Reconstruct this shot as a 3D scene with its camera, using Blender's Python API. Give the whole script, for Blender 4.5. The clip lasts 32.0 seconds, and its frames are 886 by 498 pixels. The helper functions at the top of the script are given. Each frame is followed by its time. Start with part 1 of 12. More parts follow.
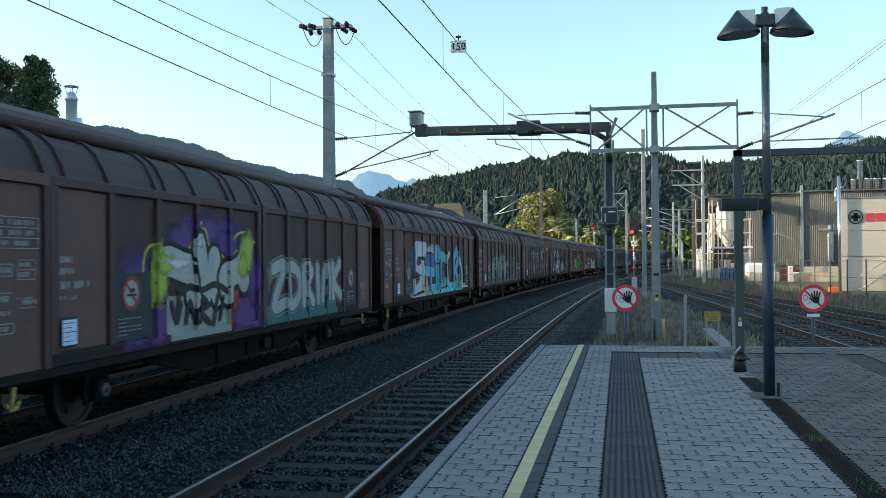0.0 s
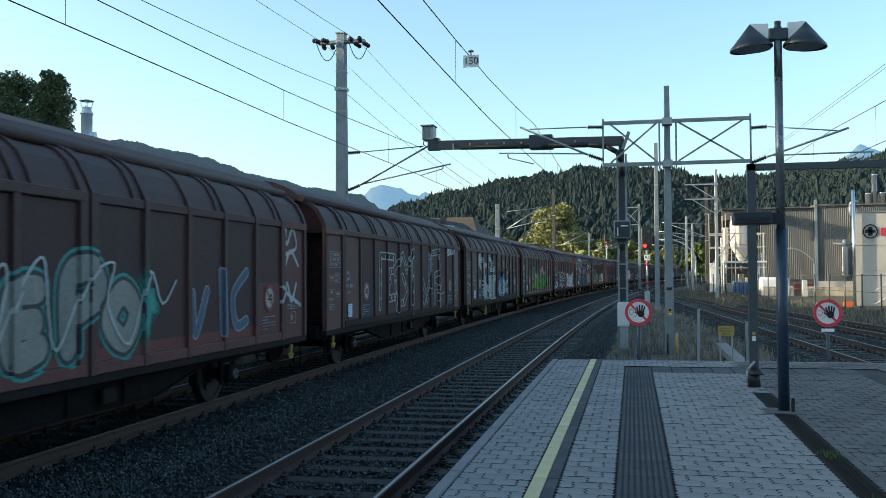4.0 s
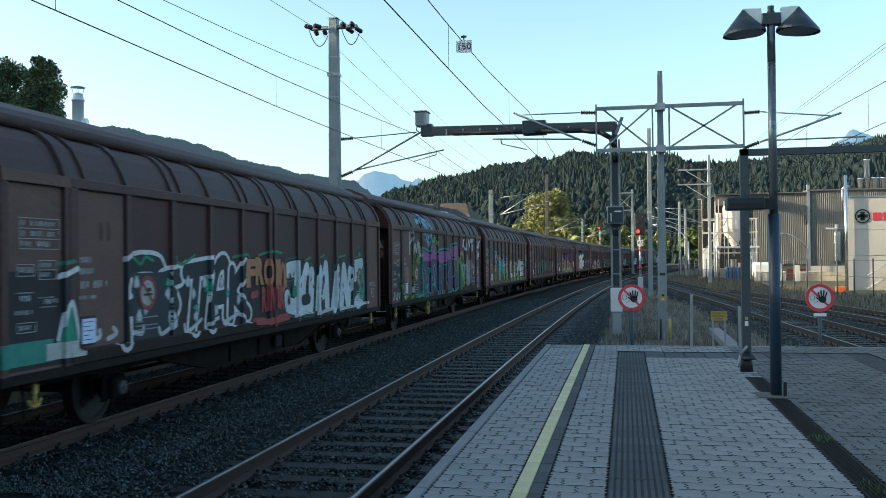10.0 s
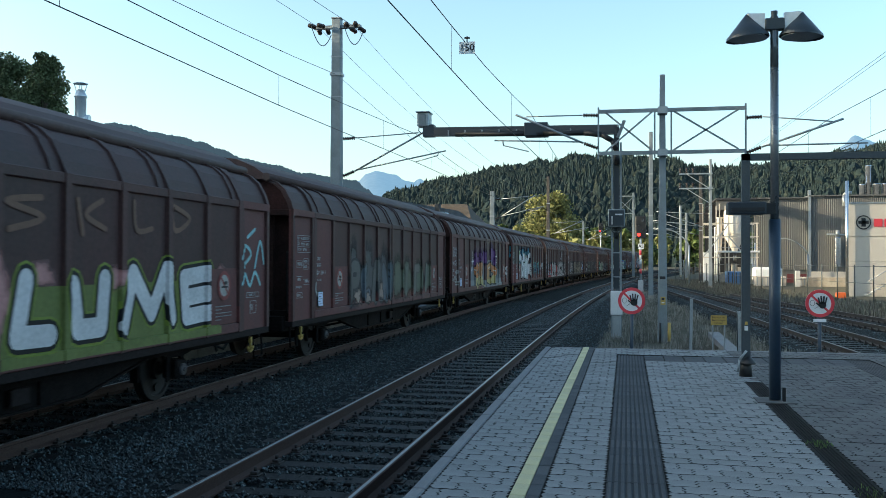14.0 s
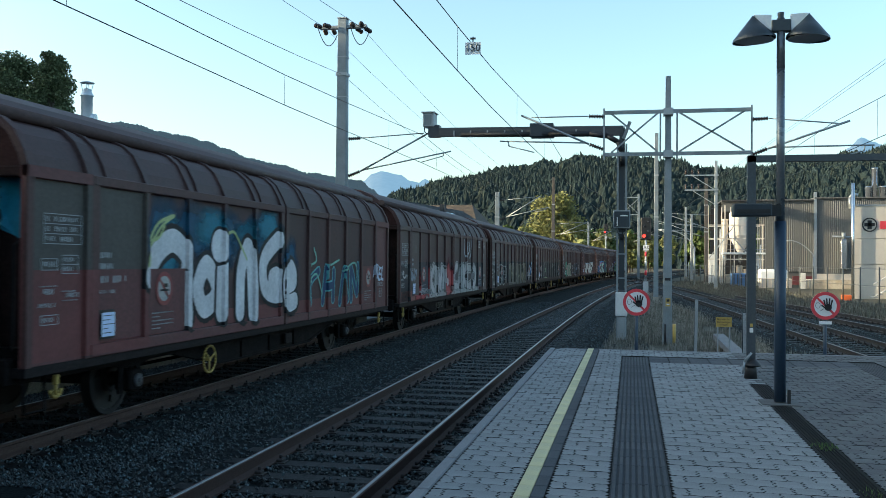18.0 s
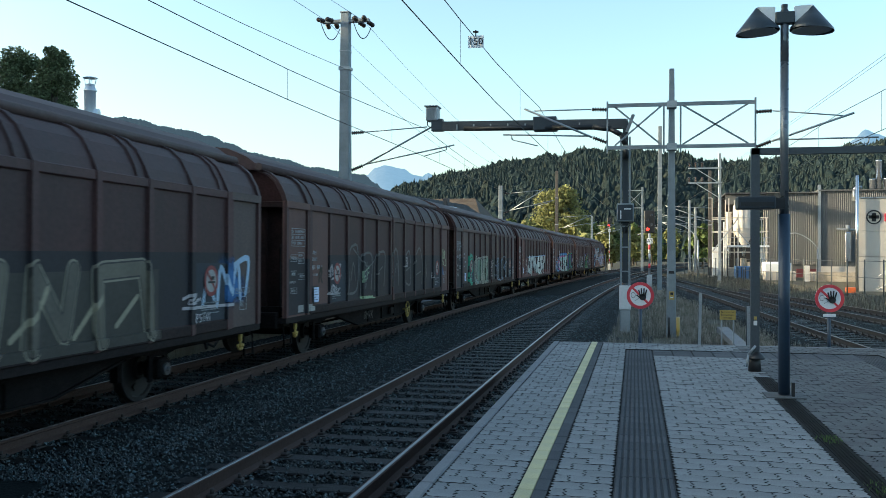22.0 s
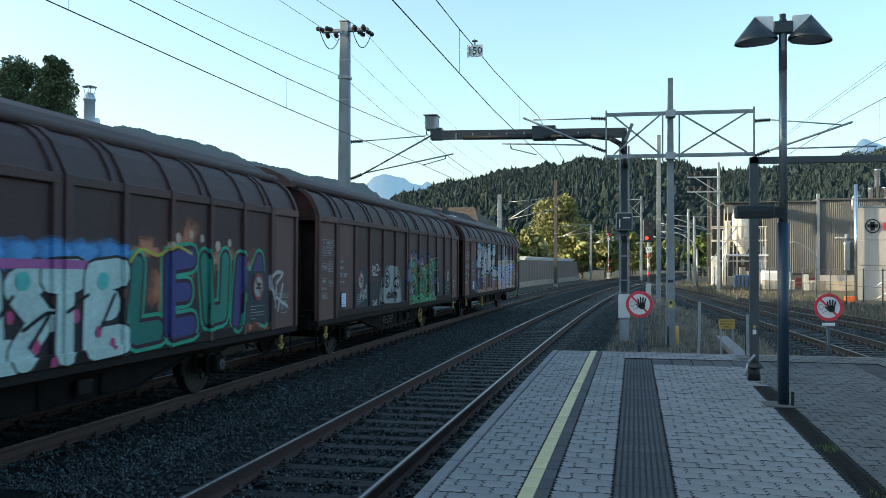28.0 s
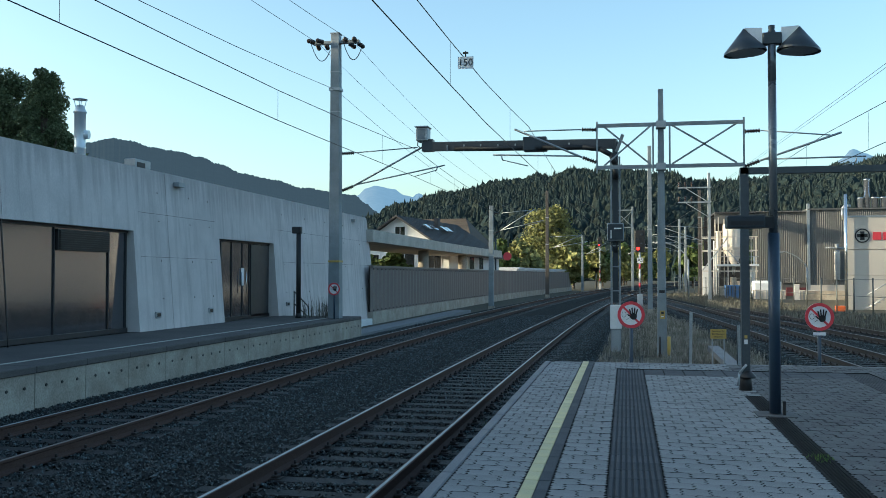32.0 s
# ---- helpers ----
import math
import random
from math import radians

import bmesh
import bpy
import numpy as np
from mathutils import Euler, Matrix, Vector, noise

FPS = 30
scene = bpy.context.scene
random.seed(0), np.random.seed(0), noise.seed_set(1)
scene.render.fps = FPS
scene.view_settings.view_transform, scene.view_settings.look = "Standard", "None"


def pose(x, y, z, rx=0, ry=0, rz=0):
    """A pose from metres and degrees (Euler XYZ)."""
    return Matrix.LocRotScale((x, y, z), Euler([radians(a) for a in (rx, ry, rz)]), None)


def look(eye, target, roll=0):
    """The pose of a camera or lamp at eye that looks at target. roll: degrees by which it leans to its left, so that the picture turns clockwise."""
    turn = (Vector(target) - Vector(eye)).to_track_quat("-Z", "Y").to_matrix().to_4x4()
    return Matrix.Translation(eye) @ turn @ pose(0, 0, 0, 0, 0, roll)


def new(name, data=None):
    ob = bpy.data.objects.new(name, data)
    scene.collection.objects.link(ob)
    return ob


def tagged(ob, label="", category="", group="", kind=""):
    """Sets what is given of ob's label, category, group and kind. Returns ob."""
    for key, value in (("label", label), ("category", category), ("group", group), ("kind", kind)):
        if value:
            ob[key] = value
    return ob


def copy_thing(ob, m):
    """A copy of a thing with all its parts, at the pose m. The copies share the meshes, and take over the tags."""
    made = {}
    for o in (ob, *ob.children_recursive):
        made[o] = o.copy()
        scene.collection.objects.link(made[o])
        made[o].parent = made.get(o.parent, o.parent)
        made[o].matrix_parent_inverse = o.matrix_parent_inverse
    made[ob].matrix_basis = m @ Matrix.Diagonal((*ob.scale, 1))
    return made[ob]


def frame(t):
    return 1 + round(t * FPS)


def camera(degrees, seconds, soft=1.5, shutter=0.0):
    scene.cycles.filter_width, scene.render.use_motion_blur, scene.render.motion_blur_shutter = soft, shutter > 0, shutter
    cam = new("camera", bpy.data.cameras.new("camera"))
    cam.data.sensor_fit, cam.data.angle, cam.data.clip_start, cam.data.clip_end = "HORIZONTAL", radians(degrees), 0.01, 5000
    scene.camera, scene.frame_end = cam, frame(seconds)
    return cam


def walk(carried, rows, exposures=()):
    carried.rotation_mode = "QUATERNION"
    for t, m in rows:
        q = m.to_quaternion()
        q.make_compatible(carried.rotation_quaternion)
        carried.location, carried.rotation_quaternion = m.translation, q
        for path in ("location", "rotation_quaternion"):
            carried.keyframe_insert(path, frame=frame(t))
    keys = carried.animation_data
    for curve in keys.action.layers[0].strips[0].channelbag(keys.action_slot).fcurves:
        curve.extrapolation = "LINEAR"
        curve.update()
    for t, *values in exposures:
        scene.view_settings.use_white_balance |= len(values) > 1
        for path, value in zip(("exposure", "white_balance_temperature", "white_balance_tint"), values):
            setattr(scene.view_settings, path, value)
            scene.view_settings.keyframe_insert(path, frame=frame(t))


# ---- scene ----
cam = camera(50.83, 32.0, soft=0.75, shutter=0.2)
EYE = (0.0, 0.0, 1.49)


def aim(yaw, pitch, roll):
    """Hand-held pose: degrees to the left of the track, upwards, and lean."""
    return pose(*EYE, 90 + pitch, 0, yaw) @ pose(0, 0, 0, 0, 0, roll)


walk(cam, [(t, aim(yaw, pitch, roll)) for t, yaw, pitch, roll in (
    (0, 10.735, 0.700, -0.488), (0.5, 10.827, 0.856, -0.300), (1, 10.907, 0.983, -0.214), (1.5, 10.989, 1.090, -0.077),
    (2, 11.115, 1.159, -0.225), (2.5, 11.255, 1.239, -0.308), (3, 11.377, 1.340, -0.360), (3.5, 11.453, 1.449, -0.393),
    (5.5, 11.538, 1.742, -0.357), (6, 11.547, 1.496, -0.411), (6.5, 11.515, 1.201, -0.374), (7, 11.471, 0.994, -0.384),
    (7.5, 11.415, 0.842, -0.379), (8, 11.355, 0.735, -0.474), (8.5, 11.309, 0.688, -0.426), (9, 11.216, 0.678, -0.486),
    (9.5, 11.160, 0.690, -0.550), (10, 11.091, 0.695, -0.565), (10.5, 11.048, 0.733, -0.590), (11, 10.981, 0.742, -0.384),
    (11.5, 10.960, 0.724, -0.291), (12, 10.970, 0.704, -0.189), (12.5, 11.000, 0.717, -0.246), (13, 11.033, 0.721, -0.238),
    (13.5, 11.089, 0.753, 0.077), (14, 11.126, 0.750, 0.156), (14.5, 11.166, 0.758, 0.166), (16.5, 11.358, 0.855, 0.212),
    (17, 11.364, 0.854, 0.192), (17.5, 11.396, 0.828, 0.281), (18, 11.430, 0.776, 0.425), (18.5, 11.445, 0.708, 0.471),
    (19, 11.472, 0.658, 0.408), (19.5, 11.495, 0.604, 0.256), (20, 11.514, 0.581, 0.180), (20.5, 11.547, 0.571, 0.107),
    (21, 11.606, 0.535, 0.093), (21.5, 11.636, 0.478, 0.154), (22, 11.642, 0.398, 0.232), (22.5, 11.643, 0.339, 0.301),
    (23, 11.634, 0.320, 0.346), (23.5, 11.620, 0.316, 0.365), (24, 11.605, 0.329, 0.314), (24.5, 11.599, 0.346, 0.256),
    (25, 11.562, 0.314, 0.263), (25.5, 11.558, 0.313, 0.248), (27.5, 11.656, 0.741, 0.183), (28, 11.586, 0.937, 0.248),
    (28.5, 11.517, 1.161, 0.170), (29, 11.414, 1.385, 0.052), (29.5, 11.308, 1.535, -0.095), (30, 11.211, 1.637, -0.119),
    (30.5, 11.131, 1.681, 0.043), (31, 11.075, 1.686, 0.068), (31.5, 11.061, 1.664, 0.042), (32, 11.076, 1.635, 0.000))], exposures=(
    (0, 1.48, 6340, -4), (3, 1.41, 6220, -4), (5.5, 1.26, 5920, -5), (6.2, 1.26, 5970, -5), (7.5, 1.45, 6250, -4), (19, 1.48, 6270, -4), (27, 1.54, 6420, -3), (29.5, 1.29, 5950, -5), (32, 1.25, 6000, -5)))

# ---- world and sun ----
SUN_EL, SUN_AZ = radians(13.0), radians(-103)   # low sun to the left of the track, a little behind
world = bpy.data.worlds.new("world")
scene.world = world
world.use_nodes = True
wn = world.node_tree
sky = wn.nodes.new("ShaderNodeTexSky")
sky.sky_type = "NISHITA"
sky.sun_disc = False
sky.sun_elevation = SUN_EL
sky.sun_rotation = SUN_AZ
sky.altitude = 600
sky.air_density = 1.0
sky.dust_density = 3.6
sky.ozone_density = 1.2
wn.links.new(sky.outputs[0], wn.nodes["Background"].inputs[0])
wn.nodes["Background"].inputs[1].default_value = 0.15
sun = new("sun", bpy.data.lights.new("sun", "SUN"))
sun.data.energy, sun.data.angle, sun.data.color = 3.2, radians(0.6), (1.0, 0.77, 0.54)
sun_way = Vector((math.sin(SUN_AZ) * math.cos(SUN_EL), math.cos(SUN_AZ) * math.cos(SUN_EL), math.sin(SUN_EL)))
sun.matrix_world = look(sun_way * 60, (0, 0, 0))

# ---- materials ----


def material(name, colour, rough=0.8, metal=0.0, vary=0.25, scale=3.0, fine=40.0, bump=0.15, other=None, island=0.0, coat=0.0, spec=0.5):
    """A surface with variation at two scales and fine relief. other: second colour of the stains."""
    m = bpy.data.materials.new(name)
    m.use_nodes = True
    nt = m.node_tree
    bsdf = nt.nodes["Principled BSDF"]
    n = nt.nodes.new
    co = n("ShaderNodeTexCoord")
    big = n("ShaderNodeTexNoise")
    big.inputs["Scale"].default_value = scale
    big.inputs["Detail"].default_value = 6
    big.inputs["Roughness"].default_value = 0.65
    small = n("ShaderNodeTexNoise")
    small.inputs["Scale"].default_value = fine
    small.inputs["Detail"].default_value = 4
    for tex in (big, small):
        nt.links.new(co.outputs["Object"], tex.inputs["Vector"])
    ramp = n("ShaderNodeValToRGB")
    c = Vector(colour)
    o = Vector(other) if other else c * (1 - vary)
    ramp.color_ramp.elements[0].position, ramp.color_ramp.elements[1].position = 0.32, 0.66
    ramp.color_ramp.elements[0].color = (*o, 1)
    ramp.color_ramp.elements[1].color = (*c, 1)
    nt.links.new(big.outputs["Fac"], ramp.inputs["Fac"])
    mul = n("ShaderNodeMixRGB")
    mul.blend_type = "MULTIPLY"
    mul.inputs["Fac"].default_value = 1.0
    span = n("ShaderNodeMapRange")
    span.inputs["From Min"].default_value, span.inputs["From Max"].default_value = 0.3, 0.7
    span.inputs["To Min"].default_value, span.inputs["To Max"].default_value = 1 - vary, 1 + vary * 0.6
    nt.links.new(small.outputs["Fac"], span.inputs["Value"])
    nt.links.new(ramp.outputs["Color"], mul.inputs["Color1"])
    nt.links.new(span.outputs["Result"], mul.inputs["Color2"])
    last = mul.outputs["Color"]
    if island:
        src = n("ShaderNodeNewGeometry") if island > 0 else n("ShaderNodeObjectInfo")
        rnd = src.outputs["Random Per Island"] if island > 0 else src.outputs["Random"]
        sp2 = n("ShaderNodeMapRange")
        sp2.inputs["To Min"].default_value, sp2.inputs["To Max"].default_value = 1 - abs(island), 1 + abs(island)
        nt.links.new(rnd, sp2.inputs["Value"])
        m2 = n("ShaderNodeMixRGB")
        m2.blend_type = "MULTIPLY"
        m2.inputs["Fac"].default_value = 1.0
        nt.links.new(last, m2.inputs["Color1"])
        nt.links.new(sp2.outputs["Result"], m2.inputs["Color2"])
        last = m2.outputs["Color"]
    nt.links.new(last, bsdf.inputs["Base Color"])
    bsdf.inputs["Metallic"].default_value = metal
    rr = n("ShaderNodeMapRange")
    rr.inputs["To Min"].default_value, rr.inputs["To Max"].default_value = max(0.03, rough - 0.12), min(1, rough + 0.12)
    nt.links.new(big.outputs["Fac"], rr.inputs["Value"])
    nt.links.new(rr.outputs["Result"], bsdf.inputs["Roughness"])
    bsdf.inputs["Coat Weight"].default_value = coat
    bsdf.inputs["Specular IOR Level"].default_value = spec
    if bump:
        b = n("ShaderNodeBump")
        b.inputs["Strength"].default_value = bump
        b.inputs["Distance"].default_value = 0.02
        nt.links.new(small.outputs["Fac"], b.inputs["Height"])
        nt.links.new(b.outputs["Normal"], bsdf.inputs["Normal"])
    return m


def glow(name, colour, strength):
    m = bpy.data.materials.new(name)
    m.use_nodes = True
    b = m.node_tree.nodes["Principled BSDF"]
    b.inputs["Base Color"].default_value = (*colour, 1)
    b.inputs["Emission Color"].default_value = (*colour, 1)
    b.inputs["Emission Strength"].default_value = strength
    return m


M = {}
M["ballast"] = material("ballast", (0.009, 0.0128, 0.0138), 0.9, vary=0.35, scale=1.2, fine=25, bump=0.8, spec=0.12)
M["stone"] = material("ballast_stone", (0.022, 0.033, 0.037), 0.42, vary=0.35, scale=2, fine=60, bump=0.5, island=0.9, spec=0.4)
span = [n for n in M["stone"].node_tree.nodes if n.type == "MAP_RANGE" and n.inputs["Value"].is_linked and n.inputs["Value"].links[0].from_node.type == "NEW_GEOMETRY"][0]
cube = M["stone"].node_tree.nodes.new("ShaderNodeMath")
cube.operation = "POWER"
cube.inputs[1].default_value = 5.5
M["stone"].node_tree.links.new(span.inputs["Value"].links[0].from_socket, cube.inputs[0])
M["stone"].node_tree.links.new(cube.outputs[0], span.inputs["Value"])
span.inputs["To Min"].default_value, span.inputs["To Max"].default_value = 0.45, 4.6
M["rail_side"] = material("rusty_rail", (0.075, 0.048, 0.041), 0.8, vary=0.3, scale=4, fine=60, bump=0.2, other=(0.072, 0.042, 0.034), spec=0.2)
# grey-brown yard rails, with the yard's shade put into the colour
M["rail_shaded"] = material("grimy_rail", (0.034, 0.028, 0.027), 0.75, vary=0.3, scale=4, fine=60, bump=0.2)
M["rail_top"] = material("worn_rail_head", (0.30, 0.31, 0.33), 0.36, 0.9, vary=0.1, scale=6, fine=80, bump=0.02)
M["rail_dull"] = material("dull_rail_head", (0.17, 0.14, 0.13), 0.45, 0.6, vary=0.15, scale=6, fine=80, bump=0.05)
M["sleeper"] = material("tarred_sleeper", (0.018, 0.018, 0.0185), 0.6, vary=0.35, scale=5, fine=45, bump=0.4, island=-0.3, spec=0.2)
M["drain"] = material("rusty_drain_grate", (0.022, 0.022, 0.023), 0.85, vary=0.35, scale=4, fine=60, bump=0.1, spec=0.1)
M["plate"] = material("rusty_plate", (0.045, 0.034, 0.03), 0.8, vary=0.3, fine=60)
M["paver"] = material("concrete_paver", (0.252, 0.262, 0.270), 0.85, vary=0.25, other=(0.182, 0.190, 0.196), scale=1.3, fine=120, bump=0.25, island=-0.07, spec=0.2)
M["paver_rest"] = material("concrete_paver_far", (0.252, 0.262, 0.270), 0.85, vary=0.25, other=(0.182, 0.190, 0.196), scale=1.3, fine=120, bump=0.25, island=0.07, spec=0.2)
# darker, dirtier pavers: the shade towards the right is put into the colour
M["paver_dim"] = material("dirty_concrete_paver", (0.146, 0.148, 0.151), 0.85, vary=0.25, scale=1.3, fine=120, bump=0.25, other=(0.088, 0.087, 0.092), island=0.08, spec=0.15)
M["paver_dark"] = material("dark_paver", (0.082, 0.088, 0.098), 0.85, vary=0.2, scale=2, fine=120, bump=0.3, island=-0.15, spec=0.2)
M["paver_yellow"] = material("yellow_paver", (0.56, 0.51, 0.29), 0.8, vary=0.22, scale=3, fine=90, bump=0.2, other=(0.46, 0.43, 0.27), island=-0.1)
M["guide_groove"] = material("guide_groove", (0.060, 0.064, 0.071), 0.9, vary=0.25, scale=2, fine=120, bump=0.3, spec=0.15)
M["joint"] = material("joint_sand", (0.016, 0.016, 0.016), 0.95, vary=0.3, fine=90, spec=0.1)
M["kerb"] = material("kerb_concrete", (0.225, 0.228, 0.24), 0.85, vary=0.2, scale=1.5, fine=60, other=(0.175, 0.178, 0.188), spec=0.25)
M["asphalt"] = material("platform_asphalt", (0.13, 0.122, 0.118), 0.9, vary=0.25, scale=0.8, fine=60, bump=0.3, other=(0.09, 0.086, 0.084), spec=0.15)
M["concrete"] = material("board_marked_concrete", (0.52, 0.525, 0.53), 0.75, vary=0.12, scale=0.6, fine=18, bump=0.08, other=(0.42, 0.425, 0.43))
M["concrete_dirty"] = material("stained_concrete", (0.44, 0.405, 0.35), 0.85, vary=0.25, scale=1.2, fine=30, bump=0.2, other=(0.25, 0.215, 0.175))
M["soil"] = material("soil", (0.105, 0.097, 0.082), 0.95, vary=0.35, scale=0.3, fine=12, bump=0.5, other=(0.095, 0.092, 0.066), spec=0.1)
M["grass"] = material("dry_grass", (0.165, 0.155, 0.135), 0.9, vary=0.3, scale=0.8, fine=20, bump=0.1, other=(0.110, 0.112, 0.09), island=0.5, spec=0.15)
M["weed"] = material("green_weed", (0.09, 0.15, 0.04), 0.8, vary=0.3, island=0.4)
M["mast"] = material("painted_mast", (0.245, 0.28, 0.31), 0.55, 0.1, vary=0.12, scale=1.5, fine=40, bump=0.06, other=(0.17, 0.195, 0.21))
M["galv"] = material("galvanised_steel", (0.38, 0.40, 0.42), 0.45, 0.6, vary=0.15, scale=4, fine=50, bump=0.05)
M["dark_steel"] = material("dark_blue_grey_steel", (0.022, 0.032, 0.045), 0.42, 0.0, vary=0.15, scale=2, fine=50, bump=0.05)
M["portal_paint"] = material("blue_grey_portal_paint", (0.055, 0.068, 0.080), 0.5, 0.0, vary=0.15, scale=2, fine=40, bump=0.03)
M["blue_post"] = material("blue_painted_post", (0.020, 0.040, 0.072), 0.4, 0.0, vary=0.12, scale=2, fine=40, bump=0.04)
M["lamp_shade"] = material("lamp_hood", (0.035, 0.045, 0.055), 0.35, 0.2, vary=0.15, scale=4, fine=60, bump=0.03)
M["white"] = material("white_enamel", (0.75, 0.76, 0.77), 0.4, vary=0.06, scale=4, fine=40, bump=0.02)
M["red"] = material("red_enamel", (0.62, 0.05, 0.07), 0.4, vary=0.1, scale=4, fine=40, bump=0.02)
M["black"] = material("black_paint", (0.015, 0.015, 0.017), 0.5, vary=0.15, fine=50, bump=0.02)
M["yellow"] = material("yellow_paint", (0.48, 0.33, 0.085), 0.5, vary=0.15, scale=4, fine=50, bump=0.04)
M["wire"] = material("tarnished_wire", (0.05, 0.05, 0.05), 0.5, 0.6, vary=0.1, bump=0)
M["porcelain"] = material("brown_insulator", (0.05, 0.035, 0.03), 0.25, vary=0.1, bump=0)
M["glass_dark"] = material("coated_glass", (0.21, 0.215, 0.235), 0.05, 0.85, vary=0.05, bump=0, coat=0.0)
M["door_frame"] = material("anthracite_frame", (0.03, 0.03, 0.033), 0.5, 0.1, vary=0.12, bump=0.02)
M["bark"] = material("bark", (0.09, 0.07, 0.05), 0.9, vary=0.3, scale=6, fine=50, bump=0.5)
M["hill_floor"] = material("forest_floor", (0.030, 0.038, 0.036), 0.95, vary=0.4, scale=0.02, fine=0.3, bump=0, spec=0)
M["leaf_sun"] = material("yellow_green_leaf", (0.22, 0.215, 0.09), 0.7, vary=0.25, scale=0.8, fine=8, bump=0, other=(0.23, 0.235, 0.08), island=0.4, spec=0.2)
M["leaf"] = material("green_leaf", (0.12, 0.16, 0.05), 0.7, vary=0.35, scale=0.8, fine=8, bump=0, island=0.45, spec=0.2)
M["leaf_dark"] = material("dark_leaf", (0.15, 0.185, 0.095), 0.75, vary=0.35, scale=0.8, fine=8, bump=0, island=0.4, spec=0.2)
M["cladding"] = material("corrugated_cladding", (0.125, 0.122, 0.118), 0.55, 0.0, vary=0.1, scale=0.4, fine=8, bump=0.03)
M["cream"] = material("cream_render", (0.58, 0.525, 0.46), 0.8, vary=0.08, scale=0.4, fine=12, bump=0.05)
M["plaster"] = material("white_plaster", (0.68, 0.69, 0.70), 0.85, vary=0.07, scale=0.6, fine=20, bump=0.05)
M["roof"] = material("roof_tiles", (0.095, 0.075, 0.06), 0.85, vary=0.25, scale=1, fine=15, bump=0.3, island=-0.2)
M["roof_dark"] = material("dark_roof", (0.045, 0.045, 0.05), 0.7, vary=0.2, scale=1, fine=15, bump=0.2)
M["steel_bright"] = material("polished_steel", (0.72, 0.74, 0.76), 0.18, 0.95, vary=0.06, scale=3, fine=30, bump=0.02)
M["chimney_steel"] = material("brushed_chimney_steel", (0.66, 0.71, 0.76), 0.32, 0.35, vary=0.06, scale=3, fine=30, bump=0.02)
M["fence_metal"] = material("noise_wall_metal", (0.21, 0.178, 0.165), 0.6, 0.1, vary=0.12, scale=0.8, fine=20, bump=0.05, spec=0.3)
M["galv_blue"] = material("weathered_post_paint", (0.16, 0.18, 0.20), 0.28, 0.45, vary=0.12, scale=3, fine=40, bump=0.02)
M["mark_line"] = material("worn_white_line", (0.5, 0.49, 0.44), 0.8, vary=0.3, scale=3, fine=40, bump=0)
M["sig_red"] = glow("signal_red", (1.0, 0.02, 0.015), 2.2)

# ---- building helpers ----


def mesh(name, bm, mat=None):
    me = bpy.data.meshes.new(name)
    bm.to_mesh(me)
    bm.free()
    if mat:
        me.materials.append(mat)
    return me


def part(name, bm, mat, parent=None, label="", smooth=False):
    """One mesh object under a thing or a part."""
    me = mesh(name, bm, mat)
    if smooth:
        me.shade_smooth()
    ob = new(name, me)
    if parent:
        ob.parent = parent
    if label:
        ob["label"] = label
    return ob


def thing(name, label, category, group="", kind="", at=None):
    ob = tagged(new(name), label, category, group, kind)
    ob.empty_display_size = 0.1
    if at is not None:
        ob.matrix_basis = at
    return ob


def box(bm, x0, y0, z0, x1, y1, z1, bevel=0.0):
    vs = [bm.verts.new(p) for p in ((x0, y0, z0), (x1, y0, z0), (x1, y1, z0), (x0, y1, z0), (x0, y0, z1), (x1, y0, z1), (x1, y1, z1), (x0, y1, z1))]
    fs = [bm.faces.new([vs[i] for i in f]) for f in ((0, 3, 2, 1), (4, 5, 6, 7), (0, 1, 5, 4), (1, 2, 6, 5), (2, 3, 7, 6), (3, 0, 4, 7))]
    if bevel:
        es = list({e for f in fs for e in f.edges})
        bmesh.ops.bevel(bm, geom=es, offset=bevel, segments=1, affect="EDGES", clamp_overlap=True)
    return vs


def boxed(*b, bevel=0.0):
    bm = bmesh.new()
    box(bm, *b, bevel=bevel)
    return bm


def rod(bm, a, b, r0, r1=None, seg=8, caps=True):
    """A round bar from a to b."""
    r1 = r0 if r1 is None else r1
    a, b = Vector(a), Vector(b)
    q = (b - a).to_track_quat("Z", "Y")
    rings = []
    for p, r in ((a, r0), (b, r1)):
        rings.append([bm.verts.new(p + q @ Vector((r * math.cos(k * math.tau / seg), r * math.sin(k * math.tau / seg), 0))) for k in range(seg)])
    for k in range(seg):
        f = bm.faces.new((rings[0][k], rings[0][(k + 1) % seg], rings[1][(k + 1) % seg], rings[1][k]))
        f.smooth = True
    if caps:
        bm.faces.new(rings[0][::-1])
        bm.faces.new(rings[1])
    return rings


def rods(points, r, seg=6):
    """One bent round bar through the points."""
    bm = bmesh.new()
    pts = [Vector(p) for p in points]
    rings = []
    for k, p in enumerate(pts):
        d = (pts[min(k + 1, len(pts) - 1)] - pts[max(k - 1, 0)]).normalized()
        ref = Vector((0, 0, 1)) if abs(d.z) < 0.9 else Vector((1, 0, 0))
        s = d.cross(ref).normalized()
        u = s.cross(d)
        rings.append([bm.verts.new(p + (s * math.cos(a * math.tau / seg) + u * math.sin(a * math.tau / seg)) * r) for a in range(seg)])
    for r0, r1 in zip(rings, rings[1:]):
        for k in range(seg):
            f = bm.faces.new((r0[k], r0[(k + 1) % seg], r1[(k + 1) % seg], r1[k]))
            f.smooth = True
    bm.faces.new(rings[0][::-1])
    bm.faces.new(rings[-1])
    return bm


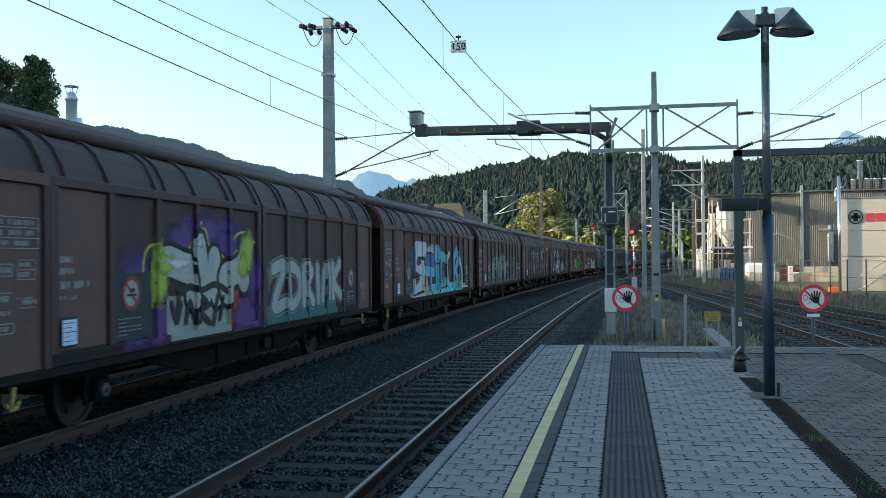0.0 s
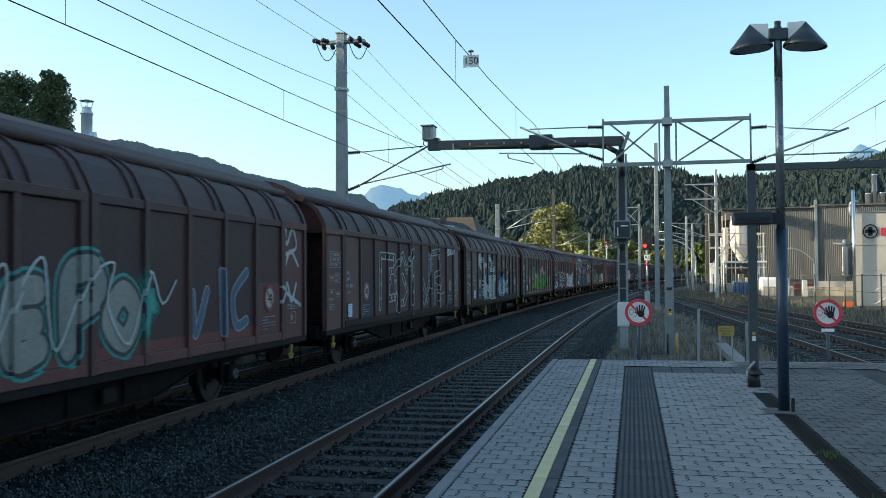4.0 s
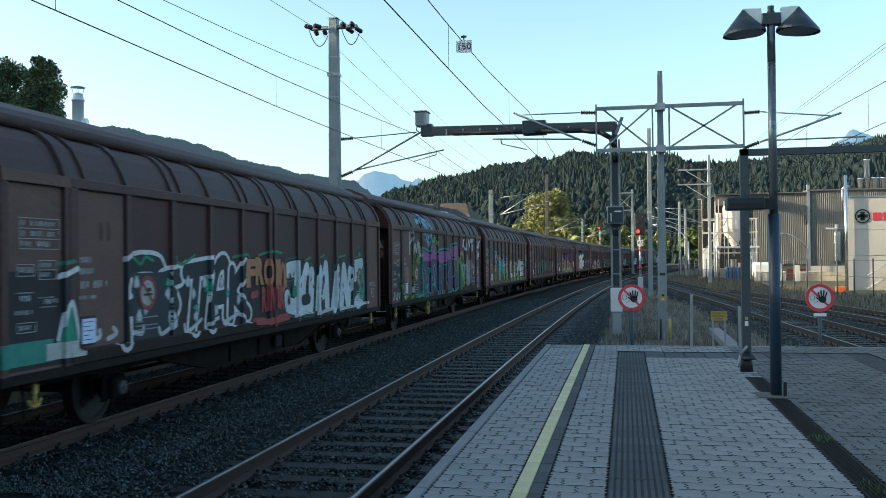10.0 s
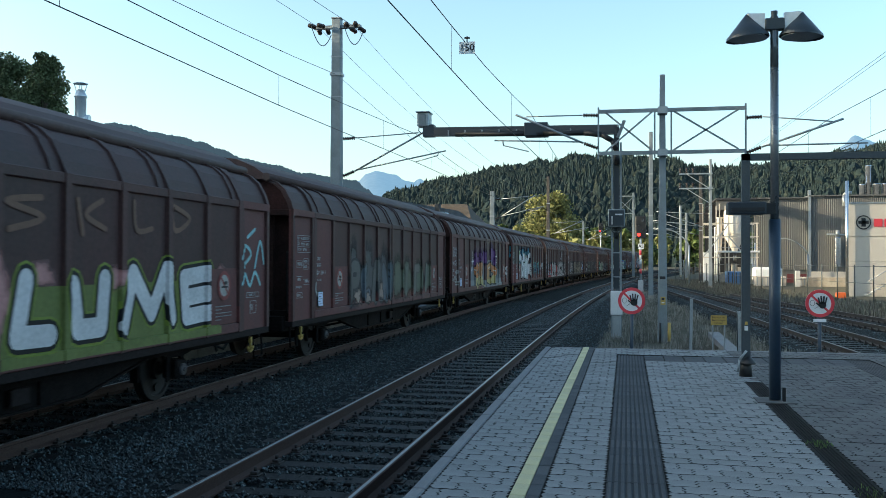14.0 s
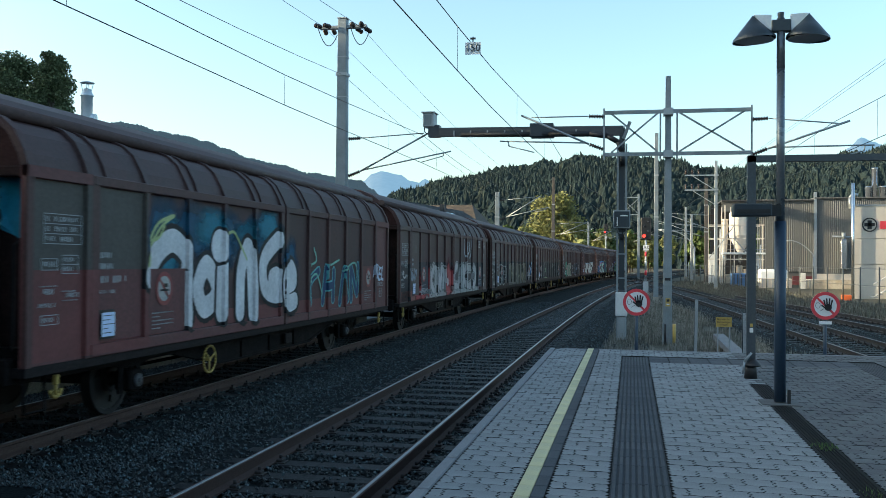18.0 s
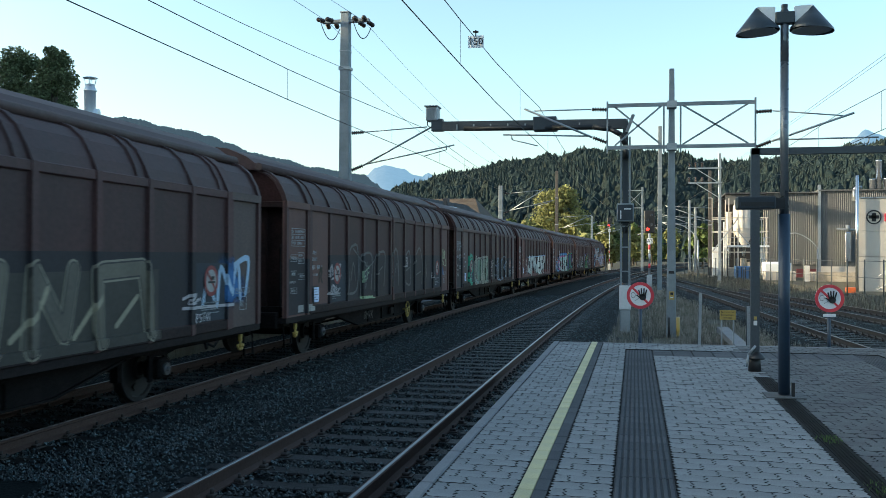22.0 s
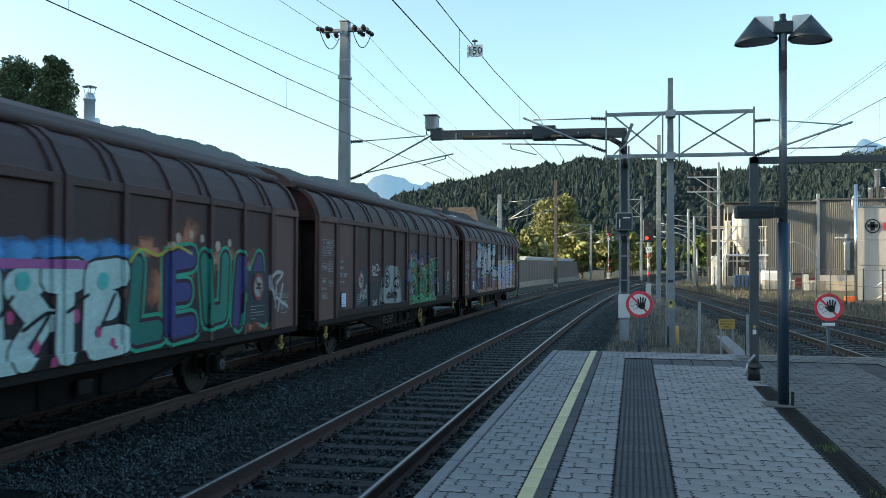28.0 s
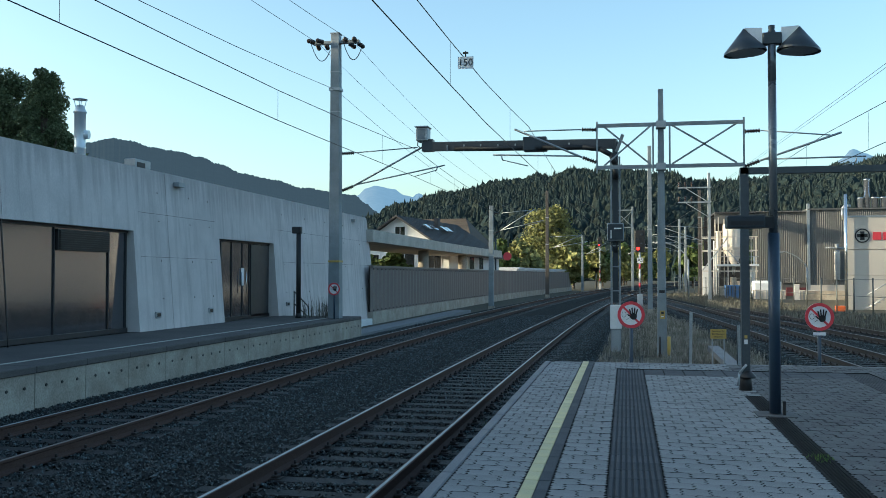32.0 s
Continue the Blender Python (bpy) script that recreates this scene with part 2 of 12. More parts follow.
def beam(bm, a, b, w, h):
    """A square bar from a to b, w wide and h high."""
    a, b = Vector(a), Vector(b)
    d = (b - a).normalized()
    side = d.cross(Vector((0, 0, 1)))
    side = side.normalized() if side.length > 1e-4 else Vector((1, 0, 0))
    up = side.cross(d).normalized()
    ring = [[bm.verts.new(p + side * sx * w / 2 + up * sz * h / 2) for sx, sz in ((-1, -1), (1, -1), (1, 1), (-1, 1))] for p in (a, b)]
    for k in range(4):
        bm.faces.new((ring[0][k], ring[0][(k + 1) % 4], ring[1][(k + 1) % 4], ring[1][k]))
    bm.faces.new(ring[0][::-1])
    bm.faces.new(ring[1])


def sweep(bm, profile, stations, closed=True):
    """profile: (across, up); stations: functions' results (origin, across vector)."""
    rows = []
    for o, across in stations:
        rows.append([bm.verts.new(Vector(o) + Vector(across) * p[0] + Vector((0, 0, p[1]))) for p in profile])
    n = len(profile)
    for r0, r1 in zip(rows, rows[1:]):
        for k in range(n if closed else n - 1):
            bm.faces.new((r0[k], r0[(k + 1) % n], r1[(k + 1) % n], r1[k]))
    if closed:
        bm.faces.new(rows[0])
        bm.faces.new(rows[-1][::-1])
    bmesh.ops.recalc_face_normals(bm, faces=bm.faces)


def lathe(bm, profile, seg=20, at=(0, 0, 0)):
    """profile: (radius, height) from bottom to top, round the z axis."""
    rows = [[bm.verts.new((at[0] + r * math.cos(k * math.tau / seg), at[1] + r * math.sin(k * math.tau / seg), at[2] + z)) for k in range(seg)] for r, z in profile]
    for r0, r1 in zip(rows, rows[1:]):
        for k in range(seg):
            f = bm.faces.new((r0[k], r0[(k + 1) % seg], r1[(k + 1) % seg], r1[k]))
            f.smooth = True
    bm.faces.new(rows[0][::-1])
    bm.faces.new(rows[-1])


def disc(bm, centre, r, depth, normal="y", seg=32):
    c = Vector(centre)
    d = {"x": Vector((depth, 0, 0)), "y": Vector((0, depth, 0)), "z": Vector((0, 0, depth))}[normal]
    rod(bm, c - d / 2, c + d / 2, r, seg=seg)


def text_bm(words, size, depth=0.002, width=None):
    """Letters of the built-in font, upright in the xz plane, facing -y, centred."""
    cu = bpy.data.curves.new("letters", "FONT")
    cu.body, cu.size, cu.align_x, cu.align_y = words, size, "CENTER", "CENTER"
    cu.extrude, cu.resolution_u = depth, 2
    ob = bpy.data.objects.new("letters", cu)
    me = bpy.data.meshes.new_from_object(ob)
    bm = bmesh.new()
    bm.from_mesh(me)
    bpy.data.objects.remove(ob)
    bpy.data.curves.remove(cu)
    bpy.data.meshes.remove(me)
    bmesh.ops.rotate(bm, verts=bm.verts, cent=(0, 0, 0), matrix=Matrix.Rotation(radians(90), 3, "X"))
    if width:
        xs = [v.co.x for v in bm.verts]
        k = width / (max(xs) - min(xs))
        for v in bm.verts:
            v.co.x *= k
    return bm


def move(bm, m):
    bmesh.ops.transform(bm, matrix=m, verts=bm.verts)
    return bm


def prism(corners, z0, z1):
    bm = bmesh.new()
    lo = [bm.verts.new((x, y, z0)) for x, y in corners]
    hi = [bm.verts.new((x, y, z1)) for x, y in corners]
    bm.faces.new(lo[::-1])
    bm.faces.new(hi)
    for k in range(len(corners)):
        bm.faces.new((lo[k], lo[(k + 1) % len(lo)], hi[(k + 1) % len(lo)], hi[k]))
    bmesh.ops.recalc_face_normals(bm, faces=bm.faces)
    return bm


def poly_mesh(name, verts, faces, mat, label="", category="", kind=""):
    me = bpy.data.meshes.new(name)
    me.from_pydata(verts, [], faces)
    me.update()
    me.materials.append(mat)
    return tagged(new(name, me), label, category, "", kind)


# ---- the plan of the tracks ----
RZ = -0.53            # top of the rails
BED = -0.72           # ballast between the sleepers


def near_x(y):
    return -3.07 + max(0.0, y - 15) ** 2 / 2500


def far_x(y):
    return -7.47 + max(0.0, y - 15) ** 2 / 3200


def yard_x(y):
    return 5.87 - (y - 22.5) * 0.046 - max(0.0, y - 35) ** 2 / 5200


def siding_x(y):
    return 8.6 - (y - 33.5) * 0.1


def along(fx, y):
    """Place and sideways vector of a track at y."""
    d = (fx(y + 0.5) - fx(y - 0.5))
    t = Vector((d, 1, 0)).normalized()
    return Vector((fx(y), y, 0)), Vector((t.y, -t.x, 0))


def stations(fx, y0, y1, step=4.0):
    n = max(1, int((y1 - y0) / step))
    return [along(fx, y0 + (y1 - y0) * k / n) for k in range(n + 1)]


# ---- ground ----
gv, gf = [], []
edges = [-3000, -1200, -500, -200, -100, -60, -40, -30, -20, -14, -11, -8, -5, -2, 0, 3, 6, 9, 12, 16, 22, 30, 45, 70, 120, 250, 600, 1500, 3000]
ys = [-2500, -1000, -400, -150, -60, -30, -15, -5, 0, 5, 10, 15, 20, 30, 40, 55, 70, 90, 120, 160, 220, 300, 450, 700, 1200, 2500, 4500]
for y in ys:
    for x in edges:
        gv.append((x, y, -0.92 + (noise.noise((x * 0.1, y * 0.1, 0)) * 0.05 if abs(x) < 60 else -1.0)))
w = len(edges)
for j in range(len(ys) - 1):
    for i in range(w - 1):
        gf.append((j * w + i, j * w + i + 1, (j + 1) * w + i + 1, (j + 1) * w + i))
poly_mesh("ground", gv, gf, M["soil"], "brown soil and rough ground round the station", "ground", "structure")


def ballast_bed(name, fx, y0, y1, left, right, label):
    """The crushed-stone bed: flat top, sloping shoulders."""
    bm = bmesh.new()
    prof = [(-left - 0.45, -0.30), (-left, BED), (-1.35, BED + 0.02), (-0.7, BED - 0.02), (0.7, BED - 0.02), (1.35, BED + 0.02), (right, BED), (right + 0.45, -0.30)]
    prof[0], prof[-1] = (-left - 0.45, -1.05), (right + 0.45, -1.05)
    sweep(bm, prof, stations(fx, y0, y1, 3.0), closed=False)
    me = mesh(name, bm, M["ballast"])
    return tagged(new(name, me), label, "ballast", "", "structure")


ballast_bed("ballast_bed_far", far_x, -40, 420, 2.0, 2.3, "dark grey crushed-stone bed under the far track")
ballast_bed("ballast_bed_near", near_x, -40, 420, 2.35, 1.9, "dark grey crushed-stone bed under the platform track")
ballast_bed("ballast_bed_yard", yard_x, -10, 150, 1.7, 2.2, "dark grey crushed-stone bed under the yard track")
ballast_bed("ballast_bed_siding", siding_x, -10, 62, 1.7, 1.9, "dark grey crushed-stone bed under the siding")

RAIL = [(-0.07, -0.165), (0.07, -0.165), (0.07, -0.148), (0.012, -0.12), (0.01, -0.045), (0.036, -0.03), (0.036, -0.004), (-0.036, -0.004), (-0.036, -0.03), (-0.01, -0.045), (-0.012, -0.12), (-0.07, -0.148)]
HEAD = [(-0.018, -0.006), (0.018, -0.006), (0.015, 0.0), (-0.015, 0.0)]


def rail_line(fx, y0, y1, head_mat, label, side_mat=None):
    for side in (-0.7525, 0.7525):
        body = bmesh.new()
        sweep(body, [(p[0] + side, p[1] + RZ) for p in RAIL], stations(fx, y0, y1))
        r = part("rail", body, side_mat or M["rail_side"])
        tagged(r, label, "rail", "rails", "structure")
        top = bmesh.new()
        sweep(top, [(p[0] + side, p[1] + RZ) for p in HEAD], stations(fx, y0, y1))
        part("rail_head", top, M["rail_top"] if fx is far_x and side < 0 else head_mat, r, "worn running surface")


rail_line(far_x, -40, 420, M["rail_dull"], "rust-brown steel rail of the far track")
rail_line(near_x, -40, 420, M["rail_top"], "rust-brown steel rail with a shiny worn head beside the platform")
rail_line(yard_x, -10, 150, M["rail_dull"], "dark grey-brown steel rail of the yard track", M["rail_shaded"])
rail_line(siding_x, -10, 62, M["rail_dull"], "dark grey-brown steel rail of the siding", M["rail_shaded"])

# ---- sleepers and their fastenings ----


def sleeper_bm():
    bm = bmesh.new()
    box(bm, -1.28, -0.125, -0.335, 1.28, 0.125, -0.17, bevel=0.012)
    for v in bm.verts:
        v.co.z += noise.noise((v.co.x * 3, v.co.y * 9, 1.3)) * 0.008
    return bm


def fastening_bm():
    bm = bmesh.new()
    for s in (-0.7525, 0.7525):
        box(bm, s - 0.17, -0.075, -0.172, s + 0.17, 0.075, -0.158)
        for d in (-0.105, 0.105):
            box(bm, s + d - 0.035, -0.05, -0.158, s + d + 0.035, 0.05, -0.125, bevel=0.008)
            rod(bm, (s + d, 0, -0.125), (s + d, 0, -0.085), 0.018, seg=6)
    return bm


SLEEPER_ME, FAST_ME = mesh("sleeper", sleeper_bm(), M["sleeper"]), mesh("rail_fastening", fastening_bm(), M["plate"])


def lay_sleepers(name, fx, y0, y1, near_to, label):
    """Sleepers every 0.6 m: the near ones single, those beyond joined."""
    track = tagged(new(name), label, "sleepers", "", "structure")
    y, n = y0 - 12.6, 0
    rest_v, rest_f = [], []
    rng = random.Random(len(name))
    while y < y1:
        o, across = along(fx, y)
        m = Matrix.Translation((o.x, o.y, RZ)) @ Matrix.Rotation(math.atan2(across.y, across.x) + rng.uniform(-0.008, 0.008), 4, "Z")
        if y0 - 0.01 < y < near_to:
            ob = new("sleeper", SLEEPER_ME)
            ob.parent, ob.matrix_basis = track, m
            fs = new("rail_fastening", FAST_ME)
            fs.parent, fs.matrix_basis = track, m
        else:
            for src in (SLEEPER_ME,):
                base = len(rest_v)
                rest_v += [tuple(m @ v.co) for v in src.vertices]
                rest_f += [tuple(base + i for i in p.vertices) for p in src.polygons]
        y += 0.6
    ob = poly_mesh("far_sleepers", rest_v, rest_f, M["sleeper"])
    ob["kind"] = "stuff"
    ob.parent = track
    return track


lay_sleepers("track_near_sleepers", near_x, 4.2, 130, 62, "dark tarred timber sleepers of the platform track")
lay_sleepers("track_far_sleepers", far_x, 7.0, 130, 62, "dark tarred timber sleepers of the far track")
lay_sleepers("track_yard_sleepers", yard_x, 16.0, 110, 60, "dark tarred timber sleepers of the yard track")
lay_sleepers("track_siding_sleepers", siding_x, 20.0, 60, 58, "dark tarred timber sleepers of the siding")


# ---- loose ballast stones ----
STONES = []
for q in range(6):
    rs = random.Random(q + 40)
    pts = [Vector((rs.uniform(0.7, 1.1), 0, rs.uniform(-0.3, 0.3))), Vector((-rs.uniform(0.7, 1.1), 0, rs.uniform(-0.3, 0.3))), Vector((rs.uniform(-0.3, 0.3), rs.uniform(0.7, 1.1), 0)), Vector((rs.uniform(-0.3, 0.3), -rs.uniform(0.7, 1.1), 0)), Vector((rs.uniform(-0.4, 0.4), rs.uniform(-0.4, 0.4), 0.75)), Vector((0, 0, -0.6))]
    STONES.append((pts, [(0, 2, 4), (2, 1, 4), (1, 3, 4), (3, 0, 4), (2, 0, 5), (1, 2, 5), (3, 1, 5), (0, 3, 5)]))


def scatter_stones(name, count, place, label, size=(0.018, 0.034)):
    rng = random.Random(7)
    vs, fs = [], []
    for _ in range(count):
        spot = place(rng)
        if spot is None:
            continue
        x, y, z = spot
        pts, tris = STONES[rng.randrange(6)]
        r = rng.uniform(*size)
        a, b = rng.uniform(0, 6.28), rng.uniform(-0.6, 0.6)
        ca, sa, cb, sb = math.cos(a), math.sin(a), math.cos(b), math.sin(b)
        base = len(vs)
        for p in pts:
            px, pz = p.x * cb - p.z * sb, p.x * sb + p.z * cb
            vs.append((x + r * (px * ca - p.y * sa), y + r * (px * sa + p.y * ca), z + r * pz))
        fs += [(base + i, base + j, base + k) for i, j, k in tris]
    return poly_mesh(name, vs, fs, M["stone"], label, "ballast", "stuff")


def bed_spot(fx, y0, y1, left, right, power):
    def place(rng):
        y = y0 + (y1 - y0) * rng.random() ** power
        d = rng.uniform(-left - 0.4, right + 0.4)
        z = BED + 0.012
        if d < -left:
            z -= (-left - d) / 0.45 * 0.33
        if d > right:
            z -= (d - right) / 0.45 * 0.33
        k = ((y - (4.2 if fx is near_x else 7.0)) / 0.6) % 1.0
        if abs(d) < 1.28 and (k < 0.2 or k > 0.8):
            if rng.random() < 0.93:
                return None
            z = RZ - 0.16
        return fx(y) + d, y, z + rng.uniform(-0.012, 0.018)
    return place


scatter_stones("ballast_stones_near", 62000, bed_spot(near_x, 5.0, 52, 2.35, 1.9, 1.7), "loose grey crushed stone between the sleepers")
scatter_stones("ballast_stones_far", 56000, bed_spot(far_x, 8.0, 50, 2.0, 2.3, 1.7), "loose grey crushed stone round the far track")


def fringe_spot(rng):
    """Stones strewn from the bed into the grass past the platform's end."""
    y = 16.5 + 34 * rng.random() ** 1.5
    return near_x(y) + 2.0 + 1.5 * rng.random() ** 1.6, y, -0.90 + rng.uniform(-0.01, 0.02)


scatter_stones("ballast_stones_fringe", 9000, fringe_spot, "grey stones strewn into the dry grass", (0.02, 0.04))
scatter_stones("ballast_stones_behind", 16000, bed_spot(near_x, -7.0, 5.0, 2.35, 1.6, 1.0), "loose grey crushed stone between the sleepers")
scatter_stones("ballast_stones_yard", 9000, bed_spot(yard_x, 17, 50, 1.7, 2.2, 1.3), "loose grey crushed stone in the yard", (0.025, 0.045))

# ---- platform ----
EDGE, END, RIGHT = -1.39, 16.4, 5.2
bm = boxed(EDGE + 0.03, -30, -1.0, RIGHT - 0.03, END - 0.03, -0.010)
platform = tagged(part("platform", bm, M["joint"]), "station platform paved with grey interlocking concrete blocks", "platform", kind="structure")
bm = boxed(EDGE + 0.05, -30, -0.03, RIGHT - 0.05, -5.5, -0.002)
part("paving_behind", bm, M["paver_rest"], platform)
bm = boxed(-1.22, -30, -1.0, -1.20, END - 0.1, -0.1)
part("platform_web", bm, M["kerb"], platform)
y = -6.0
while y < END - 0.05:
    y1 = min(y + 1.0, END)
    part("edge_stone", boxed(EDGE, y + 0.004, -0.22, EDGE + 0.10, y1 - 0.004, 0.0, bevel=0.012), M["kerb"], platform)
    y = y1
x = EDGE + 0.16
while x < RIGHT - 0.05:
    x1 = min(x + 1.0, RIGHT)
    part("end_stone", boxed(x + 0.004, END - 0.11, -0.3, x1 - 0.004, END, -0.004, bevel=0.01), M["kerb"], platform)
    x = x1


ZIGZAG = ((-0.5, -0.5), (-0.30, 1.0), (-0.10, -1.0), (0.10, 1.0), (0.30, -1.0), (0.5, 0.5))
WAVE = ((-0.34, 0.006), (-0.14, -0.006), (0.14, 0.006), (0.34, -0.006))     # along the cross joints


def block_verts(w, h, swing, top, chamfer):
    """An interlocking block whose sides follow one zigzag line, so that neighbours fit; w across, h along."""
    vs = []
    for inset, z in ((0.0, -0.03), (0.0, top - chamfer), (0.0015, top)):
        q, e = w / 2 - 0.003 - inset, h - 0.003 - 2 * inset
        vs += [(q + swing * d, u * e, z) for u, d in ZIGZAG] + [(u * w, e / 2 + wave, z) for u, wave in WAVE[::-1]]
        vs += [(-q + swing * d, u * e, z) for u, d in ZIGZAG[::-1]] + [(u * w, -e / 2 + wave, z) for u, wave in WAVE]
    n = 2 * len(ZIGZAG) + 2 * len(WAVE)
    fs = [tuple(range(2 * n, 3 * n))]
    for r in (0, n):
        for k in range(n):
            fs.append((r + k, r + (k + 1) % n, r + n + (k + 1) % n, r + n + k))
    return vs, fs


def brick_verts(w, h, top, chamfer):
    a, b = w / 2 - 0.0035, h / 2 - 0.0035
    vs = []
    for s, z in ((1.0, -0.03), (1.0, top - chamfer), (None, top)):
        k = 0.004 if s is None else 0.0
        vs += [(-a + k, -b + k, z), (a - k, -b + k, z), (a - k, b - k, z), (-a + k, b - k, z)]
    fs = [(8, 9, 10, 11)]
    for r in (0, 4):
        for k in range(4):
            fs.append((r + k, r + (k + 1) % 4, r + 4 + (k + 1) % 4, r + 4 + k))
    return vs, fs


def dirty_joints(me):
    """The edges of the zigzag blocks hold the dark joint dirt."""
    me.materials.append(M["joint"])
    for p in me.polygons:
        if len(p.vertices) == 4 and len(me.vertices) > 12:
            p.material_index = 1
    return me


def me_of(name, vf, mat):
    me = bpy.data.meshes.new(name)
    me.from_pydata(vf[0], [], vf[1])
    me.materials.append(mat)
    return dirty_joints(me)


BW, BH = 0.182, 0.185
SLIM = brick_verts(0.092, 0.297, 0.0, 0.003)
YELLOW_ME, DARKSLIM_ME = me_of("yellow_block", brick_verts(0.108, 0.299, 0.0, 0.003), M["paver_yellow"]), me_of("dark_block", SLIM, M["paver_dark"])


rng = random.Random(3)
rest_v, rest_f = [], []
dim_v, dim_f = [], []
singles = 0
BANDS = [(EDGE + 0.106, -0.735), (-0.535, -0.137), (0.267, 1.445), (1.643, 3.22), (3.63, 5.1)]
BEYOND = [(EDGE + 0.106, -0.735), (-0.535, -0.137), (0.267, 3.22), (3.63, 5.1)]
PAST = [(EDGE + 0.106, -0.735), (-0.535, 5.1)]


def lay(vf, me, x, y):
    """One block, loose in its bed."""
    global singles
    m = Matrix.Translation((x, y, rng.uniform(-0.002, 0.0015))) @ Matrix.Rotation(rng.uniform(-0.006, 0.006), 4, "Z") @ Matrix.Rotation(rng.uniform(-0.008, 0.008), 4, "X")
    if singles < 300 and y > 5.6 and x < 1.6:
        ob = new("paver", me)
        ob.parent, ob.matrix_basis = platform, m
        singles += 1
    else:
        pv, pf = (dim_v, dim_f) if x > 1.6 else (rest_v, rest_f)
        base = len(pv)
        pv.extend(tuple(m @ Vector(v)) for v in vf[0])
        pf.extend(tuple(base + i for i in f) for f in vf[1])


KINDS_OF_BLOCK = {}
FIRST = -5.45
rows_y = [FIRST + BH * (k + 0.5) for k in range(int((END - 0.12 - FIRST) / BH))]
for row, y in enumerate(rows_y):
    bands = BANDS if y < 12.2 else BEYOND if y < 15.2 else PAST
    for x0, x1 in bands:
        if 14.3 < y < 15.2 and x0 == 0.267:
            continue
        x0, x1 = x0 + 0.005, x1 - 0.005
        n = max(2, round((x1 - x0) / BW))
        w = (x1 - x0) / n
        key = round(w, 4)
        if key not in KINDS_OF_BLOCK:
            full, half = block_verts(w, BH, 0.014, 0.0, 0.003), block_verts(w / 2, BH, 0.010, 0.0, 0.003)
            KINDS_OF_BLOCK[key] = (full, me_of("paver", full, M["paver"]), half, me_of("paver", half, M["paver"]))
        full, fme, half, hme = KINDS_OF_BLOCK[key]
        if row % 2:
            lay(half, hme, x0 + w / 4, y)
            lay(half, hme, x1 - w / 4, y)
            for k in range(n - 1):
                lay(full, fme, x0 + w * (k + 1), y)
        else:
            for k in range(n):
                lay(full, fme, x0 + w * (k + 0.5), y)
ob = poly_mesh("pavers_beyond", rest_v, rest_f, M["paver_rest"])
dirty_joints(ob.data)
ob["kind"] = "stuff"
ob.parent = platform
ob = poly_mesh("pavers_past_drain", dim_v, dim_f, M["paver_dim"])
dirty_joints(ob.data)
ob["kind"] = "stuff"
ob.parent = platform
y = 4.45
while y < END - 0.15:
    for me, x in ((YELLOW_ME, -0.683), (DARKSLIM_ME, -0.585)):
        ob = new(me.name, me)
        ob.parent, ob.matrix_basis = platform, Matrix.Translation((x, y + 0.15, rng.uniform(-0.002, 0.001)))
    y += 0.3
# ribbed guide slabs
bm = bmesh.new()
box(bm, -0.2, -0.148, -0.03, 0.2, 0.148, -0.008, bevel=0.003)
for k in range(9):
    xx = -0.175 + k * 0.0435
    box(bm, xx - 0.013, -0.148, -0.008, xx + 0.013, 0.148, -0.001, bevel=0.003)
GUIDE_ME = mesh("guide_slab", bm, M["paver_dark"])
GUIDE_ME.materials.append(M["guide_groove"])
for p in GUIDE_ME.polygons:
    p.material_index = 0 if p.center.z > -0.0045 else 1
y = 4.5
while y < 15.1:
    for x in (0.065, 3.425):
        ob = new("guide_slab", GUIDE_ME)
        ob.parent, ob.matrix_basis = platform, Matrix.Translation((x, y, rng.uniform(-0.002, 0.001)))
    y += 0.3
FIELD_ME = me_of("field_slab", brick_verts(0.29, 0.29, -0.002, 0.004), M["paver_dark"])
for i in range(10):
    for j in range(3):
        ob = new("field_slab", FIELD_ME)
        ob.parent, ob.matrix_basis = platform, Matrix.Translation((0.42 + i * 0.3, 14.45 + j * 0.3, rng.uniform(-0.002, 0.001)))
# the same strips behind the camera, joined
for me, spots in ((YELLOW_ME, [(-0.683, -5.3 + 0.3 * k) for k in range(33)]), (DARKSLIM_ME, [(-0.585, -5.3 + 0.3 * k) for k in range(33)]), (GUIDE_ME, [(x, -5.4 + 0.3 * k) for k in range(33) for x in (0.065, 3.425)])):
    vs, fs = [], []
    for x, y in spots:
        base = len(vs)
        vs += [(v.co.x + x, v.co.y + y, v.co.z) for v in me.vertices]
        fs += [tuple(base + i for i in p.vertices) for p in me.polygons]
    ob = poly_mesh("strip_behind", vs, fs, me.materials[0])
    ob["kind"] = "stuff"
    ob.parent = platform
# slotted drain with bars
drain = thing("slot_drain", "black steel slotted drain let into the paving", "drain")
part("channel", boxed(1.45, -5.4, -0.12, 1.64, 12.2, -0.028), M["black"], drain)
for x in (1.46, 1.63):
    part("frame", boxed(x - 0.012, -5.4, -0.03, x + 0.012, 12.2, -0.001), M["drain"], drain)
for x in (1.49, 1.518, 1.546, 1.574, 1.602):
    part("bar", boxed(x - 0.006, -5.4, -0.03, x + 0.006, 12.2, -0.003), M["drain"], drain)
y = 4.5
while y < 12.2:
    part("cross_bar", boxed(1.47, y - 0.008, -0.03, 1.62, y + 0.008, -0.005), M["drain"], drain)
    y += 0.5
hatch = thing("manhole_cover", "round grey cast cover in the paving", "manhole cover")
bm = bmesh.new()
lathe(bm, [(0.19, -0.02), (0.19, 0.003), (0.178, 0.004), (0.172, -0.001), (0.16, 0.002), (0.0, 0.002)], 32, (2.39, 10.7, 0))
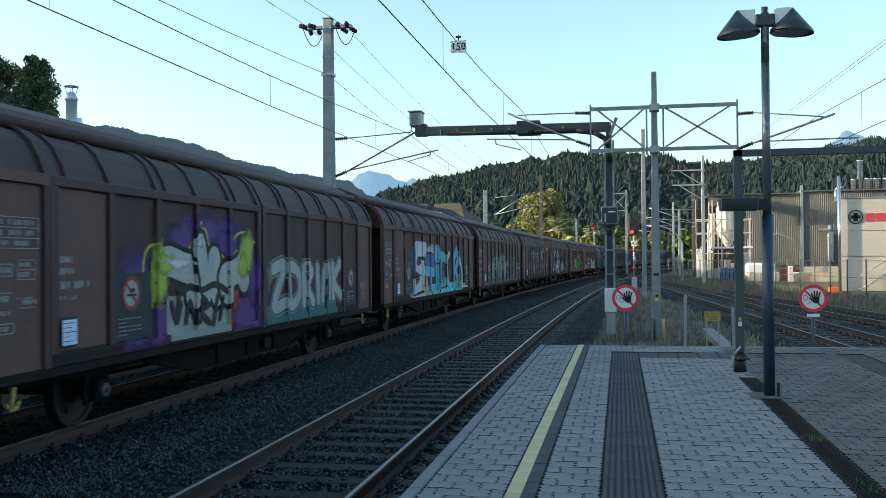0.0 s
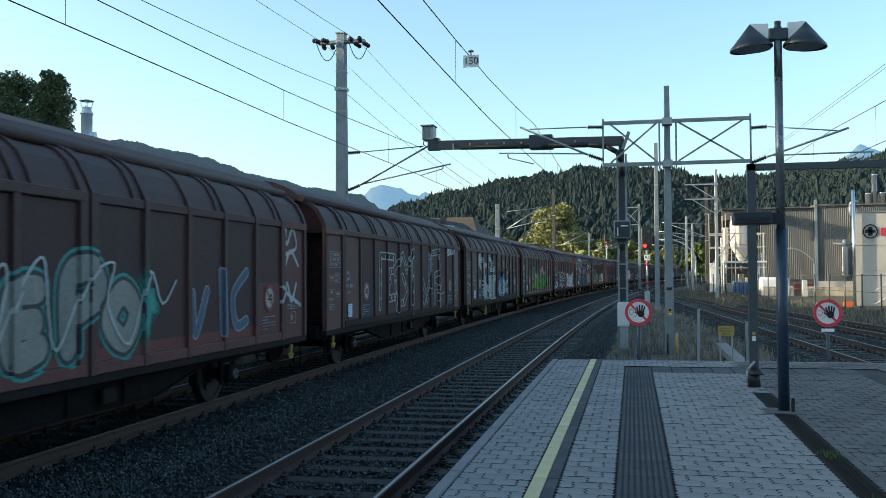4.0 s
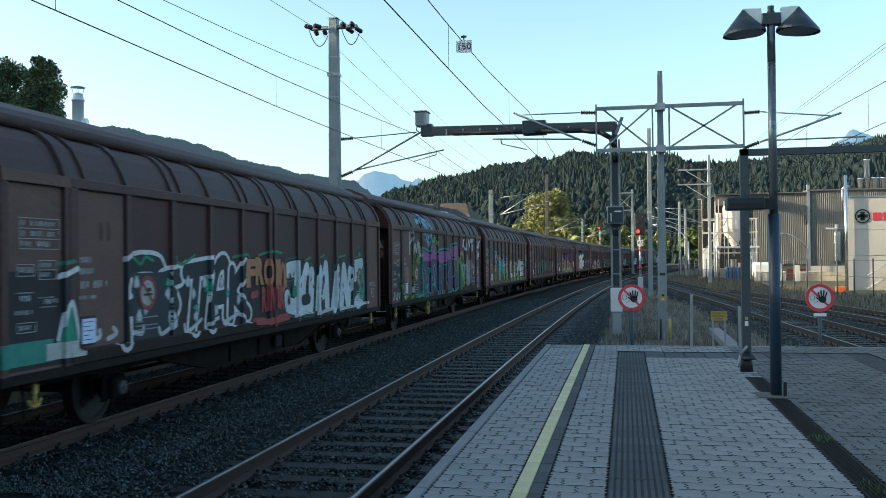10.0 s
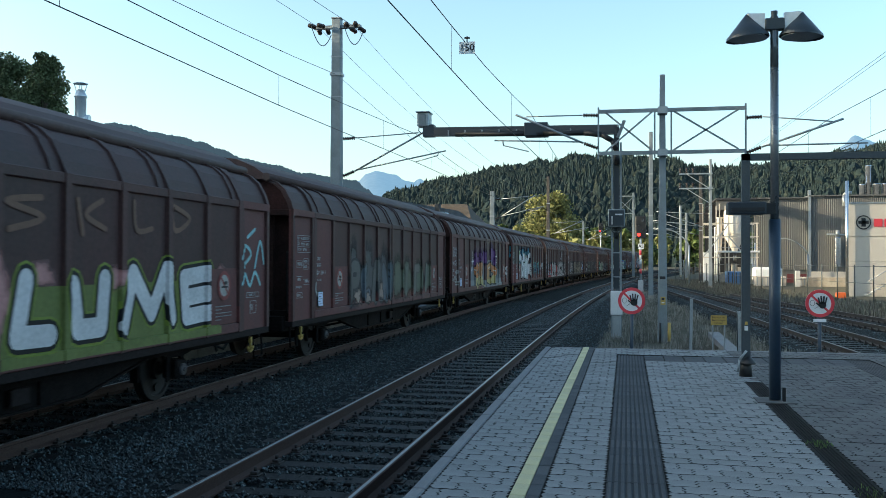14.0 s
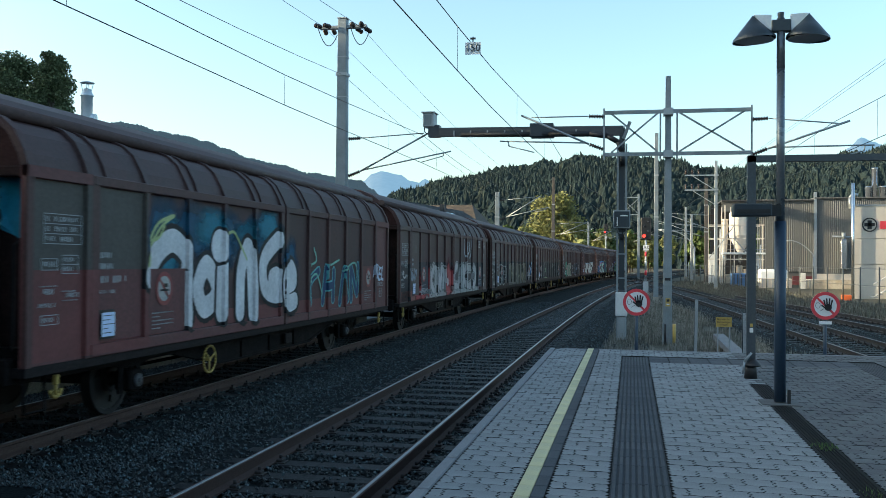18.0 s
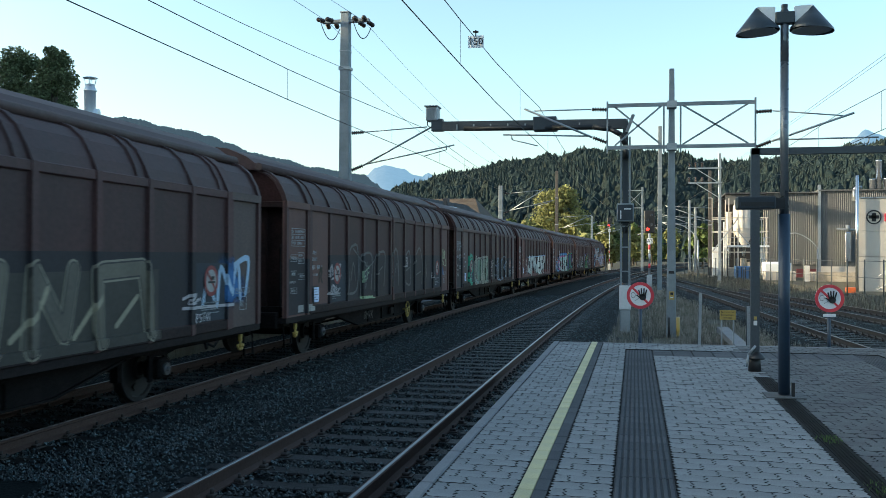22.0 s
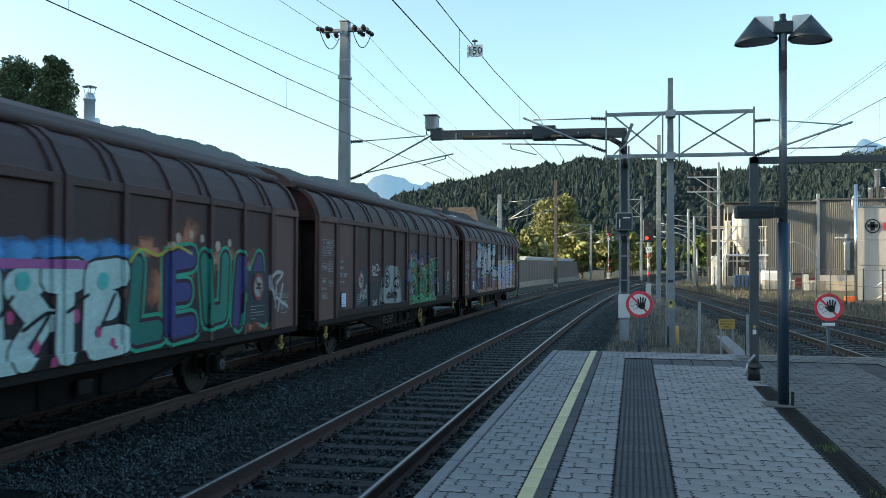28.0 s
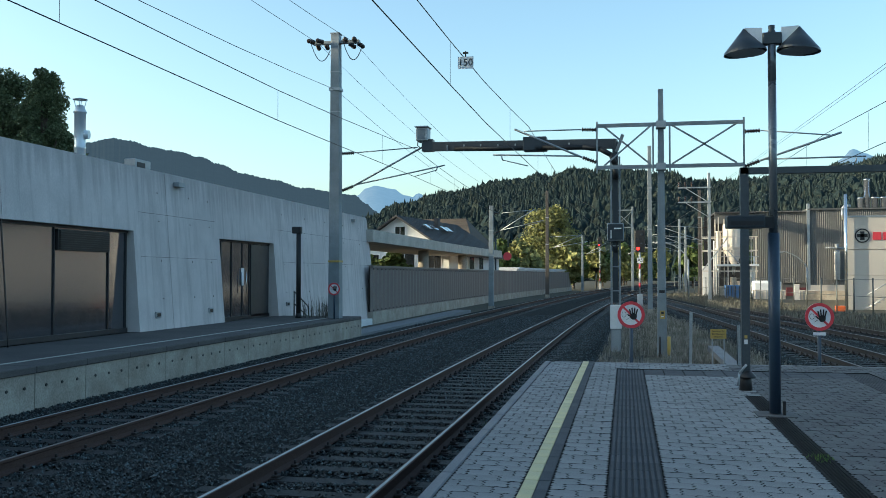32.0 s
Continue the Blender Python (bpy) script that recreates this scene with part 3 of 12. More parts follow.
part("cover", bm, M["paver_dim"], hatch)

# ---- far platform ----
FP = -9.56
far_platform = tagged(part("far_platform", boxed(-12.75, -40, -0.95, FP - 0.06, 33.1, -0.003), M["asphalt"]), "asphalt platform with a cast concrete edge", "platform", kind="structure")
y = 2.0
while y < 33.0:
    y1 = min(y + 1.48, 33.12)
    p = part("face_panel", boxed(FP - 0.09, y + 0.006, -0.93, FP, y1 - 0.006, -0.12, bevel=0.008), M["concrete_dirty"], far_platform)
    bm = bmesh.new()
    for q in (0.3, 0.75, 1.2):
        rod(bm, (FP + 0.002, y + q, -0.34), (FP + 0.012, y + q, -0.34), 0.028, seg=10)
    part("lifting_hole", bm, M["black"], p)
    part("cap_stone", boxed(FP - 0.6, y + 0.004, -0.12, FP + 0.03, y1 - 0.004, 0.0, bevel=0.015), M["asphalt"], far_platform)
    y = y1
part("end_face", boxed(-12.7, 33.12, -0.95, FP, 33.2, -0.02), M["concrete_dirty"], far_platform)
part("white_line", boxed(FP - 0.78, 2.0, -0.004, FP - 0.70, 33.0, 0.004), M["mark_line"], far_platform)

# ---- station building ----
WX, TOPX, WTOP = -12.55, -12.9, 4.42      # foot and head of the battered wall


def wall_x(z):
    return WX + (TOPX - WX) * z / WTOP


def battered(bm, y0, y1, z0, z1, skew0=0.0, skew1=0.0, depth=0.45):
    """A piece of the leaning wall; skew: how far the sides lean along y towards the top."""
    pts = []
    for d in (0, -depth):
        for y, z, k in ((y0, z0, skew0), (y1, z0, skew1), (y1, z1, skew1), (y0, z1, skew0)):
            pts.append(bm.verts.new((wall_x(z) + d, y + k * z, z)))
    f = pts
    for idx in ((0, 1, 2, 3), (7, 6, 5, 4), (0, 4, 5, 1), (1, 5, 6, 2), (2, 6, 7, 3), (3, 7, 4, 0)):
        bm.faces.new([f[i] for i in idx])


def concrete_wall():
    m = material("fair_faced_concrete", (0.64, 0.59, 0.575), 0.8, vary=0.10, scale=0.7, fine=30, bump=0.06, other=(0.51, 0.475, 0.465))
    nt = m.node_tree
    # rain streaks that run down from the top edge
    co = nt.nodes.new("ShaderNodeTexCoord")
    mp = nt.nodes.new("ShaderNodeMapping")
    mp.inputs["Scale"].default_value = (3.0, 3.5, 0.10)
    tx = nt.nodes.new("ShaderNodeTexNoise")
    tx.inputs["Scale"].default_value = 1.6
    tx.inputs["Detail"].default_value = 5
    rp = nt.nodes.new("ShaderNodeMapRange")
    rp.inputs["From Min"].default_value, rp.inputs["From Max"].default_value = 0.5, 0.75
    rp.inputs["To Min"].default_value, rp.inputs["To Max"].default_value = 1.0, 0.74
    mx = nt.nodes.new("ShaderNodeMixRGB")
    mx.blend_type = "MULTIPLY"
    mx.inputs["Fac"].default_value = 1.0
    bsdf = nt.nodes["Principled BSDF"]
    src = bsdf.inputs["Base Color"].links[0].from_socket
    nt.links.new(co.outputs["Object"], mp.inputs["Vector"])
    nt.links.new(mp.outputs["Vector"], tx.inputs["Vector"])
    # soot and algae gather along the top edge and run down from it
    sep = nt.nodes.new("ShaderNodeSeparateXYZ")
    nt.links.new(co.outputs["Object"], sep.inputs["Vector"])
    edge = nt.nodes.new("ShaderNodeMapRange")
    edge.inputs["From Min"].default_value, edge.inputs["From Max"].default_value = 3.5, WTOP
    edge.inputs["To Min"].default_value, edge.inputs["To Max"].default_value = 0.0, 0.24
    nt.links.new(sep.outputs["Z"], edge.inputs["Value"])
    add = nt.nodes.new("ShaderNodeMath")
    nt.links.new(tx.outputs["Fac"], add.inputs[0])
    nt.links.new(edge.outputs["Result"], add.inputs[1])
    nt.links.new(add.outputs["Value"], rp.inputs["Value"])
    nt.links.new(src, mx.inputs["Color1"])
    nt.links.new(rp.outputs["Result"], mx.inputs["Color2"])
    nt.links.new(mx.outputs["Color"], bsdf.inputs["Base Color"])
    return m


M["wall_concrete"] = concrete_wall()
M["fence_dark"] = material("dark_fixing", (0.05, 0.045, 0.042), 0.7)
station = thing("station_building", "grey fair-faced concrete station building with leaning walls and glass doors", "station building")
D1, D2, HD, SK = (11.5, 22.6), (27.9, 32.6), 2.68, 0.0
for a, b, z0, z1 in ((-6.0, D1[0], 0, HD), (D1[1], 24.49, 0, HD), (24.51, D2[0], 0, HD), (D2[1], 34.79, 0, HD), (34.81, 46.2, 0, HD), (-6.0, 17.29, HD, WTOP), (17.31, 24.49, HD, WTOP), (24.51, 34.79, HD, WTOP), (34.81, 46.2, HD, WTOP)):
    bm = bmesh.new()
    battered(bm, a, b, z0, z1, 0.0, -0.13 if b == 46.2 else 0.0)
    part("wall_panel", bm, M["wall_concrete"], station)
bm = bmesh.new()
battered(bm, 33.2, 46.2, -1.0, 0.0, 0.0, -0.13)
part("plinth", bm, M["wall_concrete"], station)
part("footing", boxed(-12.9, 33.3, -1.0, -12.25, 46.0, -0.62, bevel=0.02), M["plaster"], station)
part("end_wall", boxed(-28, 44.85, -1, -13.0, 45.3, WTOP), M["wall_concrete"], station)
part("rear_wall", boxed(-28.4, -6, -1, -28, 45.3, WTOP), M["wall_concrete"], station)
part("side_wall", boxed(-28, -6, -1, -13.0, -5.6, WTOP), M["wall_concrete"], station)
part("roof", boxed(-28, -5.6, WTOP - 0.35, -13.36, 44.85, WTOP - 0.1), M["roof_dark"], station)
for y in (17.3, 24.5, 34.8):
    bm = bmesh.new()
    beam(bm, (WX - 0.03, y, 0.0), (TOPX - 0.03, y, WTOP), 0.03, 0.02)
    part("wall_joint", bm, M["black"], station)
# small recessed wall lamps and roof-edge fittings
for y in (23.6, 26.9, 33.6):
    lamp = part("wall_light", boxed(WX - 0.05, y - 0.14, 0.33, WX + 0.012, y + 0.14, 0.50, bevel=0.01), M["galv"], station)
    part("lens", boxed(WX + 0.012, y - 0.10, 0.37, WX + 0.018, y + 0.10, 0.46), M["black"], lamp)
# form-tie holes and shutter joints in the concrete
for y in (24.0, 25.9, 27.2, 33.6, 36.2, 38.8, 41.4, 44.0):
    for z in (0.85, 1.9, 3.0, 3.8):
        bm = bmesh.new()
        disc(bm, (wall_x(z) + 0.004, y, z), 0.022, 0.008, "x", 10)
        part("tie_hole", bm, M["fence_dark"], station)
for z in (2.0, 3.2):
    for a, b in ((22.9, 27.6), (32.9, 45.6)):
        bm = bmesh.new()
        beam(bm, (wall_x(z) - 0.006, a, z), (wall_x(z) - 0.006, b, z), 0.02, 0.008)
        part("shutter_joint", bm, M["fence_dark"], station)
for y in (25.2, 43.1):
    part("roof_bracket", boxed(TOPX - 0.02, y - 0.2, 4.08, TOPX + 0.2, y + 0.2, 4.2), M["galv"], station)


def glazed(name, y0, y1, mullions, leaf_from=None):
    """A recessed glass front with frames in the leaning wall."""
    door = tagged(new(name), "dark-framed tinted glass doors in a deep concrete reveal", "glass door", kind="structure")
    xg = WX - 0.42
    for a, b in zip(mullions, mullions[1:]):
        pane = part("pane", boxed(xg - 0.02, a + 0.022, 0.12, xg, b - 0.022, HD - 0.06), M["glass_dark"], door)
    for y in mullions:
        part("mullion", boxed(xg - 0.05, y - 0.022, 0.0, xg + 0.03, y + 0.022, HD), M["door_frame"], door)
    part("threshold", boxed(xg - 0.06, y0, 0.0, xg + 0.06, y1, 0.12), M["door_frame"], door)
    part("head_rail", boxed(xg - 0.06, y0, HD - 0.07, xg + 0.06, y1, HD), M["door_frame"], door)
    part("dark_inside", boxed(xg - 3.5, y0 - 0.5, 0.0, xg - 3.4, y1 + 0.5, HD), M["plaster"], door)
    part("inner_floor", boxed(xg - 3.4, y0 - 0.5, -0.02, xg - 0.06, y1 + 0.5, 0.0), M["kerb"], door)
    return door


d1 = glazed("door_1", D1[0], D1[1], [D1[0], 13.4, 15.2, 17.1, 19.4, 21.7, 22.55])
vent = part("louvre_frame", boxed(WX - 0.40, 19.45, 2.08, WX - 0.34, 21.65, 2.58), M["door_frame"], d1)
for k in range(9):
    part("slat", boxed(WX - 0.36, 19.5, 2.10 + k * 0.052, WX - 0.30, 21.6, 2.13 + k * 0.052), M["black"], d1)
d2 = glazed("door_2", D2[0], D2[1], [D2[0], 28.45, 29.3, 30.2, 30.8, 32.55])
part("steel_leaf", boxed(WX - 0.41, 30.85, 0.05, WX - 0.36, 32.5, HD - 0.1, bevel=0.01), M["door_frame"], d2)
for y in (30.0, 30.4):
    bm = bmesh.new()
    rod(bm, (WX - 0.34, y, 0.9), (WX - 0.34, y, 1.6), 0.016, seg=8)
    part("pull_bar", bm, M["steel_bright"], d2)
part("notice_plate", boxed(WX - 0.40, 30.05, 1.15, WX - 0.38, 30.3, 1.75), M["white"], d2)
# roof things
flue = thing("steel_chimney", "polished steel chimney with a rain cap behind the roof edge", "chimney")
fx0, fy0 = -20.46, 32.2
bm = bmesh.new()
lathe(bm, [(0.21, 0.0), (0.21, 4.4), (0.22, 4.42), (0.22, 4.5), (0.21, 4.52), (0.21, 5.3), (0.22, 5.32), (0.22, 5.4), (0.21, 5.42), (0.21, 6.68), (0.245, 6.70), (0.245, 6.74), (0.225, 6.76), (0.13, 6.98)], 24, (fx0, fy0, 1.02))
part("flue_pipe", bm, M["chimney_steel"], flue)
for k in range(4):
    a = k * math.tau / 4 + 0.4
    bm = bmesh.new()
    rod(bm, (fx0 + 0.15 * math.cos(a), fy0 + 0.15 * math.sin(a), 7.90), (fx0 + 0.23 * math.cos(a), fy0 + 0.23 * math.sin(a), 8.22), 0.014)
    part("cap_stay", bm, M["chimney_steel"], flue)
bm = bmesh.new()
lathe(bm, [(0.27, 8.22), (0.27, 8.24), (0.08, 8.29)], 24, (fx0, fy0, 0))
part("rain_cap", bm, M["chimney_steel"], flue)
bm = bmesh.new()
rod(bm, (fx0 + 0.1, fy0 + 0.05, 6.88), (fx0 + 0.33, fy0 + 0.1, 6.88), 0.17, seg=16)
part("cleaning_hatch", bm, M["chimney_steel"], flue)
unit = thing("roof_vent_unit", "pale metal ventilation unit on the roof", "vent")
part("casing", boxed(-16.0, 27.7, 4.2, -15.6, 28.7, 5.3, bevel=0.02), M["galv"], unit)
part("grille", boxed(-15.61, 27.8, 4.6, -15.58, 28.3, 5.2), M["black"], unit)
# short handrail at the end of the far platform
hr = thing("hand_rail", "dark steel handrail beside the concrete wall", "handrail")
for a, b in (((-12.1, 33.0, 0.0), (-12.1, 33.0, 0.9)), ((-12.1, 33.0, 0.9), (-12.0, 34.3, 0.3)), ((-12.0, 34.3, -0.7), (-12.0, 34.3, 0.3)), ((-12.1, 33.0, 0.45), (-12.0, 34.3, -0.1))):
    bm = bmesh.new()
    rod(bm, a, b, 0.025, seg=8)
    part("tube", bm, M["black"], hr)
# slender post on the far platform
post = thing("platform_post", "black slender post with a small box on top", "post")
bm = bmesh.new()
rod(bm, (-11.35, 31.4, 0), (-11.35, 31.4, 3.05), 0.085, seg=12)
part("shaft", bm, M["black"], post)
part("head", boxed(-11.58, 31.3, 2.98, -11.25, 31.5, 3.22, bevel=0.02), M["black"], post)
bm = bmesh.new()
rod(bm, (-11.35, 31.4, 0.0), (-11.35, 31.4, 0.16), 0.13, 0.09, seg=12)
part("foot", bm, M["black"], post)

# ---- noise wall along the far track ----


def wall_line(y):
    return -12.37 if y < 56.5 else -12.37 + (y - 56.5) ** 2 / 2200


noise_wall = tagged(new("noise_wall"), "grey-brown corrugated metal noise wall on a concrete base", "wall", kind="structure")
y = 44.5
while y < 145:
    y1 = y + 4.0
    a, b = Vector((wall_line(y), y, 0)), Vector((wall_line(y1), y1, 0))
    d = (b - a).normalized()
    n = Vector((d.y, -d.x, 0))
    bm = bmesh.new()
    zig = []
    steps = 20 if y < 90 else 8
    for k in range(steps + 1):
        p = a.lerp(b, k / steps)
        zig.append(p + n * (0.10 if k % 4 in (1, 2) else 0.0))
    lo = [bm.verts.new((p.x, p.y, -0.31)) for p in zig]
    hi = [bm.verts.new((p.x, p.y, 1.91)) for p in zig]
    back_lo = [bm.verts.new((p.x - n.x * 0.08, p.y - n.y * 0.08, -0.31)) for p in (a, b)]
    back_hi = [bm.verts.new((p.x - n.x * 0.08, p.y - n.y * 0.08, 1.91)) for p in (a, b)]
    for k in range(steps):
        bm.faces.new((lo[k], lo[k + 1], hi[k + 1], hi[k]))
    bm.faces.new((back_lo[1], back_lo[0], back_hi[0], back_hi[1]))
    bm.faces.new(hi + [back_hi[1], back_hi[0]])
    bmesh.ops.recalc_face_normals(bm, faces=bm.faces)
    part("metal_panel", bm, M["fence_metal"], noise_wall)
    bm = bmesh.new()
    beam(bm, (a.x + n.x * 0.02, a.y, 1.95), (b.x + n.x * 0.02, b.y, 1.95), 0.2, 0.09)
    part("coping", bm, M["fence_metal"], noise_wall)
    if y < 80:
        for q in range(5):
            p = a.lerp(b, (q + 0.3) / 5) + n * 0.1
            for z in (-0.22, 1.82):
                part("bolt_cap", boxed(p.x - 0.01, p.y - 0.06, z - 0.03, p.x + 0.03, p.y + 0.06, z + 0.03), M["fence_dark"], noise_wall)
    bm = bmesh.new()
    beam(bm, (a.x, a.y, -0.66), (b.x, b.y, -0.66), 0.3, 0.7)
    part("base", bm, M["concrete_dirty"], noise_wall)
    y = y1
path = tagged(part("side_path", boxed(-10.9, 33.3, -1.0, -9.9, 60, -0.74), M["kerb"]), "narrow grey gravel path beside the track", "path", kind="structure")

# ---- the goods train ----
HALF = 1.42           # half width of a wagon body
BODY = 7.15           # half length of a wagon body
PITCH = 15.5          # from wagon to wagon
SIDE = [(1.42, 0.90), (1.42, 2.97), (1.375, 3.11), (1.26, 3.32), (1.12, 3.44), (0.88, 3.53)]
WAIST = (2.86, 2.98)  # the rail between side and slope
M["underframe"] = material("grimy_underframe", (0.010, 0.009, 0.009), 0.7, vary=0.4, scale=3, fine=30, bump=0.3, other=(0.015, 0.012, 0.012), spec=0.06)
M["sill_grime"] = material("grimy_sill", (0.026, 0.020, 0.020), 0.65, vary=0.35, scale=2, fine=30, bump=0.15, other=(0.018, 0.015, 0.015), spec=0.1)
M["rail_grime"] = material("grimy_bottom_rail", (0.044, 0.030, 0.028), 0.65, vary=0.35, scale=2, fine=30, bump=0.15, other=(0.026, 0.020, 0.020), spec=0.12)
M["axle_cover"] = material("greasy_axle_cover", (0.16, 0.165, 0.18), 0.35, 0.6, vary=0.3, scale=9, fine=50, bump=0.05)
M["wheel"] = material("wheel_steel", (0.026, 0.022, 0.021), 0.65, 0.2, vary=0.3, scale=5, fine=40, bump=0.1)
M["ridge"] = material("oxide_red_ridge", (0.088, 0.050, 0.045), 0.7, vary=0.3, scale=2, fine=25, bump=0.1, other=(0.08, 0.05, 0.045))
M["mark_white"] = material("faded_white_marking", (0.48, 0.48, 0.49), 0.7, vary=0.3, scale=5, fine=40, bump=0)
M["label_card"] = material("label_card", (0.68, 0.76, 0.97), 0.5, vary=0.06, bump=0)
M["patch_tan"] = material("bare_patch", (0.165, 0.086, 0.070), 0.75, vary=0.2, scale=2, fine=30, bump=0.05)
M["patch_blue"] = material("slate_blue_patch", (0.038, 0.044, 0.055), 0.7, vary=0.2, scale=2, fine=30, bump=0.05)
M["sign_white"] = material("faded_sign_white", (0.43, 0.41, 0.39), 0.6, vary=0.2, scale=6, fine=40, bump=0)
M["sign_red"] = material("faded_sign_red", (0.28, 0.06, 0.055), 0.6, vary=0.2, scale=6, fine=40, bump=0)
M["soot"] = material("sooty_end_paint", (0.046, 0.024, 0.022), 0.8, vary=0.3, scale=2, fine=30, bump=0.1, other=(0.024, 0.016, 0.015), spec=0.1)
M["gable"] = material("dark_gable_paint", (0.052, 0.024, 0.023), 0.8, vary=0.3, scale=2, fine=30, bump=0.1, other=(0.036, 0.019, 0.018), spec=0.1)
M["hose"] = material("rubber_hose", (0.02, 0.02, 0.02), 0.6, vary=0.2, bump=0)


def wall_paint(name, colour, grime):
    """Weathered wagon paint: streaks that run down, soot towards no fixed side."""
    m = material(name, colour, 0.62, 0.0, vary=0.22, scale=0.9, fine=24, bump=0.06, other=grime, spec=0.35)
    nt = m.node_tree
    tex = [n for n in nt.nodes if n.type == "TEX_NOISE"][0]
    mp = nt.nodes.new("ShaderNodeMapping")
    mp.inputs["Scale"].default_value = (1.0, 1.6, 0.35)
    co = [n for n in nt.nodes if n.type == "TEX_COORD"][0]
    nt.links.new(co.outputs["Object"], mp.inputs["Vector"])
    nt.links.new(mp.outputs["Vector"], tex.inputs["Vector"])
    return m


PAINTS = {
    "brown": (wall_paint("sooty_brown_paint", (0.108, 0.051, 0.047), (0.068, 0.038, 0.036)), M["patch_tan"], "soot-dark brown-grey"),
    "red": (wall_paint("sooty_red_paint", (0.106, 0.051, 0.047), (0.070, 0.039, 0.037)), wall_paint("red_end_paint", (0.150, 0.056, 0.053), (0.108, 0.046, 0.044)), "faded oxide-red"),
    "grey": (wall_paint("grey_brown_paint", (0.106, 0.052, 0.049), (0.070, 0.039, 0.038)), wall_paint("grey_end_paint", (0.130, 0.090, 0.081), (0.081, 0.055, 0.051)), "dark slate-grey"),
    "roof": (wall_paint("roof_paint", (0.083, 0.043, 0.041), (0.054, 0.031, 0.030)), None, ""),
}


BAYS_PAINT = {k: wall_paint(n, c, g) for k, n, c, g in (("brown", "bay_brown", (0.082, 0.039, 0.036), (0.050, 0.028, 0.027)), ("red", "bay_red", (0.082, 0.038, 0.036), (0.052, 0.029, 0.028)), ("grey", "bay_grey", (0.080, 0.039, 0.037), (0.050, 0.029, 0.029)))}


def skin(bm, prof, y0, y1, flip=1, thick=0.04):
    """A folded sheet over the profile from y0 to y1, with a back."""
    rows = []
    for y in (y0, y1):
        rows.append([bm.verts.new((flip * x, y, z)) for x, z in prof])
        rows.append([bm.verts.new((flip * (x - thick), y, z - thick * 0.3)) for x, z in prof])
    o0, i0, o1, i1 = rows
    n = len(prof)
    for k in range(n - 1):
        bm.faces.new((o0[k], o1[k], o1[k + 1], o0[k + 1]))
        bm.faces.new((i0[k], i0[k + 1], i1[k + 1], i1[k]))
        bm.faces.new((o0[k], o0[k + 1], i0[k + 1], i0[k]))
        bm.faces.new((o1[k], i1[k], i1[k + 1], o1[k + 1]))
    bm.faces.new((o0[0], i0[0], i1[0], o1[0]))
    bm.faces.new((o0[-1], o1[-1], i1[-1], i0[-1]))
    bmesh.ops.recalc_face_normals(bm, faces=bm.faces)
    return bm


def shifted(prof, d):
    """The profile moved outwards by d."""
    out = []
    for k, (x, z) in enumerate(prof):
        x0, z0 = prof[max(0, k - 1)]
        x1, z1 = prof[min(len(prof) - 1, k + 1)]
        t = Vector((x1 - x0, z1 - z0)).normalized()
        out.append((x + t.y * d, z - t.x * d))
    return out


def sooty_slope(ob):
    """The slope above the waist wears the roof's soot."""
    ob.data.materials.append(PAINTS["roof"][0])
    for p in ob.data.polygons:
        if p.center.z > 2.99:
            p.material_index = 1
    return ob


END_W = 1.18
WALL_W = BODY - END_W       # length of one sliding wall
BAYS = 5


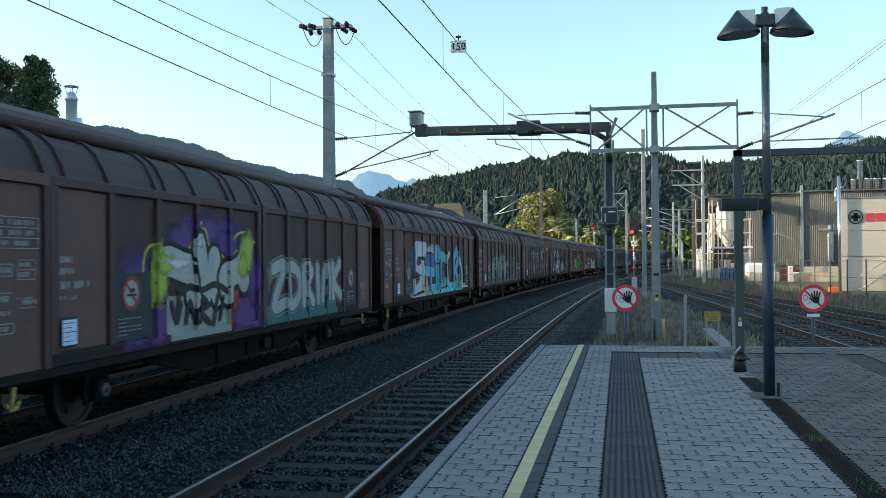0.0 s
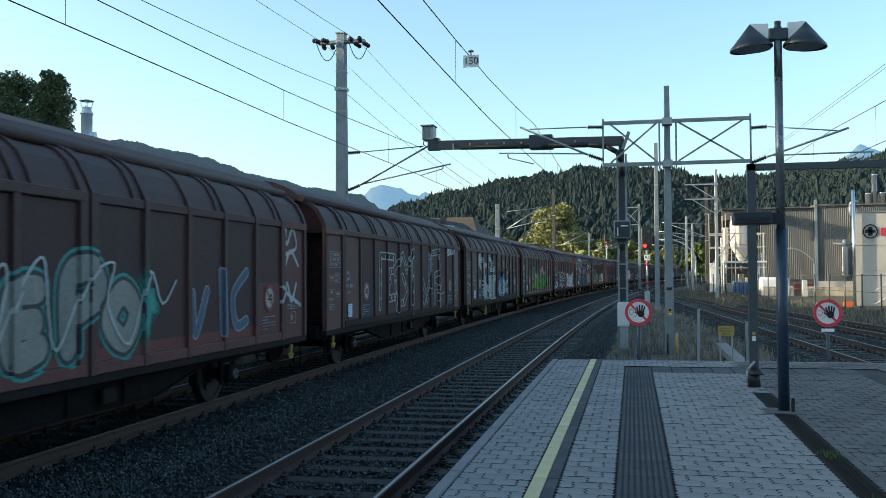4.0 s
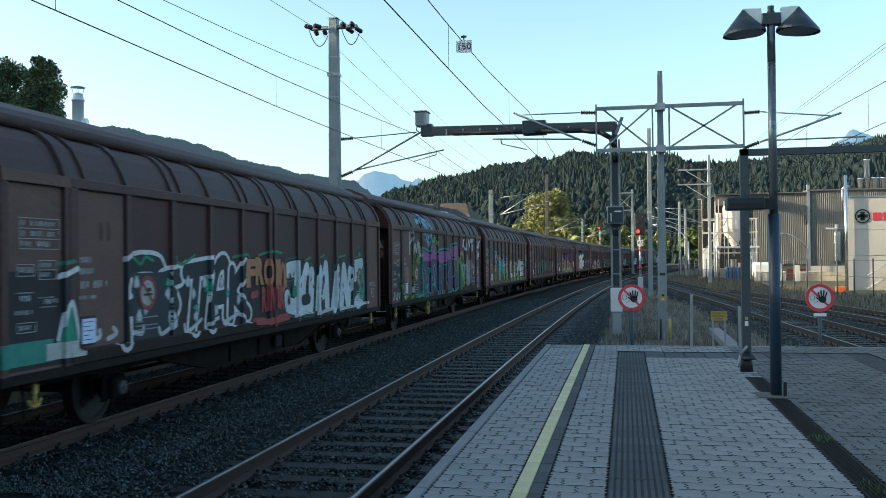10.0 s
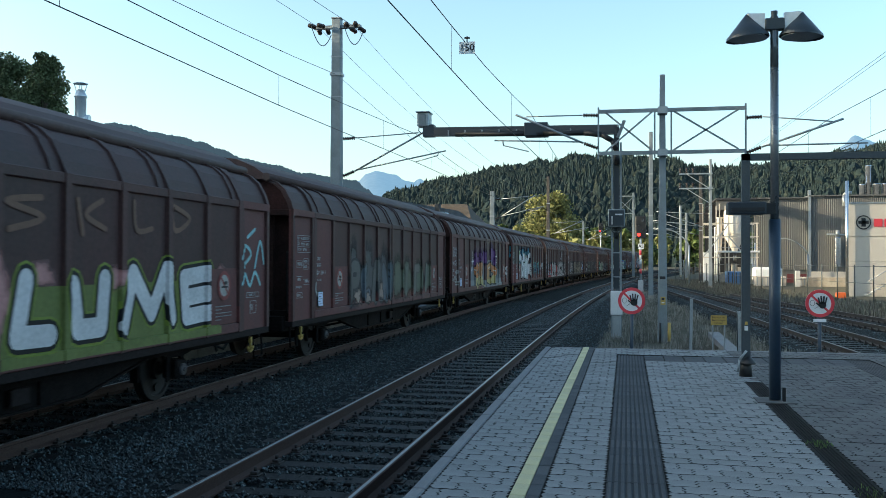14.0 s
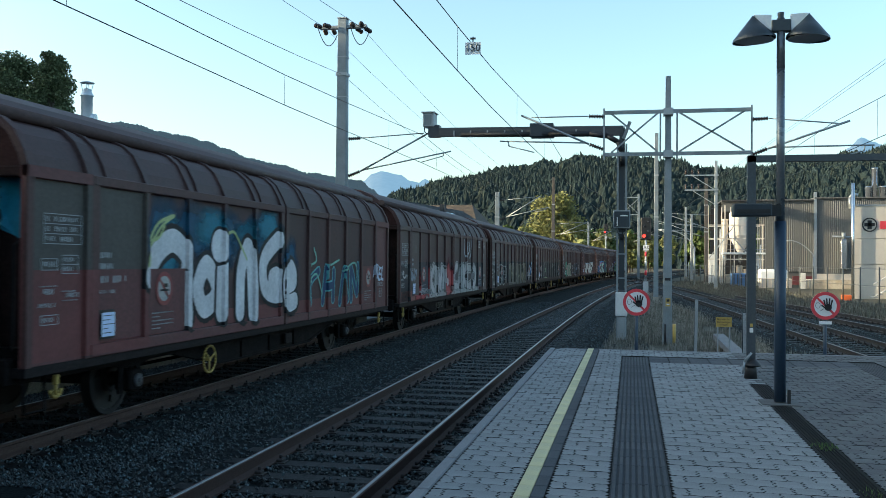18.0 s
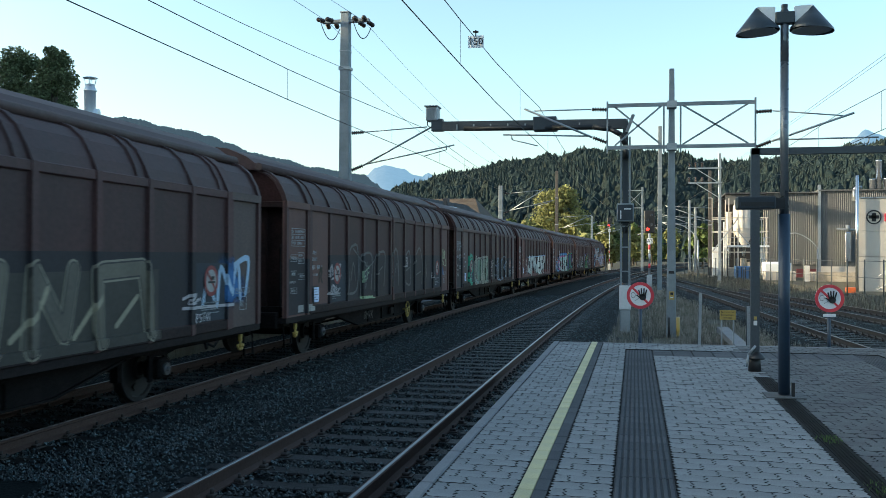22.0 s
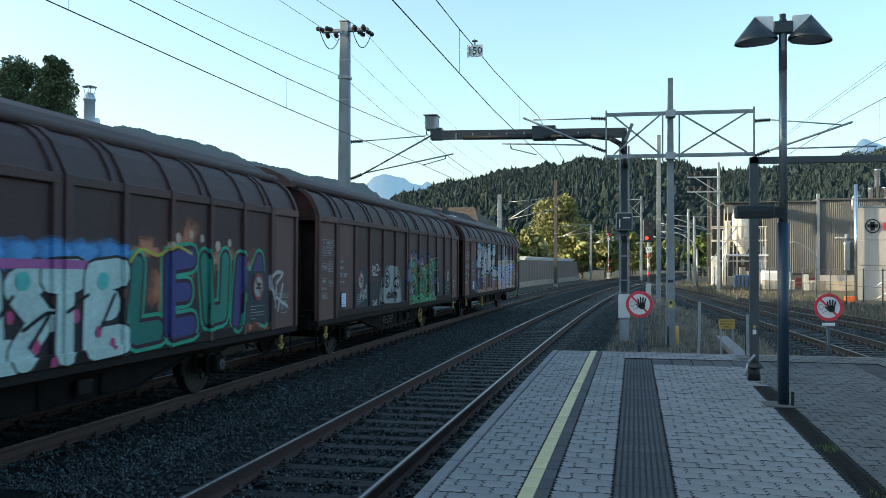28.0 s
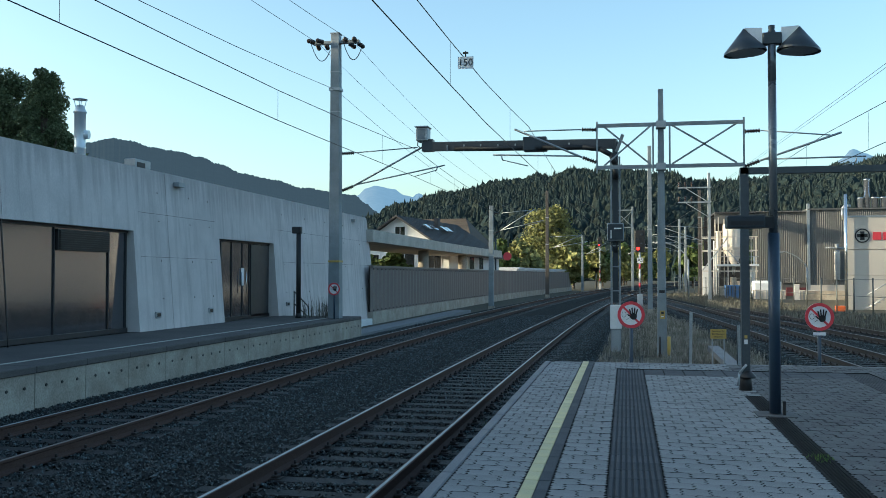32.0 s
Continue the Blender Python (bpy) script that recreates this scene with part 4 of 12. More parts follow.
def wagon(paint):
    """A two-axle sliding-wall wagon; y runs along it, z from the rail top."""
    coat, end_coat, words = PAINTS[paint]
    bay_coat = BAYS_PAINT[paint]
    low_coat = end_coat if paint == "red" else M["rail_grime"]
    w = thing("goods_wagon", f"{words} sliding-wall goods wagon covered in graffiti", "goods wagon", "wagons of the goods train")
    # floor, roof, ends
    bm = boxed(-1.36, -BODY + 0.05, 0.98, 1.36, BODY - 0.05, 1.10)
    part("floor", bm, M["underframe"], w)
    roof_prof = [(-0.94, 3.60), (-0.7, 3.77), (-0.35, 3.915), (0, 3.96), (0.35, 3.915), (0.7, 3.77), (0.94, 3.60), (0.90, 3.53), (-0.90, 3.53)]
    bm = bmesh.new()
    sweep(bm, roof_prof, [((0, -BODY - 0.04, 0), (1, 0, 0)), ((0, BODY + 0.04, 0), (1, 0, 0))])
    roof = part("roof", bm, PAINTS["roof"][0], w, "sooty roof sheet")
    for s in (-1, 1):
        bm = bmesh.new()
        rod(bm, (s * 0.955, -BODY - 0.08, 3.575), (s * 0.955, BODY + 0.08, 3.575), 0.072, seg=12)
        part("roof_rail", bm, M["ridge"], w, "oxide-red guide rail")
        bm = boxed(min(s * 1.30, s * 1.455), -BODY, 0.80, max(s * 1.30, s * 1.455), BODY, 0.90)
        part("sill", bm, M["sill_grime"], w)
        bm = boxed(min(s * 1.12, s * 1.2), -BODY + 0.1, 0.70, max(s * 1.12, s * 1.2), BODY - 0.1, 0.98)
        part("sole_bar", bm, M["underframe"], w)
    for e in (-1, 1):
        bm = bmesh.new()
        pts = [(x, z) for x, z in SIDE]
        ring = [(-x, z) for x, z in pts] + [(-0.4, 3.70), (0.4, 3.70)] + pts[::-1]
        vs = [[bm.verts.new((x * 0.985, e * (BODY - d), z - 0.01)) for x, z in ring] for d in (0.24, 0.30)]
        bm.faces.new(vs[0])
        bm.faces.new(vs[1][::-1])
        for k in range(len(ring)):
            bm.faces.new((vs[0][k], vs[0][(k + 1) % len(ring)], vs[1][(k + 1) % len(ring)], vs[1][k]))
        bmesh.ops.recalc_face_normals(bm, faces=bm.faces)
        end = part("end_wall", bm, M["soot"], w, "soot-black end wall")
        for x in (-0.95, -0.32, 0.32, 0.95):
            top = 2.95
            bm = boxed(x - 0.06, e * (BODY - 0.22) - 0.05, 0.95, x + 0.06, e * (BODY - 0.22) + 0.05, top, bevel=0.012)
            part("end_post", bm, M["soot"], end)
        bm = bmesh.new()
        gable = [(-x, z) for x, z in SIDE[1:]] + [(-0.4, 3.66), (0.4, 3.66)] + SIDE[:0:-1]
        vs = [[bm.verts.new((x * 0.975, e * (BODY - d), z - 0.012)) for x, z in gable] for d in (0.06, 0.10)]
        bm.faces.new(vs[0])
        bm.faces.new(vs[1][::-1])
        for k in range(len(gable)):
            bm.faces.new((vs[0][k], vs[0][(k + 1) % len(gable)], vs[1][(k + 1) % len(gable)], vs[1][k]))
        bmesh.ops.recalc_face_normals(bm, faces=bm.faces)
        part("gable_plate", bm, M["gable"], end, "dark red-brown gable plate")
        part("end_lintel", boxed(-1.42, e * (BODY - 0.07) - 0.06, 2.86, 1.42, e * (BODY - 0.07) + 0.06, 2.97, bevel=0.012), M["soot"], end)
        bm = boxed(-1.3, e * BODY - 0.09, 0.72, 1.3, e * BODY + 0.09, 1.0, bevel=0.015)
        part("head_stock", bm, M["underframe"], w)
        for x in (-0.875, 0.875):
            bm = bmesh.new()
            rod(bm, (x, e * (BODY + 0.05), 0.84), (x, e * (BODY + 0.36), 0.84), 0.12, 0.10, seg=12)
            rod(bm, (x, e * (BODY + 0.36), 0.84), (x, e * (BODY + 0.62), 0.84), 0.07, seg=12)
            disc(bm, (x, e * (BODY + 0.655), 0.84), 0.23, 0.04, "y", 20)
            part("buffer", bm, M["underframe"], w, "greasy steel buffer")
        bm = bmesh.new()
        rod(bm, (0, e * BODY, 0.84), (0, e * (BODY + 0.45), 0.80), 0.035)
        rod(bm, (-0.08, e * (BODY + 0.45), 0.80), (-0.08, e * (BODY + 0.66), 0.66), 0.025)
        rod(bm, (0.08, e * (BODY + 0.45), 0.80), (0.08, e * (BODY + 0.66), 0.66), 0.025)
        part("coupling", bm, M["underframe"], w)
        hose = [(0.35, e * BODY, 0.8), (0.35, e * (BODY + 0.25), 0.6), (0.3, e * (BODY + 0.45), 0.42), (0.2, e * (BODY + 0.62), 0.5)]
        part("brake_hose", rods(hose, 0.025), M["hose"], w)
        # steps and yellow handles at the corners
        for s in (-1, 1):
            pts = [(s * 1.36, e * (BODY - 0.45), 0.8), (s * 1.38, e * (BODY - 0.45), 0.42), (s * 1.38, e * (BODY - 0.1), 0.42), (s * 1.36, e * (BODY - 0.1), 0.8)]
            part("step", rods(pts, 0.018), M["underframe"], w)
            yh = e * (BODY - 0.62)
            bm = boxed(s * 1.39 - 0.025, yh - 0.03, 0.66, s * 1.39 + 0.025, yh + 0.03, 0.77, bevel=0.008)
            hook = [(-0.10, 0.61), (-0.07, 0.55), (0.0, 0.525), (0.07, 0.55), (0.10, 0.61)]
            for (q0, z0), (q1, z1) in zip(hook, hook[1:]):
                rod(bm, (s * 1.39, yh + q0, z0), (s * 1.39, yh + q1, z1), 0.02, seg=8)
            rod(bm, (s * 1.39, yh, 0.53), (s * 1.39, yh, 0.68), 0.02, seg=8)
            grab = [(s * 1.35, e * (BODY - 0.02), 1.05), (s * 1.38, e * (BODY + 0.1), 1.1), (s * 1.38, e * (BODY + 0.1), 2.15), (s * 1.35, e * (BODY - 0.02), 2.2)]
            part("grab_rail", rods(grab, 0.016), M["underframe"], w)
            part("release_handle", bm, M["yellow"], w, "yellow release handle")
    # sides: two sliding walls and a fixed panel at each end
    for s in (-1, 1):
        for e in (-1, 1):
            y0, y1 = sorted((e * 0.03, e * WALL_W))
            off = 0.02 if e > 0 else 0.0
            prof = shifted(SIDE, off)
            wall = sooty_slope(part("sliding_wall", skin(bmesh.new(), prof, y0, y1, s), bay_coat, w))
            for k in range(BAYS + 1):
                yc = e * (0.09 + (WALL_W - 0.14) * k / BAYS)
                hw = 0.075 if k in (0, BAYS) else 0.055
                sooty_slope(part("rib", skin(bmesh.new(), shifted(prof, 0.05)[:2] + shifted(prof, 0.03)[2:], yc - hw, yc + hw, s, 0.05), coat, wall))
                if k % 2 == 1:
                    part("slope_rib", skin(bmesh.new(), shifted(prof, 0.03)[1:], yc - e * 0.27 - 0.035, yc - e * 0.27 + 0.035, s, 0.05), PAINTS["roof"][0], wall)
            bm = boxed(min(s * (HALF - 0.03), s * (HALF + 0.055)), y0, WAIST[0], max(s * (HALF - 0.03), s * (HALF + 0.055)), y1, WAIST[1], bevel=0.012)
            part("waist_rail", bm, coat, wall)
            bm = boxed(min(s * (HALF - 0.03), s * (HALF + 0.06)), y0, 0.90, max(s * (HALF - 0.03), s * (HALF + 0.06)), y1, 1.04, bevel=0.01)
            part("bottom_rail", bm, low_coat, wall)
            a, b = sorted((e * (WALL_W + 0.02), e * BODY))
            bm = skin(bmesh.new(), SIDE, a, b, s)
            box(bm, min(s * (HALF - 0.03), s * (HALF + 0.05)), a, WAIST[0], max(s * (HALF - 0.03), s * (HALF + 0.05)), b, WAIST[1])
            panel = sooty_slope(part("end_panel", bm, end_coat, w, "plain end panel"))
            for y in (a + 0.05, b - 0.05):
                sooty_slope(part("corner_post", skin(bmesh.new(), shifted(SIDE, 0.045), y - 0.05, y + 0.05, s, 0.045), coat, panel))
    # running gear
    for e in (-1, 1):
        yw = e * 4.5
        ws = new("wheelset", None)
        ws.parent = w
        ws.location = (0, yw, 0.46)
        bm = bmesh.new()
        rod(bm, (-1.05, 0, 0), (1.05, 0, 0), 0.08, seg=10)
        part("axle", bm, M["wheel"], ws)
        for s in (-1, 1):
            bm = bmesh.new()
            prof = [(0.46, -0.065), (0.46, 0.05), (0.40, 0.055), (0.385, 0.03), (0.16, 0.02), (0.15, 0.08), (0.10, 0.08), (0.10, -0.08), (0.385, -0.03), (0.39, -0.065), (0.485, -0.068), (0.485, -0.04)]
            rows = [[bm.verts.new((s * (0.755 + d), r * math.cos(k * math.tau / 24), r * math.sin(k * math.tau / 24))) for k in range(24)] for r, d in prof]
            for i in range(len(rows)):
                r0, r1 = rows[i], rows[(i + 1) % len(rows)]
                for k in range(24):
                    bm.faces.new((r0[k], r0[(k + 1) % 24], r1[(k + 1) % 24], r1[k]))
            bmesh.ops.recalc_face_normals(bm, faces=bm.faces)
            for k in range(3):
                a = k * math.tau / 3
                box(bm, s * 0.80 - 0.012, 0.27 * math.cos(a) - 0.04, 0.27 * math.sin(a) - 0.04, s * 0.80 + 0.012, 0.27 * math.cos(a) + 0.04, 0.27 * math.sin(a) + 0.04)
            part("wheel", bm, M["wheel"], ws)
        for s in (-1, 1):
            x = s * 1.08
            bm = boxed(min(x - 0.12, x + 0.12), yw - 0.16, 0.33, max(x - 0.12, x + 0.12), yw + 0.16, 0.60, bevel=0.03)
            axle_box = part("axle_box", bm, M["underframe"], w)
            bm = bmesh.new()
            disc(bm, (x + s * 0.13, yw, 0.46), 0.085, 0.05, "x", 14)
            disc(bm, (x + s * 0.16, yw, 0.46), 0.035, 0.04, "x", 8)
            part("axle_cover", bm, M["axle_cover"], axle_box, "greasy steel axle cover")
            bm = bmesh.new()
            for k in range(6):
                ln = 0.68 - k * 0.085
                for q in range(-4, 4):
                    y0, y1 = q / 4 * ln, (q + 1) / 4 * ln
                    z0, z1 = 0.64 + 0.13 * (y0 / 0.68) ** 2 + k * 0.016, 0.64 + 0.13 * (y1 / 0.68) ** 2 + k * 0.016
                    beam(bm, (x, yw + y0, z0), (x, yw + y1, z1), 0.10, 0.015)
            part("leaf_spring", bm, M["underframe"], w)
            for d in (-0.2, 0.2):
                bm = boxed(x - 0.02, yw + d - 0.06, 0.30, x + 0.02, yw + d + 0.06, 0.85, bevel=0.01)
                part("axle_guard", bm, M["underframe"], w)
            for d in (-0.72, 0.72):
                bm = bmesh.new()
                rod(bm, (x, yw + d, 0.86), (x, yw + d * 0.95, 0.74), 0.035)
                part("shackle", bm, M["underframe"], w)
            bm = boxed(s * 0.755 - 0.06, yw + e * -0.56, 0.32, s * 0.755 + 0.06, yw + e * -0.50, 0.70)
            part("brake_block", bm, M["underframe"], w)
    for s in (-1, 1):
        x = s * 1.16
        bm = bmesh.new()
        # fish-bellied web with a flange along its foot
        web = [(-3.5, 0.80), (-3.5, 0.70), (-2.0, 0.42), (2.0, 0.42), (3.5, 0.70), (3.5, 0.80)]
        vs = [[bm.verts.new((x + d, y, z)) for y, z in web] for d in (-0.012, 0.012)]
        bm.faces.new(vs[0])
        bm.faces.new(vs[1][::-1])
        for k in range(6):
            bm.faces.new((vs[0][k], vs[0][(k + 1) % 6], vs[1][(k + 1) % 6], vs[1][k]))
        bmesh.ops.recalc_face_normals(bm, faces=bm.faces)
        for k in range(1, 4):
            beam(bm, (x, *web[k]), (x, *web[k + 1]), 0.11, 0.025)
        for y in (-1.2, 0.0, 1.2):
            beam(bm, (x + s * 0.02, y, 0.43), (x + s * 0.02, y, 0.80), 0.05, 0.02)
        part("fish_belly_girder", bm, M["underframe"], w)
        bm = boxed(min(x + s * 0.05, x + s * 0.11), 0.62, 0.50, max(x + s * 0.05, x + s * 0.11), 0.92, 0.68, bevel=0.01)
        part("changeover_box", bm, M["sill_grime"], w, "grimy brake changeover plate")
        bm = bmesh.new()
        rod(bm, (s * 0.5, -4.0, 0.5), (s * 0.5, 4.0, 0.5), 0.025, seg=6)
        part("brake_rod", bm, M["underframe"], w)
    bm = bmesh.new()
    rod(bm, (0.3, 0.4, 0.6), (0.3, 1.5, 0.6), 0.2, seg=14)
    part("air_tank", bm, M["underframe"], w)
    # lettering, plates and the label board on the platform side
    xo = HALF + 0.012
    rng = random.Random(5)
    q = pose(xo, 0, 0, 0, 0, 90)

    def plate(name, mat, u0, v0, u1, v1, lift=0.0, label=""):
        bm = boxed(u0, -0.004 - lift, v0, u1, 0.0 - lift, v1)
        return part(name, move(bm, q), mat, w, label)

    def lines(name, rows, lift=0.0, gap=0.3):
        """Unreadable lines of small writing, as broken bars: (u, v, length, height)."""
        bm = bmesh.new()
        for u, v, ln, hh in rows:
            x = u
            while x < u + ln:
                d = min(hh * rng.uniform(0.55, 0.85), u + ln - x)
                if rng.random() > gap * 0.5:
                    box(bm, x, -0.003 - lift, v + hh * rng.choice((0, 0, 0.15)), x + d * rng.uniform(0.25, 0.6), -lift, v + hh)
                x += d
        ob = part(name, move(bm, q), M["mark_white"], w)
        ob["kind"] = "stuff"
        return ob

    def framed(u0, v0, u1, v1, rows=1, t=0.008):
        """A ruled box with writing in it."""
        bm = bmesh.new()
        for k in range(rows + 1):
            z = v0 + (v1 - v0) * k / rows
            box(bm, u0, -0.003, z - t / 2, u1, 0.0, z + t / 2)
        for x in (u0, u1):
            box(bm, x - t / 2, -0.0035, v0, x + t / 2, 0.0, v1)
        part("data_frame", move(bm, q), M["mark_white"], w)
        h = (v1 - v0) / rows
        lines("lettering", [(u0 + 0.03, v0 + h * (k + 0.25), (u1 - u0 - 0.05) * rng.uniform(0.6, 1), h * 0.5) for k in range(rows)])

    e0 = -BODY + 0.22
    framed(e0 + 0.10, 2.18, e0 + 0.78, 2.50, 3)
    framed(e0 + 0.42, 1.86, e0 + 0.72, 2.06, 2)
    framed(e0 + 0.06, 1.90, e0 + 0.34, 2.02)
    framed(e0 + 0.06, 1.32, e0 + 0.36, 1.42)
    lines("lettering", [(e0 + 0.04, 1.72, 0.3, 0.014), (e0 + 0.1, 1.64, 0.2, 0.06), (e0 + 0.02, 1.5, 0.3, 0.05), (e0 + 0.44, 1.56, 0.28, 0.014), (e0 + 0.5, 1.6, 0.24, 0.05), (e0 + 0.40, 1.66, 0.28, 0.014)])
    u = -WALL_W + 0.16
    lines("lettering", [(u, 2.03, 0.30, 0.07), (u, 1.90, 0.32, 0.07), (u, 1.74, 0.62, 0.085), (u, 1.61, 0.36, 0.05)], gap=0.3)
    card = plate("label_board", M["black"], u - 0.04, 1.09, u + 0.29, 1.43, 0.03, "black board holding a paper label")
    bm = boxed(u - 0.01, -0.066, 1.12, u + 0.26, -0.060, 1.40)
    part("paper_label", move(bm, q), M["label_card"], card, "white paper label")
    bm = bmesh.new()
    for k, ln in enumerate((0.2, 0.14, 0.22, 0.1, 0.18)):
        box(bm, u + 0.01, -0.069, 1.36 - k * 0.05, u + 0.01 + ln, -0.066, 1.368 - k * 0.05)
    part("label_print", move(bm, q), M["patch_blue"], card)
    bay = (WALL_W - 0.14) / BAYS
    a0 = WALL_W - 0.05
    plate("cleaned_panel", end_coat if paint != "brown" else M["patch_tan"], -a0 + 0.10, 1.06, -a0 + bay - 0.08, 2.85, -0.006)
    low = end_coat if paint == "red" else M["patch_blue"]
    plate("cleaned_panel", low, -a0 + bay + 0.08, 1.06, -a0 + 2 * bay - 0.08, 1.90, -0.006)
    plate("cleaned_panel", low, a0 - bay + 0.08, 1.06, a0 - 0.10, 1.90, 0.016)
    for side, lift in ((-a0 + 1.42 * bay, 0.006), (a0 - 0.5 * bay, 0.03)):
        for name, mat, r0, r1, dy in (("sign_disc", M["sign_white"], 0.0, 0.20, 0.0), ("sign_ring", M["sign_red"], 0.165, 0.225, 0.003)):
            bm = bmesh.new()
            n = 28
            o = [bm.verts.new((side + r1 * math.cos(k * math.tau / n), -lift - dy, 1.64 + r1 * math.sin(k * math.tau / n))) for k in range(n)]
            if r0:
                i = [bm.verts.new((side + r0 * math.cos(k * math.tau / n), -lift - dy, 1.64 + r0 * math.sin(k * math.tau / n))) for k in range(n)]
                for k in range(n):
                    bm.faces.new((o[k], o[(k + 1) % n], i[(k + 1) % n], i[k]))
            else:
                bm.faces.new(o)
            part(name, move(bm, q), mat, w, "faded round no-climbing mark")
        bm = bmesh.new()
        beam(bm, (side - 0.13, -lift - 0.006, 1.77), (side + 0.13, -lift - 0.006, 1.51), 0.002, 0.035)
        part("sign_bar", move(bm, q), M["sign_red"], w)
        bm = bmesh.new()
        beam(bm, (side - 0.11, -lift - 0.009, 1.62), (side + 0.11, -lift - 0.009, 1.62), 0.002, 0.03)
        beam(bm, (side - 0.02, -lift - 0.009, 1.68), (side + 0.08, -lift - 0.009, 1.68), 0.002, 0.05)
        part("sign_symbol", move(bm, q), M["black"], w)
        lines("small_print", [(side - 0.3, 1.32 - k * 0.05, 0.2 if k in (1, 4) else 0.55, 0.016) for k in range(5)], lift - 0.002, 0.1)
    framed(BODY - 0.9, 1.42, BODY - 0.4, 1.50)
    framed(BODY - 0.75, 1.16, BODY - 0.5, 1.36)
    return w


KINDS = {k: wagon(k) for k in ("brown", "red", "grey")}
# colours from the last wagon to the first
ORDER = ["brown", "brown", "brown", "red", "grey", "brown", "grey", "grey", "red", "red", "red", "red", "brown", "brown", "red", "grey", "brown", "red", "brown", "brown", "brown"]
WAGONS = []
seen_kinds = set()
for k, kind in enumerate(ORDER):
    if kind in seen_kinds:
        WAGONS.append(copy_thing(KINDS[kind], Matrix()))
    else:
        seen_kinds.add(kind)
        WAGONS.append(KINDS[kind])


def hand_wheel(w, u):
    """A yellow brake wheel on a short spindle below the sill."""
    bm = bmesh.new()
    x, z, r = 1.30, 0.54, 0.2
    for k in range(24):
        a0, a1 = k * math.tau / 24, (k + 1) * math.tau / 24
        rod(bm, (x, u + r * math.cos(a0), z + r * math.sin(a0)), (x, u + r * math.cos(a1), z + r * math.sin(a1)), 0.017, seg=6)
    for a in (0.4, 2.5, 4.6):
        rod(bm, (x, u, z), (x, u + r * math.cos(a), z + r * math.sin(a)), 0.014, seg=6)
    rod(bm, (1.14, u, z), (1.315, u, z), 0.03, seg=8)
    part("hand_wheel", bm, M["yellow"], w, "yellow brake hand wheel")


for k, u in ((15, -2.25), (12, -2.15), (8, -2.6), (5, 2.25), (3, -2.5), (2, -2.25), (1, 2.1), (0, -2.8)):
    hand_wheel(WAGONS[k], u)


M["sign_orange"] = material("orange_enamel", (0.50, 0.15, 0.03), 0.5, vary=0.15, scale=5, fine=40, bump=0)


def end_signs(w):
    """Warning triangle and a round ringed sign on a dark plate on the end wall."""
    y = -BODY + 0.24 - 0.008
    plate = part("sign_plate", boxed(0.97, y, 2.08, 1.19, y + 0.006, 2.58), M["patch_blue"], w, "dark plate with warning signs")
    bm = bmesh.new()
    tri = [(0.99, 2.37), (1.17, 2.37), (1.08, 2.55)]
    lo, hi = [[bm.verts.new((x, y + d, z)) for x, z in tri] for d in (-0.001, -0.004)]
    bm.faces.new(lo)
    bm.faces.new(hi)
    for k in range(3):
        bm.faces.new((lo[k], lo[(k + 1) % 3], hi[(k + 1) % 3], hi[k]))
    bmesh.ops.recalc_face_normals(bm, faces=bm.faces)
    part("warning_triangle", bm, M["yellow"], plate, "yellow voltage warning triangle")
    bm = bmesh.new()
    beam(bm, (1.06, y - 0.006, 2.49), (1.085, y - 0.006, 2.44), 0.002, 0.014)
    beam(bm, (1.085, y - 0.006, 2.44), (1.07, y - 0.006, 2.39), 0.002, 0.014)
    part("flash_symbol", bm, M["black"], plate)
    bm = bmesh.new()
    disc(bm, (1.08, y - 0.002, 2.21), 0.10, 0.004, "y", 24)
    part("ring_sign", bm, M["sign_red"], plate, "red ringed sign")
    bm = bmesh.new()
    disc(bm, (1.08, y - 0.004, 2.21), 0.07, 0.004, "y", 24)
    part("sign_face", bm, M["sign_orange"], plate)
    part("sign_symbol", boxed(1.055, y - 0.009, 2.17, 1.105, y - 0.006, 2.25), M["black"], plate)


for k in (6, 12):
    end_signs(WAGONS[k])


def train_front(t):
    """Where the last wagon's front end is along the track at t seconds."""
    return 302.36 - 9.078 * t - 0.01974 * t * t + 0.13 * math.cos((t - 5) * math.tau / 24)


def on_track(s):
    """Pose of a wagon whose middle is s metres along the far track."""
    a, b = s - 4.5, s + 4.5
    xa, xb = far_x(a), far_x(b)
    return pose((xa + xb) / 2, s, RZ, 0, 0, -math.degrees(math.atan2(xb - xa, b - a)))


def motions():
    for k, w in enumerate(WAGONS):
        rows = []
        for i in range(65):
            t = i * 0.5
            rows.append((t, on_track(train_front(t) + BODY + k * -PITCH)))
        walk(w, rows)
        sets = [o for o in w.children if o.name.split(".")[0] == "wheelset"]
        for ws in sets:
            place = ws.location.copy()
            keys, last, turn = [], None, 0.0
            for i in range(0, 961, 2):
                t = i / 30
                y = train_front(t) - k * PITCH + BODY
                near = -2 < y < 60
                if last is not None and near:
                    turn += math.degrees((last - y) / 0.46)
                if near or i in (0, 960) or (keys and keys[-1][2]):
                    keys.append((t, Matrix.Translation(place) @ Matrix.Rotation(radians(turn % 360), 4, "X"), near))
                last = y
            walk(ws, [(t, m) for t, m, _ in keys])

# ---- masts, signs, lamps ----
M["mast_brown"] = material("weathered_mast", (0.085, 0.075, 0.068), 0.75, vary=0.2, scale=1.5, fine=40, bump=0.1)


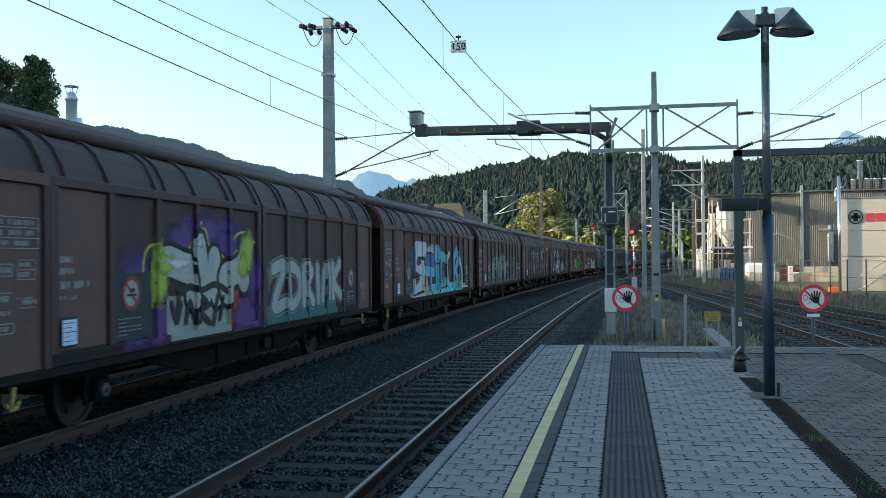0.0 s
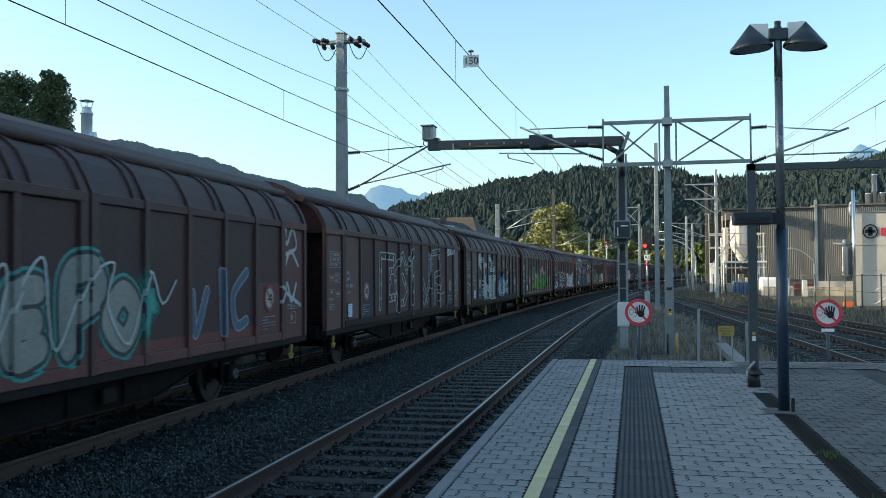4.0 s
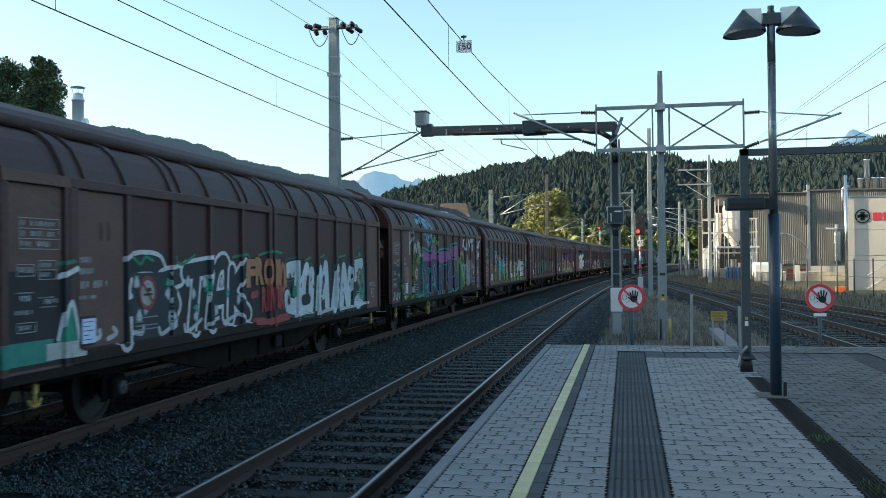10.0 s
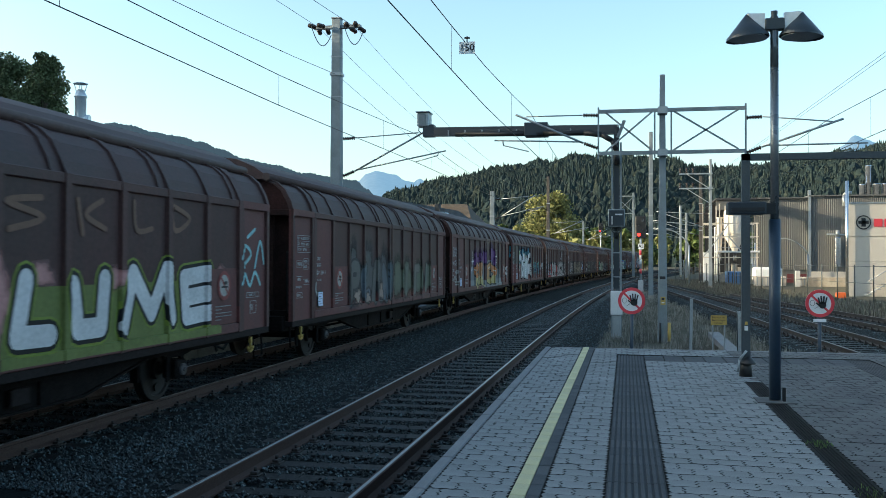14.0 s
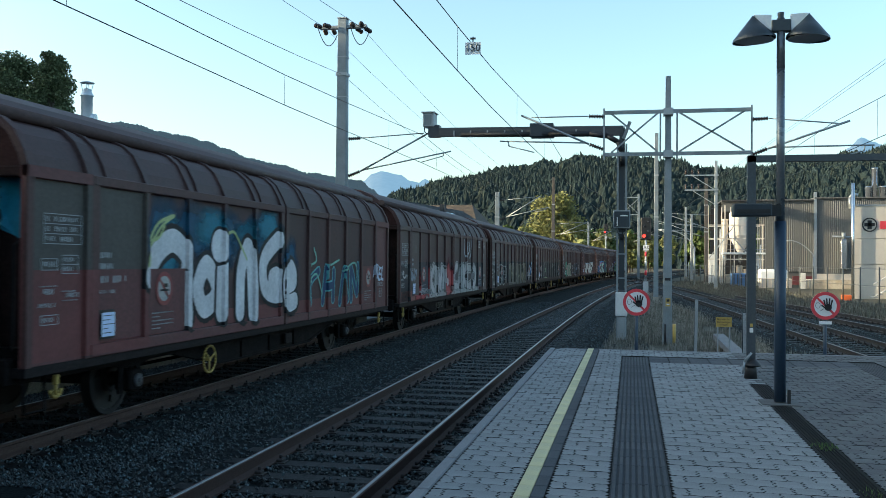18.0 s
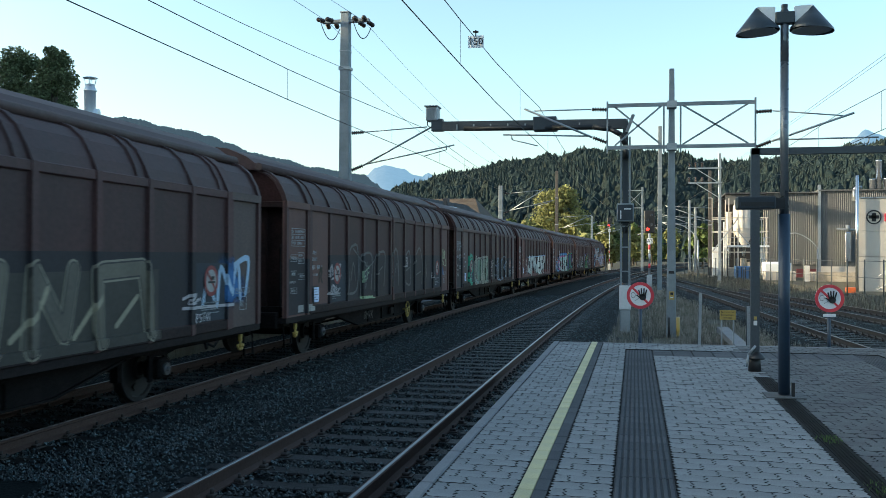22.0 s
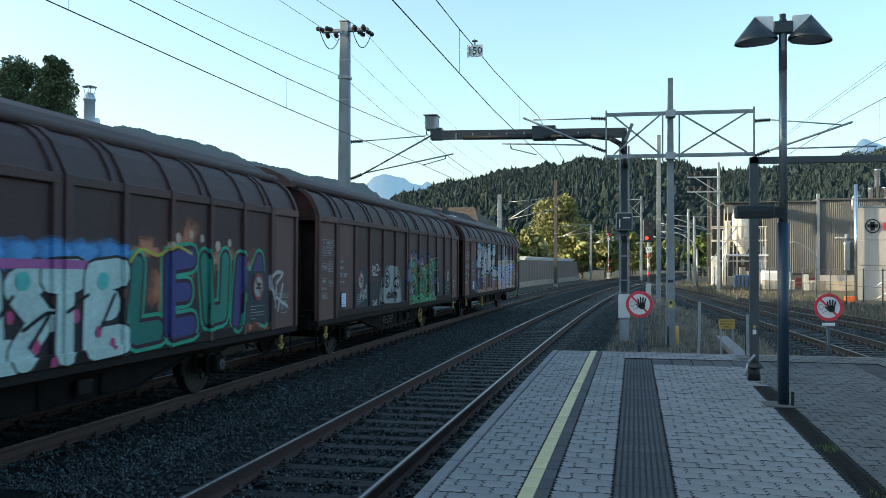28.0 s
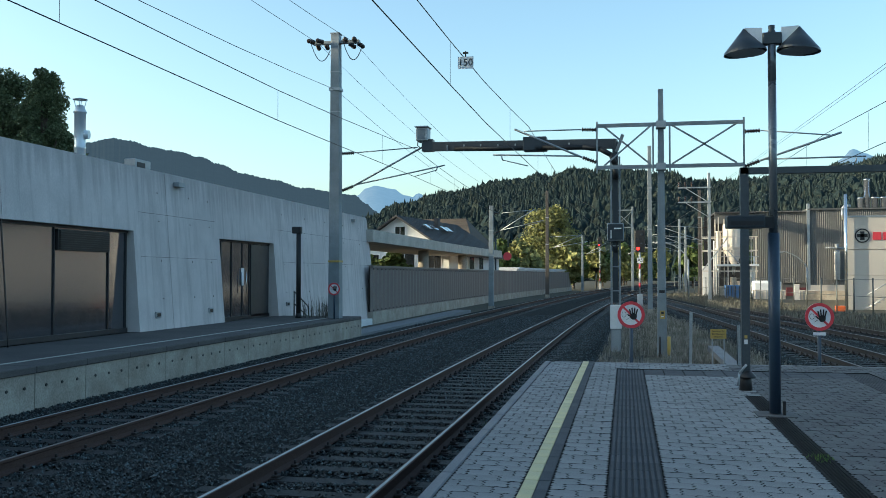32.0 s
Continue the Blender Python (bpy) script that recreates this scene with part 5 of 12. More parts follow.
def taper_mast(name, x, y, z0, z1, w0, w1, label, mat, group="catenary masts"):
    """A four-sided tapered post with welded edges."""
    t = thing(name, label, "mast", group)
    bm = bmesh.new()
    lo = [bm.verts.new((x + sx * w0 / 2, y + sy * w0 / 2, z0)) for sx, sy in ((-1, -1), (1, -1), (1, 1), (-1, 1))]
    hi = [bm.verts.new((x + sx * w1 / 2, y + sy * w1 / 2, z1)) for sx, sy in ((-1, -1), (1, -1), (1, 1), (-1, 1))]
    for k in range(4):
        bm.faces.new((lo[k], lo[(k + 1) % 4], hi[(k + 1) % 4], hi[k]))
    bm.faces.new(lo[::-1])
    bm.faces.new(hi)
    bmesh.ops.bevel(bm, geom=[e for e in bm.edges], offset=0.015, segments=1, affect="EDGES")
    part("shaft", bm, mat, t)
    return t


def insulator(parent, a, b, r=0.07, n=6):
    """A ribbed insulator between a and b."""
    a, b = Vector(a), Vector(b)
    bm = bmesh.new()
    d = b - a
    quat = d.to_track_quat("Z", "Y")
    rings = []
    for k in range(n):
        for u, q in ((0.05, 0.45), (0.3, 1.0), (0.55, 0.85), (0.75, 0.45)):
            c = a + d * ((k + u) / n)
            rings.append([bm.verts.new(c + quat @ Vector((r * q * math.cos(m * math.tau / 10), r * q * math.sin(m * math.tau / 10), 0))) for m in range(10)])
    for p, q in zip(rings, rings[1:]):
        for m in range(10):
            bm.faces.new((p[m], p[(m + 1) % 10], q[(m + 1) % 10], q[m]))
    bm.faces.new(rings[0][::-1])
    bm.faces.new(rings[-1])
    bmesh.ops.recalc_face_normals(bm, faces=bm.faces)
    part("insulator", bm, M["porcelain"], parent)


def bar(parent, a, b, r, mat, name="tube", seg=8):
    bm = bmesh.new()
    rod(bm, a, b, r, seg=seg)
    return part(name, bm, mat, parent)


def cantilever(parent, x, y, zl, zh, reach, side, z_msg, z_con, wire_x):
    """Stay, bracket and steady arm that carry the wires over a track."""
    px = x
    e = side
    insulator(parent, (px, y, zh), (px + e * 0.45, y, zh + 0.02))
    bar(parent, (px + e * 0.45, y, zh + 0.02), (wire_x + e * 0.05, y, z_msg + 0.05), 0.02, M["galv"], "stay")
    insulator(parent, (px, y, zl), (px + e * 0.42, y, zl + 0.16))
    bar(parent, (px + e * 0.42, y, zl + 0.16), (wire_x + e * 0.35, y, z_msg + 0.12), 0.032, M["galv"], "bracket")
    bar(parent, (px + e * 0.5, y, zl + 0.2), (wire_x + e * 1.0, y, z_con + 0.38), 0.024, M["galv"], "register_tube")
    bar(parent, (wire_x + e * 0.75, y, z_con + 0.36), (wire_x + e * 0.72, y, z_con + 0.22), 0.02, M["galv"], "drop")
    bar(parent, (wire_x + e * 0.72, y, z_con + 0.22), (wire_x - e * 0.05, y, z_con + 0.02), 0.016, M["galv"], "steady_arm")


# the tall mast at the end of the far platform
mast_a = taper_mast("catenary_mast", -9.93, 31.2, 0.0, 9.95, 0.41, 0.30, "tall grey steel mast with insulators on its head arm", M["mast"])
part("head_arm", boxed(-10.78, 31.1, 9.62, -9.08, 31.3, 9.72), M["mast"], mast_a)
part("cap", boxed(-10.1, 31.03, 9.95, -9.76, 31.37, 9.99), M["galv"], mast_a)
for xx, s in ((-10.68, -1), (-10.36, -1), (-9.50, 1), (-9.18, 1)):
    insulator(mast_a, (xx, 31.0, 9.66), (xx + s * 0.08, 30.55, 9.62), 0.085, 3)
    insulator(mast_a, (xx, 31.4, 9.66), (xx + s * 0.08, 31.85, 9.62), 0.085, 3)
for s in (-1, 1):
    pts = []
    for k in range(11):
        u = k / 10 * 2 - 1
        pts.append((-9.93 + s * 0.58 + 0.12 * u, 31.2 + 0.75 * u, 9.05 + 0.55 * u * u))
    part("jumper_wire", rods(pts, 0.015), M["wire"], mast_a)
part("collar", boxed(-10.13, 31.0, 7.95, -9.73, 31.4, 8.05), M["galv"], mast_a)
part("yellow_band", boxed(-10.135, 30.995, 1.95, -9.725, 31.405, 2.02), M["yellow"], mast_a)
bm = bmesh.new()
for z in (7.2, 8.6):
    box(bm, -10.105, 31.025, z, -9.755, 31.375, z + 0.025)
part("welded_ring", bm, M["galv"], mast_a)
cantilever(mast_a, -9.7, 31.2, 4.45, 5.75, 0, 1, 5.85, 4.88, -7.05)

# mast between the tracks with the lattice frame
mast_b = taper_mast("catenary_mast", 1.05, 28.4, -0.9, 7.05, 0.28, 0.15, "grey steel mast with a lattice cross frame on both sides", M["mast"])
for z in (4.72, 5.97):
    bm = bmesh.new()
    beam(bm, (-0.82, 28.2, z), (3.40, 28.2, z), 0.07, 0.11)
    part("chord", bm, M["mast"], mast_b)
    part("clamp", boxed(0.91, 28.14, z - 0.10, 1.19, 28.56, z + 0.10), M["galv"], mast_b)
for x in (-0.82, 0.82, 1.30, 3.40):
    bm = bmesh.new()
    beam(bm, (x, 28.2, 4.55), (x, 28.2, 6.1 if abs(x) > 1.5 or x < 0 else 5.97), 0.05, 0.05)
    part("upright", bm, M["mast"], mast_b)
for a, b in (((-0.6, 5.93), (0.75, 4.78)), ((-0.6, 4.78), (0.75, 5.93)), ((1.36, 5.93), (3.2, 4.78)), ((1.36, 4.78), (3.2, 5.93))):
    bm = bmesh.new()
    beam(bm, (a[0], 28.2, a[1]), (b[0], 28.2, b[1]), 0.035, 0.05)
    part("diagonal", bm, M["mast"], mast_b)
cantilever(mast_b, -0.84, 28.2, 4.88, 5.86, 0, -1, 5.83, 4.80, -2.95)
cantilever(mast_b, 3.42, 28.2, 4.66, 5.68, 0, 1, 5.46, 4.50, 5.72)
plate = part("warning_plate", boxed(0.99, 28.212, 0.22, 1.13, 28.222, 0.46), M["yellow"], mast_b, "yellow warning plate with black marks")
part("plate_mark", boxed(1.02, 28.205, 0.36, 1.10, 28.212, 0.43), M["black"], plate)
part("plate_mark", boxed(1.02, 28.205, 0.27, 1.10, 28.212, 0.30), M["white"], plate)
part("number_bars", boxed(0.97, 28.222, 0.98, 1.13, 28.228, 1.06), M["black"], mast_b)
bm = bmesh.new()
rod(bm, (1.24, 28.2, -0.9), (1.24, 28.2, -0.3), 0.05, seg=10)
part("cable_guard", bm, M["yellow"], mast_b, "yellow cable guard tube")
bm = bmesh.new()
rod(bm, (0.98, 28.15, -0.9), (0.98, 28.15, -0.3), 0.03, seg=8)
part("earth_cable", bm, M["black"], mast_b)

# cable gantry arm over the tracks with a box at its tip
arm = thing("gantry_arm", "dark steel tubular arm reaching over the tracks with a box", "gantry")
bm = bmesh.new()
beam(bm, (-0.30, 29.6, 0.65), (-0.30, 29.6, 5.68), 0.17, 0.22)
part("column", bm, M["dark_steel"], arm)
for d in (-0.13, 0.13):
    bm = bmesh.new()
    beam(bm, (-0.30 + d, 29.54, -0.9), (-0.30 + d, 29.54, 5.2), 0.06, 0.16)
    part("column_flange", bm, M["mast"], arm)
for z in (1.0, 1.75, 2.4):
    part("column_batten", boxed(-0.40, 29.455, z, -0.20, 29.475, z + 0.04), M["mast"], arm)
part("switch_box", boxed(-0.48, 29.36, -0.16, -0.12, 29.6, 0.58, bevel=0.015), M["plaster"], arm, "pale switch box on the column")
part("base", boxed(-0.44, 29.40, -0.95, -0.16, 29.7, -0.16, bevel=0.02), M["galv"], arm)
junction = part("junction_box", boxed(-0.56, 29.3, 2.56, -0.04, 29.5, 3.12, bevel=0.02), M["mast"], arm)
part("door", boxed(-0.525, 29.292, 2.60, -0.075, 29.3, 3.08), M["dark_steel"], junction, "dark reflecting door")
part("box_label", boxed(-0.34, 29.284, 2.93, -0.12, 29.292, 2.97), M["white"], junction)
part("box_label", boxed(-0.45, 29.284, 2.64, -0.42, 29.292, 2.90), M["white"], junction)
for d in (-0.1, 0.02, 0.1):
    part("cable_loop", rods([(-0.30 + d, 29.42, 2.56), (-0.30 + d * 1.4, 29.40, 2.46), (-0.30 + d * 0.6, 29.42, 2.36), (-0.30 + d * 0.3, 29.44, 2.2)], 0.016), M["black"], arm)
TIP = Vector((-6.45, 31.0, 5.88))
HEEL = Vector((-0.25, 29.6, 5.62))
bm = bmesh.new()
beam(bm, HEEL, TIP, 0.26, 0.29)
part("boom", bm, M["dark_steel"], arm)
bm = bmesh.new()
pts = [Vector((-0.28, 29.42, 4.5)), Vector((-0.30, 29.42, 4.95)), Vector((-0.42, 29.43, 5.25)), Vector((-0.75, 29.5, 5.45)), Vector((-1.3, 29.62, 5.54)), Vector((-2.6, 29.95, 5.60)), Vector((-5.6, 30.68, 5.74))]
for a, b in zip(pts, pts[1:]):
    rod(bm, a, b, 0.085, seg=10)
part("cable_tube", bm, M["black"], arm)
for k in range(8):
    c = HEEL.lerp(TIP, 0.24 + k * 0.095)
    part("tube_clip", boxed(c.x - 0.02, c.y - 0.2, c.z - 0.17, c.x + 0.02, c.y - 0.13, c.z + 0.03), M["galv"], arm)
c = HEEL.lerp(TIP, 0.42)
part("splice_plate", boxed(c.x - 0.38, c.y - 0.26, c.z - 0.2, c.x + 0.38, c.y + 0.26, c.z + 0.24, bevel=0.02), M["dark_steel"], arm)
bm = bmesh.new()
beam(bm, (-0.26, 29.45, 5.35), (-0.06, 29.45, 5.88), 0.08, 0.1)
part("knee_brace", bm, M["mast"], arm)
head = part("camera_box", boxed(-6.97, 30.8, 6.06, -6.56, 31.3, 6.54, bevel=0.03), M["galv"], arm, "grey sheet-metal box")
part("box_window", boxed(-6.91, 30.785, 6.12, -6.66, 30.8, 6.46), M["mast"], head)
part("box_hood", boxed(-7.0, 30.7, 6.53, -6.53, 31.35, 6.56), M["galv"], head)
part("box_foot", boxed(-6.78, 30.85, 5.72, -6.4, 31.2, 6.12), M["dark_steel"], arm)
part("feed_cable", rods([(-6.91, 30.9, 6.12), (-6.93, 30.9, 5.92), (-6.83, 30.9, 5.83), (-6.73, 30.9, 5.87)], 0.02), M["black"], arm)

# ---- double hood lamp on the platform ----
lamp = thing("platform_lamp", "blue-painted platform lamp with two dark conical hoods", "street lamp")
LX, LY = 1.565, 10.52
bm = bmesh.new()
rod(bm, (LX, LY, 0.02), (LX, LY, 1.95), 0.060, seg=20)
part("lower_post", bm, M["blue_post"], lamp)
bm = bmesh.new()
rod(bm, (LX, LY, 1.95), (LX, LY, 3.585), 0.043, seg=20)
part("upper_post", bm, M["galv_blue"], lamp)
bm = bmesh.new()
rod(bm, (LX, LY, 3.585), (LX, LY, 4.065), 0.043, seg=20)
part("neck", bm, M["galv_blue"], lamp)
bm = bmesh.new()
lathe(bm, [(0.043, 4.065), (0.043, 4.13), (0.03, 4.15), (0.035, 4.165), (0.035, 4.195), (0.0, 4.205)], 16, (LX, LY, 0))
part("finial", bm, M["lamp_shade"], lamp)
part("cross_block", boxed(LX - 0.10, LY - 0.05, 3.985, LX + 0.10, LY + 0.05, 4.115, bevel=0.01), M["lamp_shade"], lamp)
for s in (-1, 1):
    cx = LX + s * 0.275
    bm = bmesh.new()
    ring = [bm.verts.new((cx + 0.222 * math.cos(k * math.tau / 28), LY + 0.222 * math.sin(k * math.tau / 28), 3.93 - s * 0.02 * math.cos(k * math.tau / 28))) for k in range(28)]
    rim = [bm.verts.new((cx + 0.226 * math.cos(k * math.tau / 28), LY + 0.226 * math.sin(k * math.tau / 28), 3.905 - s * 0.02 * math.cos(k * math.tau / 28))) for k in range(28)]
    apex = bm.verts.new((LX + s * 0.29, LY, 4.18))
    for k in range(28):
        f = bm.faces.new((ring[k], ring[(k + 1) % 28], apex))
        f.smooth = True
        bm.faces.new((rim[k], rim[(k + 1) % 28], ring[(k + 1) % 28], ring[k]))
    bmesh.ops.recalc_face_normals(bm, faces=bm.faces)
    hood = part("hood", bm, M["lamp_shade"], lamp, "dark sheet-metal conical hood")
    bm = bmesh.new()
    lathe(bm, [(0.205, 3.905), (0.205, 3.913)], 24, (cx, LY, 0))
    part("diffuser", bm, M["galv"], hood)
    bm = bmesh.new()
    vs = [bm.verts.new(p) for p in ((LX + s * 0.10, LY - 0.03, 4.17), (LX + s * 0.28, LY - 0.03, 4.178), (LX + s * 0.10, LY - 0.03, 3.94), (LX + s * 0.10, LY + 0.03, 4.17), (LX + s * 0.28, LY + 0.03, 4.178), (LX + s * 0.10, LY + 0.03, 3.94))]
    for idx in ((0, 1, 2), (3, 5, 4), (0, 3, 4, 1), (1, 4, 5, 2), (2, 5, 3, 0)):
        bm.faces.new([vs[i] for i in idx])
    bmesh.ops.recalc_face_normals(bm, faces=bm.faces)
    part("side_fin", bm, M["white"], lamp, "pale fin beside the hood")
part("base_plate", boxed(LX - 0.2, LY - 0.2, 0.0, LX + 0.2, LY + 0.2, 0.012), M["paver_dim"], lamp)
part("earth_clamp", boxed(LX + 0.065, LY - 0.10, 0.012, LX + 0.095, LY - 0.06, 0.16), M["black"], lamp)
disp = part("display_box", boxed(1.07, 10.36, 2.0, 1.46, 10.62, 2.13, bevel=0.01), M["dark_steel"], lamp, "dark flat box clamped to the post")
part("display_slot", boxed(1.10, 10.352, 2.03, 1.44, 10.36, 2.07), M["black"], disp)
part("box_clamp", boxed(1.44, 10.42, 2.0, 1.56, 10.46, 2.12), M["black"], lamp)

# ---- dark frame across the platform ----
gate = thing("portal_gate", "dark blue-grey steel portal frame standing on the platform", "frame")
bm = bmesh.new()
beam(bm, (1.53, 12.72, 0.12), (1.53, 12.72, 2.9), 0.105, 0.105)
part("leg", bm, M["portal_paint"], gate)
bm = bmesh.new()
beam(bm, (1.48, 12.72, 2.86), (7.4, 12.72, 2.86), 0.105, 0.085)
part("cross_beam", bm, M["portal_paint"], gate)
bm = bmesh.new()
beam(bm, (7.35, 12.72, -0.9), (7.35, 12.72, 2.9), 0.105, 0.105)
part("leg", bm, M["portal_paint"], gate)
bm = bmesh.new()
rod(bm, (1.53, 12.72, 0.0), (1.53, 12.72, 0.20), 0.085, 0.07, seg=14)
part("foot", bm, M["black"], gate)
bm = bmesh.new()
rod(bm, (1.44, 12.64, 0.22), (1.53, 12.64, 0.34), 0.016, seg=10)
rod(bm, (1.42, 12.64, 0.06), (1.44, 12.64, 0.22), 0.014, seg=10)
part("latch_bar", bm, M["galv"], gate, "galvanised latch bar")
bm = bmesh.new()
lathe(bm, [(0.04, 0.26), (0.11, 0.18), (0.11, 0.165), (0.06, 0.16)], 16, (1.55, 12.70, 0.0))
part("foot_collar", bm, M["black"], gate)
part("sticker", boxed(1.508, 12.662, 0.60, 1.552, 12.667, 0.66), M["white"], gate)
part("warning_triangle", boxed(1.512, 12.662, 0.675, 1.548, 12.666, 0.715), M["yellow"], gate)



def prohibition_sign(x, y, z, r, ground, facing=0.0, label="round red-bordered no-entry sign with a black raised palm"):
    """White disc, red ring and bar, and the black palm symbol."""
    t = thing("prohibition_sign", label, "sign", "prohibition signs", at=pose(x, y, 0, 0, 0, facing))
    bm = bmesh.new()
    rod(bm, (0, 0.03, ground), (0, 0.03, z + r * 0.6), r * 0.13, seg=12)
    part("post", bm, M["blue_post"], t)
    bm = bmesh.new()
    disc(bm, (0, 0, z), r, 0.008, "y", 40)
    part("disc", bm, M["white"], t)
    bm = bmesh.new()
    n = 40
    o = [(math.cos(k * math.tau / n), math.sin(k * math.tau / n)) for k in range(n)]
    rings = [[bm.verts.new((r * q * a, yy, z + r * q * b)) for a, b in o] for q, yy in ((1.0, -0.0045), (1.0, -0.009), (0.77, -0.009), (0.77, -0.0045))]
    for p, q in zip(rings, rings[1:] + rings[:1]):
        for k in range(n):
            bm.faces.new((p[k], p[(k + 1) % n], q[(k + 1) % n], q[k]))
    bmesh.ops.recalc_face_normals(bm, faces=bm.faces)
    part("red_ring", bm, M["red"], t)
    bm = bmesh.new()
    a = 0.57 * r
    beam(bm, (-a, -0.0085, z + a), (a, -0.0085, z - a), 0.003, r * 0.15)
    part("red_bar", bm, M["red"], t)
    bm = bmesh.new()
    lathe_c = Vector((0.18 * r, -0.014, z - 0.12 * r))
    disc(bm, lathe_c, 0.25 * r, 0.003, "y", 18)
    for dx, ang, ln in ((-0.18, 14, 0.48), (-0.06, 5, 0.58), (0.06, -4, 0.58), (0.17, -14, 0.5)):
        p = lathe_c + Vector((dx * r, 0, 0.08 * r))
        q = p + Vector((-math.sin(radians(ang)) * ln * r, 0, math.cos(radians(ang)) * ln * r))
        beam(bm, p, q, 0.003, 0.1 * r)
    beam(bm, lathe_c + Vector((-0.12 * r, 0, -0.1 * r)), lathe_c + Vector((-0.45 * r, 0, 0.16 * r)), 0.003, 0.1 * r)
    part("palm_symbol", bm, M["black"], t)
    bm = bmesh.new()
    for k in range(12):
        a0, a1 = k * math.tau / 12, (k + 1) * math.tau / 12
        beam(bm, (-0.52 * r + 0.16 * r * math.cos(a0), -0.0135, z + 0.02 * r + 0.2 * r * math.sin(a0)), (-0.52 * r + 0.16 * r * math.cos(a1), -0.0135, z + 0.02 * r + 0.2 * r * math.sin(a1)), 0.002, 0.025 * r)
    beam(bm, (-0.38 * r, -0.0135, z - 0.4 * r), (-0.1 * r, -0.0135, z - 0.2 * r), 0.002, 0.025 * r)
    part("outline_symbol", bm, M["black"], t)
    return t


prohibition_sign(0.09, 16.55, 0.81, 0.232, -0.9)
sg = prohibition_sign(3.18, 16.55, 0.80, 0.232, -0.9)
part("extra_plate", boxed(-0.10, -0.01, 0.49, 0.10, 0.01, 0.54), M["white"], sg)
prohibition_sign(-9.85, 30.8, 1.03, 0.215, 0.0)
# short posts and the yellow notice by the platform end
for x, y, lean in ((1.12, 17.3, 0.03), (2.02, 17.6, -0.02)):
    t = thing("marker_post", "weathered grey angle-iron marker post in the grass", "post", "marker posts")
    bm = bmesh.new()
    beam(bm, (x, y, -0.9), (x + lean, y, 0.83 if lean > 0 else 0.6), 0.05, 0.05)
    part("angle_iron", bm, M["galv"], t)
    bm = bmesh.new()
    beam(bm, (x - 0.04, y + 0.02, -0.9), (x + lean - 0.02, y + 0.02, 0.6), 0.03, 0.02)
    part("flange", bm, M["dark_steel"], t)
nt_ = thing("yellow_notice", "yellow notice board with black writing on a low stake", "sign")
NX, NY, NZ = 1.9, 20.3, 0.27
part("board", boxed(NX - 0.16, NY, NZ - 0.10, NX + 0.16, NY + 0.012, NZ + 0.10), M["yellow"], nt_)
for k, words in enumerate(("Betreten der", "Bahnanlagen", "verboten")):
    bm = text_bm(words, 0.06, 0.001, 0.26 if k < 2 else 0.17)
    part("line_of_text", move(bm, Matrix.Translation((NX, NY - 0.003, NZ + 0.058 - k * 0.058))), M["black"], nt_)
for s in (-1, 1):
    bm = bmesh.new()
    beam(bm, (NX + s * 0.12, NY + 0.03, -0.9), (NX + s * 0.12, NY + 0.03, NZ), 0.03, 0.03)
    part("stake", bm, M["galv"], nt_)
trough = thing("cable_trough", "pale concrete cable trough lying in the grass", "cable trough")
for k in range(8):
    y0 = 21.5 + k * 1.0
    bm = bmesh.new()
    beam(bm, (2.52 + 0.01 * k, y0, -0.72), (2.53 + 0.01 * k, y0 + 0.98, -0.72), 0.32, 0.16)
    part("trough_lid", bm, M["kerb"], trough)
wt = thing("white_marker_stone", "low white marker block beside the yard track", "marker")
part("block", boxed(9.6, 31.2, -0.9, 10.3, 31.5, -0.55, bevel=0.03), M["white"], wt)


# ---- overhead wires ----
def wire(name, pts, r, label, category="overhead wire"):
    return tagged(part(name, rods(pts, r, 5), M["wire"]), label, category, "overhead wires")


def sag(y0, z0, y1, z1, xf, dip, n=14, zfun=None):
    out = []
    for k in range(n + 1):
        u = k / n
        y = y0 + (y1 - y0) * u
        out.append((xf(y), y, z0 + (z1 - z0) * u - dip * 4 * u * (1 - u)))
    return out


for fx, sup, off, zc, zm, dip in ((near_x, 28.2, 0.14, 4.88, 6.0, 0.5), (far_x, 31.2, 0.28, 4.88, 5.85, 0.46), (yard_x, 28.2, 0.02, 4.56, 5.56, 0.2)):
    def xo(y, fx=fx, off=off):
        return fx(y) + 0.03 + off * min(1.0, max(0.0, (y - 20) / 10))
    spans = [(sup - 56, sup), (sup, sup + 33), (sup + 33, sup + 75), (sup + 75, sup + 125)]
    if fx is yard_x:
        spans = spans[:3]
    con, msg = [], []
    for a, b in spans:
        con += sag(a, zc, b, zc, xo, 0.0, 14)[:-1]
        msg += sag(a, zm, b, zm, xo, dip, 14)[:-1]
    wire("contact_wire", con, 0.0095, "thin dark contact wire above the track")
    wire("messenger_wire", msg, 0.009, "sagging dark messenger wire above the track")
    for a, b in spans[:3]:
        n = 7
        for k in range(n):
            u = (k + 0.5) / n
            y = a + (b - a) * u
            if y < 2:
                continue
            wire("dropper", [(xo(y), y, zc), (xo(y), y, zm - dip * 4 * u * (1 - u))], 0.004, "thin dropper between the two overhead wires")
for x0, z0, d, r in ((-10.6, 9.68, 0.6, 0.008), (-9.25, 9.62, 1.0, 0.008), (-9.93, 8.0, 1.12, 0.009)):
    wire("feeder_line", sag(31.2, z0, -30, z0, lambda y, x0=x0: x0, d), r, "dark feeder line strung from mast to mast", "feeder line")
    wire("feeder_line", sag(31.2, z0, 103, z0 - 0.6, lambda y, x0=x0: x0 + max(0, y - 31) ** 2 / 3400, 1.2), r * 0.8, "dark feeder line strung from mast to mast", "feeder line")
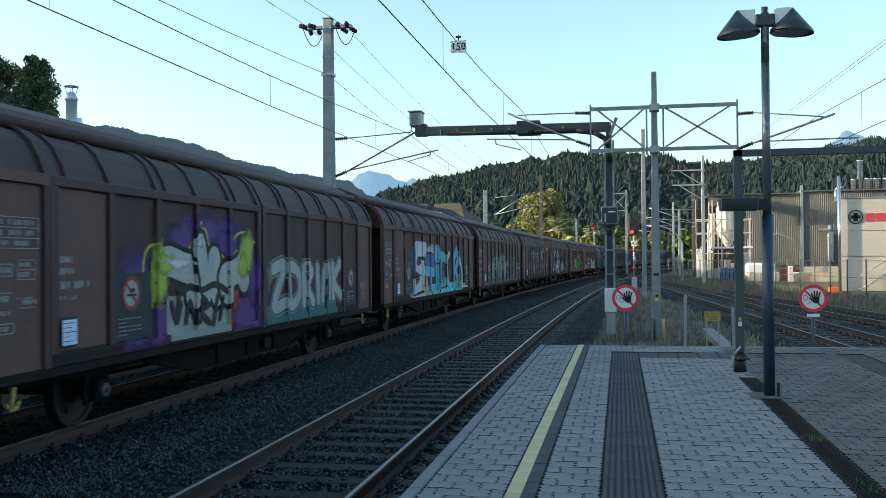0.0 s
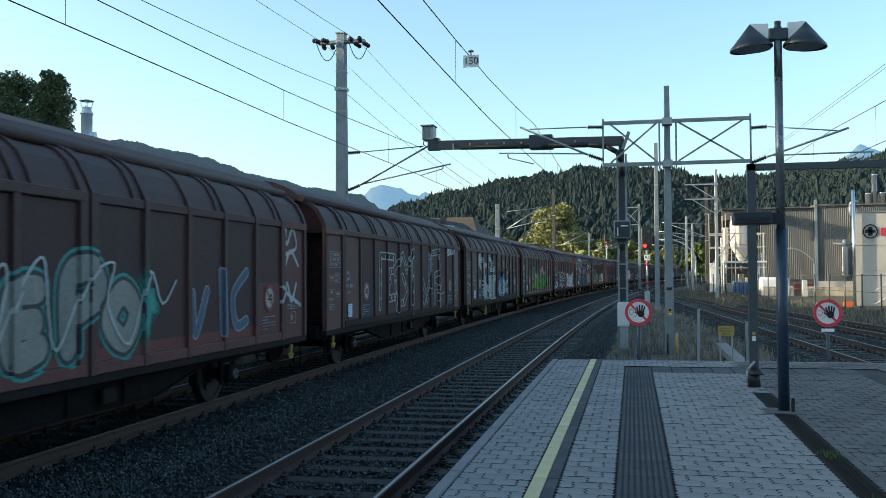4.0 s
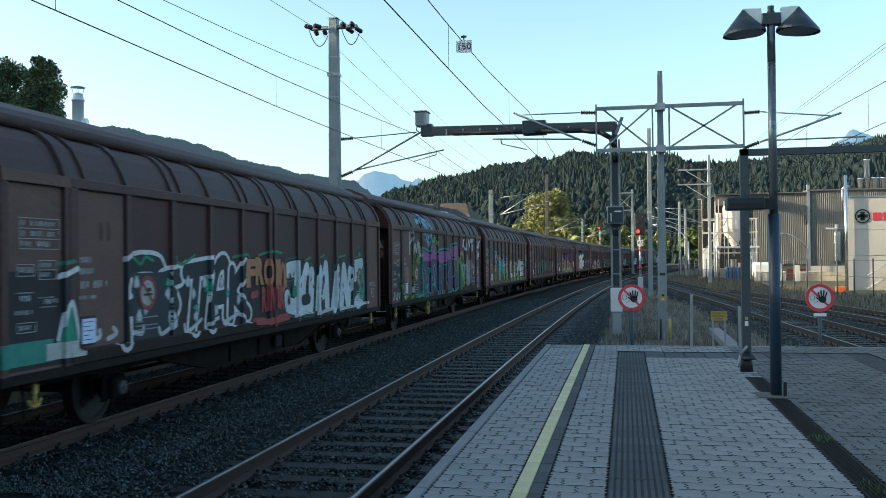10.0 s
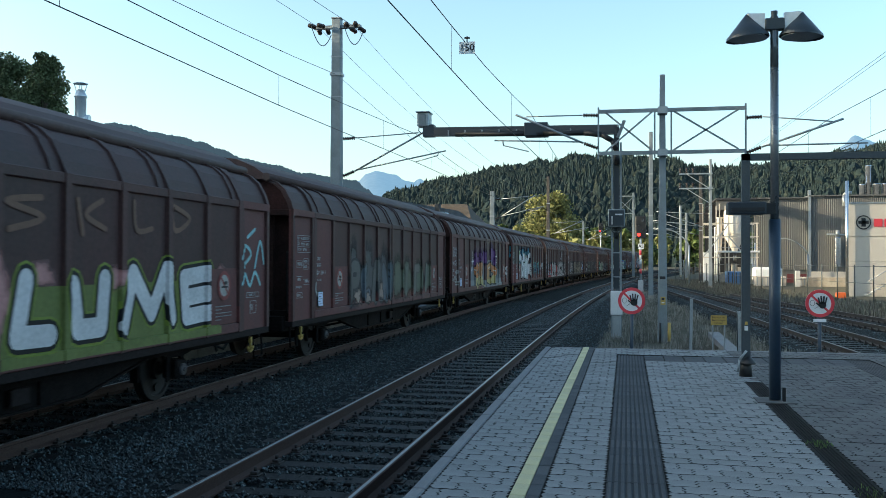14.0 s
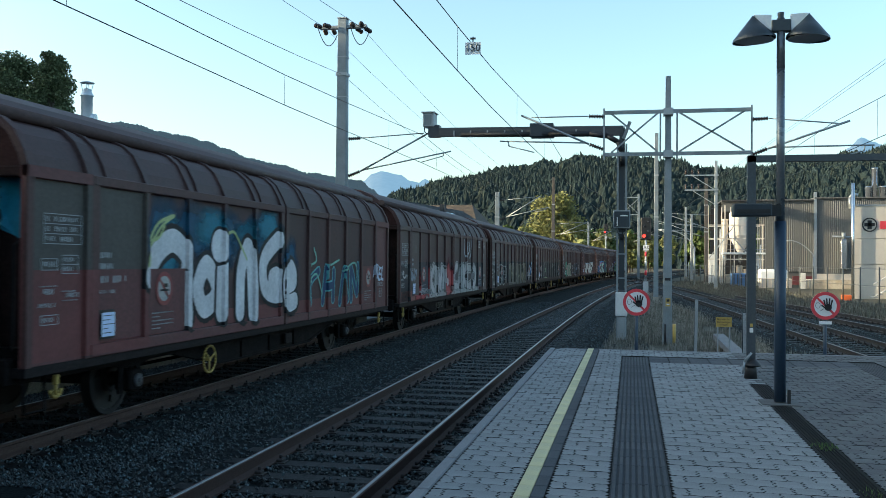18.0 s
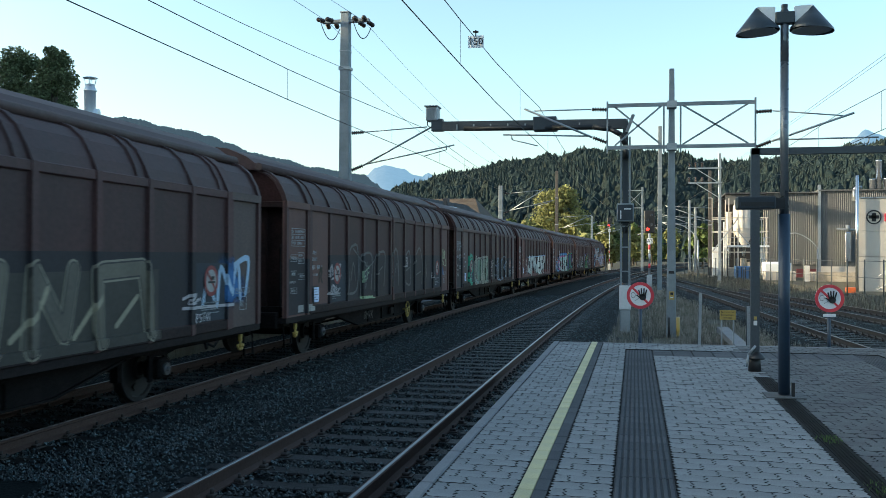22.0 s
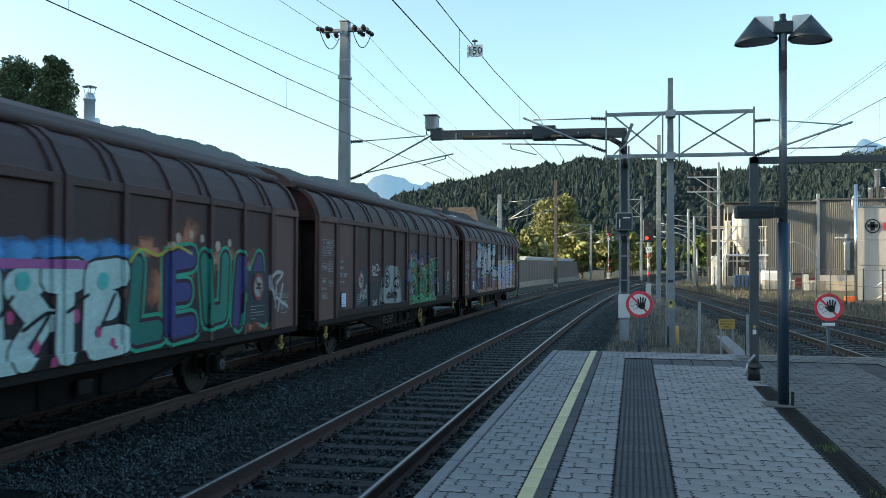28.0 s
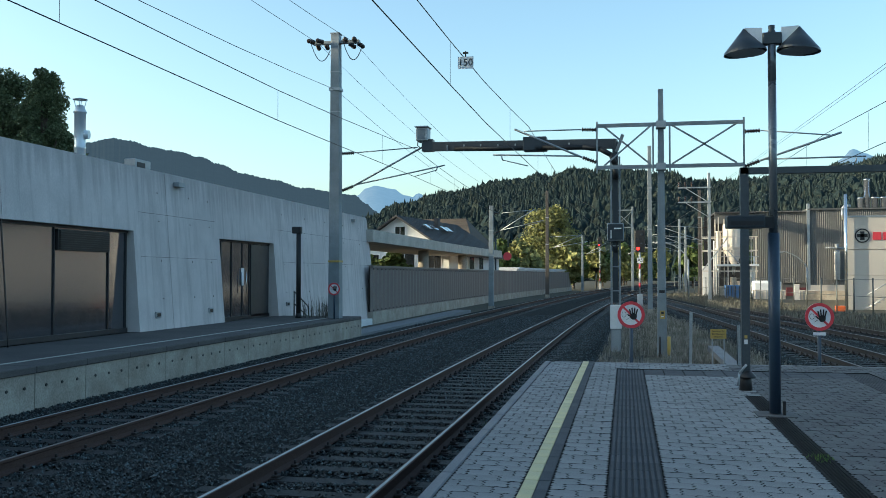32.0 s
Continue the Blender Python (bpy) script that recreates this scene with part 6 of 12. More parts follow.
for x, z in ((7.4, 8.0), (7.7, 8.1)):
    wire("yard_line", sag(-20, z, 85, z - 0.2, lambda y, x=x: x + (28.8 - y) * 0.033, 0.3), 0.007, "dark line strung over the yard", "feeder line")
plate150 = thing("speed_board", "small white board with black figures hanging from a wire", "sign")
PX, PY, PZ = -2.95, 17.3, 5.52
part("board", boxed(PX - 0.15, PY, PZ - 0.115, PX + 0.15, PY + 0.01, PZ + 0.115), M["white"], plate150)
part("figures", move(text_bm("150", 0.19, 0.002, 0.24), Matrix.Translation((PX, PY - 0.004, PZ))), M["black"], plate150)
part("hanger", rods([(PX, PY, PZ + 0.115), (PX, PY, PZ + 0.22)], 0.012), M["black"], plate150)
part("hanger_clip", boxed(PX - 0.05, PY - 0.02, PZ + 0.17, PX + 0.05, PY + 0.02, PZ + 0.2), M["black"], plate150)

# ---- farther masts and signals ----


def line_mast(x, y, top, w, mat, label, arm=0, wire_x=None):
    t = taper_mast("catenary_mast", x, y, -0.95, top, w, w * 0.75, label, mat)
    if arm:
        cantilever(t, x + arm * w / 2, y, 4.4, 5.75, 0, arm, 5.9, 4.88, wire_x)
    q = w * 0.55
    part("foot_plate", boxed(x - q, y - q, -0.95, x + q, y + q, -0.6), M["concrete_dirty"], t)
    for z in (top * 0.45, top * 0.72):
        h = w * 0.53 - (w * 0.25) * (z + 0.95) / (top + 0.95) * 0.5
        part("collar", boxed(x - h, y - h, z, x + h, y + h, z + 0.1), M["galv"], t)
    return t


line_mast(-9.05, 63.5, 6.3, 0.36, M["mast"], "grey steel mast before the noise wall", 1, far_x(63.5) + 0.3)
line_mast(-8.5, 103.5, 10.9, 0.40, M["mast_brown"], "rust-brown steel mast before the noise wall", 1, far_x(103.5))
line_mast(-6.0, 133.5, 7.2, 0.34, M["mast"], "pale grey mast behind the curve", 1, far_x(133.5))
line_mast(1.50, 59.5, 9.6, 0.30, M["mast"], "grey steel mast between the tracks")
line_mast(7.3, 85.5, 10.6, 0.30, M["galv"], "pale grey mast with cross arms and insulators", -1, 3.0)
line_mast(8.1, 107.0, 11.0, 0.42, M["mast_brown"], "rust-brown lattice mast in the yard", -1, 4.0)
line_mast(7.7, 126.0, 7.9, 0.36, M["galv"], "pale grey mast in the yard", -1, 3.5)
line_mast(8.4, 152.0, 10.4, 0.4, M["galv"], "pale grey mast far along the curve")
line_mast(1.0, 138.0, 11.5, 0.4, M["mast"], "grey mast with a lattice frame far along the track", -1, near_x(138.0))
far_frame = thing("lattice_frame", "grey lattice frame on a mast far along the track", "frame")
for z in (8.5, 11.0):
    bm = bmesh.new()
    beam(bm, (-1.6, 137.8, z), (1.2, 137.8, z), 0.1, 0.14)
    part("chord", bm, M["mast"], far_frame)
for a, b in ((-1.5, 1.1), (1.1, -1.5)):
    bm = bmesh.new()
    beam(bm, (a, 137.8, 8.5), (b, 137.8, 11.0), 0.08, 0.08)
    part("diagonal", bm, M["mast"], far_frame)
cross = thing("cross_arms", "two cross arms with dark insulators on the yard mast", "mast arm")
for z, n in ((9.3, 3), (8.0, 3)):
    bm = bmesh.new()
    beam(bm, (4.6, 85.3, z), (7.5, 85.3, z), 0.08, 0.12)
    part("arm", bm, M["galv"], cross)
    bm = bmesh.new()
    beam(bm, (5.2, 85.3, z), (7.2, 85.3, z - 1.3), 0.06, 0.06)
    part("strut", bm, M["galv"], cross)
    for k in range(n):
        insulator(cross, (4.7 + k * 0.55, 85.3, z + 0.06), (4.7 + k * 0.55, 85.3, z + 0.55), 0.14, 3)


def signal(x, y, z_head, label):
    t = thing("railway_signal", label, "signal", "railway signals")
    bm = bmesh.new()
    rod(bm, (x, y, -0.95), (x, y, z_head), 0.08, seg=10)
    part("post", bm, M["galv"], t)
    for k in range(3):
        bm = bmesh.new()
        rod(bm, (x, y, 0.6 + k * 0.7), (x, y, 0.95 + k * 0.7), 0.085, seg=10)
        part("stripe", bm, M["red"] if k % 2 == 0 else M["white"], t)
    head = part("head", boxed(x - 0.38, y - 0.12, z_head - 1.2, x + 0.38, y + 0.12, z_head + 0.5, bevel=0.05), M["black"], t, "black signal head")
    bm = bmesh.new()
    disc(bm, (x - 0.13, y - 0.14, z_head - 0.92), 0.12, 0.05, "y", 16)
    part("red_light", bm, M["sig_red"], head, "lit red signal lens")
    for dx, dz in ((0.15, -0.55), (-0.15, -0.2), (0.15, 0.15)):
        bm = bmesh.new()
        disc(bm, (x + dx, y - 0.13, z_head + dz), 0.1, 0.03, "y", 14)
        part("lens", bm, M["glass_dark"], head)
    sign = part("letter_plate", boxed(x - 0.2, y - 0.11, z_head - 2.0, x + 0.24, y - 0.09, z_head - 1.6), M["white"], t)
    part("letters", move(text_bm("AS", 0.36, 0.002), Matrix.Translation((x + 0.02, y - 0.115, z_head - 1.8))), M["black"], sign)
    part("cabinet", boxed(x - 0.2, y - 0.2, -0.95, x + 0.2, y + 0.2, 0.1, bevel=0.03), M["concrete"], t)
    return t


signal(1.06, 72.0, 4.45, "black railway signal with a lit red lamp between the tracks")
signal(-4.4, 166.0, 7.8, "distant black railway signal with a lit red lamp")
for x, y in ((-4.6, 150.0), (9.3, 160.0)):
    t = thing("triangle_board", "white inverted triangle board on a post", "sign", "triangle boards")
    bm = bmesh.new()
    rod(bm, (x, y, -0.95), (x, y, 2.6), 0.06, seg=8)
    part("post", bm, M["galv"], t)
    bm = bmesh.new()
    vs = [bm.verts.new(p) for p in ((x - 0.6, y - 0.08, 2.7), (x + 0.6, y - 0.08, 2.7), (x, y - 0.08, 1.7))]
    bm.faces.new(vs)
    bmesh.ops.solidify(bm, geom=bm.faces[:], thickness=0.02)
    part("board", bm, M["white"], t)
rb = thing("round_red_sign", "round red sign with pale writing on a dark post", "sign")
bm = bmesh.new()
disc(bm, (-11.5, 92.0, 3.4), 0.42, 0.05, "y", 24)
part("disc", bm, M["red"], rb)
for z in (3.52, 3.38):
    part("writing_bar", boxed(-13.45, 91.95, z - 0.05, -12.95, 91.97, z + 0.05), M["white"], rb)
bm = bmesh.new()
rod(bm, (-12.7, 92.1, -0.95), (-12.7, 92.1, 5.2), 0.09, seg=8)
part("post", bm, M["dark_steel"], rb)

# ---- hills ----


def polar(az, d, z=0.0):
    a = radians(az)
    return Vector((d * math.sin(a), d * math.cos(a), z))


def lerp_list(pts, a):
    if a <= pts[0][0]:
        return pts[0][1]
    for (a0, e0), (a1, e1) in zip(pts, pts[1:]):
        if a <= a1:
            u = (a - a0) / (a1 - a0)
            u = u * u * (3 - 2 * u)
            return e0 + (e1 - e0) * u
    return pts[-1][1]


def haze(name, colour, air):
    """Distance: dark slopes, the haze of kilometres of lit air painted on as glow."""
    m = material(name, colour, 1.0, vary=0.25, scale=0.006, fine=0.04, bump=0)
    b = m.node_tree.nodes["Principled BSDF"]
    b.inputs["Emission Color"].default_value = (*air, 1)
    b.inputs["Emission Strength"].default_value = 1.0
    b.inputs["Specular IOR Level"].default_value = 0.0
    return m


def ridge(name, skyline, d0, d1, az0, az1, mat, label, rough, steps=140, jag=0.0):
    """A mountain side that rises from d0 to its crest at d1."""
    vs, fs = [], []
    rows = 12
    rng = random.Random(steps)
    for i in range(steps + 1):
        az = az0 + (az1 - az0) * i / steps
        top = math.tan(radians(lerp_list(skyline, az))) * d1 + 1.5 + rng.uniform(-jag, jag)
        for j in range(rows + 1):
            u = j / rows
            d = d0 + (d1 - d0) * u
            h = top * (u ** 0.85) - 2.0 * (1 - u)
            h += noise.fractal((az * 0.7, u * 3, d1 * 0.01), 1.0, 2.0, 5) * rough * (0.25 + u * 0.75)
            p = polar(az, d, h)
            vs.append(tuple(p))
        p = polar(az, d1 * 1.25, top * 0.3)
        vs.append(tuple(p))
    w = rows + 2
    for i in range(steps):
        for j in range(w - 1):
            fs.append((i * w + j, (i + 1) * w + j, (i + 1) * w + j + 1, i * w + j + 1))
    ob = poly_mesh(name, vs, fs, mat, label, "mountain", "structure")
    ob.data.shade_smooth()
    return vs, w


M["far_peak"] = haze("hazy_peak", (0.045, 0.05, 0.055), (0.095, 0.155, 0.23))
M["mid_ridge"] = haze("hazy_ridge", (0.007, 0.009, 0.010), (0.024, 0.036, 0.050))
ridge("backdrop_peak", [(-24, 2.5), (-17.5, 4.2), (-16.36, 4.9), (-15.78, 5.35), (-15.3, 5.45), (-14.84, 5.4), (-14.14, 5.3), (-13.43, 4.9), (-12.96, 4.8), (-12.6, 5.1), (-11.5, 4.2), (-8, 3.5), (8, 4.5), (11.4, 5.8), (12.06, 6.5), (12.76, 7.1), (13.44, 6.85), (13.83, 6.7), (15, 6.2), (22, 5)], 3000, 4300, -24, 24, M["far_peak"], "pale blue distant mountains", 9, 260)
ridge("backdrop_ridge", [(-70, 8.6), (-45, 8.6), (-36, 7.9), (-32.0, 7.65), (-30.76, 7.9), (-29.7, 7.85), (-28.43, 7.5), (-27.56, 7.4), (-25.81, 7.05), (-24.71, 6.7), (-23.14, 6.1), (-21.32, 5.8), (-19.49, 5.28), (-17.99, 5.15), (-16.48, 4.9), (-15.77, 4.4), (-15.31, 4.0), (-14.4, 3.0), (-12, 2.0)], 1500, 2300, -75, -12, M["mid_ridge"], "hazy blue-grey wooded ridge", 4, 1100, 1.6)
FOREST = [(-19, 2.15), (-16.5, 2.75), (-15.4, 3.2), (-14.0, 3.85), (-11.08, 4.7), (-8.78, 5.15), (-7.04, 5.5), (-4.97, 5.8), (-2.23, 6.05), (-0.2, 6.1), (2.46, 5.7), (4.41, 5.25), (6.33, 5.15), (7.6, 5.3), (9.45, 5.55), (10.97, 5.75), (12.45, 6.0), (14.4, 6.15), (20, 6.75), (32, 6.75), (60, 6.55)]
ridge("forest_hill", FOREST, 420, 1250, -20, 60, M["hill_floor"], "dark wooded hillside behind the station", 5, 160)
# closing hills behind and beside the camera
ridge("hill_behind", [(60, 7), (120, 6), (180, 5), (240, 7), (285, 8.5)], 700, 1800, 60, 285, M["hill_floor"], "wooded hills round the valley", 12, 90)

# unseen bank beside the station, added to keep the low sun off the platforms
ridge("wooded_bank", [(-165, 6), (-150, 13), (-120, 17), (-62, 17), (-54, 13), (-49, 5), (-46, 0.5)], 48, 75, -165, -46, M["hill_floor"], "unseen bank added to block the low sun", 2.5, 90)


def forest_needles():
    """Needles and leaves of the wood: blue-green and olive trees mixed."""
    m = material("forest_foliage", (0.038, 0.050, 0.053), 0.95, vary=0.3, scale=0.03, fine=0.9, bump=0, spec=0.03)
    nt = m.node_tree
    bsdf = nt.nodes["Principled BSDF"]
    src = bsdf.inputs["Base Color"].links[0].from_socket
    geo = nt.nodes.new("ShaderNodeNewGeometry")
    hue = nt.nodes.new("ShaderNodeValToRGB")
    hue.color_ramp.elements[0].color = (0.66, 0.78, 0.84, 1)
    hue.color_ramp.elements[1].color = (1.10, 1.04, 0.88, 1)
    hue.color_ramp.elements.new(0.62).color = (0.80, 0.92, 0.90, 1)
    mx = nt.nodes.new("ShaderNodeMixRGB")
    mx.blend_type = "MULTIPLY"
    mx.inputs["Fac"].default_value = 1.0
    nt.links.new(geo.outputs["Random Per Island"], hue.inputs["Fac"])
    nt.links.new(src, mx.inputs["Color1"])
    nt.links.new(hue.outputs["Color"], mx.inputs["Color2"])
    nt.links.new(mx.outputs["Color"], bsdf.inputs["Base Color"])
    return m


SPRUCE = ((1.0, 0.06), (0.62, 0.36), (0.72, 0.40), (0.30, 0.74))
BROADLEAF = ((0.45, 0.05), (0.95, 0.34), (0.85, 0.66), (0.45, 0.88))


def forest():
    """The wood on the hillside: spruces and rounder broad-leaved crowns."""
    rng = random.Random(11)
    vs, fs = [], []
    for _ in range(34000):
        az = rng.uniform(-19.5, 34)
        u = rng.random() ** 0.75
        if rng.random() < 0.12:
            u = rng.uniform(0.94, 1.0)
        d = 420 + 830 * u
        top = math.tan(radians(lerp_list(FOREST, az))) * 1250 + 1.5
        h = top * (u ** 0.85) - 2.0 * (1 - u) + noise.fractal((az * 0.7, u * 3, 12.5), 1.0, 2.0, 5) * 5 * (0.25 + u * 0.75)
        c = polar(az, d, h - 1)
        stand = noise.noise((c.x * 0.012, c.y * 0.006, 4.0))
        broad = rng.random() < 0.42 + stand * 0.9
        size = rng.uniform(6.5, 12) * (1.0 + 0.5 * rng.random() ** 6) * (0.8 if broad else 1.0)
        r = size * (rng.uniform(0.30, 0.44) if broad else rng.uniform(0.16, 0.25))
        base = len(vs)
        for rr, zz in (BROADLEAF if broad else SPRUCE):
            a0 = rng.uniform(0, 1.2)
            for k in range(5):
                a = a0 + k * math.tau / 5
                q = r * rr * rng.uniform(0.8, 1.2)
                vs.append((c.x + q * math.cos(a), c.y + q * math.sin(a), c.z + size * (zz + rng.uniform(-0.03, 0.03))))
        vs.append((c.x + rng.uniform(-0.1, 0.1) * r, c.y, c.z + size))
        for g in range(3):
            b0, b1 = base + g * 5, base + g * 5 + 5
            fs.extend((b0 + k, b0 + (k + 1) % 5, b1 + (k + 1) % 5, b1 + k) for k in range(5))
        fs.extend((base + 15 + k, base + 15 + (k + 1) % 5, base + 20) for k in range(5))
    poly_mesh("forest", vs, fs, forest_needles(), "dense dark mixed forest of spruces and broad-leaved trees", "forest", "stuff")


forest()


# ---- trees ----
def tree(x, y, ground, height, radius, trunk_h, leaf, label, seed, count=2600, leaf_size=0.22, lobes=16, group=""):
    """Trunk, limbs and a crown of many small leaf clumps in uneven lobes."""
    rng = random.Random(seed)
    t = thing("tree", label, "tree", group, at=pose(x, y, ground))
    bm = bmesh.new()
    rod(bm, (0, 0, 0), (0.05, 0.02, trunk_h), height * 0.03, height * 0.022, seg=9)
    rod(bm, (0.05, 0.02, trunk_h), (0, 0, height * 0.8), height * 0.022, height * 0.006, seg=8)
    trunk = part("trunk", bm, M["bark"], t)
    centres = []
    for k in range(lobes):
        a = rng.uniform(0, math.tau)
        u = rng.uniform(0.05, 1.0)
        z = trunk_h + (height - trunk_h) * (0.12 + 0.78 * u)
        swell = math.sin(math.pi * (0.12 + 0.80 * u)) ** 0.7
        q = radius * swell * rng.uniform(0.25, 0.72)
        centres.append((Vector((q * math.cos(a), q * math.sin(a), z)), radius * rng.uniform(0.30, 0.46) * (0.6 + 0.4 * swell)))
    centres.append((Vector((0, 0, height * 0.88)), radius * 0.34))
    for c, _ in centres[:9]:
        bm = bmesh.new()
        rod(bm, (0.02, 0, max(trunk_h * 0.8, c.z * 0.6)), c * 0.96, height * 0.011, height * 0.003, seg=6)
        part("limb", bm, M["bark"], t)
    vs, fs = [], []
    for _ in range(count):
        c, r = centres[rng.randrange(len(centres))]
        d = Vector((rng.gauss(0, 1), rng.gauss(0, 1), rng.gauss(0, 1))).normalized() * r * rng.random() ** 0.35
        d.z *= 0.8
        p = c + d
        s = leaf_size * rng.uniform(0.6, 1.5)
        n = Vector((rng.gauss(0, 1), rng.gauss(0, 1), rng.gauss(0.6, 1))).normalized()
        q = n.to_track_quat("Z", "Y")
        base = len(vs)
        for k, (ux, uy) in enumerate(((-1, -0.6), (0.2, -1), (1, 0.1), (0.3, 0.9), (-0.8, 0.7))):
            vs.append(tuple(p + q @ Vector((ux * s, uy * s, (k % 2) * s * 0.3))))
        fs.append((base, base + 1, base + 2))
        fs.append((base, base + 2, base + 3))
        fs.append((base, base + 3, base + 4))
    crown = poly_mesh("crown", vs, fs, leaf)
    crown.parent = t
    return t


tree(-12.2, 152, -1, 13.6, 6.3, 1.6, M["leaf_sun"], "rounded maple with sunlit yellow-green leaves", 3, 15000, 0.145, 46)
tree(-14.5, 128, -1, 7.5, 3.4, 1.0, M["leaf_sun"], "bushy tree with yellow-green leaves behind the wall", 4, 2200, 0.24, 16)
tree(-28.0, 41, -1, 13.6, 1.6, 2.0, M["leaf_dark"], "tall dark tree behind the station roof", 5, 34000, 0.042, 80)
tree(-30.7, 42, -1, 13.8, 2.3, 2.0, M["leaf_dark"], "broad dark tree behind the station roof", 6, 40000, 0.044, 80)
tree(-29.3, 43.5, -1, 11.4, 2.3, 2.0, M["leaf_dark"], "lower dark tree behind the station roof", 15, 28000, 0.046, 60)
tree(-38, 44, -1, 13, 4.5, 2.0, M["leaf_dark"], "broad dark tree behind the station roof", 16, 4200, 0.2, 30)
tree(-19.5, 66, -1, 5.2, 2.6, 0.6, M["leaf"], "green garden bush before the white house", 7, 1800, 0.16, 14)
tree(-17.6, 70, -1, 4.4, 2.0, 0.5, M["leaf"], "green garden bush before the white house", 8, 1300, 0.16, 12)
tree(-14.8, 112, -1, 7.2, 2.2, 1.0, M["leaf"], "green tree beside the white house", 9, 2000, 0.22, 16)
# taller trees, hardly seen, added to put the white house in shade
for x, y, h in ((-56, 74, 18.5), (-53.5, 79, 17.5), (-58.5, 84, 18.5)):
    tree(x, y, -1, h, 4.6, 3.0, M["leaf_dark"], "tall dark tree behind the station roof", int(h * 10 + y), 3800, 0.3, 30, "trees behind the station")
hedge_seed = 20
for k in range(13):
    y = 148 + k * 13
    x = far_x(y) - 7.5 - (k % 3) * 1.2
    tree(x, y, -1.2, 7.2 + (k * 37 % 5) * 0.7 + k * 0.2, 3.6, 0.8, M["leaf"] if k % 3 else M["leaf_sun"], "leafy tree in the row along the curve", hedge_seed + k, 1700, 0.32, 16, "trees along the curve")
for k in range(9):
    y = 190 + k * 14
    tree(13 + k * 3.4, y, -1.2, 9 + (k * 53 % 4), 3.8, 1.0, M["leaf_dark"] if k % 2 else M["leaf"], "green tree behind the yard", 60 + k, 1500, 0.36, 16, "trees behind the yard")


# ---- grass and weeds ----
def blades(name, spots, mat, label, rng, h0, h1, width=0.006):
    vs, fs = [], []
    for x, y, z in spots:
        for _ in range(rng.randrange(3, 7)):
            a = rng.uniform(0, math.tau)
            h = rng.uniform(h0, h1)
            lean = rng.uniform(0.05, 0.45) * h
            dx, dy = math.cos(a), math.sin(a)
            px, py = x + rng.uniform(-0.05, 0.05), y + rng.uniform(-0.05, 0.05)
            w = width * rng.uniform(0.7, 1.6)
            base = len(vs)
            vs += [(px - dy * w, py + dx * w, z), (px + dy * w, py - dx * w, z), (px + dx * lean * 0.4 + dy * w * 0.7, py + dy * lean * 0.4 - dx * w * 0.7, z + h * 0.6), (px + dx * lean * 0.4 - dy * w * 0.7, py + dy * lean * 0.4 + dx * w * 0.7, z + h * 0.6), (px + dx * lean, py + dy * lean, z + h)]
            fs += [(base, base + 1, base + 2, base + 3), (base + 3, base + 2, base + 4)]
    return poly_mesh(name, vs, fs, mat, label, "grass", "stuff")


M["stalk"] = material("dry_stalk", (0.34, 0.32, 0.28), 0.9, vary=0.2, island=0.4, spec=0.1)
rng = random.Random(21)
spots = []
for _ in range(34000):
    y = 16.5 + 60 * rng.random() ** 2.0
    left = near_x(y) + 2.3
    right = yard_x(y) - 1.75
    if right - left < 0.3:
        continue
    x = rng.uniform(left, right)
    if noise.noise((x * 0.9, y * 0.5, 3)) < -0.22:
        continue
    spots.append((x, y, -0.9))
blades("dry_grass", spots, M["grass"], "dry yellow-brown grass between the tracks", rng, 0.03, 0.15, 0.004)
blades("dry_stalks", spots[::7], M["stalk"], "pale dry stalks standing in the grass", rng, 0.15, 0.38, 0.0026)
spots = []
for _ in range(6500):
    y = rng.uniform(18, 120)
    x = siding_x(min(y, 62)) + 1.9 + rng.random() ** 1.5 * 6 if y < 62 else yard_x(y) + 2.2 + rng.random() * 7
    spots.append((x, y, -0.92))
blades("verge_grass", spots, M["grass"], "rough grass along the yard fence", rng, 0.12, 0.45, 0.012)
spots = [(EDGE - rng.uniform(0.03, 0.22), rng.choice((9.2, 10.6, 10.9, 11.2, 11.4, 12.9, 13.1)) + rng.gauss(0, 0.14), -0.62) for _ in range(120)]
blades("edge_weeds", spots, M["weed"], "green weeds growing below the platform edge", rng, 0.12, 0.4, 0.013)
spots = [(rng.gauss(1.55, 0.04), rng.choice((6.4, 8.1)) + rng.gauss(0, 0.1), -0.02) for _ in range(40)]
blades("drain_weeds", spots, M["weed"], "small weeds growing out of the drain", rng, 0.02, 0.05, 0.004)
spots = [(rng.uniform(-11.3, -10.4), rng.uniform(31.2, 33.0), 0.0) for _ in range(40)]
blades("platform_weeds", spots, M["grass"], "dry stalks at the end of the far platform", rng, 0.3, 0.9, 0.006)

# ---- canopy and houses behind the noise wall ----
M["canopy_concrete"] = material("rain_stained_concrete", (0.56, 0.52, 0.47), 0.85, vary=0.2, scale=0.9, fine=25, bump=0.1, other=(0.38, 0.35, 0.31), spec=0.25)
canopy = thing("station_canopy", "curved concrete canopy on round columns", "canopy")
bm = bmesh.new()
st = []
for k in range(11):
    y = 45.4 + k * 4.2
    st.append(((-12.5 + max(0, y - 60) ** 2 / 700, y, 0), (1, 0, 0)))
sweep(bm, [(-4.6, 3.2), (0, 3.2), (0, 3.82), (-4.6, 3.82)], st)
part("slab", bm, M["canopy_concrete"], canopy)
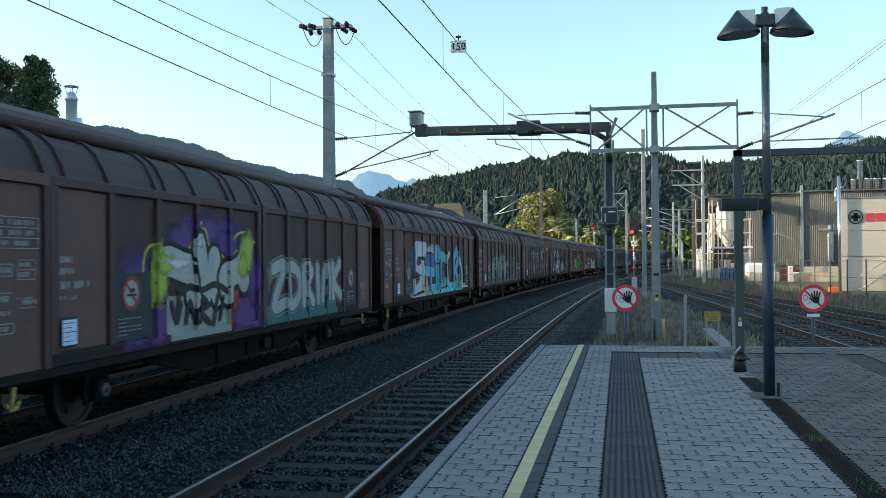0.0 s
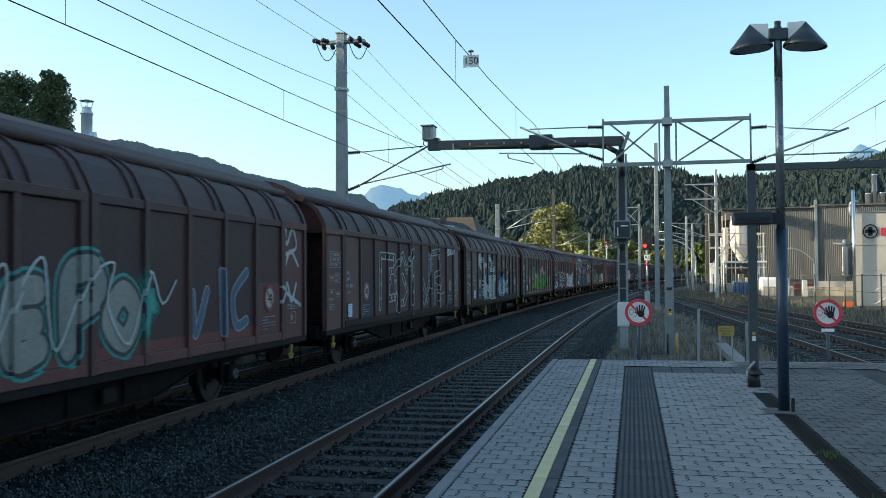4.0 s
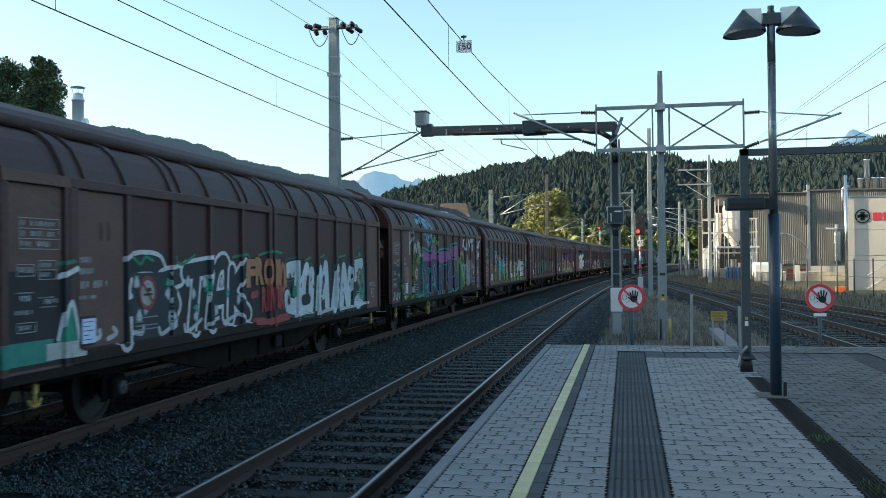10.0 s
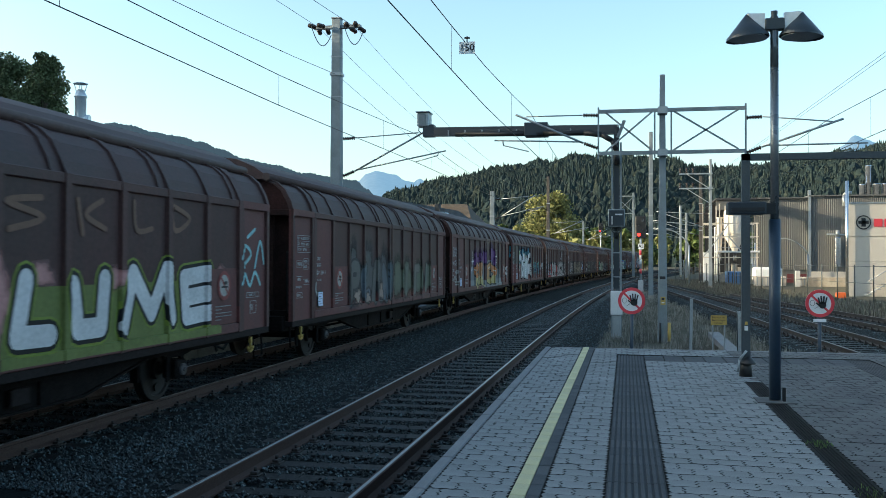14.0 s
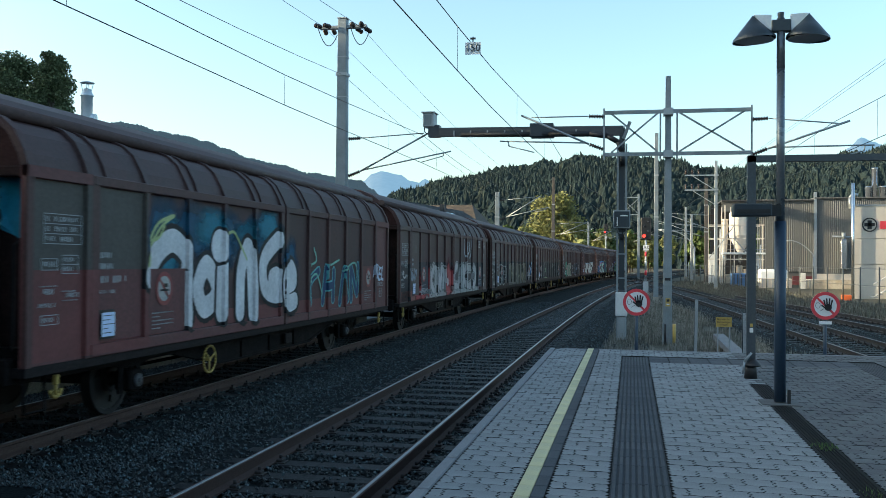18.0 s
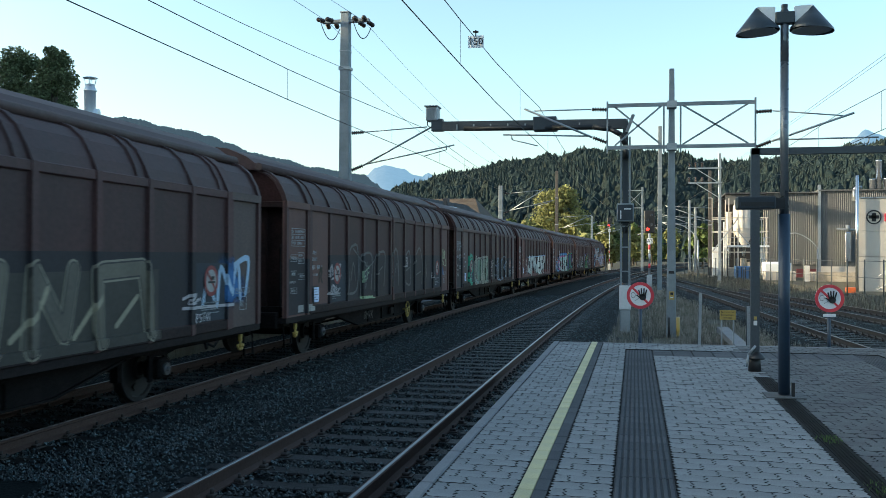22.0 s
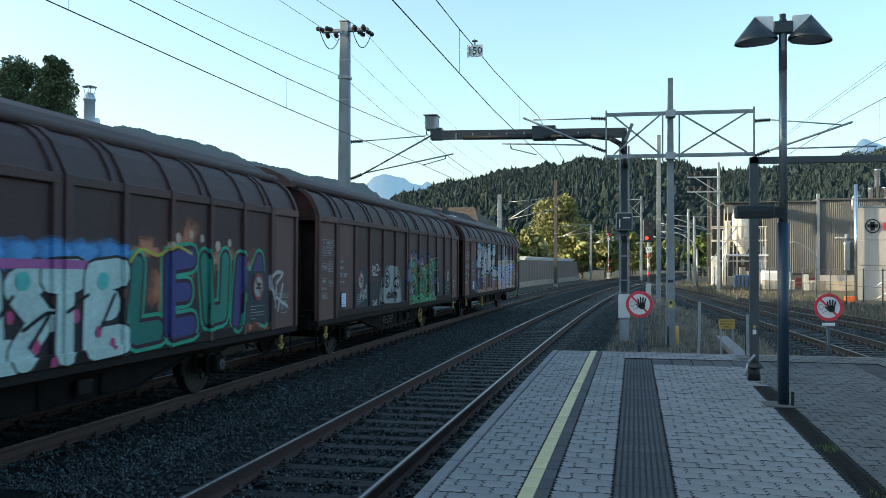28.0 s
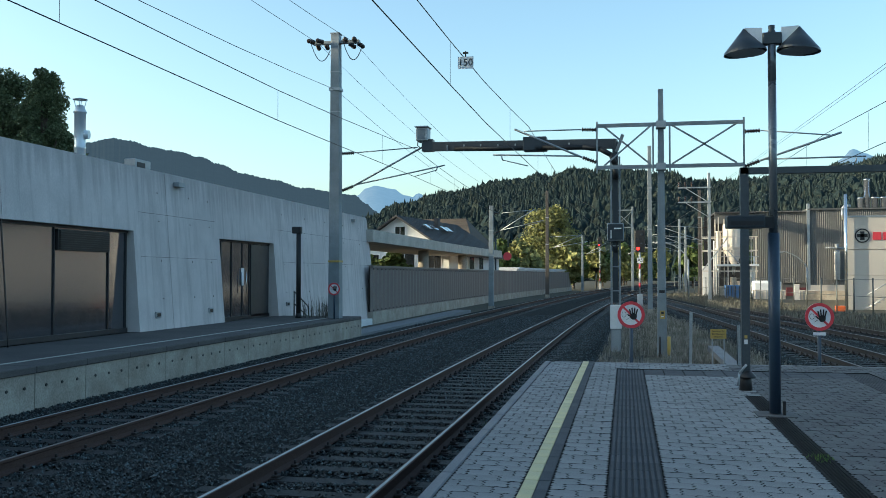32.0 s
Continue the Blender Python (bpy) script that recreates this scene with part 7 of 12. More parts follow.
for y in (47.2, 62.0, 75.5):
    bm = bmesh.new()
    rod(bm, (-13.5 + max(0, y - 60) ** 2 / 700, y, -1), (-13.5 + max(0, y - 60) ** 2 / 700, y, 3.2), 0.36, seg=18)
    part("column", bm, M["concrete_dirty"], canopy)


def house(name, x, y, w, d, eave, top, wall, roof, label, turn=0.0, hip=0.0, windows=(), overhang=0.6):
    """A gabled house; the gable looks along -y."""
    h = thing(name, label, "house", at=pose(x, y, -1, 0, 0, turn))
    bm = bmesh.new()
    lo = [(-w / 2, 0), (w / 2, 0), (w / 2, eave), (0, eave + 0.02 if hip else top), (-w / 2, eave)]
    fr = [bm.verts.new((a, -d / 2, b)) for a, b in lo]
    bk = [bm.verts.new((a, d / 2, b)) for a, b in lo]
    bm.faces.new(fr)
    bm.faces.new(bk[::-1])
    for k in range(5):
        bm.faces.new((fr[k], bk[k], bk[(k + 1) % 5], fr[(k + 1) % 5]))
    bmesh.ops.recalc_face_normals(bm, faces=bm.faces)
    part("wall", bm, wall, h)
    slope = (top - eave) / (w / 2)
    for s in (-1, 1):
        bm = bmesh.new()
        x1 = s * (w / 2 + overhang)
        z1 = eave - overhang * slope
        y0, y1 = -d / 2 - overhang, d / 2 + overhang
        pts = [(0, y0 + hip, top + 0.12), (x1, y0, z1 + 0.12), (x1, y1, z1 + 0.12), (0, y1 - hip, top + 0.12)]
        up = [bm.verts.new(p) for p in pts]
        dn = [bm.verts.new((p[0], p[1], p[2] - 0.16)) for p in pts]
        bm.faces.new(up)
        bm.faces.new(dn[::-1])
        for k in range(4):
            bm.faces.new((up[k], up[(k + 1) % 4], dn[(k + 1) % 4], dn[k]))
        bmesh.ops.recalc_face_normals(bm, faces=bm.faces)
        part("roof_side", bm, roof, h)
        n = 26
        for k in range(n):
            u = (k + 0.5) / n
            bm = bmesh.new()
            xa, za = x1 * u, top + (z1 - top) * u + 0.13
            yy0, yy1 = y0 + hip * (1 - u), y1 - hip * (1 - u)
            beam(bm, (xa, yy0, za), (xa, yy1, za), 0.06, 0.05)
            part("tile_course", bm, roof, h)
    if hip:
        for e in (-1, 1):
            yb, yt = e * (d / 2 + overhang), e * (d / 2 + overhang - hip)
            ze = eave - overhang * slope
            bm = bmesh.new()
            pts = [(-w / 2 - overhang, yb, ze + 0.12), (w / 2 + overhang, yb, ze + 0.12), (0, yt, top + 0.12)]
            up = [bm.verts.new(p) for p in pts]
            dn = [bm.verts.new((p[0], p[1], p[2] - 0.16)) for p in pts]
            bm.faces.new(up)
            bm.faces.new(dn[::-1])
            for k in range(3):
                bm.faces.new((up[k], up[(k + 1) % 3], dn[(k + 1) % 3], dn[k]))
            bmesh.ops.recalc_face_normals(bm, faces=bm.faces)
            part("roof_hip", bm, roof, h)
    for wx, wz, ww, wh, face in windows:
        if face == "front":
            win = part("window_frame", boxed(wx - ww / 2 - 0.09, -d / 2 - 0.05, wz - 0.09, wx + ww / 2 + 0.09, -d / 2 + 0.04, wz + wh + 0.09), M["white"], h)
            part("pane", boxed(wx - ww / 2, -d / 2 - 0.07, wz, wx - 0.03, -d / 2 - 0.03, wz + wh), M["glass_dark"], win)
            part("pane", boxed(wx + 0.03, -d / 2 - 0.07, wz, wx + ww / 2, -d / 2 - 0.03, wz + wh), M["glass_dark"], win)
        else:
            win = part("window_frame", boxed(w / 2 - 0.04, wx - ww / 2 - 0.09, wz - 0.09, w / 2 + 0.05, wx + ww / 2 + 0.09, wz + wh + 0.09), M["white"], h)
            part("pane", boxed(w / 2 + 0.03, wx - ww / 2, wz, w / 2 + 0.07, wx - 0.03, wz + wh), M["glass_dark"], win)
            part("pane", boxed(w / 2 + 0.03, wx + 0.03, wz, w / 2 + 0.07, wx + ww / 2, wz + wh), M["glass_dark"], win)
    return h


hs = house("white_house", -18.6, 88, 9.5, 16, 4.6, 7.7, M["plaster"], M["roof_dark"], "white plastered house with a dark steep roof", -8,
           windows=[(-2.6, 3.15, 1.5, 1.2, "front"), (0.6, 3.15, 1.9, 1.3, "front"), (3.4, 3.15, 1.2, 1.2, "front"), (0.2, 5.9, 0.9, 0.9, "front"), (-4.5, 3.1, 1.3, 1.1, "side"), (-1.5, 3.1, 1.3, 1.1, "side"), (1.5, 3.1, 1.3, 1.1, "side"), (5.2, 3.1, 1.3, 1.1, "side")])
part("chimney", boxed(1.2, -2.0, 6.2, 1.65, -1.5, 7.9), M["roof_dark"], hs)
for yy in (-5.5, -3.9, -1.0, 0.2):
    sk = bmesh.new()
    box(sk, 1.5, yy - 0.45, 6.85, 2.3, yy + 0.45, 6.95)
    bmesh.ops.rotate(sk, verts=sk.verts, cent=(1.9, yy, 6.9), matrix=Matrix.Rotation(radians(33), 3, "Y"))
    part("skylight", sk, M["steel_bright"], hs)
house("tiled_house", -24.6, 119, 15, 14, 5.4, 9.75, M["plaster"], M["roof"], "large house with a brown tiled hip roof", 86, hip=3.2, windows=[(-4, 2, 1.4, 1.5, "side"), (0, 2, 1.4, 1.5, "side"), (4, 2, 1.4, 1.5, "side")])
shed = thing("white_shed", "long low white shed behind the noise wall", "shed")
SHED = [(wall_line(y) - 0.6, y) for y in (104, 112, 120, 128, 136, 147)]
SHED += [(x - 5.0, y) for x, y in SHED[::-1]]


part("shed_wall", prism(SHED, -1, 2.2), M["plaster"], shed)
part("shed_roof", prism([(x + (0.2 if q < 6 else -0.2), y) for q, (x, y) in enumerate(SHED)], 2.2, 2.42), M["plaster"], shed)

M["ridge_red"] = material("dark_red_paint", (0.13, 0.03, 0.035), 0.6, vary=0.2)
# ---- factory on the other side of the yard ----


def corrugated(parent, a, b, z0, z1, pitch, depth, mat, name="cladding"):
    """Trapezoid sheet between two corners."""
    a, b = Vector((*a, 0)), Vector((*b, 0))
    d = (b - a)
    ln = d.length
    d.normalize()
    n = Vector((d.y, -d.x, 0))
    bm = bmesh.new()
    lo, hi = [], []
    k, s = 0, 0.0
    while s < ln:
        off = (0, depth, depth, 0)[k % 4]
        p = a + d * s + n * off
        lo.append(bm.verts.new((p.x, p.y, z0)))
        hi.append(bm.verts.new((p.x, p.y, z1)))
        s += pitch * (0.3 if k % 2 else 0.2)
        k += 1
    for i in range(len(lo) - 1):
        bm.faces.new((lo[i], lo[i + 1], hi[i + 1], hi[i]))
    return part(name, bm, mat, parent)


fac = thing("factory_hall", "brown-grey corrugated factory hall with a flat roof", "factory")
FY = 116
part("core", prism([(14.95, FY + 0.15), (60, FY + 0.15), (60, FY + 40), (22.0, FY + 40)], -1, 8.9), M["cladding"], fac)
corrugated(fac, (14.9, FY), (21.0, FY), 0.6, 9.0, 0.21, 0.035, M["cladding"])
corrugated(fac, (21.2, FY - 0.3), (60, FY - 0.3), 0.4, 9.2, 0.21, 0.035, M["cladding"])
part("roof_edge", prism([(14.6, FY - 0.4), (21.0, FY - 0.4), (21.0, FY + 40), (20.9, FY + 40)], 9.0, 9.14), M["cladding"], fac)
part("roof_edge", boxed(21.0, FY - 0.6, 9.2, 60, FY + 40, 9.36), M["cladding"], fac)
part("corner_flashing", boxed(20.95, FY - 0.5, -1, 21.25, FY - 0.1, 9.95), M["galv"], fac)
part("plinth", boxed(21.25, FY - 0.5, -1, 60, FY - 0.05, 0.4), M["cream"], fac)
part("red_door", boxed(18.6, FY - 0.3, -1, 20.9, FY - 0.1, 0.1), M["ridge_red"], fac, "dark red door strip")
duct = part("duct", boxed(23.75, FY - 1.2, 0.9, 24.45, FY - 0.5, 4.4, bevel=0.1), M["steel_bright"], fac, "bright steel duct")
bm = bmesh.new()
rod(bm, (24.1, FY - 0.9, 4.4), (24.1, FY - 0.9, 5.2), 0.22, seg=12)
rod(bm, (22.9, FY - 0.9, 4.75), (24.9, FY - 0.9, 4.65), 0.13, seg=10)
part("duct_head", bm, M["galv"], fac)
part("lean_to_roof", boxed(10.3, FY - 3, 8.75, 14.9, FY + 4, 8.95), M["roof_dark"], fac)

silo = thing("silo_plant", "cream steel silos with hopper cones in an open frame", "silo")
for cx, cy, r, z0, zt in ((12.05, FY - 6, 1.2, 4.5, 7.2), (10.5, FY - 5, 0.3, 4.4, 6.2)):
    bm = bmesh.new()
    lathe(bm, [(0.2, z0 - 1.9), (r, z0), (r, z0 + 0.12), (r * 1.02, z0 + 0.14), (r * 1.02, z0 + 0.24), (r, z0 + 0.26), (r, zt), (r * 0.9, zt + 0.15), (0.4, zt + 0.4)], 24, (cx, cy, 0))
    part("silo", bm, M["cream"], silo)
    bm = bmesh.new()
    rod(bm, (cx, cy, z0 - 3.0), (cx, cy, z0 - 1.8), 0.2, seg=10)
    part("outlet", bm, M["steel_bright"], silo)
for x in (8.4, 10.2, 11.2, 13.1, 14.2):
    for y in (FY - 8, FY - 4):
        bm = bmesh.new()
        beam(bm, (x, y, -1), (x, y, 8.0 if x < 13 else 5.8), 0.11, 0.11)
        part("frame_post", bm, M["cream"], silo)
for z in (2.0, 4.3, 5.8):
    for y in (FY - 8, FY - 4):
        bm = bmesh.new()
        beam(bm, (8.3, y, z), (14.4, y, z), 0.08, 0.11)
        part("frame_beam", bm, M["cream"], silo)
for a, b, z0, z1 in ((8.4, 10.2, 2.0, 4.3), (11.2, 13.1, 4.3, 2.0), (10.2, 11.2, 4.3, 5.8)):
    bm = bmesh.new()
    beam(bm, (a, FY - 8, z0), (b, FY - 8, z1), 0.1, 0.12)
    part("brace", bm, M["galv"], silo)
part("machine_house", boxed(8.55, FY - 7, -1, 9.5, FY - 4, 2.55, bevel=0.05), M["plaster"], silo, "white machine housing")
part("working_platform", boxed(10.0, FY - 8.2, 2.55, 14.5, FY - 4, 2.75, bevel=0.02), M["plaster"], silo)
for x, z, r in ((9.75, 5.4, 0.07), (10.0, 4.6, 0.09), (12.75, 2.6, 0.12), (13.05, 4.2, 0.09), (13.75, 2.6, 0.16), (14.05, 3.6, 0.08)):
    bm = bmesh.new()
    rod(bm, (x, FY - 7.4, -1), (x, FY - 7.4, z), r, seg=10)
    part("riser_pipe", bm, M["plaster"], silo, "white riser pipe")
for z in (3.1, 3.6):
    bm = bmesh.new()
    rod(bm, (10.0, FY - 8.1, z), (14.5, FY - 8.1, z), 0.025, seg=6)
    part("guard_rail", bm, M["galv"], silo)
for x, z, h, d in ((10.3, -1, 1.3, 0.9), (11.6, 0.4, 0.9, 0.6), (12.3, -1, 1.9, 0.3), (13.2, -1, 1.1, 0.5)):
    part("machine_casing", boxed(x, FY - 7.2, z, x + d, FY - 6.2, z + h, bevel=0.04), M["concrete_dirty"], silo)
part("cladding_strip", boxed(10.3, FY - 2.6, 7.6, 14.8, FY - 2.4, 8.7), M["cladding"], silo)
# black sheet standing in for the shade below the open roof
part("back_wall", boxed(9.5, FY + 3.0, -1, 14.8, FY + 3.2, 8.7), M["black"], silo)

hall = thing("white_hall", "cream-white panelled factory hall with lettering panel", "factory")
HX, HY, HT = 15.37, 70.0, 5.62

# the hall stands askew, so that its side wall runs away from the platform
part("core", prism([(HX + 0.05, HY + 0.12), (70, HY + 0.12), (70, HY + 26), (HX + 6.2, HY + 26)], -1, HT), M["cream"], hall)
z = -0.95
for zz in (1.5, 3.3, HT):
    part("wall_panel", boxed(HX, HY, z + 0.03, 70, HY + 0.12, zz, bevel=0.012), M["cream"], hall)
    z = zz
part("parapet", prism([(HX - 0.05, HY - 0.06), (70, HY - 0.06), (70, HY + 26), (HX + 6.15, HY + 26)], HT, HT + 0.1), M["galv"], hall)
bm = bmesh.new()
for k in range(36):
    a0, a1 = math.tau * k / 36, math.tau * (k + 1) / 36
    beam(bm, (16.36 + 0.46 * math.cos(a0), HY - 0.03, 4.3 + 0.46 * math.sin(a0)), (16.36 + 0.46 * math.cos(a1), HY - 0.03, 4.3 + 0.46 * math.sin(a1)), 0.04, 0.08)
part("badge_ring", bm, M["black"], hall, "dark ring badge")
part("badge_bar", boxed(16.02, HY - 0.05, 4.2, 16.7, HY - 0.01, 4.42), M["black"], hall)
part("badge_bar", boxed(16.22, HY - 0.05, 4.0, 16.5, HY - 0.012, 4.6), M["black"], hall)
for k in range(5):
    part("red_letter_block", boxed(17.05 + k * 0.68, HY - 0.05, 4.0, 17.6 + k * 0.68, HY - 0.01, 4.55), M["red"], hall, "red block in place of a letter")
for x, top, r in ((28.6, 13.0, 0.33), (27.9, 10.75, 0.34), (29.5, 10.8, 0.4), (30.5, 10.8, 0.4), (31.6, 10.8, 0.4)):
    bm = bmesh.new()
    lathe(bm, [(r, 9.2), (r, top), (r * 1.12, top + 0.02), (r * 1.12, top + 0.15)], 16, (x, FY + 4, 0))
    part("flue", bm, M["steel_bright"], fac, "bright steel flue")
bm = bmesh.new()
rod(bm, (HX - 0.15, HY - 0.25, -1), (HX - 0.15, HY - 0.25, HT + 1.6), 0.11, seg=12)
part("down_pipe", bm, M["steel_bright"], hall)
bm = bmesh.new()
pts = [(HX + 0.35, HY + 3, HT), (HX + 0.35, HY + 3, HT + 0.8), (HX + 0.5, HY + 3, HT + 1.0), (HX + 0.9, HY + 3, HT + 1.0)]
for a, b in zip(pts, pts[1:]):
    rod(bm, a, b, 0.11, seg=10)
part("vent_pipe", bm, M["galv"], hall)
stair = thing("outside_stair", "grey steel outside stair with a handrail", "stair")
for k in range(9):
    part("tread", boxed(16.3 + k * 0.28, HY - 1.4, -0.75 + k * 0.18, 16.6 + k * 0.28, HY - 0.4, -0.70 + k * 0.18), M["galv"], stair)
for z in (0.0, 0.9):
    bm = bmesh.new()
    rod(bm, (16.3, HY - 1.4, -0.75 + z), (18.8, HY - 1.4, 0.85 + z), 0.04, seg=8)
    part("rail", bm, M["galv"], stair)
# street lamps of the yard
for x, y, top in ((19.88, 110.0, 3.2), (6.4, 100, 4.0)):
    t = thing("yard_lamp", "slender grey yard lamp with a curved arm", "street lamp", "yard lamps")
    bm = bmesh.new()
    rod(bm, (x, y, -1), (x, y, top - 0.8), 0.09, seg=10)
    part("post", bm, M["galv"], t)
    pts = [(x - 2.6 * (k / 8) ** 1.3, y, top - 0.8 + 1.8 * math.sin(k / 8 * 1.45)) for k in range(9)]
    part("arm", rods(pts, 0.06), M["galv"], t)
    part("lamp_head", boxed(x - 3.1, y - 0.15, top + 0.85, x - 2.5, y + 0.15, top + 1.0, bevel=0.03), M["galv"], t)
# mesh fence along the yard with posts
fence = thing("yard_fence", "grey wire-mesh fence on dark steel posts", "fence")
FENCE_MAT = material("fence_wire", (0.10, 0.11, 0.11), 0.5, 0.5, vary=0.1, bump=0)
prev = None
for k in range(24):
    u = k / 23
    y = 118 - 66 * u
    x = 5.9 + (118 - y) * 0.135
    bm = bmesh.new()
    rod(bm, (x, y, -1), (x, y, 1.35), 0.045, seg=8)
    part("post", bm, FENCE_MAT, fence)
    if prev:
        for z in (-0.8, 0.25, 1.25):
            bm = bmesh.new()
            rod(bm, (*prev, z), (x, y, z), 0.014, seg=4)
            part("line_wire", bm, FENCE_MAT, fence)
    prev = (x, y)
# containers and yard clutter
skip_blue = thing("blue_container", "blue steel container in the yard", "container")
part("box_body", boxed(10.3, 101, -1, 12.2, 103, 0.5, bevel=0.04), material("blue_container_paint", (0.06, 0.16, 0.36), 0.5, vary=0.15, fine=20), skip_blue)
for k in range(5):
    part("rib", boxed(10.4 + k * 0.38, 100.93, -0.9, 10.5 + k * 0.38, 101.0, 0.4), M["dark_steel"], skip_blue)
for x, y, w, h in ((13.0, 100, 3.0, 0.62), (16.9, 98, 1.9, 0.6)):
    t = thing("skip_container", "pale steel skip container standing in the yard", "container", "skips")
    part("tub", boxed(x, y, -1, x + w, y + 1.8, h - 0.6, bevel=0.05), M["cream"], t)
    for k in range(6):
        part("rib", boxed(x + 0.1 + k * w / 6, y - 0.06, -0.9, x + 0.22 + k * w / 6, y, h - 0.65), M["galv"], t)
wallb = thing("yard_wall", "grey concrete yard wall with a pillar", "wall")
part("wall_body", boxed(17.4, 97, -1, 24.5, 97.4, 0.0), M["concrete_dirty"], wallb)
part("pillar", boxed(16.3, 96.6, -1, 16.75, 97.1, 0.65, bevel=0.03), M["concrete"], wallb)
van = thing("white_van", "small white van parked in the yard", "van")
part("body", boxed(13.3, 104, -0.6, 16.3, 106, 0.95, bevel=0.25), M["white"], van)
for x in (13.7, 15.5):
    bm = bmesh.new()
    disc(bm, (x, 103.98, -0.65), 0.36, 0.2, "y", 18)
    part("wheel", bm, M["black"], van)
part("windscreen", boxed(15.3, 103.97, 0.35, 16.0, 104.0, 0.95), M["glass_dark"], van)
heap = thing("orange_barrier", "orange plastic barrier beside the hall", "barrier")
part("barrier_block", boxed(13.75, 66, -0.92, 14.35, 66.5, -0.52, bevel=0.05), material("orange_plastic", (0.65, 0.13, 0.03), 0.5, vary=0.1), heap)

# plain unseen roof behind the camera, added to darken the platform
shade_roof = tagged(part("canopy_roof", boxed(0.4, -26, 3.35, 5.6, 3.2, 3.55), M["concrete_dirty"]), "plain grey roof on posts, added unseen to shade the paving", "canopy", kind="structure")
for y in (-20, -12, -4):
    bm = bmesh.new()
    rod(bm, (3.0, y, 0), (3.0, y, 3.35), 0.09, seg=10)
    part("post", bm, M["dark_steel"], shade_roof)

# ---- graffiti on the wagons ----
from mathutils import geometry
PAINT_CACHE = {}


def spray(colour, name="spray_paint"):
    """Matt spray paint, thinned and dirtied unevenly."""
    key = tuple(colour)
    if key not in PAINT_CACHE:
        c = [min(0.75, q * (1.35 if max(colour) > 0.05 else 1.0)) for q in colour]
        PAINT_CACHE[key] = material(name, c, 0.6, vary=0.16, scale=1.6, fine=22, bump=0.03, other=tuple(q * 0.72 for q in c), spec=0.3)
    return PAINT_CACHE[key]


WHITE, SILVER, CREAM = (0.60, 0.53, 0.535), (0.40, 0.365, 0.365), (0.46, 0.43, 0.38)
BLACK, MAROON, NAVY = (0.016, 0.016, 0.018), (0.07, 0.015, 0.03), (0.03, 0.06, 0.16)
RIBS = sorted(e * (0.09 + (WALL_W - 0.14) * k / BAYS) for e in (-1, 1) for k in range(BAYS + 1))
RIB_HALF = {y: (0.075 if abs(abs(y) - 0.09) < 0.01 or abs(abs(y) - (WALL_W - 0.05)) < 0.01 else 0.055) for y in RIBS}
POSTS = [e * q for e in (-1, 1) for q in (WALL_W + 0.07, BODY - 0.05)]


def relief(y, z):
    """How far the wagon's side stands out at y, z."""
    for r in RIBS:
        if abs(y - r) <= RIB_HALF[r] + 0.0005:
            return 0.05 + (0.02 if y > 0 else 0.0) + (0.012 if z < 1.0405 else 0.0)
    for r in POSTS:
        if abs(y - r) <= 0.0505:
            return 0.047
    if z <= 1.0405 and abs(y) < WALL_W:
        return 0.062
    if abs(y) > WALL_W:
        return 0.0
    return 0.02 if y > 0 else 0.0


def side_x(z):
    """Half width of the wagon at a height."""
    for (x0, z0), (x1, z1) in zip(SIDE[1:], SIDE[2:]):
        if z0 < z <= z1:
            return x0 + (x1 - x0) * (z - z0) / (z1 - z0)
    return HALF


def conform(bm, lift):
    """Lay a flat shape (y, z) over bays, ribs and the bottom rail."""
    if not bm.verts:
        return bm
    ys = [v.co.y for v in bm.verts]
    zs = [v.co.z for v in bm.verts]
    lo, hi = min(ys), max(ys)
    cuts = []
    for r in RIBS:
        h = RIB_HALF[r]
        cuts += [r - h - 0.006, r - h, r + h, r + h + 0.006]
    for r in POSTS:
        cuts += [r - 0.056, r - 0.05, r + 0.05, r + 0.056]
    for c in cuts:
        if lo < c < hi:
            bmesh.ops.bisect_plane(bm, geom=bm.verts[:] + bm.edges[:] + bm.faces[:], plane_co=(0, c, 0), plane_no=(0, 1, 0))
    for c in (1.04, 1.046):
        if min(zs) < c < max(zs):
            bmesh.ops.bisect_plane(bm, geom=bm.verts[:] + bm.edges[:] + bm.faces[:], plane_co=(0, 0, c), plane_no=(0, 0, 1))
    for c in [z for _, z in SIDE[1:-1]]:
        if min(zs) < c < max(zs):
            bmesh.ops.bisect_plane(bm, geom=bm.verts[:] + bm.edges[:] + bm.faces[:], plane_co=(0, 0, c), plane_no=(0, 0, 1))
    for v in bm.verts:
        v.co.x = side_x(v.co.z) + relief(v.co.y, v.co.z) + lift * (2.0 if v.co.z > 3.0 else 1.0) + v.co.x
    return bm


GLYPHS = {}


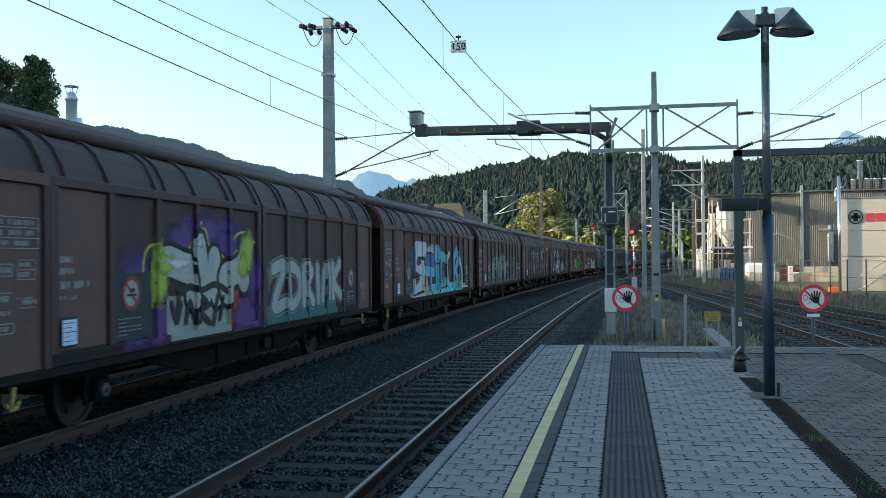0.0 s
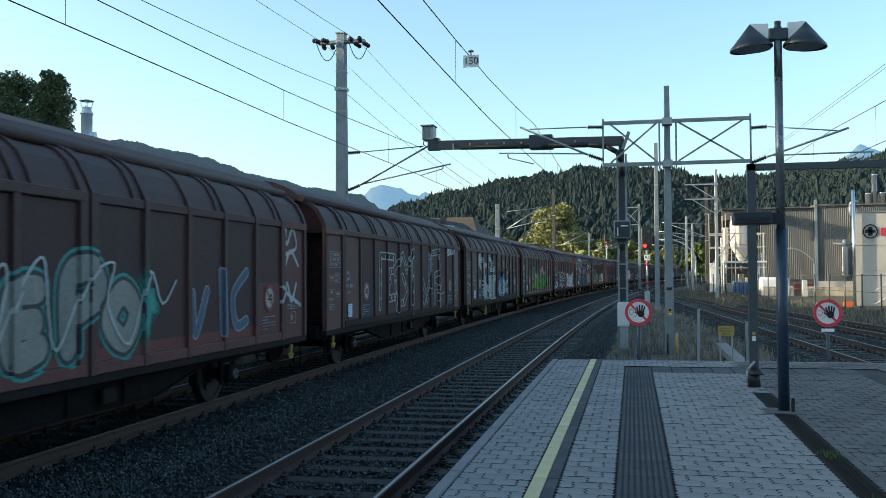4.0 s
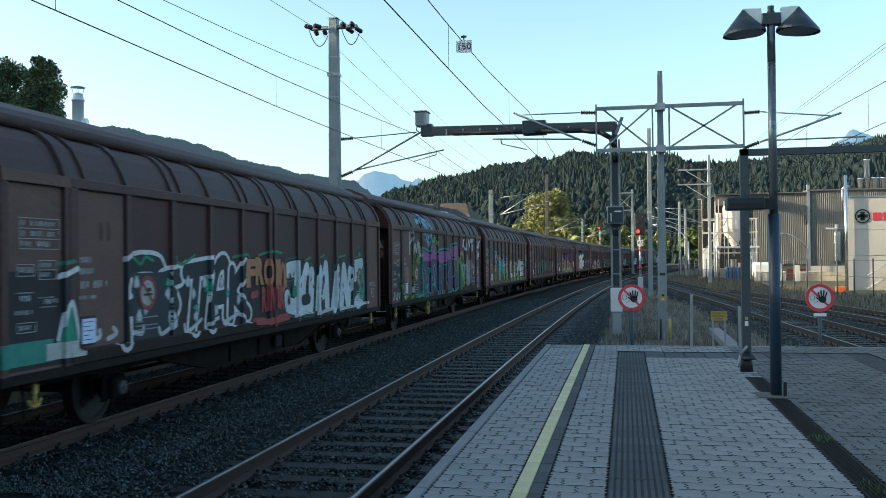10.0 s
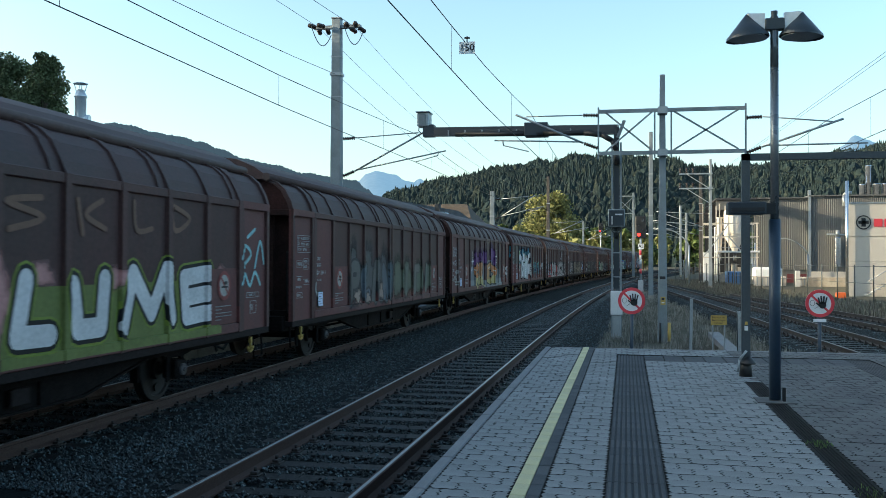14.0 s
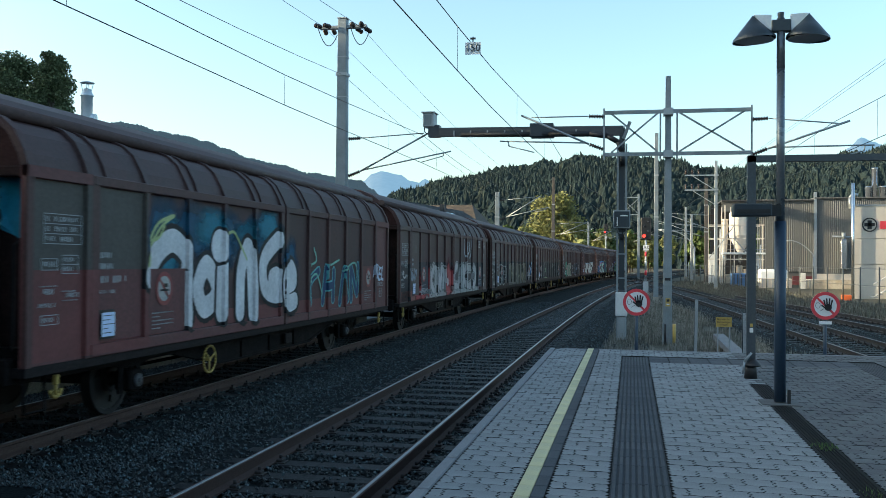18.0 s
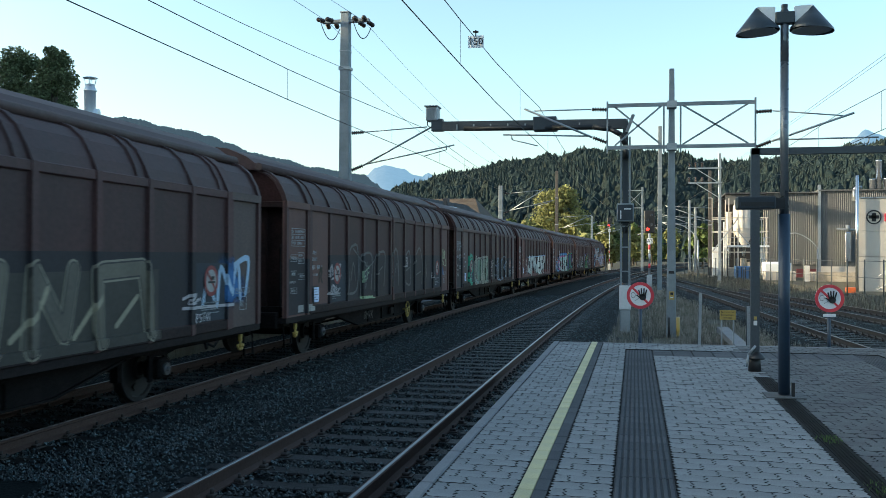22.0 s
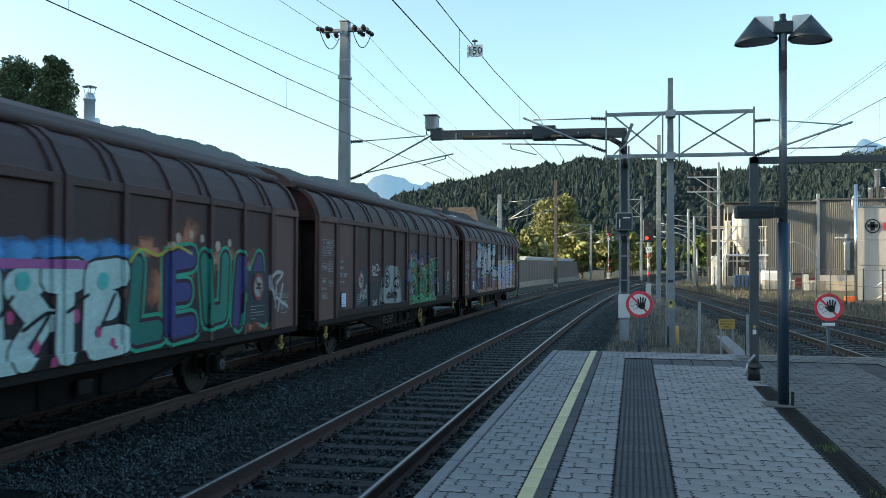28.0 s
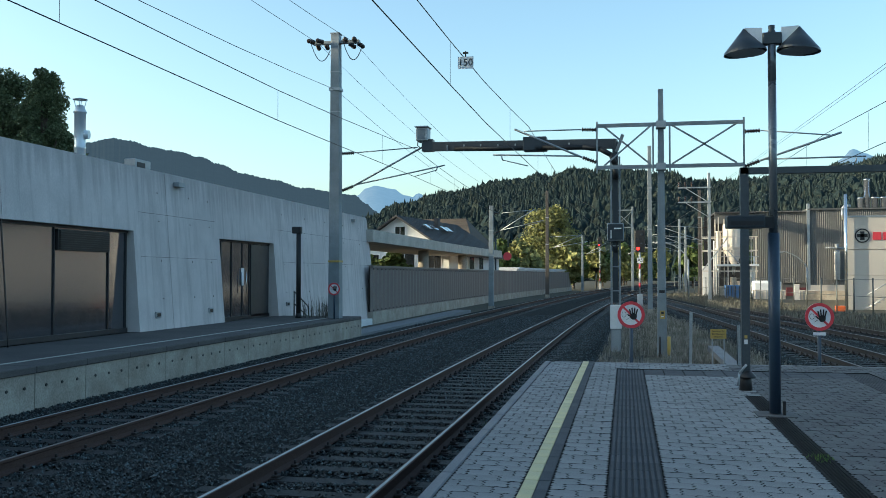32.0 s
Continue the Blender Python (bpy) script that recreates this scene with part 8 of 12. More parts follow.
def glyph(ch, fat):
    """Outline of a letter in a unit square, as (vertices, faces)."""
    key = (ch, fat)
    if key in GLYPHS:
        return GLYPHS[key]
    out = []
    for off in (0.02, fat):
        cu = bpy.data.curves.new("letter", "FONT")
        cu.body, cu.size, cu.offset, cu.resolution_u = ch, 1.0, off, 3
        ob = bpy.data.objects.new("letter", cu)
        me = bpy.data.meshes.new_from_object(ob)
        out.append(([v.co.copy() for v in me.vertices], [tuple(p.vertices) for p in me.polygons]))
        bpy.data.objects.remove(ob)
        bpy.data.curves.remove(cu)
        bpy.data.meshes.remove(me)
    base = out[0][0]
    x0, x1 = min(v.x for v in base), max(v.x for v in base)
    y0, y1 = min(v.y for v in base), max(v.y for v in base)
    bm = bmesh.new()
    vs = [bm.verts.new(((v.x - x0) / (x1 - x0), (v.y - y0) / (y1 - y0), 0)) for v in out[1][0]]
    for f in out[1][1]:
        try:
            bm.faces.new([vs[i] for i in f])
        except ValueError:
            pass
    bmesh.ops.subdivide_edges(bm, edges=[e for e in bm.edges if e.calc_length() > 0.3], cuts=2)
    bmesh.ops.triangulate(bm, faces=bm.faces)
    bm.verts.index_update()
    res = ([(v.co.x, v.co.y) for v in bm.verts], [tuple(v.index for v in f.verts) for f in bm.faces])
    bm.free()
    GLYPHS[key] = res
    return res


def add_shape(bm, pts, faces, dx=0.0, slot=0):
    vs = [bm.verts.new((dx, u, v)) for u, v in pts]
    for f in faces:
        try:
            bm.faces.new([vs[i] for i in f]).material_index = slot
        except ValueError:
            pass


def put(w, name, bm, colour, lift, label=""):
    conform(bm, lift)
    return part(name, bm, spray(colour), w, label)


def blob_pts(u, v, ru, rv, rng, n=22, wild=0.14):
    out = []
    ph = rng.uniform(0, 6)
    for k in range(n):
        a = k * math.tau / n
        q = 1 + wild * math.sin(3 * a + ph) + wild * 0.6 * math.sin(7 * a + ph * 2)
        out.append((u + ru * q * math.cos(a), max(0.92, v + rv * q * math.sin(a))))
    return out


MIST_CACHE = {}


def mist(colour):
    """Spray paint that thins out towards the edge of the cloud."""
    key = tuple(colour)
    if key not in MIST_CACHE:
        m = spray(colour).copy()
        m.name = "sprayed_mist"
        nt = m.node_tree
        bsdf = nt.nodes["Principled BSDF"]
        out = [n for n in nt.nodes if n.type == "OUTPUT_MATERIAL"][0]
        cover = nt.nodes.new("ShaderNodeAttribute")
        cover.attribute_name = "cover"
        speck = nt.nodes.new("ShaderNodeTexNoise")
        speck.inputs["Scale"].default_value = 9.0
        speck.inputs["Detail"].default_value = 5.0
        add = nt.nodes.new("ShaderNodeMath")
        add.operation = "MULTIPLY_ADD"
        add.inputs[1].default_value = 0.5
        ramp = nt.nodes.new("ShaderNodeMapRange")
        ramp.inputs["From Min"].default_value, ramp.inputs["From Max"].default_value = 0.22, 0.95
        clear = nt.nodes.new("ShaderNodeBsdfTransparent")
        mix = nt.nodes.new("ShaderNodeMixShader")
        nt.links.new(speck.outputs["Fac"], add.inputs[0])
        nt.links.new(cover.outputs["Fac"], add.inputs[2])
        nt.links.new(add.outputs["Value"], ramp.inputs["Value"])
        nt.links.new(ramp.outputs["Result"], mix.inputs["Fac"])
        nt.links.new(clear.outputs["BSDF"], mix.inputs[1])
        nt.links.new(bsdf.outputs["BSDF"], mix.inputs[2])
        nt.links.new(mix.outputs["Shader"], out.inputs["Surface"])
        MIST_CACHE[key] = m
    return MIST_CACHE[key]


def blobs(w, spots, colour, lift=0.002, seed=1, name="graffiti_cloud", wild=0.14):
    """Rounded painted spots; uneven ones are sprayed clouds with soft edges."""
    rng = random.Random(seed)
    soft = wild > 0.05
    for k, (u, v, ru, rv) in enumerate(spots):
        pts = blob_pts(u, v, ru, rv, rng, wild=wild)
        n = len(pts)
        bm = bmesh.new()
        if soft:
            layer = bm.verts.layers.float.new("cover")
            rings = []
            for q, c in ((0.0, 0.78), (0.55, 0.72), (0.95, 0.38), (1.3, 0.0)):
                row = []
                for x, y in pts:
                    vert = bm.verts.new((0.00015 * k, u + (x - u) * q, max(0.915, v + (y - v) * q)))
                    vert[layer] = c
                    row.append(vert)
                rings.append(row)
            for r0, r1 in zip(rings, rings[1:]):
                for i in range(n):
                    bm.faces.new((r0[i], r0[(i + 1) % n], r1[(i + 1) % n], r1[i]))
            bmesh.ops.remove_doubles(bm, verts=rings[0], dist=0.001)
            conform(bm, lift)
            part(name, bm, mist(colour), w)
        else:
            add_shape(bm, [(u, v)] + pts, [(0, i + 1, (i + 1) % n + 1) for i in range(n)], 0.0002 * (k % 8))
            put(w, name, bm, colour, lift)


def patch(w, u0, v0, u1, v1, colour, lift=0.0015, name="paint_patch", mat=None):
    bm = bmesh.new()
    n = max(1, int((u1 - u0) / 0.5))
    for k in range(n):
        a, b = u0 + (u1 - u0) * k / n, u0 + (u1 - u0) * (k + 1) / n
        add_shape(bm, [(a, v0), (b, v0), (b, v1), (a, v1)], [(0, 1, 2, 3)])
    bmesh.ops.remove_doubles(bm, verts=bm.verts, dist=0.0005)
    conform(bm, lift)
    return part(name, bm, mat or spray(colour), w)


def smooth_line(pts, cuts=4):
    """The polyline as a flowing curve through its points."""
    if len(pts) < 3:
        return pts
    closed = pts[0] == pts[-1]
    out = []
    n = len(pts)
    for k in range(n - 1):
        p0 = pts[k - 1] if k else (pts[-2] if closed else pts[0])
        p1, p2 = pts[k], pts[k + 1]
        p3 = pts[k + 2] if k + 2 < n else (pts[1] if closed else pts[-1])
        for q in range(cuts):
            t = q / cuts
            out.append(tuple(0.5 * (2 * b + (c - a) * t + (2 * a - 5 * b + 4 * c - d) * t * t + (3 * b - a - 3 * c + d) * t ** 3) for a, b, c, d in zip(p0, p1, p2, p3)))
    out.append(pts[-1])
    return out


def brushed(lines, r):
    """Broad brush strokes of half width r along the lines, merged into one outline: (points, faces)."""
    vs, fs = [], []
    for pts in lines:
        for k, (x, y) in enumerate(pts):
            base = len(vs)
            vs += [(x + r * math.cos(a * math.tau / 10 + 0.3), y + r * math.sin(a * math.tau / 10 + 0.3)) for a in range(10)]
            fs.append(tuple(range(base, base + 10)))
        for (x0, y0), (x1, y1) in zip(pts, pts[1:]):
            d = math.hypot(x1 - x0, y1 - y0)
            if d < 1e-4:
                continue
            nx, ny = -(y1 - y0) / d * r, (x1 - x0) / d * r
            base = len(vs)
            vs += [(x0 - nx, y0 - ny), (x1 - nx, y1 - ny), (x1 + nx, y1 + ny), (x0 + nx, y0 + ny)]
            fs.append((base, base + 1, base + 2, base + 3))
    out = geometry.delaunay_2d_cdt([Vector(v) for v in vs], [], fs, 0, 1e-5)
    faces = [tuple(f) for f, src in zip(out[2], out[5]) if src]
    return [(v.x, max(0.912, v.y)) for v in out[0]], faces


def letters(w, shapes, width, fills, edge, ew=0.05, rim=None, rw=0.05, curve=True, band=None):
    """Painted letters, each a list of brush lines: rim, outline and fill; band: second colour above (or below) a height."""
    drawn = [[smooth_line(p) if curve else p for p in lines] for lines in shapes]
    if rim:
        for k, lines in enumerate(drawn):
            bm = bmesh.new()
            add_shape(bm, *brushed(lines, width / 2 + ew + rw))
            put(w, "graffiti_rim", bm, rim, 0.0035 + 0.0003 * k)
    for k, lines in enumerate(drawn):
        bm = bmesh.new()
        add_shape(bm, *brushed(lines, width / 2 + ew), 0.0012 * k, 0)
        add_shape(bm, *brushed(lines, width / 2), 0.0012 * k + 0.0006, 1)
        mats = [fills[k % len(fills)]]
        if band:
            cut = band[0] + 0.08 * math.sin(k * 2.3)
            bmesh.ops.bisect_plane(bm, geom=bm.verts[:] + bm.edges[:] + bm.faces[:], plane_co=(0, 0, cut), plane_no=(0, 0, 1))
            for fc in bm.faces:
                if fc.material_index == 1 and (fc.calc_center_median().z > cut) == (len(band) < 3):
                    fc.material_index = 2
            mats.append(band[1])
        conform(bm, 0.0065)
        ob = part("graffiti_letter", bm, spray(edge), w)
        for c in mats:
            ob.data.materials.append(spray(c))


def filled(w, pts, colour, lift=0.004, name="painted_shape"):
    """A painted area inside a flowing outline."""
    ring = smooth_line(pts + pts[:1])[:-1]
    if sum(a[0] * b[1] - b[0] * a[1] for a, b in zip(ring, ring[1:] + ring[:1])) < 0:
        ring = ring[::-1]
    out = geometry.delaunay_2d_cdt([Vector(p) for p in ring], [], [tuple(range(len(ring)))], 0, 1e-5)
    bm = bmesh.new()
    add_shape(bm, [(v.x, max(0.912, v.y)) for v in out[0]], [tuple(f) for f, src in zip(out[2], out[5]) if src])
    return put(w, name, bm, colour, lift)


def tag(w, words, u, v, height, colour, slant=0.15, turn=0.0, thin=0.0, width=0.62):
    """Thin written letters."""
    bm = bmesh.new()
    rng = random.Random(len(words) * 7 + int(u * 10))
    x = 0.0
    c, s = math.cos(radians(turn)), math.sin(radians(turn))
    for k, ch in enumerate(words):
        if ch == " ":
            x += height * 0.5
            continue
        pts, faces = glyph(ch, thin)
        wd = height * width * (0.35 if ch in "Ii!'1." else 1.0)
        j = rng.uniform(-0.08, 0.08) * height
        out = []
        for px, py in pts:
            q0, q1 = x + wd * px + slant * height * py, height * py + j
            out.append((u + q0 * c - q1 * s, v + q0 * s + q1 * c))
        add_shape(bm, out, faces, 0.0002 * (k % 6))
        x += wd * 1.16
    return put(w, "graffiti_tag", bm, colour, 0.02)


def strokes(w, lines, colour, r, lift=0.012, name="graffiti_stroke"):
    """Hand-drawn lines of even width, each a part."""
    for k, pts in enumerate(lines):
        bm = bmesh.new()
        add_shape(bm, *brushed([smooth_line(pts)], r), 0.0003 * (k % 7))
        put(w, name, bm, colour, lift)


W = WAGONS
# lower halves coated over in slate or oxide red
SLATE, OXIDE = (0.038, 0.034, 0.039), (0.135, 0.046, 0.043)
for k, top, colour in ((4, 1.9, SLATE), (5, 2.02, SLATE), (6, 2.05, SLATE), (13, 1.95, SLATE), (7, 2.0, SLATE), (1, 1.6, SLATE), (15, 2.1, SLATE), (2, 1.5, SLATE), (8, 1.28, OXIDE), (9, 1.28, OXIDE), (11, 1.3, OXIDE), (14, 1.3, OXIDE), (17, 1.2, OXIDE), (10, 1.25, OXIDE), (3, 1.2, OXIDE)):
    for e in (-1, 1):
        patch(W[k], min(e * 0.1, e * (WALL_W - 0.1)), 1.05, max(e * 0.1, e * (WALL_W - 0.1)), top, colour, 0.0006, "primer_coat")
for k, top in ((8, 1.9), (11, 1.9)):
    patch(W[k], -BODY + 0.11, 0.93, -WALL_W + 1.25, top, OXIDE, 0.001, "primer_coat")
TAN = wall_paint("bared_tan_paint", (0.092, 0.080, 0.070), (0.068, 0.058, 0.051))
for k, low in ((8, 1.9), (11, 1.9), (14, 0.93)):
    patch(W[k], -BODY + 0.11, low, -WALL_W - 0.02, 2.85, None, 0.001, "bared_panel", TAN)
    patch(W[k], -WALL_W + 0.14, max(1.05, low), -WALL_W + 1.20, 2.85, None, 0.0115, "bared_panel", TAN)
for k in (4, 5, 6, 7, 13, 12):
    patch(W[k], -BODY + 0.11, 0.93, -WALL_W - 0.02, 1.95, SLATE, 0.001, "primer_coat")
# last wagon: silver letters over striped drips, lilac letters on a tan field
w = W[0]
patch(w, -4.7, 0.93, -0.14, 1.78, (0.30, 0.16, 0.12), 0.0015)
patch(w, -4.36, 1.1, -4.24, 1.74, (0.035, 0.024, 0.026), 0.003)
patch(w, -4.13, 1.08, -4, 1.74, (0.11, 0.05, 0.10), 0.003)
patch(w, -3.89, 1.06, -3.76, 1.73, (0.11, 0.05, 0.10), 0.003)
patch(w, -3.61, 1.03, -3.47, 1.72, (0.035, 0.024, 0.026), 0.003)
patch(w, -3.13, 0.98, -2.97, 1.71, (0.035, 0.024, 0.026), 0.003)
patch(w, -2.87, 0.96, -2.71, 1.7, (0.035, 0.024, 0.026), 0.003)
patch(w, -1.04, 0.93, -0.82, 1.65, (0.035, 0.024, 0.026), 0.003)
patch(w, -0.58, 0.93, -0.35, 1.64, (0.11, 0.05, 0.10), 0.003)
patch(w, -2.42, 1.08, -1.45, 1.9, (0.022, 0.023, 0.028), 0.0035)
blobs(w, [(-4.61, 1.6, 0.25, 0.3), (-3.55, 1.56, 0.2, 0.4)], (0.16, 0.06, 0.17), 0.0032, 4, wild=0.3)
blobs(w, [(-4.89, 1.61, 0.3, 0.6), (-5.1, 1.4, 0.3, 0.4)], (0.16, 0.38, 0.55), 0.003, 2)
blobs(w, [(-4.18, 2.66, 0.4, 0.25), (-3.4, 2.71, 0.3, 0.25), (-1.73, 2.7, 0.3, 0.25)], (0.22, 0.42, 0.55), 0.002, 2)
letters(w, [[[(-4.32, 1.95), (-4.21, 2.47)], [(-3.57, 2.61), (-4.06, 2.01), (-3.44, 1.72), (-3, 1.57)]],
    [[(-3.27, 2.62), (-3.35, 2.21), (-3.13, 1.67)]],
    [[(-2.75, 2.47), (-3.03, 2.08), (-2.76, 1.8), (-2.44, 2.16), (-2.68, 2.47)]],
    [[(-2.17, 1.94), (-2.04, 2.53), (-1.61, 2.49), (-1.96, 2.28), (-1.51, 2.11), (-2.02, 1.9)]],
    [[(-0.5, 2.56), (-1.05, 2.45), (-1.09, 1.77), (-0.23, 1.63)], [(-1.04, 2.11), (-0.63, 2.16)]]], 0.34, [SILVER], BLACK, ew=0.06, rim=(0.30, 0.46, 0.55), rw=0.05, curve=True)
strokes(w, [[(-4.6, 2.31), (-4.57, 1.86)], [(-1.38, 1.78), (-0.96, 2.34)]], WHITE, 0.03)
blobs(w, [(-0.43, 2.81, 0.13, 0.13), (-0.42, 2.56, 0.14, 0.12)], (0.32, 0.52, 0.60), 0.02, 7, wild=0.0)
w = W[0]
patch(w, 0.13, 0.93, 4.83, 2.16, (0.40, 0.25, 0.14), 0.0015)
blobs(w, [(4.86, 1.38, 0.55, 0.62)], (0.40, 0.25, 0.14), 0.0016, 3, wild=0.05)
strokes(w, [[(0.13, 2.16), (4.8, 2.19), (5.32, 1.92), (5.48, 1.07)]], (0.62, 0.52, 0.42), 0.02)
letters(w, [[[(0.3, 1.82), (1.34, 1.86)], [(0.64, 1.96), (0.27, 1.82), (0.59, 1.69)]],
    [[(1.14, 1.75), (0.8, 1.65), (1.11, 1.52), (0.72, 1.34), (0.96, 1.12), (1.19, 1.31), (0.86, 1.53)]],
    [[(1.54, 1.88), (1.44, 1.08)], [(1.48, 1.45), (1.98, 1.53)], [(1.93, 1.94), (1.92, 1.06)]],
    [[(2.17, 2.78), (2.1, 1.03)]],
    [[(3.02, 1.84), (2.53, 1.81), (2.51, 1.17), (3, 1.18)], [(2.54, 1.5), (2.89, 1.52)]],
    [[(3.25, 1.12), (3.31, 1.83), (3.68, 1.22), (4.08, 1.88), (3.99, 1.09)]],
    [[(3.2, 1.87), (4.48, 1.9)], [(4.22, 2.06), (4.67, 1.9), (4.2, 1.74)]]], 0.17, [(0.42, 0.40, 0.60)], (0.055, 0.03, 0.075), ew=0.03, rim=WHITE, rw=0.05, curve=False)
strokes(w, [[(2.43, 2.78), (2.35, 1.94)], [(2.6, 2.77), (2.53, 2.01)]], WHITE, 0.03)
strokes(w, [[(1.69, 1.47), (1.84, 1.42), (1.98, 1.48)]], (0.02, 0.10, 0.06), 0.04, lift=0.024)
tag(w, "LIKE", 0.44, 2.24, 0.19, WHITE, 0.02, 0, width=0.5)
tag(w, "A", 1.6, 2.26, 0.19, WHITE, 0.02, 0, width=0.5)
tag(w, "PERFECT", 2.57, 2.24, 0.19, WHITE, 0.02, 0, width=0.5)
tag(w, "DREAM", 3.71, 2.26, 0.19, WHITE, 0.02, 0, width=0.5)
tag(w, "ZUKS", 5.91, 2.16, 0.42, (0.42, 0.46, 0.10), 0.1, 0, thin=0.02)
filled(w, [(5.98, 1.33), (6.02, 1.92), (6.48, 2.01), (6.24, 1.37)], (0.40, 0.44, 0.48), 0.004, "painted_shape")
filled(w, [(6.24, 1.32), (6.42, 1.91), (6.65, 1.46)], (0.20, 0.11, 0.08), 0.004, "painted_shape")
w = W[0]
tag(w, "BEK", -5.26, 2.59, 0.3, (0.30, 0.04, 0.08), 0.1, 0)
# pale painted face and green letters
w = W[1]
filled(w, [(-2.54, 1.1), (-2.38, 1.56), (-2.12, 1.85), (-1.7, 1.98), (-1.26, 1.95), (-0.87, 1.75), (-0.7, 1.38), (-0.63, 1.05)], (0.27, 0.268, 0.262), 0.004, "painted_face")
strokes(w, [[(-2.73, 1.11), (-2.44, 1.67), (-1.98, 1.96)], [(-0.59, 1.05), (-0.78, 1.71), (-1.17, 1.95)]], (0.12, 0.13, 0.14), 0.05)
strokes(w, [[(-2.32, 1.56), (-2.24, 1.7), (-2, 1.72), (-1.79, 1.63), (-1.91, 1.47), (-2.18, 1.46), (-2.32, 1.56)]], BLACK, 0.028)
blobs(w, [(-2.06, 1.59, 0.12, 0.1)], BLACK, 0.014, 8, wild=0.0)
blobs(w, [(-2.03, 1.6, 0.04, 0.035)], WHITE, 0.017, 8, wild=0.0)
strokes(w, [[(-1.38, 1.52), (-1.29, 1.67), (-1.01, 1.7), (-0.76, 1.59), (-0.9, 1.42), (-1.22, 1.42), (-1.38, 1.52)]], BLACK, 0.028)
blobs(w, [(-1.08, 1.56, 0.12, 0.1)], BLACK, 0.014, 8, wild=0.0)
blobs(w, [(-1.05, 1.57, 0.04, 0.035)], WHITE, 0.017, 8, wild=0.0)
strokes(w, [[(-2.27, 1.76), (-1.98, 1.85), (-1.79, 1.73)], [(-1.25, 1.72), (-1, 1.82), (-0.82, 1.67)], [(-1.64, 1.42), (-1.61, 1.31)]], BLACK, 0.022)
strokes(w, [[(-2.05, 1.2), (-1.85, 1.29), (-1.62, 1.24), (-1.38, 1.29), (-1.18, 1.2)], [(-1.95, 1.18), (-1.62, 1.2), (-1.28, 1.18)]], BLACK, 0.035)
blobs(w, [(0.35, 2.08, 0.34, 0.22), (1.01, 2.12, 0.3, 0.2), (1.75, 2.0, 0.28, 0.2), (2.69, 2.1, 0.36, 0.22), (3.55, 1.93, 0.28, 0.3), (3.7, 1.49, 0.25, 0.25), (0.14, 1.76, 0.2, 0.4)], (0.13, 0.12, 0.26), 0.0015, 10, wild=0.35)
patch(w, 0.15, 1.05, 3.6, 1.9, (0.03, 0.035, 0.035), 0.0022)
letters(w, [[[(0.36, 1.11), (0.35, 2.03), (0.9, 1.99), (0.79, 1.67), (0.36, 1.59)]],
    [[(1.15, 1.16), (1.45, 1.85), (1.88, 1.84), (1.96, 1.16)], [(1.21, 1.43), (1.88, 1.45)]],
    [[(2.41, 1.84), (2.01, 1.69), (2.42, 1.44), (2.07, 1.15)]],
    [[(2.6, 1.94), (3.68, 2.04)], [(3.13, 1.98), (2.99, 1.16)]]], 0.22, [(0.045, 0.17, 0.10), (0.03, 0.12, 0.08)], BLACK, ew=0.045, rim=(0.20, 0.18, 0.06), rw=0.05, curve=False)
rng = random.Random(77)
for colour, count in (((0.30, 0.42, 0.22), 14), ((0.36, 0.34, 0.46), 12), ((0.40, 0.18, 0.06), 7)):
    flicks = []
    for _ in range(count):
        u, v = rng.uniform(0.3, 3.5), rng.uniform(1.2, 2.0)
        flicks.append([(u, v), (u + rng.uniform(-0.08, 0.12), v + rng.uniform(0.06, 0.22)), (u + rng.uniform(-0.05, 0.2), v + rng.uniform(0.05, 0.2))])
    strokes(w, flicks, colour, 0.014, lift=0.0235)
patch(w, 0.11, 0.93, 3.45, 1.17, (0.05, 0.22, 0.12), 0.003)
strokes(w, [[(0.2, 1.08), (0.47, 1.33), (0.8, 1.04), (1.51, 1.18), (2.28, 0.99), (3.29, 1.2)]], (0.10, 0.34, 0.18), 0.03)
blobs(w, [(0.79, 1.85, 0.08, 0.1), (1.76, 1.27, 0.1, 0.06), (2.84, 1.42, 0.08, 0.08), (0.25, 1.51, 0.07, 0.1)], (0.36, 0.16, 0.05), 0.02, 31)
strokes(w, [[(-3.36, 1.8), (-3.32, 1.96), (-3.14, 1.93), (-3.32, 1.86), (-3.14, 1.8), (-3.02, 2), (-2.8, 1.96), (-2.95, 1.86), (-2.69, 1.89)], [(-3.3, 1.76), (-2.88, 1.76)]], (0.36, 0.36, 0.36), 0.02)
strokes(w, [[(-4.32, 1.2), (-4.15, 1.51), (-4.04, 1.23)], [(-4.26, 1.3), (-4.07, 1.3)], [(-3.94, 1.25), (-4.01, 1.38), (-3.85, 1.4), (-3.83, 1.24), (-3.85, 1.53)]], (0.34, 0.32, 0.27), 0.035)
tag(w, "CUAB", -3.36, 1.03, 0.14, WHITE, 0.1, 0)
tag(w, "lu", 3.54, 1.18, 0.3, SILVER, 0.1, 0)
